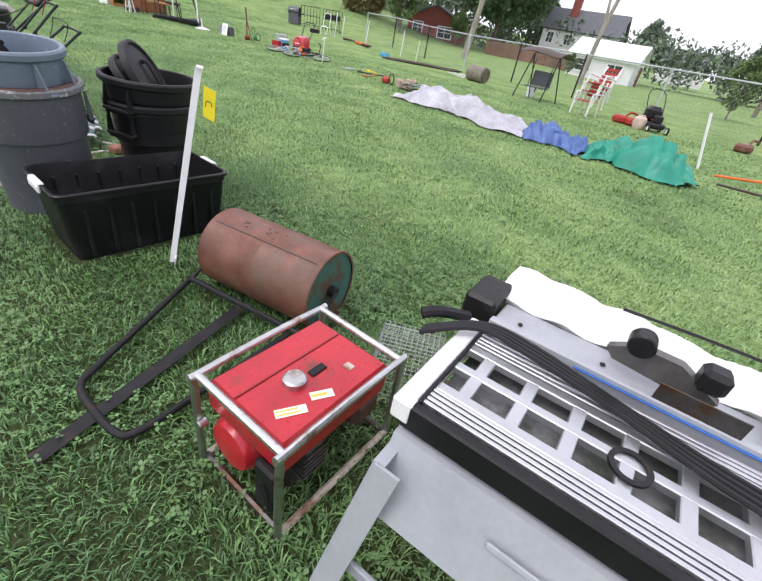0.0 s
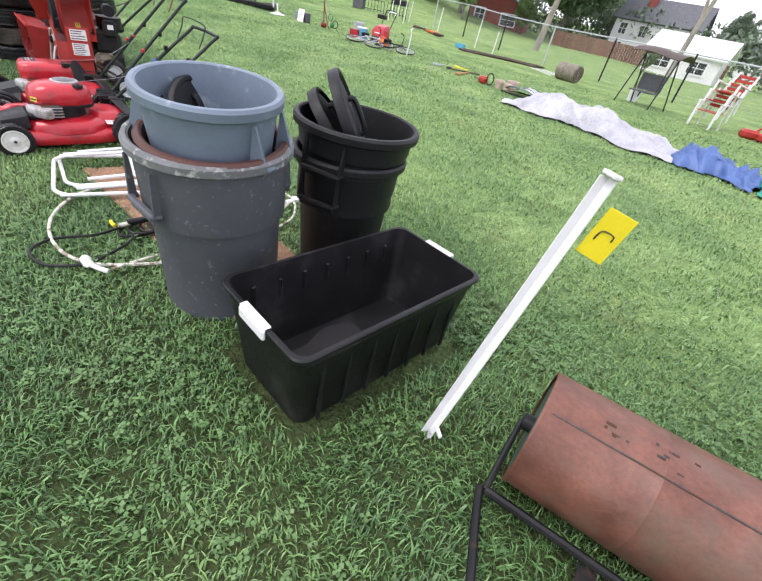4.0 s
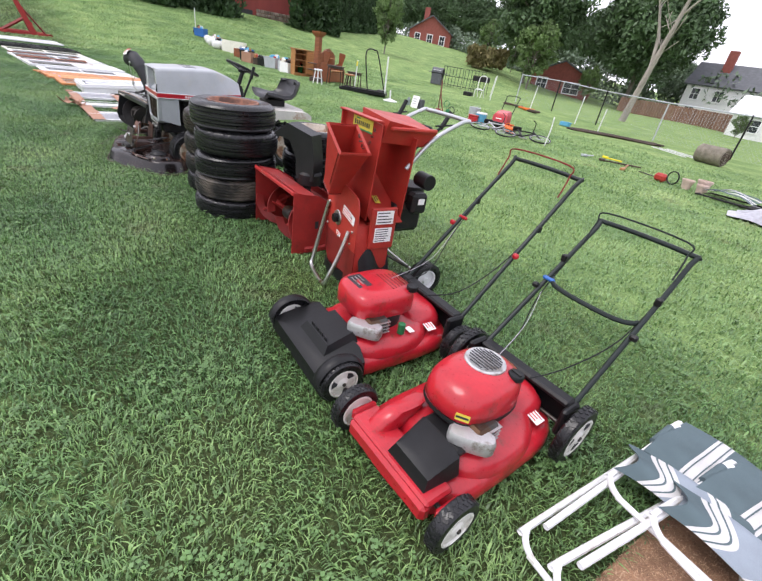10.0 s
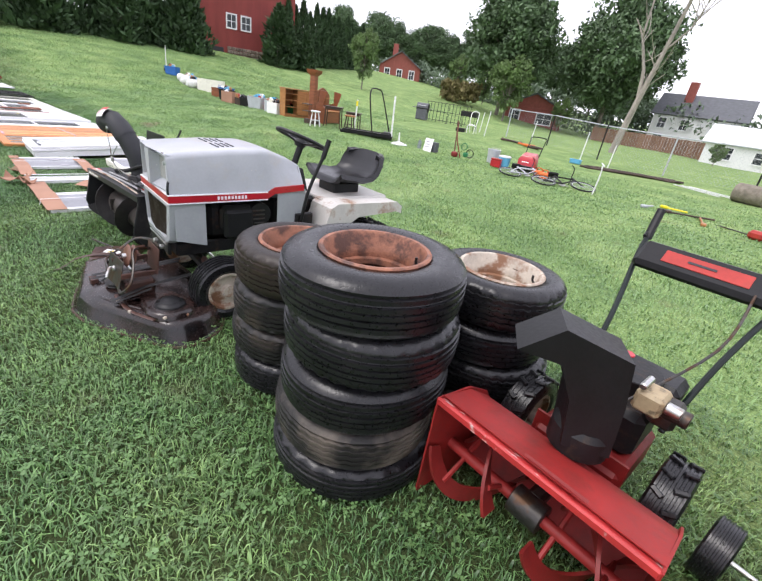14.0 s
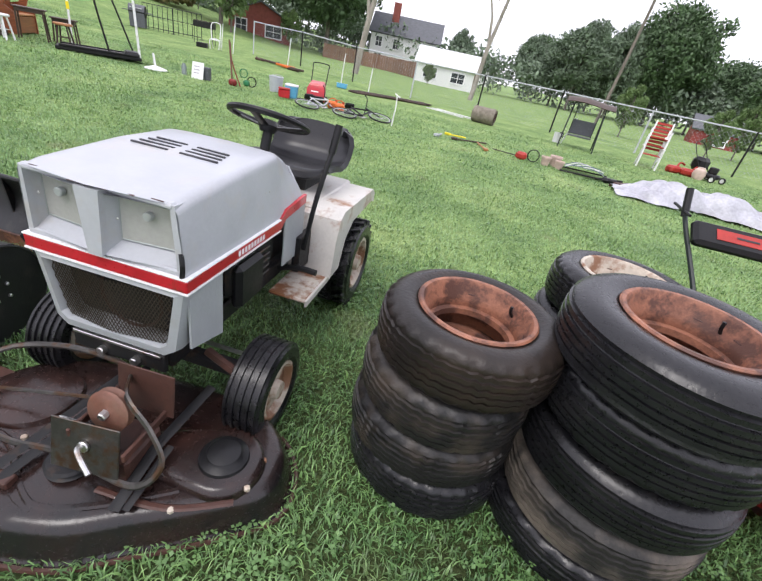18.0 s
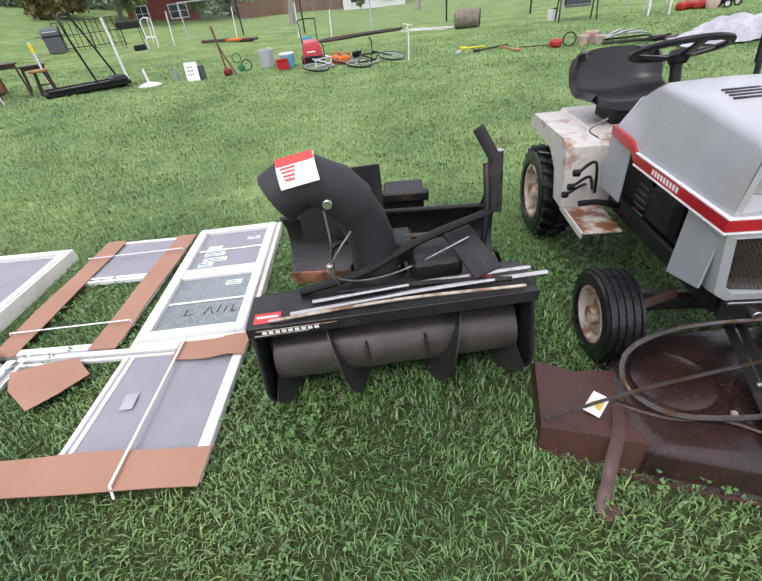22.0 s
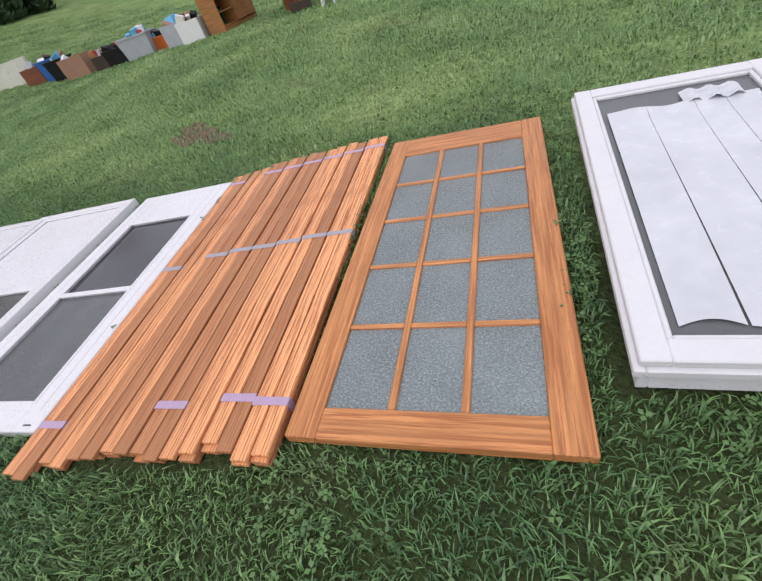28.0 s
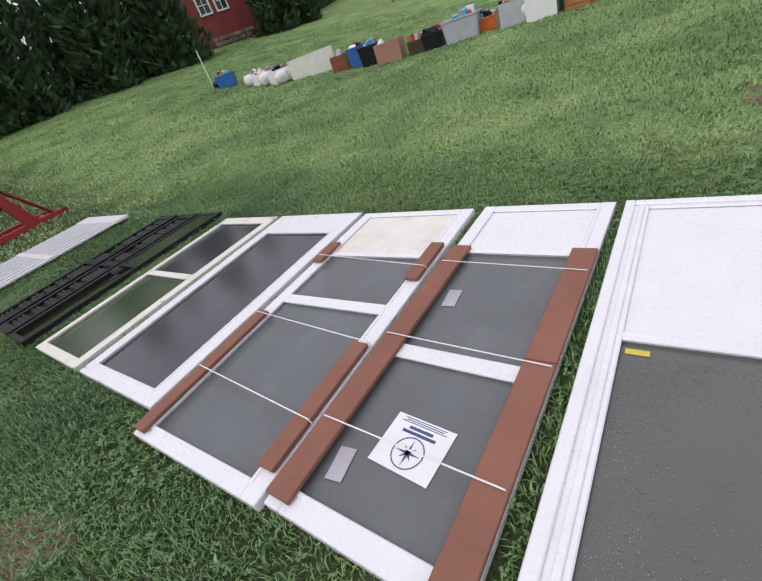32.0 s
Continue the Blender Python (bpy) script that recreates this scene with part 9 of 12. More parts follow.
    part("chute", Geo().loft(out + inn[::-1], False), CHUTE_GREY, t, "curved charcoal discharge chute", angle=60)
    out = pipe(line[4:], (0.094, 0.092, 0.09, 0.09, 0.092), 0.92)
    inn = pipe(line[4:], (0.089, 0.087, 0.085, 0.085, 0.087), 0.92)
    hd = part("chute_hood", Geo().loft(out + inn[::-1], False), CHUTE_GREY, t, "rounded charcoal chute hood", angle=60)
    part("hood_bolt", Geo().cyl(0.017, 0.02, tuple(W_(-9.915, 2.835, 0.89)), "y", 12), STEEL, hd)
    lm = Matrix.Translation(W_(-9.99, 2.832, 1.022)) @ Matrix.Rotation(radians(8), 4, "Z") @ Matrix.Rotation(radians(36), 4, "X") @ Matrix.Rotation(radians(-10), 4, "Y")
    la = part("warning_label", Geo().sheet(lambda u, v: (-0.062 + 0.124 * u, -0.055 + 0.11 * v, -0.09 * (2 * v - 1) ** 2 * 0.2), 4, 10, thick=0.001), PAPER, hd, "white and red warning label", lm)
    part("label_band", Geo().box((0.12, 0.03, 0.001), (0.0, 0.03, 0.0005), 0.0002), RED_LABEL, la, "red warning band")
    for k in range(4):
        part("print_bar", Geo().box((0.05 - 0.006 * k, 0.006, 0.0008), (-0.025, 0.004 - 0.013 * k, 0.0018 - 0.0012 * k), 0.0002), RED_LABEL, la)
    part("hood_cable", Geo().tube([W_(-9.93, 2.83, 0.87), W_(-9.93, 2.84, 0.74), W_(-9.95, 2.85, 0.62), W_(-9.93, 2.9, 0.5)], 0.0035, 5), STEEL, t, "steel adjuster cable")
    part("hood_cable", Geo().tube([W_(-9.86, 2.88, 0.76), W_(-9.95, 2.85, 0.63), W_(-9.88, 2.88, 0.55), W_(-9.7, 2.95, 0.53), W_(-9.42, 3.02, 0.62)], 0.0035, 5), STEEL, t)
    part("cable_clamp", Geo().cyl(0.014, 0.04, tuple(W_(-9.95, 2.85, 0.63)), "z", 10), STEEL, t)
    part("chute_collar", Geo().lathe([(0.115, 0.0), (0.125, 0.01), (0.12, 0.03), (0.105, 0.05)], 30, tuple(W_(-9.8, 3.04, 0.462))), BLACK_MAT, t, "black chute collar")
    # mounting frame
    part("back_plate", Geo().box((0.36, 0.008, 0.3), (0, 0, 0), 0.003), THROWER, t, "upright black plate", Matrix.Translation(W_(-9.93, 3.2, 0.72)) @ Matrix.Rotation(radians(-6), 4, "X"))
    part("plate_bolt", Geo().cyl(0.01, 0.012, tuple(W_(-9.9, 3.188, 0.74)), "y", 8), STEEL, t)
    part("frame_bar", Geo().tube([W_(-10.1, 2.9, 0.5), W_(-9.85, 2.93, 0.55), W_(-9.6, 3.0, 0.64), W_(-9.33, 3.1, 0.68)], 0.017, 8), BLACK_MAT, t, "bent black frame bar")
    part("frame_plate", Geo().box((0.12, 0.26, 0.012), (0, 0, 0), 0.003), THROWER, t, "black angled bracket", Matrix.Translation(W_(-9.42, 3.0, 0.58)) @ Matrix.Rotation(radians(25), 4, "X") @ Matrix.Rotation(radians(20), 4, "Z"))
    part("hitch_arm", Geo().tube([W_(-9.33, 3.1, 0.68), W_(-9.3, 3.16, 0.86), W_(-9.36, 3.24, 0.97)], 0.024, 4, False, flat=0.3), BLACK_MAT, t, "bent black flat-bar lever")
    part("lift_lever", Geo().tube([W_(-9.36, 3.06, 0.5), W_(-9.34, 3.1, 0.7), W_(-9.33, 3.2, 0.84)], 0.014, 8), BLACK_MAT, t)
    part("gear_mount", Geo().box((0.2, 0.2, 0.12), tuple(W_(-9.56, 3.05, 0.5)), 0.015).box((0.12, 0.14, 0.1), tuple(W_(-9.7, 3.12, 0.55)), 0.012), BLACK_MAT, t, "black gear mount")
    part("linkage", Geo().tube([W_(-9.98, 3.0, 0.48), W_(-9.98, 3.08, 0.58), W_(-9.9, 3.14, 0.58)], 0.012, 6).tube([W_(-9.9, 3.14, 0.58), W_(-9.5, 3.1, 0.6)], 0.01, 6), DARK_STEEL, t, "oily steel linkage")
    part("side_leg", Geo().tube([(0.5, 0.34, 0.45), (0.6, 0.38, 0.2), (0.66, 0.4, 0.02)], 0.018, 4, flat=0.35), BLACK_MAT, t)
    return t


DRUM_STEEL = mat("dull_brown_steel_drum", (0.085, 0.075, 0.068), 0.4, 0.35, var=0.25, dirt=(0.06, 0.032, 0.024), amount=0.4, dscale=5, sharp=0.3)
FLIGHT_STEEL = mat("worn_grey_flight", (0.035, 0.033, 0.033), 0.42, 0.2, var=0.3, dirt=(0.06, 0.045, 0.035), amount=0.35, dscale=7, sharp=0.3)
thrower(pose(-9.735, 2.785, 0, 0, 0, 6.0) @ Matrix.Diagonal((1, 1.0, 1.0, 1)))

pb = thing("plough_blade", pose(-9.77, 3.68, 0, 0, 0, -2), "black tractor plough blade with a worn cutting edge", "plough blade")
part("mouldboard", Geo().sheet(lambda u, v: (-0.61 + 1.22 * u, 0.13 * math.sin(v * 2.6) - 0.02, 0.03 + 0.39 * v), 4, 14, thick=0.006), THROWER, pb, "curved black mouldboard")
part("cutting_edge", Geo().box((1.22, 0.014, 0.09), (0, -0.025, 0.05), 0.003), RUST_RIM, pb, "rusty cutting edge")
part("top_roll", Geo().tube([(-0.61, 0.05, 0.42), (0.61, 0.05, 0.42)], 0.014, 8), THROWER, pb)
for s in (-0.3, 0.3):
    part("back_rib", Geo().prism([(0.1, 0.03), (0.2, 0.06), (0.2, 0.3), (0.06, 0.4)], s - 0.006, s + 0.006, Matrix(((0, 0, 1, 0), (1, 0, 0, 0), (0, 1, 0, 0), (0, 0, 0, 1)))), BLACK_MAT, pb)
part("pivot_frame", Geo().box((0.24, 0.3, 0.08), (0.1, 0.3, 0.4), 0.01).box((0.3, 0.06, 0.06), (0.1, 0.16, 0.46), 0.01), BLACK_MAT, pb, "black pivot frame")
part("push_arm", Geo().tube([(0.5, 0.1, 0.3), (0.56, 0.04, 0.5), (0.57, 0.02, 0.72)], 0.03, 4, flat=0.3), BLACK_MAT, pb, "bent black flat-bar arm")
part("arm_strut", Geo().tube([(0.62, 0.0, 0.4), (0.6, -0.02, 0.74)], 0.018, 8), STEEL, pb, "bare steel strut")


# ---- flat goods on the grass: windows, doors, boards ----
def lying(name, q, lab, cat, group="", z=0.0):
    """A thing centred on four ground corners (near right, far right, far left, near left); gives it with its width and length."""
    a, b, c, d = (Vector((*p, 0)) for p in q)
    mid = (a + b + c + d) / 4
    along = ((b - a) + (c - d)) / 2
    L = along.length
    along.normalize()
    right = Vector((along.y, -along.x, 0))
    W = abs(((a - d) + (b - c)).dot(right)) / 2
    m = Matrix.Translation((mid.x, mid.y, z + gz(mid.x, mid.y))) @ Matrix(((right.x, along.x, 0, 0), (right.y, along.y, 0, 0), (0, 0, 1, 0), (0, 0, 0, 1)))
    return thing(name, m, lab, cat, group), W / 2, L / 2


def bar(t, x0, y0, x1, y1, z0, z1, material, name="rail", lab="", b=0.004):
    return part(name, Geo().box((abs(x1 - x0), abs(y1 - y0), z1 - z0), ((x0 + x1) / 2, (y0 + y1) / 2, (z0 + z1) / 2), b), material, t, lab)


def border(t, x0, y0, x1, y1, w, z0, z1, material, names=("stile", "rail")):
    """Four bars round an opening, butted at the corners."""
    bar(t, x0, y0, x0 + w, y1, z0, z1, material, names[0])
    bar(t, x1 - w, y0, x1, y1, z0, z1, material, names[0])
    bar(t, x0 + w, y0, x1 - w, y0 + w, z0, z1 - 0.001, material, names[1])
    bar(t, x0 + w, y1 - w, x1 - w, y1, z0, z1 - 0.001, material, names[1])


def pane(t, x0, y0, x1, y1, z, material, name="pane", lab="", sag=0.0):
    if not sag:
        return bar(t, x0, y0, x1, y1, z - 0.005, z, material, name, lab, 0.001)
    f = lambda u, v: (x0 + (x1 - x0) * u, y0 + (y1 - y0) * v, z - sag * 16 * u * (1 - u) * v * (1 - v) + 0.0015 * math.sin(9 * u + 4 * v))
    return part(name, Geo().sheet(f, 12, 12, thick=0.003), material, t, lab)


def card(t, x0, y0, x1, y1, z, name="cardboard_strip", seed=0, lift=0.012, material=None):
    """A bent strip of cardboard with torn ends."""
    rr = random.Random(seed)
    ph = [rr.uniform(0, 6) for _ in range(4)]
    long_x = abs(x1 - x0) > abs(y1 - y0)

    def f(u, v):
        s, w = (u, v) if long_x else (v, u)
        edge = 0.003 * math.sin(s * 11 + ph[0]) * (1 if w > 0.5 else -1) * abs(2 * w - 1)
        x = x0 + (x1 - x0) * u + (0 if long_x else edge)
        y = y0 + (y1 - y0) * v + (edge if long_x else 0)
        h = lift * (0.5 + 0.5 * math.sin(s * 8 + ph[1])) * (0.4 + 0.6 * math.sin(w * 3 + ph[2]) ** 2) + lift * 1.6 * max(0, math.sin(s * 3.1 + ph[3])) ** 6
        return (x, y, z + h)
    return part(name, Geo().sheet(f, 24 if long_x else 5, 5 if long_x else 24, thick=0.0045), material or CARD, t, "brown cardboard edge protector")


def strap(t, pts, name="strap", r=0.006):
    return part(name, Geo().tube(pts, r, 6, False, flat=0.25), WHITE_PLASTIC, t, "thin white packing strap")


# two sliding windows, one half screened and one half empty, in shipping cardboard
def slider(q, flip, z):
    t, w, h = lying("sliding_window", q, "white vinyl sliding window with insect screen and cardboard edge protectors, lying on grass", "window", "vinyl windows", z)
    s = -1 if flip else 1
    X = lambda a: s * a
    F = 0.03

    def bx(x0, y0, x1, y1, z0, z1, mtl, name, lab=""):
        a, c = sorted((X(x0), X(x1)))
        return bar(t, a, y0, c, y1, z0, z1, mtl, name, lab)
    split = 0.1 * w
    bx(w - 0.05, -h, w, h, 0.012, 0.05, WHITE_PLASTIC, "stile", "white end stile")
    for x in (-w, -w + 0.085):
        bx(x, -h + 0.02, x + (0.05 if x == -w else 0.007), h - 0.02, 0.012, 0.05, WHITE_PLASTIC, "stile", "white double end stile")
    bx(-w + 0.05, -h, w - 0.05, -h + F, 0.012, 0.046, WHITE_PLASTIC, "rail")
    for k, y in enumerate((h - 0.03, h - 0.065)):
        bx(-w + 0.05, y, w - 0.05, y + (0.03 if k == 0 else 0.018), 0.012, 0.046 - 0.008 * k, WHITE_PLASTIC, "rail")
    for k in (0, 1):
        bx(split - 0.045 + 0.028 * k, -h + F, split - 0.022 + 0.028 * k, h - 0.068, 0.014, 0.052 - 0.01 * k, WHITE_PLASTIC, "meeting_stile", "white meeting stile")
    a, c = sorted((X(split + 0.01), X(w - 0.05)))
    pn = pane(t, a, -h + F, c, h - 0.068, 0.036, SCREEN, "screen", "grey insect screen over glass", 0.004)
    label(t, 0.06, 0.09, Matrix.Translation((X(split + 0.12), 0.02 if not flip else 0.12, 0.041)) @ Matrix.Rotation(0.1, 4, "Z"), TAPE_GREY, 0)
    if flip:
        label(t, 0.07, 0.1, Matrix.Translation((X(w - 0.12), 0.06, 0.041)), TAPE_GREY, 0)
    # cardboard along the long edges, folded over the rails
    card(t, -w + 0.17, -h - 0.03, w + 0.012, -h + 0.135, 0.054, seed=3 + flip) if not flip else card(t, -w + 0.13, -h - 0.04, w - 0.16, -h + 0.1, 0.054, seed=5)
    if flip:
        card(t, -w + 0.13, h - 0.1, w - 0.02, h + 0.03, 0.052, seed=8, lift=0.02)
        part("fold", Geo().sheet(lambda u, v: (-w + 0.02 + 0.12 * u, -h + 0.05 - 0.1 * v, 0.06 + 0.02 * math.sin(u * 3)), 6, 6, thick=0.004), CARD, t)
    else:
        card(t, w - 0.36, h - 0.13, w + 0.012, h + 0.02, 0.052, seed=9, lift=0.008)
    xs = (0.5 * w,) if not flip else (-0.4 * w, 0.86 * w)
    for i, x in enumerate(xs):
        x = X(x) if not flip else x
        strap(t, [(x - 0.01, h + 0.03, 0.02), (x - 0.01, h, 0.07), (x + 0.01, -h - 0.02, 0.075), (x + 0.01, -h - 0.04, 0.02)])
    xe = X(-w + 0.12)
    strap(t, [(xe, h, 0.06), (xe + 0.01 * s, -h + 0.03, 0.06)])
    return t


slider([(-10.5, 2.38), (-10.52, 3.14), (-11.82, 3.15), (-11.8, 2.38)], False, 0.0)
slider([(-11.84, 2.37), (-11.84, 3.12), (-13.12, 3.09), (-13.1, 2.37)], True, 0.003)


def torn(name, pts, z, lab, seed, curl=0.03, m=None):
    """A torn piece of cardboard, curling up at its corners."""
    a, b, c, d = pts
    rr = random.Random(seed)
    p1, p2 = rr.uniform(0, 6), rr.uniform(0, 6)

    def f(u, v):
        x = (1 - u) * ((1 - v) * a[0] + v * d[0]) + u * ((1 - v) * b[0] + v * c[0])
        y = (1 - u) * ((1 - v) * a[1] + v * d[1]) + u * ((1 - v) * b[1] + v * c[1])
        k = 0.012 * math.sin(9 * u + p1) * math.sin(7 * v + p2)
        return (x + k, y + k, z + curl * ((2 * u - 1) ** 2 * (2 * v - 1) ** 2 + 0.5 * abs(math.sin(2.4 * u + 1.3 * v + p1))))
    return single(name, Geo().sheet(f, 14, 14, thick=0.004), CARD, Matrix(), lab, "cardboard", "torn cardboard pieces")


single("cardboard_piece", Geo().prism([(-11.71, 3.0), (-11.63, 2.88), (-11.44, 2.75), (-11.35, 2.84), (-11.26, 2.96), (-11.4, 3.08), (-11.55, 3.05)], 0, 0.004, Matrix.Translation((0, 0, 0.058)), 0.001), CARD, Matrix(), "torn brown cardboard piece lying on a window frame", "cardboard", "torn cardboard pieces")
torn("cardboard_piece", [(-11.84, 2.2), (-11.7, 2.08), (-11.66, 2.3), (-11.8, 2.44)], 0.04, "crumpled brown cardboard corner on the grass", 2, 0.09)
torn("cardboard_piece", [(-11.74, 2.36), (-11.6, 2.3), (-11.5, 2.33), (-11.55, 2.42)], 0.04, "crumpled brown cardboard flap beside a window frame", 4, 0.07)
torn("cardboard_piece", [(-12.55, 2.33), (-12.42, 2.27), (-12.28, 2.3), (-12.3, 2.42)], 0.02, "brown cardboard flap under a window frame", 6, 0.03)

# narrow window in cardboard
t, w, h = lying("hung_window", [(-11.25, 3.15), (-11.28, 4.38), (-11.97, 4.38), (-11.94, 3.15)], "white vinyl hung window wrapped in brown cardboard strips, lying on grass", "window", "vinyl windows", 0.002)
bar(t, -w + 0.02, -h, w - 0.02, -h + 0.045, 0.012, 0.045, WHITE_PLASTIC)
bar(t, -w + 0.02, h - 0.03, w - 0.02, h, 0.012, 0.045, WHITE_PLASTIC)
for s in (-1, 1):
    bar(t, s * (w - 0.03) - 0.02, -h + 0.045, s * (w - 0.03) + 0.02, h - 0.03, 0.012, 0.042, WHITE_PLASTIC, "stile")
    card(t, s * (w - 0.065) - 0.075, -h - 0.01, s * (w - 0.065) + 0.075, h + 0.01, 0.048, seed=20 + s)
for y in (0.1 * h, 0.16 * h):
    bar(t, -w + 0.05, y, w - 0.05, y + 0.022, 0.014, 0.044, WHITE_PLASTIC, "meeting_rail", "white meeting rail")
pane(t, -w + 0.05, 0.19 * h, w - 0.05, h - 0.03, 0.036, SCREEN, "screen", "grey insect screen over glass", 0.003)
for y in (-0.72 * h, 0.58 * h):
    strap(t, [(-w - 0.01, y - 0.01, 0.03), (-w, y - 0.01, 0.072), (w, y + 0.02, 0.072), (w + 0.01, y + 0.02, 0.03)])

# white double window with stickers
t, w, h = lying("casement_window", [(-10.5, 3.16), (-10.62, 4.42), (-11.24, 4.46), (-11.16, 3.15)], "white vinyl window with two screened panes, stickers and handwriting, lying on grass", "window", "vinyl windows")
border(t, -w, -h, w, h, 0.03, 0.0, 0.06, CREAM, ("flange", "flange"))
border(t, -w + 0.032, -h + 0.032, w - 0.032, h - 0.032, 0.055, 0.004, 0.085, WHITE_PLASTIC)
bar(t, -w + 0.087, -0.05, w - 0.087, 0.05, 0.004, 0.078, WHITE_PLASTIC, "meeting_rail", "white meeting rail")
for y0, y1, mtl, lab in ((0.05, h - 0.087, SCREEN, "grey insect screen over glass"), (-h + 0.087, -0.05, GLASS_RAIN, "rain-beaded glass")):
    p = pane(t, -w + 0.087, y0, w - 0.087, y1, 0.058, mtl, "pane", lab)
    bar(t, -w + 0.087, (y0 + y1) / 2 - 0.008, w - 0.087, (y0 + y1) / 2 + 0.008, 0.0585, 0.066, WHITE_PLASTIC, "muntin")
for x, y, sx, sy in ((-0.12, 0.34, 0.1, 0.06), (-0.1, 0.26, 0.14, 0.05), (-0.08, 0.18, 0.16, 0.05), (-0.13, 0.12, 0.1, 0.05), (0.14, 0.44, 0.09, 0.04), (0.12, -0.13, 0.1, 0.05)):
    label(t, sx, sy, Matrix.Translation((x, y, 0.06)), PAPER, 0 if sy > 0.05 else 2, INK_GREEN)
for x, y, a, k in ((-0.1, -0.4, 80, 0.06), (-0.07, -0.42, 10, 0.05), (0.02, -0.4, 75, 0.07), (0.05, -0.4, 115, 0.07), (0.09, -0.39, 80, 0.07), (0.13, -0.4, 85, 0.06), (0.17, -0.4, 90, 0.07), (0.185, -0.425, 5, 0.03)):
    part("marker_stroke", Geo().box((k, 0.006, 0.001), (0, 0, 0), 0.0002), INK, t, "", Matrix.Translation((x, y, 0.0597)) @ Matrix.Rotation(radians(a), 4, "Z"))

# fixed window
t, w, h = lying("fixed_window", [(-12.12, 3.4), (-12.15, 4.22), (-12.84, 4.22), (-12.83, 3.36)], "cream vinyl fixed window with a beaded grey pane, lying on grass", "window", "vinyl windows")
border(t, -w, -h, w, h, 0.018, 0.0, 0.1, CREAM, ("jamb", "jamb"))
border(t, -w + 0.019, -h + 0.019, w - 0.019, h - 0.019, 0.045, 0.02, 0.108, WHITE_PLASTIC)
pane(t, -w + 0.06, -h + 0.06, w - 0.06, h - 0.06, 0.072, SCREEN, "pane", "grey beaded pane")
label(t, 0.11, 0.1, Matrix.Translation((w - 0.14, -h + 0.14, 0.0735)), PAPER, 0)

# tall boxed window under plastic film, its far end propped up
t, w, h = lying("picture_window", [(-13.2, 2.6), (-13.28, 4.3), (-14.08, 4.24), (-14.06, 2.56)], "tall white window under crinkled protective film, propped on foam blocks", "window", "vinyl windows")
t.matrix_basis = t.matrix_basis @ Matrix.Translation((0, -h, 0.02)) @ Matrix.Rotation(radians(2.6), 4, "X") @ Matrix.Translation((0, h, 0))
border(t, -w + 0.02, -h + 0.02, w - 0.02, h - 0.02, 0.03, 0.0, 0.085, WHITE_PAINT, ("jamb", "jamb"))
border(t, -w, -h, w, h, 0.03, 0.087, 0.118, WHITE_PLASTIC, ("flange", "flange"))
border(t, -w + 0.012, -h + 0.012, w - 0.012, h - 0.012, 0.075, 0.12, 0.15, WHITE_PLASTIC)
border(t, -w + 0.088, -h + 0.088, w - 0.088, h - 0.088, 0.018, 0.122, 0.14, WHITE_PLASTIC, ("glazing_bead", "glazing_bead"))
pane(t, -w + 0.1, -h + 0.1, w - 0.1, h - 0.1, 0.124, GLASS, "pane", "grey window glass")


def film_at(u, v):
    x = -w + 0.13 + (2 * w - 0.26) * u + 0.004 * math.sin(5 * v) * (1 - abs(2 * u - 1))
    y = -h + 0.14 + (2 * h - 0.42) * v + 0.008 * math.sin(11 * u)
    z = 0.129 + 0.004 * math.sin(9 * u + 2 * v) ** 2 + 0.012 * max(0, v - 0.93) / 0.07 * (0.4 + 0.6 * math.sin(8 * u) ** 2)
    return (x, y, z)


for u0, u1, v0 in ((0.0, 0.28, 0.012), (0.283, 0.6, 0.0), (0.602, 0.8, 0.008), (0.803, 1.0, 0.0)):
    part("protective_film", Geo().sheet(lambda u, v, u0=u0, u1=u1, v0=v0: film_at(u0 + (u1 - u0) * u * (1 - 0.04 * (1 - v) ** 2), v0 * math.sin(3.1 * u) + v * (1 - v0 * math.sin(3.1 * u))), 10, 30, thick=0.001), FILM, t, "torn strip of white protective film")
part("film_tangle", Geo().sheet(lambda u, v: (0.02 + 0.22 * u, h - 0.3 + 0.12 * v, 0.135 + 0.03 * math.sin(9 * u) ** 2 * math.sin(6 * v + 1) ** 2), 14, 8, thick=0.001), FILM, t, "bunched clear film")
for x, y in ((-w + 0.12, h - 0.2), (w - 0.1, h - 0.3), (0.0, h - 0.1), (w - 0.08, -h + 0.3)):
    zz = -0.022 - (y + h) * 0.0455
    part("foam_block", Geo().box((0.16, 0.34, -zz + 0.01), (x, y, zz / 2 + 0.002), 0.02), FOAM, t, "rough white foam block")

# pine glazed door
t, w, h = lying("glazed_door", [(-14.15, 2.36), (-14.235, 4.46), (-15.184, 4.41), (-15.05, 2.3)], "varnished pine door with fifteen rain-beaded glass panes, lying on grass", "door", "", 0.012)
S, B, T, Z = 0.112, 0.11, 0.215, 0.044
for s in (-1, 1):
    bar(t, s * (w - S / 2) - S / 2, -h, s * (w - S / 2) + S / 2, h, 0, Z, PINE, "stile", "pine stile")
bar(t, -w + S, -h, w - S, -h + B, 0, Z - 0.001, PINE_X, "bottom_rail", "wide pine bottom rail")
bar(t, -w + S, h - T, w - S, h, 0, Z - 0.001, PINE_X, "top_rail", "pine top rail")
gx, gy0, gy1 = w - S, -h + B, h - T
cw, ch = 2 * gx / 3, (gy1 - gy0) / 5
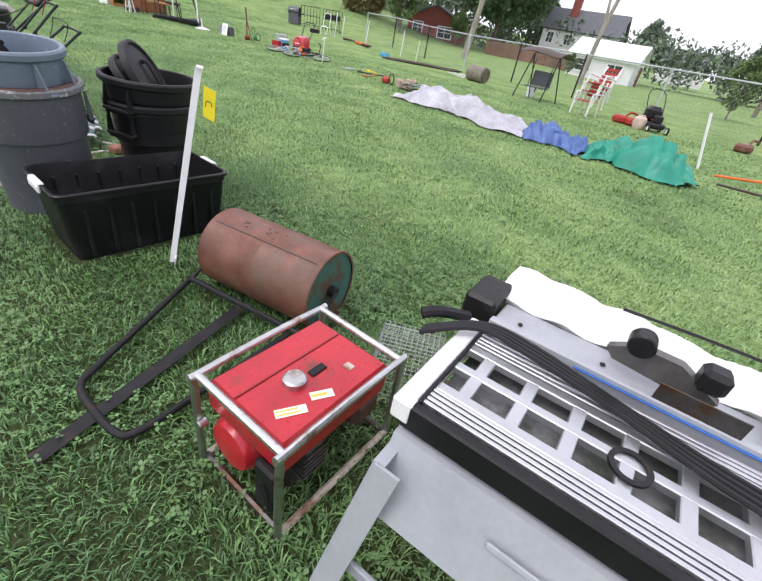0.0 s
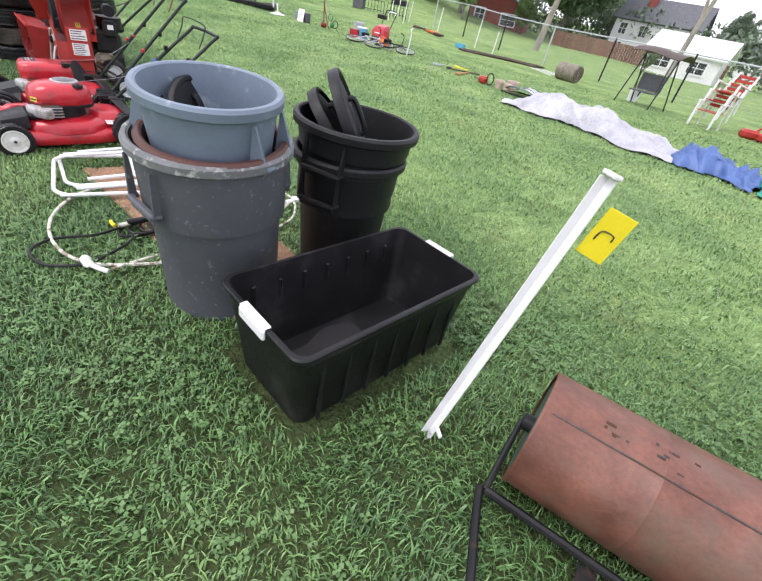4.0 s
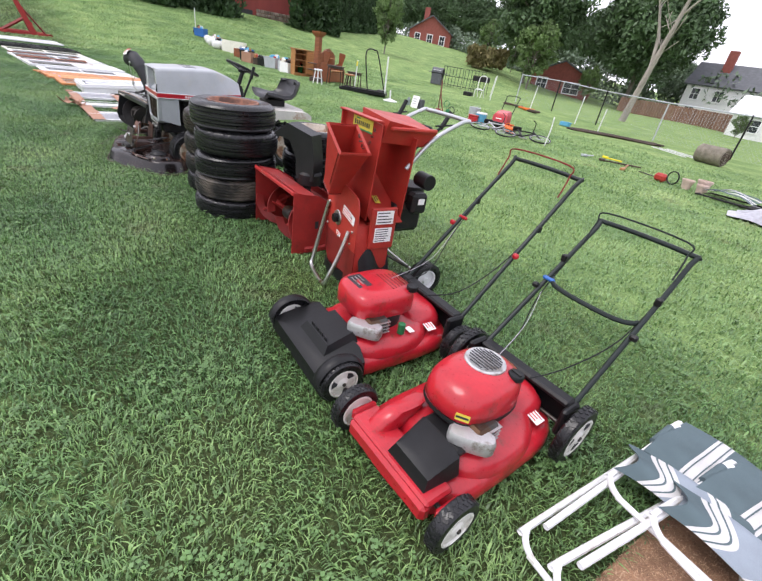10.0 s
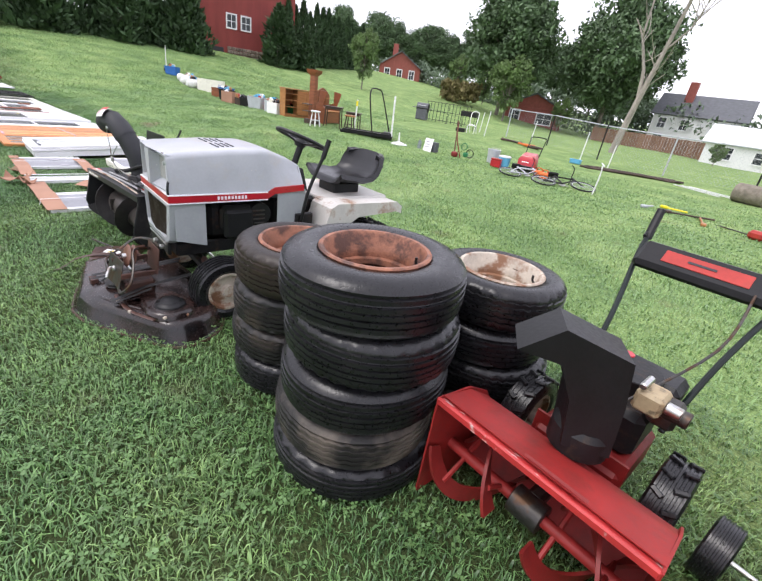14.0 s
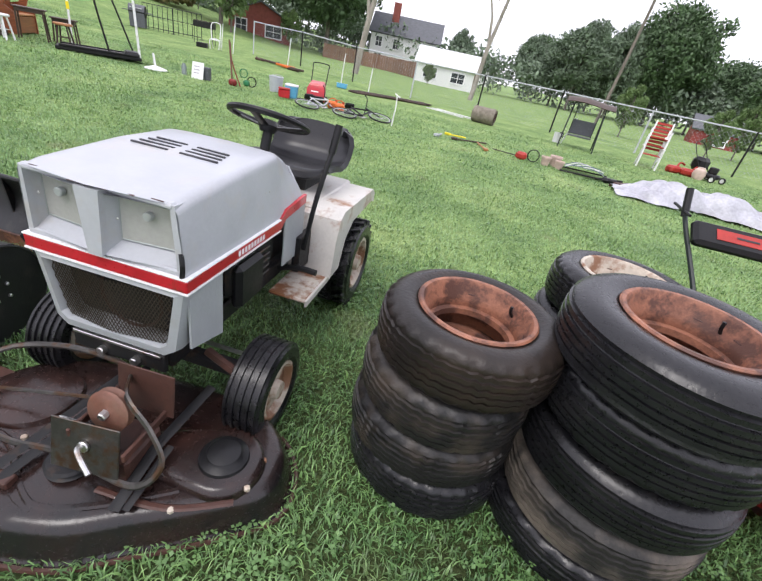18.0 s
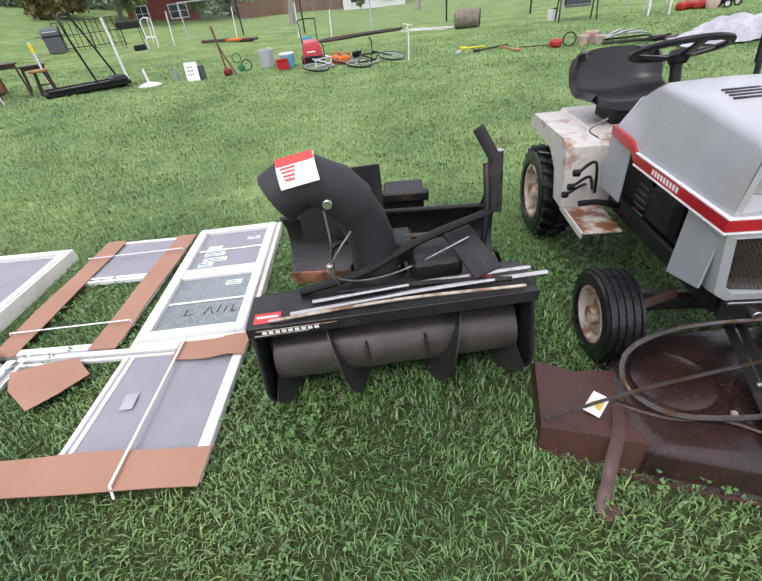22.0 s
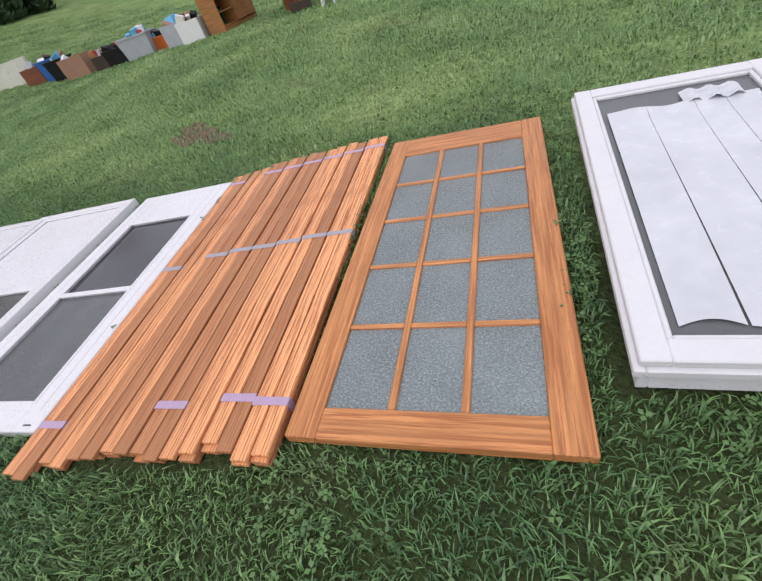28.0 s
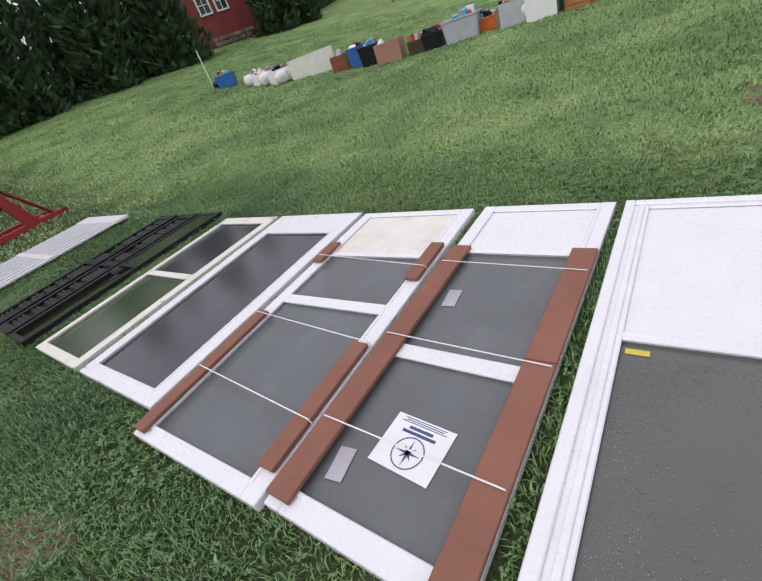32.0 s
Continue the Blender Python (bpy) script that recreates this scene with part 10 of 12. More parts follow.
for i in range(3):
    for j in range(5):
        x0, y0 = -gx + i * cw, gy0 + j * ch
        pane(t, x0, y0, x0 + cw, y0 + ch, 0.03, GLASS_RAIN, "pane", "rain-beaded glass pane")
for i in (1, 2):
    bar(t, -gx + i * cw - 0.013, gy0, -gx + i * cw + 0.013, gy1, 0.006, Z - 0.003, PINE, "muntin", "pine glazing bar")
for j in range(1, 5):
    for i in range(3):
        bar(t, -gx + i * cw + 0.013 * (i > 0), gy0 + j * ch - 0.012, -gx + (i + 1) * cw - 0.013 * (i < 2), gy0 + j * ch + 0.012, 0.006, Z - 0.004, PINE_X, "muntin", "pine glazing bar")


# taped packs of pine trim boards
def board_pack(x_near, x_far, y0, y1, wide, layers, seed, pieces=2, bands=(0.06, 0.52, 0.92), lab="honey-coloured"):
    rr = random.Random(seed)
    t, w, h = lying("board_bundle", [(x_near + wide / 2, y0), (x_far + wide / 2, y1), (x_far - wide / 2, y1), (x_near - wide / 2, y0)], lab + " pine trim boards taped into a pack, lying on grass", "lumber", "packs of trim boards", 0.006)
    bw = wide / pieces
    for k in range(layers):
        for i in range(pieces):
            j = rr.uniform(-0.02, 0.02)
            x = -wide / 2 + (i + 0.5) * bw + rr.uniform(-0.003, 0.003)
            o = part("board", Geo().box((bw - 0.003, 2 * h + rr.uniform(-0.02, 0.02), 0.0165), (0, 0, 0), 0.0025), BOARD, t, "", Matrix.Translation((x, j, 0.0085 + k * 0.0172)))
    top = layers * 0.0172
    for i, u in enumerate(bands):
        y = -h + 2 * h * u
        g = Geo().box((wide + 0.006, 0.034, 0.0014), (0, y, top + 0.0012), 0.0004)
        for s in (-1, 1):
            g.box((0.0014, 0.034, top), (s * (wide / 2 + 0.003), y, top / 2), 0.0004)
        part("tape_band", g, TAPE_GREY if abs(u - 0.5) < 0.1 else TAPE, t, "grey packing tape band" if abs(u - 0.5) < 0.1 else "lilac packing tape band")
    return t


y_near = (2.225, 2.23, 2.2, 2.175, 2.175, 2.14, 2.07, 2.04)
for i, lab in enumerate(("honey-coloured", "pale honey", "red-brown", "honey-coloured", "honey-coloured", "red-brown", "pale honey", "orange")):
    xn, xf, yf = -15.085 - 0.1425 * i, -15.25 - 0.151 * i, 4.55 - 0.033 * i
    cuts = ((0.25, 0.068), (0.75, 0.066)) if i == 6 else ((0.5, 0.138),)
    for k, (c, wd) in enumerate(cuts):
        board_pack(xn - 0.142 * c, xf - 0.15 * c, y_near[i] + 0.03 * k, yf - 0.02 * k, wd, 2 if i > 5 else 3, 40 + i + 20 * k, 1 if i == 6 else 2, () if i == 6 else ((0.085, 0.512, 0.935) if i in (0, 1, 3, 7) else (0.512, 0.935)), lab)


# white doors and storm doors
def rain(t, x0, y0, x1, y1, z, count, seed, inner=0.62):
    """Beads of rain on a pane, thickest towards its edges."""
    rr = random.Random(seed)
    g = Geo()
    while count:
        a, b = rr.uniform(-1, 1), rr.uniform(-1, 1)
        if math.hypot(a, b * 0.9 - 0.1) < inner + rr.uniform(-0.1, 0.35) and rr.random() < 0.93:
            continue
        r = rr.uniform(0.0008, 0.0027)
        x, y = x0 + (x1 - x0) * (a + 1) / 2, y0 + (y1 - y0) * (b + 1) / 2
        ring = [(x + r * math.cos(k) * rr.uniform(0.8, 1.2), y + r * math.sin(k) * rr.uniform(0.8, 1.2), z) for k in (0, 1.05, 2.1, 3.14, 4.2, 5.2)]
        g.add(ring + [(x, y, z + r * 0.6)], [(k, (k + 1) % 6, 6) for k in range(6)])
        count -= 1
    return tagged(part("rain_drops", g, DROPS, t, "clear rain drops beaded on the glass"), kind="stuff")


def slab_door(q, lab, zt, stile, bottom, top, cells, body=None, z=0.0, name="door", bead=True, group="doors laid on the grass"):
    """Cells from near to far: length share, kind, material; a bar follows each cell but the last."""
    body = body or WHITE_PAINT
    t, w, h = lying(name, q, lab, "door", group, z)
    for s in (-1, 1):
        bar(t, s * (w - stile / 2) - stile / 2, -h, s * (w - stile / 2) + stile / 2, h, 0, zt, body, "stile")
    bar(t, -w + stile, -h, w - stile, -h + bottom, 0, zt - 0.001, body, "bottom_rail")
    bar(t, -w + stile, h - top, w - stile, h, 0, zt - 0.001, body, "top_rail")
    y, full = -h + bottom, 2 * h - bottom - top
    for k, (share, kind, mtl, rail) in enumerate(cells):
        y1 = y + full * share
        if kind == "glass":
            pane(t, -w + stile, y, w - stile, y1, zt - 0.016, mtl, "pane", "grey wet glass pane")
        else:
            o = pane(t, -w + stile, y, w - stile, y1, zt - 0.008, mtl, "panel", "plain flat panel")
        if bead:
            border(t, -w + stile - 0.012, y - 0.012, w - stile + 0.012, y1 + 0.012, 0.02, zt - 0.006, zt + 0.005, body, ("bead", "bead"))
        if k < len(cells) - 1:
            bar(t, -w + stile, y1, w - stile, y1 + rail, 0, zt + 0.002, body, "lock_rail")
            y1 += rail
        y = y1
    return t, w, h


t, w, h = slab_door([(-16.215, 2.19), (-16.44, 4.14), (-17.24, 4.18), (-17.065, 2.11)], "white door with two grey glass panes, lying on grass", 0.047, 0.135, 0.14, 0.4, ((0.49, "glass", GLASS, 0.022), (0.495, "glass", GLASS_DK, 0)))
rain(t, -w + 0.16, -h + 0.16, w - 0.16, -0.1 * h, 0.0335, 2600, 2, 0.25)
border(t, -w + 0.06, -h + 0.1, w - 0.06, h - 0.06, 0.012, 0.046, 0.0495, WHITE_PAINT, ("moulding", "moulding"))
for x in (-0.33, -0.05, 0.08):
    part("hinge", Geo().box((0.03, 0.02, 0.02), (x, -h - 0.006, 0.03), 0.003), BLACK_MAT, t, "black hinge leaf")
bars(t, 0.07, 0.02, Matrix.Translation((w - 0.06, -h + 0.03, 0.0485)), 1)

t, w, h = slab_door([(-17.1, 2.02), (-17.33, 4.03), (-18.36, 4.01), (-18.12, 1.91)], "white door in its jamb with a large glass pane and plain upper panel", 0.06, 0.09, 0.085, 0.05, ((0.49, "glass", GLASS_BROWN, 0.03), (0.49, "panel", WHITE_PAINT, 0)), None, 0.006)
border(t, -w - 0.012, -h - 0.01, w + 0.012, h + 0.01, 0.045, 0.0, 0.074, WHITE_PAINT, ("jamb", "jamb"))
for s in (-1, 1):
    bar(t, s * (w - 0.065) - 0.012, -h + 0.03, s * (w - 0.065) + 0.012, h - 0.03, 0.058, 0.066, WHITE_PAINT, "weather_strip", "frayed white weather strip")
rain(t, -w + 0.11, -h + 0.1, w - 0.11, -0.06 * h, 0.0465, 5000, 1)
label(t, 0.075, 0.026, Matrix.Translation((-w + 0.15, -0.05 * h, 0.0475)), YELLOW_LABEL, 0)

t, w, h = slab_door([(-18.22, 1.9), (-18.43, 4.03), (-19.18, 3.93), (-18.98, 1.8)], "white storm door with two grey panes held by cardboard rails and straps", 0.045, 0.075, 0.08, 0.055, ((0.34, "glass", GLASS, 0.065), (0.385, "glass", GLASS, 0.03), (0.22, "panel", WHITE_PAINT, 0)), None, 0.002)
for s in (-1, 1):
    for y0, y1 in ((-h + 0.03, -0.2 * h), (-0.2 * h + 0.004, 0.52 * h)):
        part("cardboard_rail", Geo().box((0.115, y1 - y0, 0.022), (s * (w - 0.055), (y0 + y1) / 2, 0.061), 0.003), CARD_DK, t, "folded dark brown cardboard rail")
for y in (-0.66 * h, -0.2 * h, 0.36 * h):
    strap(t, [(-w, y, 0.05), (-w + 0.01, y, 0.078), (w - 0.01, y - 0.02, 0.078), (w, y - 0.02, 0.05)], r=0.0032)
sheet_ = part("paper_notice", Geo().box((0.25, 0.215, 0.0016), (0, 0, 0), 0.0004), PAPER, t, "white paper notice with a blue round emblem", Matrix.Translation((0.015, -0.635 * h, 0.033)) @ Matrix.Rotation(radians(176), 4, "Z"))
part("emblem_ring", Geo().lathe([(0.062, 0), (0.062, 0.0012), (0.058, 0.0012), (0.058, 0)], 32, (0, 0.03, 0.0012)), INK_BLUE, sheet_, "blue ring emblem")
for i in range(8):
    part("emblem_ray", Geo().prism([(-0.006, 0), (0.006, 0), (0, 0.05 if i % 2 == 0 else 0.034)], 0.0013, 0.0022, Matrix.Translation((0, 0.03, 0)) @ Matrix.Rotation(i * math.pi / 4, 4, "Z")), INK_BLUE, sheet_)
for y, ww, hh in ((-0.045, 0.14, 0.012), (-0.064, 0.1, 0.012), (-0.082, 0.19, 0.003), (-0.09, 0.16, 0.003), (-0.098, 0.18, 0.003)):
    part("print_bar", Geo().box((ww, hh, 0.001), (0, y, 0.0014), 0.0002), INK_BLUE, sheet_)
for x, y, a in ((-0.2, -0.78 * h, 8), (-0.2, 0.12 * h, 5)):
    label(t, 0.07, 0.13, Matrix.Translation((x, y, 0.0335)) @ Matrix.Rotation(radians(a), 4, "Z"), TAPE_GREY, 0)

t, w, h = slab_door([(-18.99, 1.79), (-19.25, 3.9), (-20.16, 3.8), (-19.91, 1.67)], "white storm door with wet panes, cream panel and loose cardboard rails", 0.05, 0.085, 0.068, 0.055, ((0.476, "glass", GLASS, 0.06), (0.2275, "glass", GLASS, 0.025), (0.25, "panel", CREAM, 0)), None, 0.004)
for s, y0, y1 in ((1, -h + 0.12, -0.26 * h), (1, 0.22 * h, 0.56 * h), (-1, -h + 0.02, -0.16 * h), (-1, 0.34 * h, 0.56 * h)):
    part("cardboard_rail", Geo().box((0.085, y1 - y0, 0.024), (s * (w - 0.05), (y0 + y1) / 2, 0.068), 0.003), CARD_DK, t, "folded dark brown cardboard rail")
for y in (-0.62 * h, -0.2 * h, 0.38 * h):
    strap(t, [(-w, y + 0.02, 0.05), (-w + 0.01, y + 0.02, 0.085), (w - 0.01, y - 0.06, 0.085), (w, y - 0.06, 0.05)], r=0.0032)

slab_door([(-20.0, 1.79), (-20.24, 3.84), (-21.2, 3.7), (-20.98, 1.7)], "white full-view storm door with one long dark pane", 0.046, 0.1, 0.09, 0.31, ((1.0, "glass", GLASS_DK, 0),))
slab_door([(-21.06, 1.69), (-21.3, 3.7), (-22.12, 3.64), (-21.95, 1.58)], "cream storm door with a clear pane over grass and a grey one", 0.04, 0.07, 0.065, 0.12, ((0.505, "glass", GLASS_GRASS, 0.05), (0.465, "glass", GLASS_DK, 0)), CREAM, 0.002)


# louvred shutters and the black broken storm frame
def shutter(q, material, lab, gaps=0, z=0.0):
    t, w, h = lying("louvred_shutter", q, lab, "shutter", "shutters laid on the grass", z)
    for s in (-1, 1):
        bar(t, s * (w - 0.025) - 0.025, -h, s * (w - 0.025) + 0.025, h, 0.004, 0.04, material, "stile")
    for y in (-h + 0.04, 0.0, h - 0.06):
        bar(t, -w + 0.05, y - 0.045, w - 0.05, y + 0.045, 0.006, 0.038, material, "rail")
    y = -h + 0.12
    src = None
    rr = random.Random(5)
    while y < h - 0.13:
        if abs(y) > 0.07 and not (gaps and rr.random() < 0.18):
            m = Matrix.Translation((0, y, 0.022)) @ Matrix.Rotation(radians(28 + rr.uniform(-4, 4)), 4, "X")
            if src is None:
                src = part("slat", Geo().box((2 * w - 0.1, 0.036, 0.006), (0, 0, 0), 0.002), material, t, "", m)
            else:
                same("slat", src, m)
        y += 0.043
    return t


shutter([(-22.62, 1.5), (-22.86, 3.66), (-23.24, 3.62), (-23.0, 1.46)], BLACK, "black plastic louvred shutter with broken slats", 1, 0.03)
shutter([(-23.08, 1.46), (-23.34, 3.6), (-23.72, 3.55), (-23.46, 1.42)], BLACK, "black plastic louvred shutter with broken slats", 1, 0.03)
t, w, h = lying("slatted_panel", [(-24.62, 1.1), (-24.9, 3.38), (-26.44, 3.44), (-26.2, 1.1)], "white vinyl panel with long slats lying on grass", "fence panel", "", 0.03)
for y, hh in ((-h + 0.06, 0.05), (0.0, 0.045), (h - 0.11, 0.11)):
    bar(t, -w, y - hh, w, y + hh, 0.004, 0.045, WHITE_PLASTIC, "rail", "white cross rail")
for k in range(9):
    x = -w + 0.04 + (2 * w - 0.08) * k / 8
    for y0, y1 in ((-h + 0.11, -0.045), (0.045, h - 0.22)):
        bar(t, x - 0.038, y0, x + 0.038, y1, 0.008, 0.036, WHITE_PLASTIC, "slat")
t, w, h = lying("storm_frame", [(-22.16, 1.53), (-22.4, 3.72), (-22.82, 3.68), (-22.58, 1.5)], "black storm window frame holding one green pane, lying on grass", "window", "", 0.02)
border(t, -w, -h, w, h, 0.05, 0.0, 0.045, BLACK_MAT)
bar(t, -w + 0.05, -0.02, w - 0.05, 0.03, 0.0, 0.042, BLACK_MAT)
pane(t, -w + 0.05, 0.03, w - 0.05, h - 0.05, 0.034, GLASS_GRASS, "pane", "green-tinted glass pane")
part("debris", Geo().box((0.14, 0.1, 0.05), (-0.05, -0.1, 0.04), 0.02).box((0.09, 0.12, 0.04), (0.1, -0.2, 0.03), 0.015), BLACK_MAT, t, "broken black plastic pieces")

# red steel stand
t = thing("engine_hoist", pose(-28.2, 2.5, gz(-28.2, 2.5), 0, 0, 8), "red steel A-frame hoist with a channel foot", "hoist")
part("foot", Geo().box((0.15, 1.8, 0.11), (0, 0, 0.055), 0.01), RED_OLD, t, "red channel foot")
part("foot_cap", Geo().cyl(0.06, 0.17, (0, 0.9, 0.06), "x", 14), RED_DARK, t)
part("foot", Geo().box((0.15, 1.8, 0.11), (-0.8, 0, 0.055), 0.01), RED_OLD, t, "red channel foot")
part("mast", Geo().loft([[(-0.08, 0.2, 0.1), (0.08, 0.2, 0.1), (0.08, 0.42, 0.1), (-0.08, 0.42, 0.1)], [(-0.07, -0.22, 1.45), (0.07, -0.22, 1.45), (0.07, -0.06, 1.45), (-0.07, -0.06, 1.45)]]), RED_OLD, t, "red leaning mast")
part("brace", Geo().tube([(0.03, 0.72, 0.1), (0.03, -0.1, 1.25)], 0.035, 4, False), RED_DARK, t, "dark red diagonal brace")
part("brace", Geo().tube([(0.0, -0.7, 0.1), (0.0, 0.12, 0.62)], 0.06, 4, False), RED_DARK, t, "dark red diagonal brace")
part("cross_beam", Geo().box((0.8, 0.1, 0.1), (-0.4, 0.3, 0.42), 0.008), RED_OLD, t)
part("cap", Geo().box((0.2, 0.2, 0.18), (0, -0.15, 1.5), 0.03), RED_DARK, t)


# ---- far rows of goods ----
def at(x, y, turn=0.0, dz=0.0):
    return pose(x, y, gz(x, y) + dz, 0, 0, turn)


TARP_WHITE = mat("silver_white_tarp", (0.4, 0.4, 0.44), 0.35, var=0.22, scale=3, bump=0.4, grain=24)
TARP_BLUE = mat("blue_tarp", (0.07, 0.13, 0.32), 0.45, var=0.15, scale=4, bump=0.2, grain=30)
TARP_GREEN = mat("sea_green_tarp", (0.015, 0.24, 0.16), 0.45, var=0.15, scale=4, bump=0.2, grain=30)
HAY = mat("rolled_mat", (0.2, 0.175, 0.14), 0.95, var=0.3, scale=8, bump=0.6, grain=60)
CLAY = mat("pale_clay", (0.55, 0.42, 0.36), 0.7, var=0.2)
GREY_TUB = mat("grey_tote_plastic", (0.42, 0.44, 0.47), 0.45, var=0.08)


def heap(name, pts, half, high, material, lab, seed):
    """A tarp thrown over low goods along a line: ridged folds running down to the grass."""
    rr = random.Random(seed)
    ph = [rr.uniform(0, 6) for _ in range(8)]
    pts = [Vector((*p, 0)) for p in pts]

    def f(u, v):
        k = min(int(u * (len(pts) - 1)), len(pts) - 2)
        s = u * (len(pts) - 1) - k
        c = pts[k].lerp(pts[k + 1], s)
        d = (pts[k + 1] - pts[k]).normalized()
        n = Vector((-d.y, d.x, 0))
        w = half * (0.8 + 0.25 * math.sin(u * 9 + ph[0]))
        q = 2 * v - 1
        dome = max(0, 1 - abs(q) ** 2.2) * min(1, 6 * u + 0.15, 6 * (1 - u) + 0.15)
        h = high * dome * (0.78 + 0.24 * math.sin(u * 7 + ph[1]) + 0.1 * math.sin(u * 17 + 2 * q + ph[2]))
        fold = 0.06 * abs(math.sin(u * 19 + 3.2 * q + ph[3] + 1.5 * math.sin(u * 7 + 2 * q))) + 0.05 * abs(math.sin(u * 11 - 6 * q + ph[4] + 2 * math.sin(u * 5 - q))) + 0.035 * abs(math.sin(u * 33 + 8 * q + ph[7] + 2 * math.sin(u * 9 + 3 * q))) - 0.06
        p = c + n * q * w * (1 + 0.12 * math.sin(u * 23 + ph[5])) + d * 0.03 * math.sin(q * 9 + ph[6])
        return (p.x, p.y, gz(p.x, p.y) + 0.03 + max(0.0, h + fold * (0.3 + dome)))
    return single(name, Geo().sheet(f, 120, 30, thick=0.004), material, Matrix(), lab, "tarp", "tarps over goods", angle=60)


heap("tarp", [(-4.25, 10.85), (-2.9, 10.65), (-1.9, 10.5), (-0.8, 10.35)], 0.52, 0.32, TARP_WHITE, "crumpled silver-white tarp spread over goods on the grass", 1)
heap("tarp", [(-0.95, 10.4), (-0.3, 10.35), (0.36, 10.2)], 0.46, 0.24, TARP_BLUE, "crumpled blue tarp spread over goods on the grass", 2)
heap("tarp", [(0.26, 10.25), (0.95, 10.4), (1.95, 9.85)], 0.52, 0.42, TARP_GREEN, "crumpled sea-green tarp over a mound of goods", 3)


def spiral_roll():
    t = thing("carpet_roll", at(-6.85, 19.1, -14), "grey-brown rolled carpet lying on the grass", "carpet roll")
    g = Geo().cyl(0.29, 0.85, (0, 0, 0.29), "x", 28, 0.03)
    part("roll", g, HAY, t)
    for s in (-1, 1):
        part("spiral_edge", Geo().tube([(s * 0.43, (0.04 + 0.23 * a / 40) * math.cos(a * 0.5), 0.29 + (0.04 + 0.23 * a / 40) * math.sin(a * 0.5)) for a in range(41)], 0.012, 6, False), RUST, t, "dark spiral end")


spiral_roll()

# heap of long poles
rr = random.Random(3)
for i in range(18):
    a = Vector((-12.4 + rr.uniform(-0.1, 0.4), 19.9 + rr.uniform(-0.35, 0.35), 0.03 + 0.02 * (i % 4)))
    b = Vector((-9.3 + rr.uniform(-0.5, 0.2), 21.6 + rr.uniform(-0.35, 0.35), 0.03 + 0.02 * (i % 3)))
    single("pole", Geo().tube([a, a.lerp(b, 0.5) + Vector((0, 0, 0.02)), b], 0.036, 6), (WOOD_DK, DARK_STEEL, WOOD_DK)[i % 3], Matrix.Translation((0, 0, gz(-11, 20.5) - 0.005)), "long dark weathered pole in a heap on grass", "pole", "heap of poles")
for i in range(3):
    single("pipe", Geo().tube([(-9.2 + 0.2 * i, 20.6 + 0.25 * i, 0.02), (-7.6 + 0.3 * i, 19.4 + 0.3 * i, 0.02)], 0.016, 6), WHITE_TUBE, Matrix(), "thin pale pipe lying on the grass", "pipe", "loose pipes")


def bicycle(m, paint, lab):
    """A bicycle lying on its side, built standing in x-z and laid down."""
    t = thing("bicycle", m @ Matrix.Rotation(radians(-78), 4, "X"), lab, "bicycle", "bicycles on the lawn")
    for x in (-0.5, 0.5):
        wl_ = part("wheel", Geo().tube([(x + 0.3 * math.cos(a * math.pi / 12), 0, 0.31 + 0.3 * math.sin(a * math.pi / 12)) for a in range(24)], 0.02, 6, False, True), RUBBER, t, "black tyre")
        part("rim", Geo().tube([(x + 0.27 * math.cos(a * math.pi / 12), 0, 0.31 + 0.27 * math.sin(a * math.pi / 12)) for a in range(24)], 0.01, 5, False, True), ALU, wl_)
        g = Geo()
        for k in range(9):
            a = k * math.pi / 9
            g.tube([(x - 0.27 * math.cos(a), 0, 0.31 - 0.27 * math.sin(a)), (x + 0.27 * math.cos(a), 0, 0.31 + 0.27 * math.sin(a))], 0.0025, 3, False)
        part("spokes", g, ALU, wl_)["kind"] = "stuff"
    for a, b in (((-0.5, 0, 0.31), (-0.12, 0, 0.75)), ((-0.12, 0, 0.75), (0.33, 0, 0.72)), ((-0.02, 0, 0.3), (0.35, 0, 0.66)), ((-0.02, 0, 0.3), (-0.14, 0, 0.82)), ((-0.5, 0, 0.31), (-0.02, 0, 0.3)), ((0.5, 0, 0.31), (0.32, 0, 0.85))):
        part("frame_tube", Geo().tube([a, b], 0.02, 7, False), paint, t)
    part("handlebar", Geo().tube([(0.24, -0.3, 0.92), (0.34, -0.2, 0.95), (0.32, 0, 0.88), (0.34, 0.2, 0.95), (0.24, 0.3, 0.92)], 0.013, 7), BLACK_MAT, t, "black handlebar")
    part("saddle", Geo().box((0.26, 0.14, 0.06), (-0.16, 0, 0.86), 0.025), BLACK, t, "black saddle")
    part("crank", Geo().cyl(0.09, 0.02, (-0.02, 0.03, 0.3), "y", 18).box((0.16, 0.02, 0.02), (0.06, 0.05, 0.3)), STEEL, t)
    return t


bicycle(at(-10.9, 12.75, 50, 0.03), ALU, "silver bicycle lying on its side on the grass")
bicycle(at(-9.85, 12.55, 38, 0.03), BLACK_MAT, "black and silver bicycle lying on its side on the grass")
single("handlebar_post", Geo().tube([(0, 0, 0), (0.03, 0, 0.45), (0.02, 0.02, 0.7)], 0.016, 7).tube([(0.02, -0.18, 0.7), (0.02, 0.18, 0.74)], 0.014, 7), WHITE_TUBE, at(-9.25, 12.75, 30), "pale scooter post standing on the lawn", "scooter")

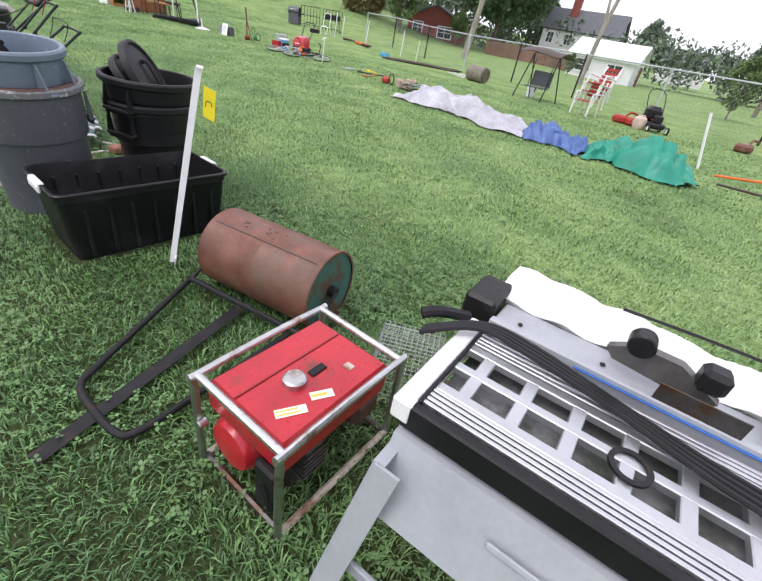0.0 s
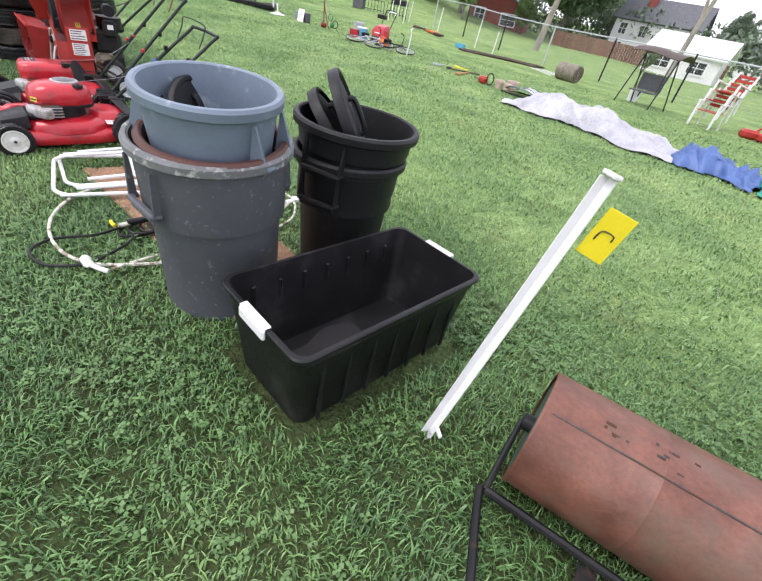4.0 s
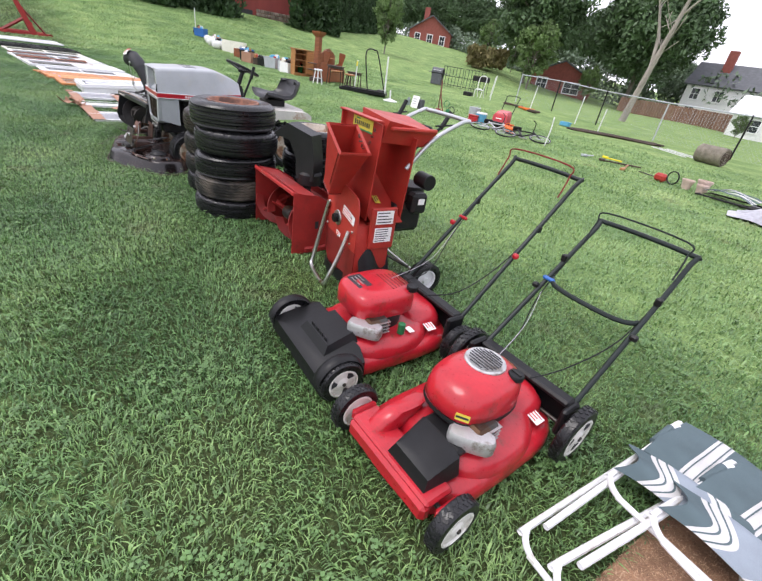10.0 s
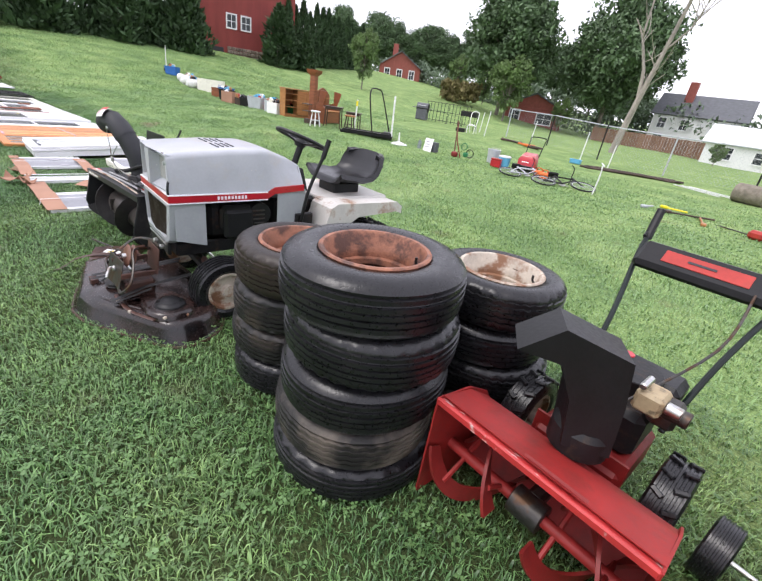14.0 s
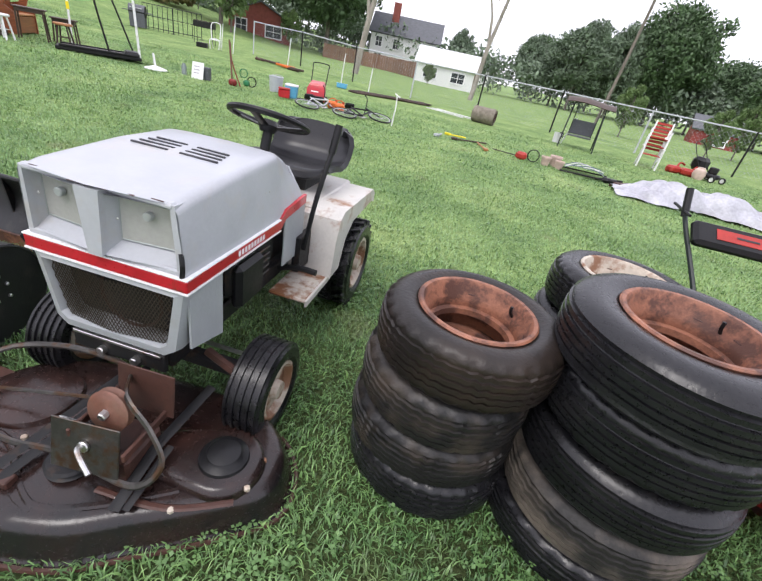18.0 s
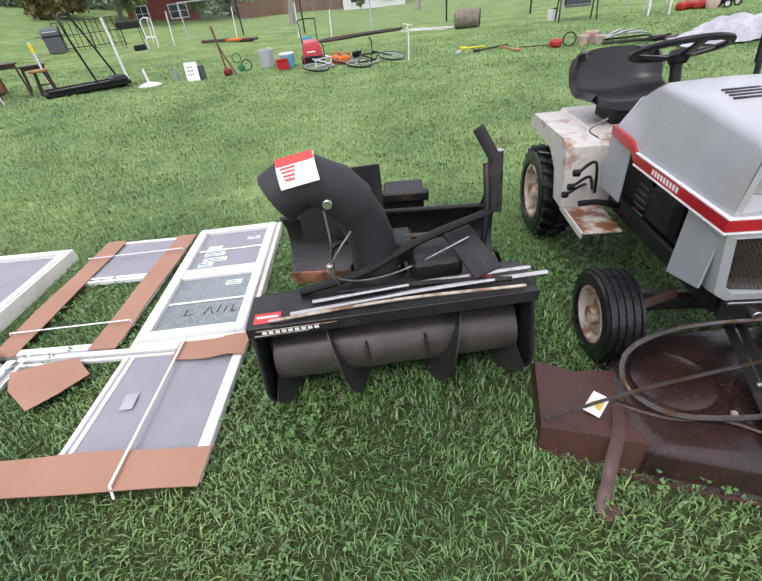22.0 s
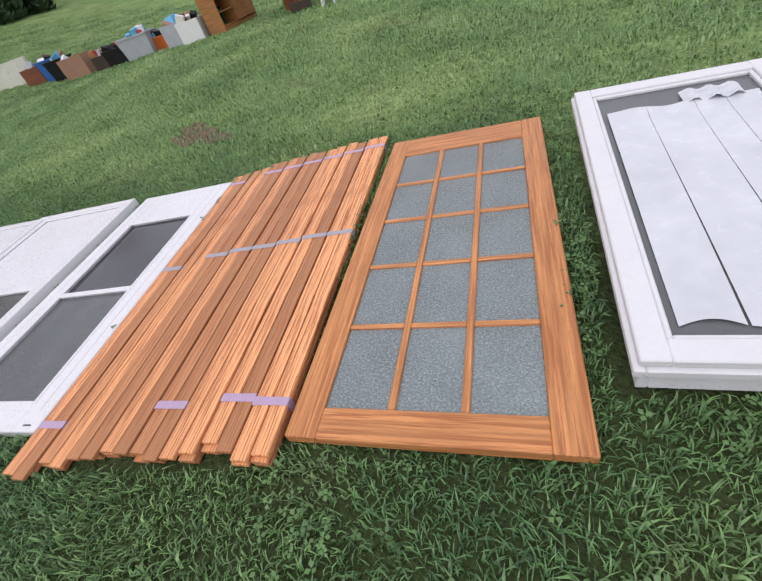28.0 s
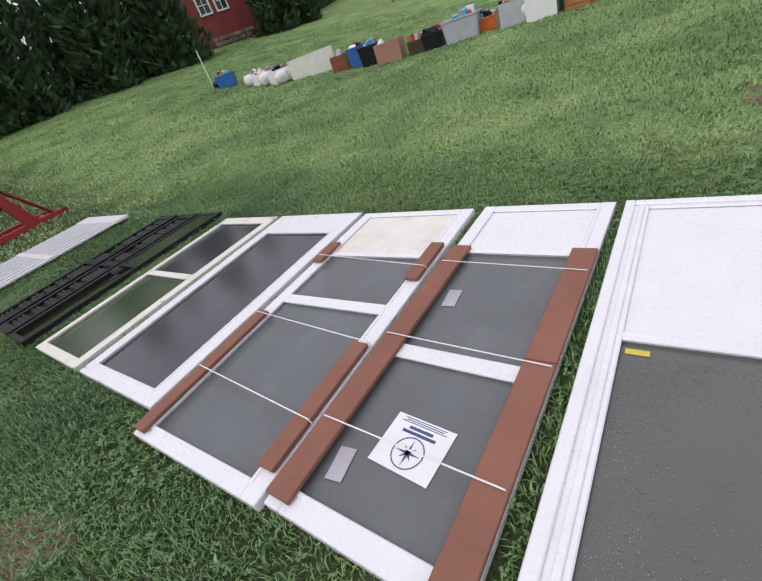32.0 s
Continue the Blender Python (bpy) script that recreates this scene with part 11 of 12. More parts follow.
# gas cans, cooler, pail
for x, y in ((-11.06, 13.45), (-10.8, 13.25)):
    t = thing("fuel_can", at(x, y, 15), "squat orange plastic fuel can on the grass", "fuel can", "orange fuel cans")
    part("body", Geo().box((0.26, 0.2, 0.2), (0, 0, 0.1), 0.04), ORANGE, t)
    part("handle", Geo().tube([(-0.1, 0, 0.2), (-0.06, 0, 0.26), (0.05, 0, 0.26), (0.08, 0, 0.2)], 0.014, 6), ORANGE, t)
    part("spout", Geo().cyl(0.03, 0.06, (0.09, 0, 0.22)), RED_CHIP, t)
t = thing("cooler", at(-12.34, 13.65, 5), "light blue round drinks cooler with a white lid", "cooler")
part("body", Geo().lathe([(1e-4, 0), (0.16, 0), (0.185, 0.3), (1e-4, 0.3)], 24), BLUE_LT, t)
part("lid", Geo().cyl(0.19, 0.05, (0, 0, 0.32), n=24, b=0.015), WHITE_PLASTIC, t, "white lid")
t = thing("cooler", at(-12.42, 13.35, 20), "small red cooler box with a white lid", "cooler")
part("body", Geo().box((0.3, 0.2, 0.2), (0, 0, 0.1), 0.02), RED, t)
part("lid", Geo().box((0.31, 0.21, 0.05), (0, 0, 0.226), 0.015), RED_CHIP, t)
t = thing("pail", at(-12.96, 14.0), "grey galvanised pail standing on the grass", "pail")
part("body", Geo().lathe([(1e-4, 0), (0.17, 0), (0.2, 0.4), (0.21, 0.4), (0.2, 0.41), (0.185, 0.4), (0.16, 0.02), (1e-4, 0.02)], 24), GREY_TUB, t)
part("bail", Geo().tube([(-0.2, 0, 0.38), (-0.12, 0.1, 0.44), (0.12, 0.1, 0.44), (0.2, 0, 0.38)], 0.005, 5), STEEL, t)

# small red snow thrower with a loop handle
t = thing("snow_thrower", at(-11.72, 13.95, 12), "small red single-stage snow thrower with a black loop handle", "snow thrower")
part("housing", Geo().loft([[(-0.25, -0.2, 0.05), (0.25, -0.2, 0.05), (0.25, 0.2, 0.05), (-0.25, 0.2, 0.05)], [(-0.25, -0.18, 0.36), (0.25, -0.18, 0.36), (0.22, 0.22, 0.42), (-0.22, 0.22, 0.42)], [(-0.18, -0.08, 0.5), (0.18, -0.08, 0.5), (0.18, 0.2, 0.55), (-0.18, 0.2, 0.55)]]), RED, t, "red plastic housing")
bars(t, 0.3, 0.08, face(0, -0.19, 0.3, 0, 80), 1, PAPER)
part("scoop", Geo().box((0.46, 0.06, 0.16), (0, -0.2, 0.12), 0.02), BLACK, t)
for s in (-1, 1):
    wheel(t, (s * 0.27, 0.15, 0.1), 0.1, 0.05, BLACK)
part("handle", Geo().tube([(-0.2, 0.2, 0.4), (-0.22, 0.45, 0.85), (-0.2, 0.52, 0.98), (0.2, 0.52, 0.98), (0.22, 0.45, 0.85), (0.2, 0.2, 0.4)], 0.014, 7), BLACK, t, "black loop handle")

# hedge trimmer and string tools leaning together
t = thing("garden_tools", at(-13.75, 13.0, 10), "rusty upright tool and green string trimmer standing together", "garden tool")
part("shaft", Geo().tube([(0, 0, 0), (-0.04, 0.02, 0.5), (-0.1, 0.04, 1.05)], 0.022, 6), RUST_RED, t)
part("shaft", Geo().tube([(0.2, 0.05, 0), (-0.02, 0.04, 0.55), (-0.08, 0.05, 1.0)], 0.016, 6), RED_DARK, t)
part("motor", Geo().box((0.2, 0.16, 0.16), (0.02, -0.02, 0.08), 0.04), RED_DARK, t)
part("motor", Geo().box((0.16, 0.13, 0.15), (0.36, 0.06, 0.12), 0.04), GREEN, t, "green motor housing")
part("guard_loop", Geo().tube([(0.5 + 0.12 * math.cos(a), 0.05, 0.17 + 0.12 * math.sin(a)) for a in [k * math.pi / 8 for k in range(16)]], 0.013, 6, False, True), BLACK, t)
part("guard_loop", Geo().tube([(0.3 + 0.1 * math.cos(a), 0.0, 0.35 + 0.1 * math.sin(a)) for a in [k * math.pi / 8 for k in range(16)]], 0.012, 6, False, True), GREEN, t)

# white paper sign, umbrella foot
t = thing("sign", at(-14.39, 12.4, 8), "white printed paper sign leaning on a dark crate", "sign")
sg = part("board", Geo().box((0.3, 0.012, 0.4), (0, 0, 0.2), 0.003, Matrix.Rotation(radians(-14), 4, "X")), PAPER, t)
bars(sg, 0.22, 0.26, Matrix.Rotation(radians(-14), 4, "X") @ face(0, -0.009, 0.22), 3, TAPE_GREY)
part("crate", Geo().box((0.34, 0.18, 0.3), (0.08, 0.2, 0.15), 0.01), GREY_CAN, t, "dark crate behind it")
t = thing("umbrella_stand", at(-15.3, 12.05), "white round umbrella stand with a short tube", "umbrella stand")
part("base", Geo().lathe([(1e-4, 0), (0.27, 0), (0.27, 0.02), (0.1, 0.07), (0.03, 0.09), (1e-4, 0.09)], 24), WHITE_PLASTIC, t)
part("tube", Geo().tube([(0, 0, 0.08), (-0.03, 0, 0.36)], 0.025, 10), WHITE_TUBE, t)
single("glass_jar", Geo().lathe([(1e-4, 0), (0.06, 0), (0.06, 0.2), (0.04, 0.24), (0.04, 0.26), (1e-4, 0.26)], 16), GLASS_RAIN, at(-14.85, 12.55), "pale glass jar on the grass", "jar")

# treadmill and its white posts
t = thing("treadmill", at(-16.6, 11.8, 42), "black treadmill deck with a tall black arch and white posts", "treadmill")
part("deck", Geo().box((1.75, 0.6, 0.09), (0, 0, 0.07), 0.02), BLACK, t, "black running deck")
part("belt", Geo().box((1.5, 0.44, 0.012), (0, 0, 0.122), 0.004), DARK_STEEL, t, "grey belt")
for s in (-1, 1):
    part("side_rail", Geo().box((1.6, 0.05, 0.05), (0, s * 0.28, 0.13), 0.012), BLACK, t)
part("arch", Geo().tube([(0.2, -0.26, 0.1), (0.05, -0.27, 0.9), (0.0, -0.27, 1.3), (0.05, -0.1, 1.45), (0.2, 0.25, 1.45), (0.35, 0.3, 1.3), (0.75, 0.3, 0.1)], 0.022, 8), BLACK_MAT, t, "black arch handle")
part("post", Geo().tube([(0.84, -0.22, 0.05), (0.8, -0.2, 1.32)], 0.028, 8), WHITE_TUBE, t, "white post")
part("motor_hood", Geo().box((0.35, 0.56, 0.16), (0.68, 0, 0.13), 0.05), BLACK, t)


def stake(x, y, h, lean=(0.0, 0.0), tip=None, lab="white plastic stake standing in the lawn"):
    t = thing("marker_stake", at(x, y), lab, "stake", "white stakes")
    part("shaft", Geo().tube([(0, 0, 0), (lean[0], lean[1], h)], 0.024, 7, False), WHITE_PLASTIC, t)
    if tip:
        part("flag", Geo().box((0.09, 0.012, 0.17), (lean[0] + 0.02, lean[1] - 0.03, h - 0.12), 0.004), tip, t, "yellow tag")
    return t


stake(-17.75, 12.2, 1.0, (-0.02, 0.05), YELLOW, "white stake with a yellow tag standing in the lawn")
for x, y, h, lx in ((-19.5, 23.3, 1.3, 0.1), (-16.4, 22.8, 1.25, 0.1), (-13.6, 22.6, 1.25, 0.05), (-12.1, 22.0, 0.95, 0.05), (-22.0, 26.5, 1.2, 0.1), (1.9, 12.1, 0.95, -0.25), (-34.9, 11.6, 1.3, 0.05)):
    stake(x, y, h, (lx, 0))


# stools, tables, bench, column, cabinet
def stool(m, r, h, material, seat, lab):
    t = thing("stool", m, lab, "stool", "stools in the row")
    part("seat", Geo().cyl(r, 0.05, (0, 0, h - 0.025), n=22, b=0.015), seat, t)
    for k in range(4):
        a = math.pi / 4 + k * math.pi / 2
        part("leg", Geo().tube([(r * 0.6 * math.cos(a), r * 0.6 * math.sin(a), h - 0.04), (r * 1.05 * math.cos(a), r * 1.05 * math.sin(a), 0)], 0.02, 7, False), material, t)
    part("rung", Geo().tube([(r * 0.8 * math.cos(a), r * 0.8 * math.sin(a), h * 0.4) for a in [k * math.pi / 2 + math.pi / 4 for k in range(4)]], 0.011, 6, False, True), material, t)
    return t


stool(at(-17.85, 10.55, 12), 0.16, 0.5, WHITE_TUBE, WHITE_PLASTIC, "white painted stool with a round seat")
stool(at(-17.5, 11.75, 30), 0.2, 0.5, WOOD_DK, WOOD, "dark wooden stool with a worn round seat")


def side_table(m, w, d, h, lab):
    t = thing("side_table", m, lab, "table", "small tables in the row")
    part("tabletop", Geo().box((w, d, 0.03), (0, 0, h - 0.015), 0.006), WOOD_DK, t)
    part("apron", Geo().box((w - 0.08, d - 0.08, 0.07), (0, 0, h - 0.066), 0.004), WOOD_DK, t)
    for sx in (-1, 1):
        for sy in (-1, 1):
            part("leg", Geo().tube([(sx * (w / 2 - 0.06), sy * (d / 2 - 0.06), h - 0.04), (sx * (w / 2 - 0.03), sy * (d / 2 - 0.03), 0)], 0.02, 6, False), WOOD_DK, t)
    return t


side_table(at(-18.05, 11.45, 40), 0.62, 0.42, 0.68, "dark wooden side table with splayed legs")
side_table(at(-18.1, 12.4, 35), 0.55, 0.4, 0.55, "low dark wooden table with splayed legs")

t = thing("settle_bench", at(-19.2, 12.0, 118), "red-brown wooden settle bench with a carved curved back", "bench")
for s in (-1, 1):
    part("side", Geo().prism([(-0.28, 0), (0.28, 0), (0.28, 0.5), (0.12, 0.62), (0.24, 0.95), (0.26, 1.08), (-0.02, 1.12), (-0.02, 0.7), (-0.28, 0.62)][::1], s * 0.62 - 0.02, s * 0.62 + 0.02, Matrix(((0, 0, 1, 0), (-1, 0, 0, 0), (0, 1, 0, 0), (0, 0, 0, 1)))), WOOD_RED, t, "shaped side board")
part("seat", Geo().box((1.2, 0.5, 0.04), (0, -0.02, 0.44), 0.008), WOOD, t, "honey-coloured seat board")
part("front_panel", Geo().box((1.2, 0.03, 0.36), (0, -0.24, 0.22), 0.006), WOOD_RED, t)
bk = [(-0.6, 0.46), (0.6, 0.46), (0.6, 0.95), (0.45, 1.05), (0.2, 1.16), (0, 1.2), (-0.2, 1.16), (-0.45, 1.05), (-0.6, 0.95)]
part("backrest", Geo().prism(bk, 0, 0.03, Matrix(((1, 0, 0, 0), (0, 0, -1, 0.24), (0, 1, 0, 0), (0, 0, 0, 1)))), WOOD_RED, t, "curved red-brown back")
part("shelf", Geo().box((0.7, 0.16, 0.03), (0, 0.14, 0.86), 0.006), WOOD, t)

t = thing("pedestal_column", at(-18.62, 10.95, 20), "dark brown tall wooden pedestal column with shelves", "column")
part("base", Geo().box((0.42, 0.36, 0.16), (0, 0, 0.08), 0.012), WOOD_DK, t)
part("shaft", Geo().box((0.2, 0.2, 1.45), (0, 0, 0.86), 0.01), WOOD_RED, t)
part("capital", Geo().loft([[(-0.1, -0.1, 1.52), (0.1, -0.1, 1.52), (0.1, 0.1, 1.52), (-0.1, 0.1, 1.52)], [(-0.19, -0.17, 1.62), (0.19, -0.17, 1.62), (0.19, 0.17, 1.62), (-0.19, 0.17, 1.62)], [(-0.2, -0.18, 1.7), (0.2, -0.18, 1.7), (0.2, 0.18, 1.7), (-0.2, 0.18, 1.7)]]), WOOD_RED, t)
for z in (0.4, 0.62):
    part("shelf", Geo().box((0.36, 0.3, 0.03), (-0.12, -0.06, z), 0.006), WOOD_DK, t)

t = thing("cabinet", at(-20.75, 11.7, 83), "honey oak cabinet with open shelves and two doors", "cabinet")
W, D, H = 1.25, 0.5, 1.0
part("back", Geo().box((W - 0.04, 0.02, H - 0.06), (0, D / 2 - 0.01, H / 2), 0.003), WOOD, t)
part("top", Geo().box((W + 0.06, D + 0.06, 0.035), (0, 0, H), 0.008), WOOD, t, "overhanging top board")
part("plinth", Geo().box((W - 0.02, D - 0.04, 0.08), (0, 0, 0.04), 0.004), WOOD, t)
for x in (-W / 2 + 0.012, -0.1, W / 2 - 0.012):
    part("side", Geo().box((0.024, D - 0.02, H - 0.1), (x, 0, H / 2 + 0.03), 0.003), WOOD, t)
for z in (0.1, 0.36, 0.6, 0.82):
    part("shelf", Geo().box((W / 2 - 0.13, D - 0.06, 0.022), (-W / 4 - 0.05, 0, z), 0.003), WOOD, t)
for i in (0, 1):
    dr = part("door", Geo().box((0.345, 0.02, H - 0.14), (0.085 + 0.35 * i, -D / 2, H / 2 + 0.03), 0.006).box((0.23, 0.012, H - 0.36), (0.085 + 0.35 * i, -D / 2 - 0.012, H / 2 + 0.03), 0.005), WOOD, t, "panelled door")
    part("knob", Geo().cyl(0.016, 0.03, (0.22 + 0.07 * i, -D / 2 - 0.025, H / 2), "y", 12), WOOD_DK, dr)


# boxes, bins and bags running west
def bin_box(x, y, w, d, h, material, lab, name="storage_box", turn=0.0, lid=None, things=0, flare=1.12, seed=0):
    t = thing(name, at(x, y, turn), lab, "box" if "box" in name else "bin", "boxes in the row")
    a, b = w / 2, d / 2
    k = 1 / flare
    outer = [[(-a * k, -b * k, 0), (a * k, -b * k, 0), (a * k, b * k, 0), (-a * k, b * k, 0)], [(-a, -b, h), (a, -b, h), (a, b, h), (-a, b, h)], [(-a * 0.93, -b * 0.93, h), (a * 0.93, -b * 0.93, h), (a * 0.93, b * 0.93, h), (-a * 0.93, b * 0.93, h)], [(-a * k * 0.92, -b * k * 0.92, 0.02), (a * k * 0.92, -b * k * 0.92, 0.02), (a * k * 0.92, b * k * 0.92, 0.02), (-a * k * 0.92, b * k * 0.92, 0.02)]]
    part("body", Geo().loft(outer), material, t)
    if flare > 1.05:
        part("lip", rim(-a - 0.012, -b - 0.012, a + 0.012, b + 0.012, 0.03, h - 0.03, h + 0.004), material, t)
    if lid:
        part("lid", Geo().box((w * 1.04, d * 1.04, 0.03), (0, 0, h + 0.02), 0.01), lid, t)
    rr = random.Random(seed)
    mats = (WHITE_PAINT, CARD, BLUE_LT, RED_CHIP, BLACK, CREAM, WOOD, GREY_TUB)
    for i in range(things):
        g = Geo()
        sx, sy, sz = rr.uniform(0.08, 0.24), rr.uniform(0.05, 0.18), rr.uniform(0.14, 0.34)
        part("content", g.box((sx, sy, sz), (0, 0, 0), 0.012), mats[rr.randrange(8)], t, "jumbled household oddment", Matrix.Translation((rr.uniform(-a, a) * 0.6, rr.uniform(-b, b) * 0.6, h * 0.95)) @ Matrix.Rotation(rr.uniform(-0.5, 0.5), 4, "X") @ Matrix.Rotation(rr.uniform(-0.5, 0.5), 4, "Y"))
    return t


row = [
    (-21.15, 11.6, 0.5, 0.4, 0.34, GREEN, "dark green storage bin of household oddments", "storage_bin", 20, 2, 1.15),
    (-21.5, 11.2, 0.5, 0.4, 0.36, PAPER, "white printed carton full of white bags", "storage_box", 12, 4, 1.0),
    (-22.15, 11.4, 0.46, 0.36, 0.38, GREY_TUB, "pale grey carton with a bag on top", "storage_box", 8, 3, 1.0),
    (-22.55, 11.8, 0.4, 0.4, 0.3, CARD, "brown cardboard box of oddments", "storage_box", 30, 4, 1.0),
    (-22.9, 11.75, 0.5, 0.36, 0.24, ORANGE, "low orange crate of toys", "storage_bin", 15, 5, 1.1),
    (-23.4, 11.45, 0.74, 0.46, 0.4, GREY_TUB, "large grey tote full of household oddments", "storage_bin", 14, 6, 1.15),
    (-24.1, 11.3, 0.46, 0.36, 0.3, BLACK, "black wire crate holding a white jug", "storage_bin", 20, 3, 1.1),
    (-24.55, 11.25, 0.42, 0.3, 0.26, WOOD_DK, "dark wooden crate of small kitchen goods", "storage_box", 25, 4, 1.0),
    (-25.3, 11.1, 0.6, 0.42, 0.4, CARD, "open orange-brown cardboard carton", "storage_box", 18, 1, 1.0),
    (-26.1, 11.3, 0.5, 0.46, 0.42, BLACK, "black plastic bin full of oddments", "storage_bin", 20, 2, 1.15),
    (-26.8, 11.6, 0.5, 0.42, 0.44, BLUE, "blue storage bin with a grey lid", "storage_bin", 24, 2, 1.15),
    (-27.5, 11.5, 0.44, 0.36, 0.36, WOOD_RED, "brown wooden box on the grass", "storage_box", 30, 1, 1.0),
    (-28.7, 11.9, 0.8, 0.2, 0.55, CREAM, "upright cream louvred panel heater", "storage_box", 35, 0, 1.0),
    (-29.4, 11.6, 0.6, 0.2, 0.5, CREAM, "upright cream louvred panel", "storage_box", 35, 0, 1.0),
    (-30.3, 11.5, 0.7, 0.5, 0.34, WHITE_PAINT, "white carton among white bags", "storage_box", 35, 5, 1.0),
    (-31.3, 11.6, 0.8, 0.5, 0.3, PAPER, "low white carton of oddments", "storage_box", 35, 5, 1.0),
    (-32.2, 11.9, 0.6, 0.4, 0.26, RED_LABEL, "flat red and white box", "storage_box", 30, 3, 1.0),
    (-33.6, 11.5, 0.6, 0.46, 0.38, BLUE, "blue storage bin with a black bag on it", "storage_bin", 40, 3, 1.15),
]
for i, (x, y, w_, d_, h_, mt, lab, nm, tn, ct, fl) in enumerate(row):
    bin_box(x, y, w_ * 1.12, d_ * 1.1, h_ * 1.15, mt, lab, nm, tn, None, ct + (2 if ct > 1 else 0), fl, i)


def bag(x, y, r, material, lab, seed):
    rr = random.Random(seed)
    p = [rr.uniform(0, 6) for _ in range(3)]
    prof = lambda u, v: ((r * math.sin(math.pi * v) ** 0.7 * (1 + 0.16 * math.sin(5 * 2 * math.pi * u + p[0] + 3 * v))) * math.cos(2 * math.pi * u), (r * math.sin(math.pi * v) ** 0.7 * (1 + 0.12 * math.sin(3 * 2 * math.pi * u + p[1]))) * math.sin(2 * math.pi * u), r * (0.8 - 0.8 * math.cos(math.pi * v)) + 0.02 * math.sin(9 * u + p[2]) * math.sin(math.pi * v))
    return single("plastic_bag", Geo().sheet(prof, 20, 12), material, at(x, y), lab, "bag", "bags in the row", angle=60)


for i, (x, y, r, mt) in enumerate(((-21.75, 11.35, 0.22, FOAM), (-30.8, 11.2, 0.26, FOAM), (-29.9, 11.15, 0.24, FOAM), (-31.9, 11.35, 0.24, FOAM), (-34.2, 11.4, 0.16, BLACK))):
    bag(x, y, r, mt, "crumpled white plastic bag beside the boxes" if mt is FOAM else "black plastic bag on the grass", i)

# grills and racks
t = thing("gas_grill", at(-27.2, 26.5, 25), "grey gas grill with a domed hood and side shelves", "grill")
part("cart", Geo().box((0.8, 0.55, 0.75), (0, 0, 0.42), 0.02), GREY_CAN, t)
part("hood", Geo().sheet(lambda u, v: (-0.42 + 0.84 * u, -0.3 * math.cos(math.pi * v), 0.82 + 0.34 * math.sin(math.pi * v)), 2, 12, thick=0.01), GREY_CAN, t, "domed grey hood")
part("hood_end", Geo().cyl(0.29, 0.84, (0, 0, 0.84), "x", 24), BLACK_MAT, t)
for s in (-1, 1):
    part("side_shelf", Geo().box((0.3, 0.45, 0.04), (s * 0.58, 0, 0.82), 0.01), GREY_CAN, t)
part("handle", Geo().tube([(-0.3, -0.33, 0.98), (0.3, -0.33, 0.98)], 0.015, 8), ALU, t)


def rack(x, y, turn, w, h):
    t = thing("wire_rack", at(x, y, turn), "dark green wire rack standing on the lawn", "rack", "wire racks")
    for i in range(7):
        part("upright", Geo().tube([(-w / 2 + w * i / 6, 0, 0), (-w / 2 + w * i / 6, 0, h)], 0.02, 6), GREY_TUBE, t)
    for z in (0.15, h * 0.55, h):
        part("rail", Geo().tube([(-w / 2, 0, z), (w / 2, 0, z)], 0.022, 6), GREY_TUBE, t)
    for i in (0, 6):
        part("foot", Geo().tube([(-w / 2 + w * i / 6, -0.3, 0.02), (-w / 2 + w * i / 6, 0.3, 0.02)], 0.02, 6), GREY_TUBE, t)


rack(-26.9, 27.8, 15, 1.7, 1.35)
rack(-25.9, 29.2, 15, 1.7, 1.4)
t = thing("charcoal_grill", at(-22.9, 26.3, 10), "black rectangular charcoal grill on thin legs", "grill")
part("box", Geo().box((1.1, 0.45, 0.3), (0, 0, 0.95), 0.02), BLACK_MAT, t)
part("grate", Geo().box((1.0, 0.4, 0.03), (0, 0, 1.12), 0.006), DARK_STEEL, t)
for sx in (-1, 1):
    for sy in (-1, 1):
        part("leg", Geo().tube([(sx * 0.5, sy * 0.18, 0.85), (sx * 0.52, sy * 0.2, 0)], 0.018, 6), BLACK_MAT, t)
t = thing("garden_chair", at(-20.6, 23.6, 20), "white tubular garden chair frame", "chair")
part("frame", Geo().tube([(-0.2, 0.3, 0), (-0.2, 0.0, 0.5), (-0.2, 0.1, 1.1), (0.2, 0.1, 1.1), (0.2, 0.0, 0.5), (0.2, 0.3, 0)], 0.022, 6), WHITE_TUBE, t)
part("seat", Geo().box((0.42, 0.4, 0.03), (0, -0.16, 0.42), 0.008), WHITE_TUBE, t)
part("front_leg", Geo().tube([(-0.2, -0.35, 0), (-0.2, -0.3, 0.42), (0.2, -0.3, 0.42), (0.2, -0.35, 0)], 0.022, 6), WHITE_TUBE, t)
single("black_box", Geo().box((0.5, 0.4, 0.22), (0, 0, 0.11), 0.03), BLACK, at(-20.9, 22.9, 20), "black plastic case on the grass", "case")
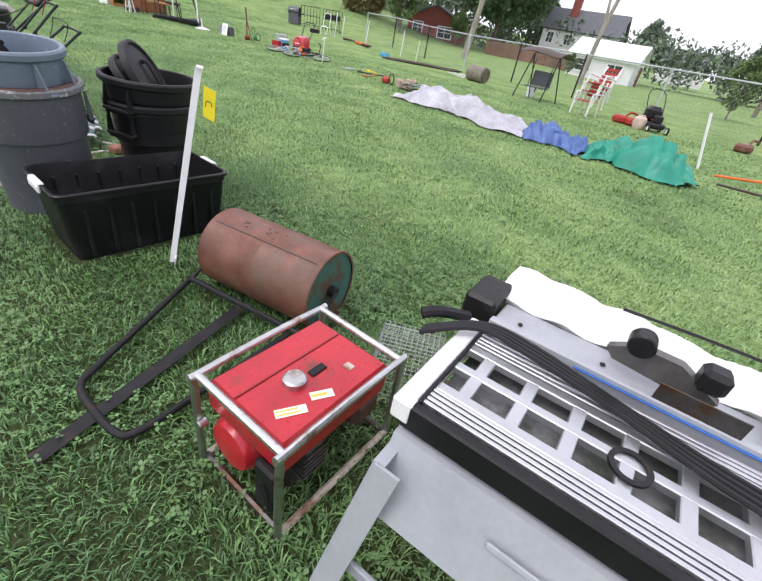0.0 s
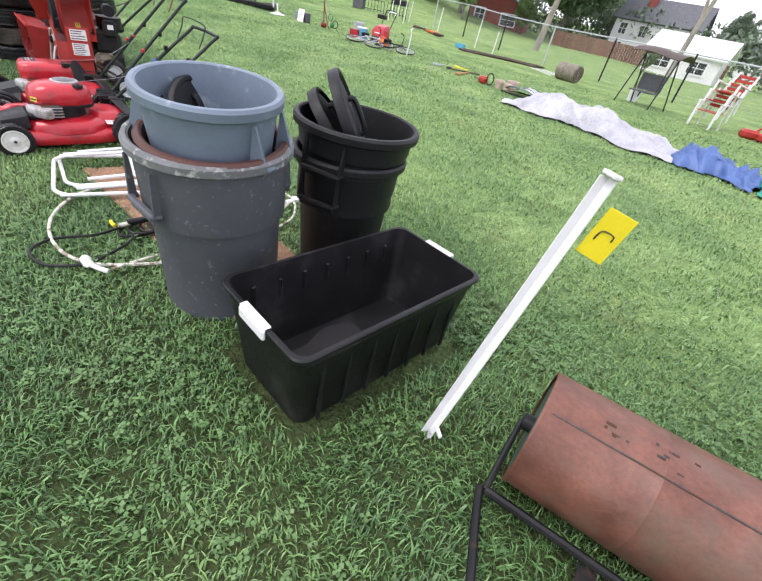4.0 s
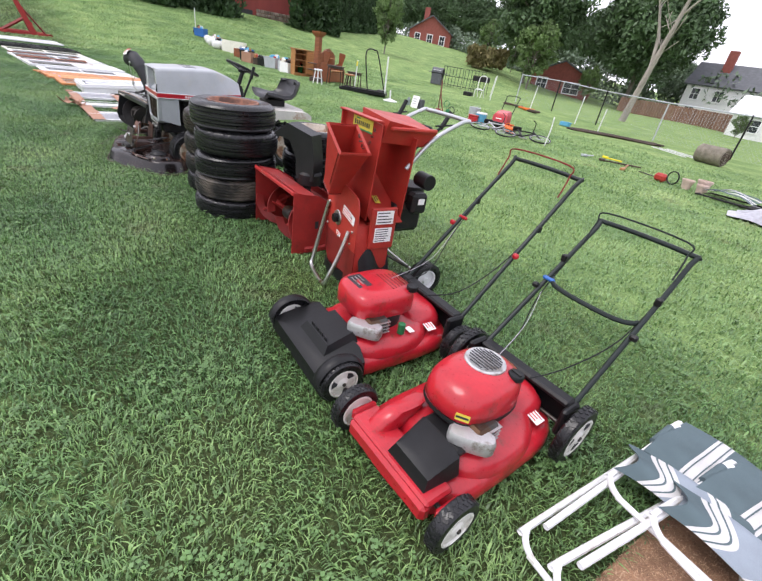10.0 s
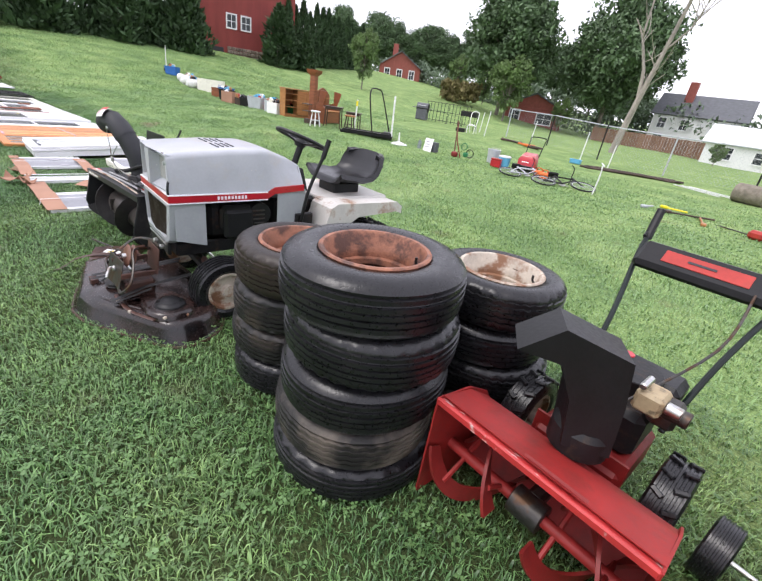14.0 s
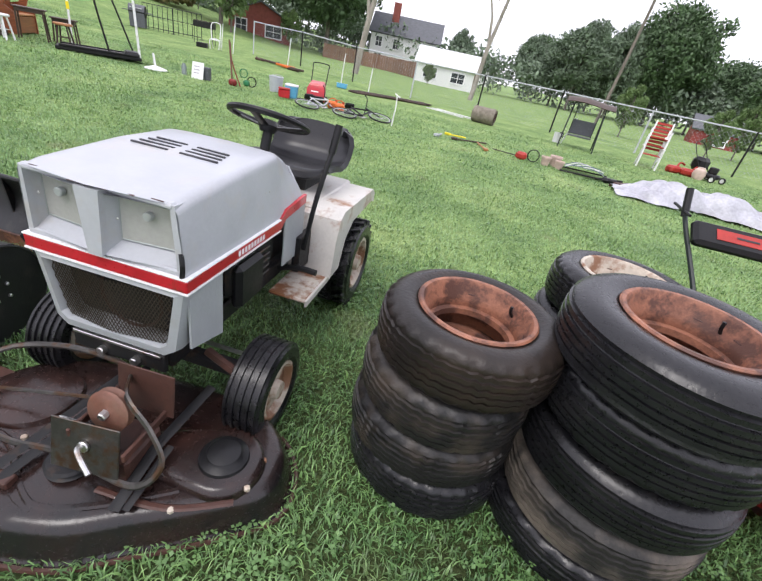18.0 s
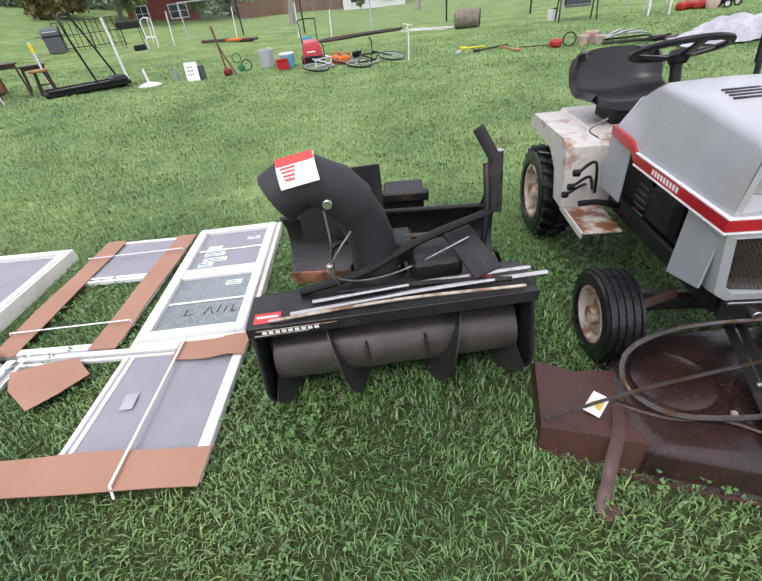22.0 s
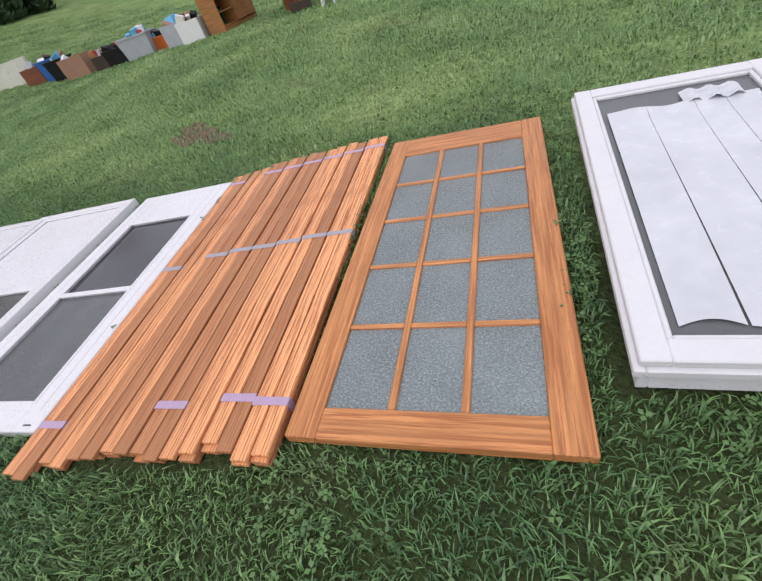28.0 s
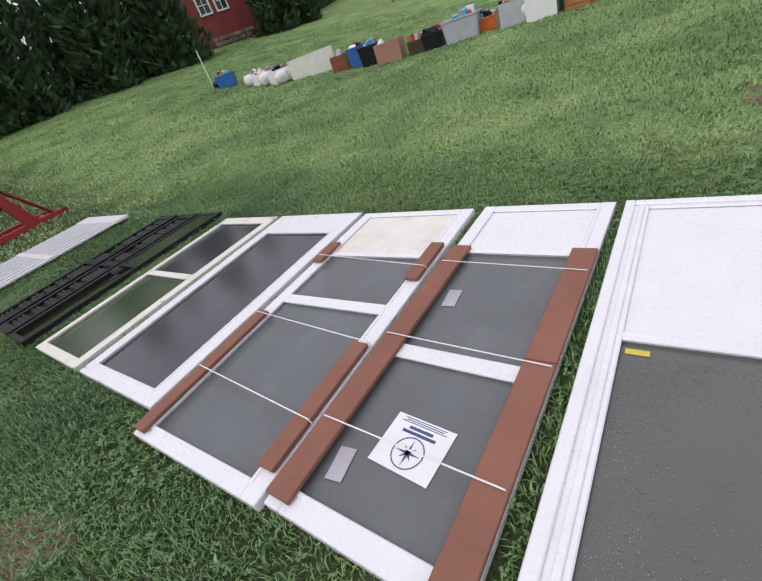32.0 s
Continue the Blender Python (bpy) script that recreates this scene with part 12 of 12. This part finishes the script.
for i, (x, y, mt, lab) in enumerate(((-17.6, 22.4, RUST, "rusty iron tool lying on the lawn"), (-17.0, 22.7, WOOD_DK, "dark wooden crate piece on the lawn"), (-16.3, 22.1, ORANGE, "orange extension cord heap on the lawn"), (-15.6, 22.0, WOOD_DK, "dark flat plank on the lawn"))):
    g = Geo()
    rr = random.Random(i)
    g.tube([(rr.uniform(-0.5, 0.5), rr.uniform(-0.2, 0.2), 0.05 + 0.08 * rr.random()) for _ in range(6)], 0.05, 6)
    single("tool", g, mt, at(x, y), lab, "tool", "oddments on the lawn")
t = thing("cooler", at(-12.9, 20.4, 10), "low light blue plastic tub on the grass", "tub")
part("body", Geo().box((0.42, 0.3, 0.16), (0, 0, 0.08), 0.03), BLUE_LT, t)
part("lip", rim(-0.225, -0.165, 0.225, 0.165, 0.03, 0.15, 0.175), BLUE_LT, t)

# goods near the tarps: trimmer, clay pots, folded striped chair, small oddments
t = thing("leaf_blower", at(-6.0, 12.2, -20), "orange-red string trimmer lying on the grass", "trimmer")
part("motor", Geo().box((0.26, 0.18, 0.17), (0, 0, 0.085), 0.05), RED_CHIP, t, "orange-red motor housing")
part("loop", Geo().tube([(0.27 + 0.13 * math.cos(a), 0.0, 0.15 + 0.13 * math.sin(a)) for a in [k * math.pi / 8 for k in range(16)]], 0.014, 6, False, True), BLACK, t, "black loop handle")
part("shaft", Geo().tube([(-0.1, 0, 0.06), (-0.8, 0.3, 0.02)], 0.013, 6), DARK_STEEL, t)
for i, (x, y, r) in enumerate(((-5.45, 12.1, 0.11), (-5.2, 12.3, 0.13), (-5.15, 12.0, 0.1))):
    single("clay_pot", Geo().lathe([(1e-4, 0), (r * 0.7, 0), (r, r * 1.5), (r * 1.1, r * 1.5), (r * 1.1, r * 1.8), (r * 0.95, r * 1.8), (r * 0.9, r * 1.4), (1e-4, r * 0.3)], 18), CLAY, at(x, y), "pale pink clay flower pot on the grass", "flower pot", "clay pots")
t = thing("folded_lounger", at(-4.6, 11.95, -12), "folded grey and white striped lounge chair on the grass", "chair")
for i in range(7):
    part("web_strip", Geo().sheet(lambda u, v, i=i: (-0.42 + 0.84 * u, -0.3 + 0.086 * (i + v), 0.12 + 0.09 * math.sin(math.pi * u) + 0.02 * math.sin(9 * u + i)), 10, 2, thick=0.006), (GREEN_WEB, WHITE_WEB)[i % 2], t)
part("frame", Geo().tube([(-0.5, -0.3, 0.03), (0.5, -0.32, 0.06), (0.52, 0.3, 0.06), (-0.5, 0.32, 0.03)], 0.018, 6, False, True), BLACK_MAT, t)
for i, (x, y, mt) in enumerate(((-4.1, 11.65, BLACK), (-3.95, 11.35, RUST), (-3.7, 11.2, WOOD_DK))):
    single("oddment", Geo().box((0.3, 0.2, 0.1), (0, 0, 0.05), 0.03).tube([(-0.3, 0, 0.04), (0.3, 0.1, 0.08)], 0.025, 6), mt, at(x, y, 30 * i), "dark metal oddment at the edge of a tarp", "oddment", "oddments on the lawn")
for i, (x, y, mt, L_) in enumerate(((-7.6, 13.4, YELLOW, 0.5), (-7.2, 13.0, WOOD_DK, 0.9), (-8.0, 12.9, GREY_TUB, 0.3), (-6.9, 12.6, WOOD, 0.8))):
    single("hand_tool", Geo().tube([(-L_ / 2, 0, 0.03), (L_ / 2, 0.06, 0.05)], 0.02, 6).box((0.16, 0.1, 0.06), (-L_ / 2, 0, 0.04), 0.015), mt, at(x, y, 40 * i - 20), "small long-handled hand tool lying on the lawn", "hand tool", "hand tools on the lawn")

# garden swing frame with a canopy
t = thing("garden_swing", at(-3.65, 17.5, -12), "grey tubular garden swing with a dark folded canopy", "swing")
for s in (-1, 1):
    part("leg", Geo().tube([(s * 0.55, -0.5, 0), (s * 0.5, 0, 1.35)], 0.022, 6), GREY_TUBE, t)
    part("leg", Geo().tube([(s * 0.55, 0.5, 0), (s * 0.5, 0, 1.35)], 0.022, 6), GREY_TUBE, t)
    part("hanger", Geo().tube([(s * 0.36, 0.0, 1.3), (s * 0.36, -0.08, 0.42)], 0.014, 6), GREY_TUBE, t)
part("canopy", Geo().sheet(lambda u, v: (-0.75 + 1.5 * u, -0.45 + 0.9 * v, 1.38 + 0.14 * math.sin(math.pi * v) + 0.04 * math.sin(5 * u)), 10, 8, thick=0.02), WOOD_DK, t, "dark sagging canopy")
part("seat", Geo().box((0.75, 0.4, 0.04), (0, -0.1, 0.4), 0.01), GREY_CAN, t)
part("backrest", Geo().box((0.75, 0.04, 0.45), (0, 0.12, 0.66), 0.01), GREY_CAN, t)
stake(-4.0, 18.2, 0.9, (0.25, 0))
t = thing("paint_bucket", at(-4.15, 18.3), "white plastic bucket beside the swing", "bucket")
part("body", Geo().lathe([(1e-4, 0), (0.13, 0), (0.15, 0.32), (0.14, 0.32), (0.12, 0.02), (1e-4, 0.02)], 20), WHITE_PLASTIC, t)
part("dark_cloth", Geo().box((0.16, 0.1, 0.2), (0.1, 0, 0.26), 0.04), BLACK, t)


# stacked patio chairs, white frames and red seats
def patio_chair(m):
    t = thing("patio_chair", m, "white patio chair with a red slatted seat", "chair", "stacked patio chairs")
    for s in (-1, 1):
        part("front_leg", Geo().box((0.05, 0.05, 0.6), (s * 0.27, -0.27, 0.3), 0.012), WHITE_TUBE, t)
        part("rear_leg", Geo().tube([(s * 0.27, 0.3, 0), (s * 0.25, 0.22, 0.42), (s * 0.24, 0.34, 0.95)], 0.024, 6), WHITE_TUBE, t)
        part("armrest", Geo().box((0.06, 0.58, 0.03), (s * 0.28, 0, 0.62), 0.012), WHITE_TUBE, t)
    for i in range(5):
        part("seat_slat", Geo().box((0.5, 0.075, 0.02), (0, -0.24 + 0.1 * i, 0.4), 0.006), RED_CHIP, t, "red slat")
    for i in range(4):
        part("back_slat", Geo().box((0.46, 0.02, 0.07), (0, 0.26 + 0.03 * i, 0.55 + 0.11 * i), 0.006), RED_CHIP, t)
    return t


c1 = patio_chair(at(-1.65, 16.5, -14))
copy_thing(c1, pose(-1.6, 16.6, 0.24, -6, 0, -18))
copy_thing(c1, pose(-1.56, 16.68, 0.46, -8, 0, -20))

# far mowers, cultivators and red oddments
t = thing("push_mower", at(0.35, 16.6, 30), "black push mower with a grass bag", "lawn mower")
part("deck", Geo().cyl(0.26, 0.14, (0, 0, 0.17), n=24, b=0.04), BLACK, t)
part("engine", Geo().cyl(0.13, 0.2, (0, 0, 0.33), n=20, b=0.03), BLACK_MAT, t)
part("bag", Geo().box((0.4, 0.45, 0.4), (0, 0.5, 0.42), 0.1), BLACK, t, "black grass bag")
for sx in (-1, 1):
    for sy in (-1, 1):
        wheel(t, (sx * 0.26, sy * 0.24, 0.1), 0.1, 0.05, WHITE_PLASTIC)
part("handle", Geo().tube([(-0.2, 0.25, 0.2), (-0.22, 0.8, 0.95), (0.22, 0.8, 0.95), (0.2, 0.25, 0.2)], 0.013, 6), BLACK, t)
for i, (x, y, mt, lab) in enumerate(((-0.25, 16.8, RED_CHIP, "orange-red plastic pump on the grass"), (-0.65, 16.9, RED_CHIP, "orange-red fan housing on the grass"), (2.5, 16.9, RUST_RED, "rusty red machine part on the lawn"), (3.2, 17.0, RED, "bright red machine hood on the lawn"), (3.9, 16.6, RED, "bright red machine hood on the lawn"))):
    t = thing("machine_part", at(x, y, 25 * i), lab, "machine part", "oddments on the lawn")
    part("body", Geo().box((0.42, 0.3, 0.22), (0, 0, 0.11), 0.06), mt, t)
    part("neck", Geo().tube([(0.1, 0, 0.18), (0.25, 0.05, 0.32), (0.45, 0.05, 0.28)], 0.03, 7), mt, t)
single("stone_jug", Geo().lathe([(1e-4, 0), (0.14, 0), (0.19, 0.15), (0.16, 0.28), (0.1, 0.33), (0.1, 0.36), (1e-4, 0.36)], 20), CLAY, at(-0.05, 16.5), "pale round stoneware jug on the grass", "jug")
t = thing("garden_tiller", at(2.75, 11.0, 8), "orange long-handled garden tiller with a green hoe head", "tiller")
part("shaft", Geo().tube([(-0.55, 0.1, 0.12), (0.2, 0.15, 0.2), (1.0, 0.25, 0.3)], 0.022, 7), ORANGE, t, "orange shaft")
part("shaft", Geo().tube([(-0.5, -0.2, 0.05), (0.4, -0.3, 0.06)], 0.02, 7), WOOD_DK, t)
part("head", Geo().tube([(0.1, -0.28, 0.04), (0.3, -0.3, 0.1), (0.34, -0.2, 0.4)], 0.022, 7), GREEN, t, "green steel head")
part("tine", Geo().tube([(0.36, -0.4, 0.02), (0.3, -0.3, 0.1), (0.3, -0.1, 0.02)], 0.012, 6), GREEN, t)

# ---- chain-link fence ----
fa, fb = Vector((-20.4, 27.2, 0)), Vector((9.5, 18.0, 0))
t = thing("chain_link_fence", None, "weathered chain-link fence with dark posts and a top rail", "fence", kind="structure")
n = 9
tops = []
for i in range(n + 1):
    p = fa.lerp(fb, i / n)
    z = gz(p.x, p.y)
    tops.append((p.x, p.y, z + 1.62))
    part("post", Geo().cyl(0.035, 1.66, (p.x, p.y, z + 0.83), n=10), BLACK_MAT if i % 3 else GREY_TUB, t)
part("top_rail", Geo().tube(tops, 0.026, 7, False), GREY_TUB, t, "pale galvanised top rail")
g = Geo()
L_ = (fb - fa).length
d = (fb - fa).normalized()
k = 0.16
for i in range(int(L_ / k)):
    for s in (-1, 1):
        x0, x1 = i * k, i * k + s * 1.5
        x1c = min(max(x1, 0), L_)
        zz = 1.55 * (abs(x1c - x0) / 1.5)
        p0, p1 = fa + d * x0, fa + d * x1c
        z0 = gz(p0.x, p0.y) + 0.05
        q = Vector((0, 0, 0.0035))
        g.add([p0 + Vector((0, 0, z0)) - d * 0.0025, p0 + Vector((0, 0, z0)) + d * 0.0025, p1 + Vector((0, 0, z0 + zz)) + d * 0.0025, p1 + Vector((0, 0, z0 + zz)) - d * 0.0025], [(0, 1, 2, 3)])
wm = part("wire_mesh", g, GREY_TUB, t, "thin galvanised wire mesh")
wm["kind"] = "stuff"

# bare soil worn into the lawn
SOIL = mat("bare_soil", (0.16, 0.1, 0.065), 0.95, var=0.3, scale=8, bump=0.6, grain=50)


def soil(x, y, rx, ry, turn, seed):
    rr = random.Random(seed)
    ph = [rr.uniform(0, 6) for _ in range(3)]

    def f(u, v):
        a = 2 * math.pi * u
        r = v * (1 + 0.22 * math.sin(3 * a + ph[0]) + 0.14 * math.sin(7 * a + ph[1]))
        px, py = rx * r * math.cos(a), ry * r * math.sin(a)
        c, s = math.cos(turn), math.sin(turn)
        wx, wy = x + c * px - s * py, y + s * px + c * py
        return (wx, wy, gz(wx, wy) + 0.012 * (1 - v) + 0.004)
    return single("soil_patch", Geo().sheet(f, 26, 5), SOIL, Matrix(), "bare brown soil worn into the lawn", "soil", kind="structure")


soil(-17.6, 5.4, 0.5, 0.2, -0.5, 1)
soil(-19.85, 1.15, 0.22, 0.16, 0.3, 2)
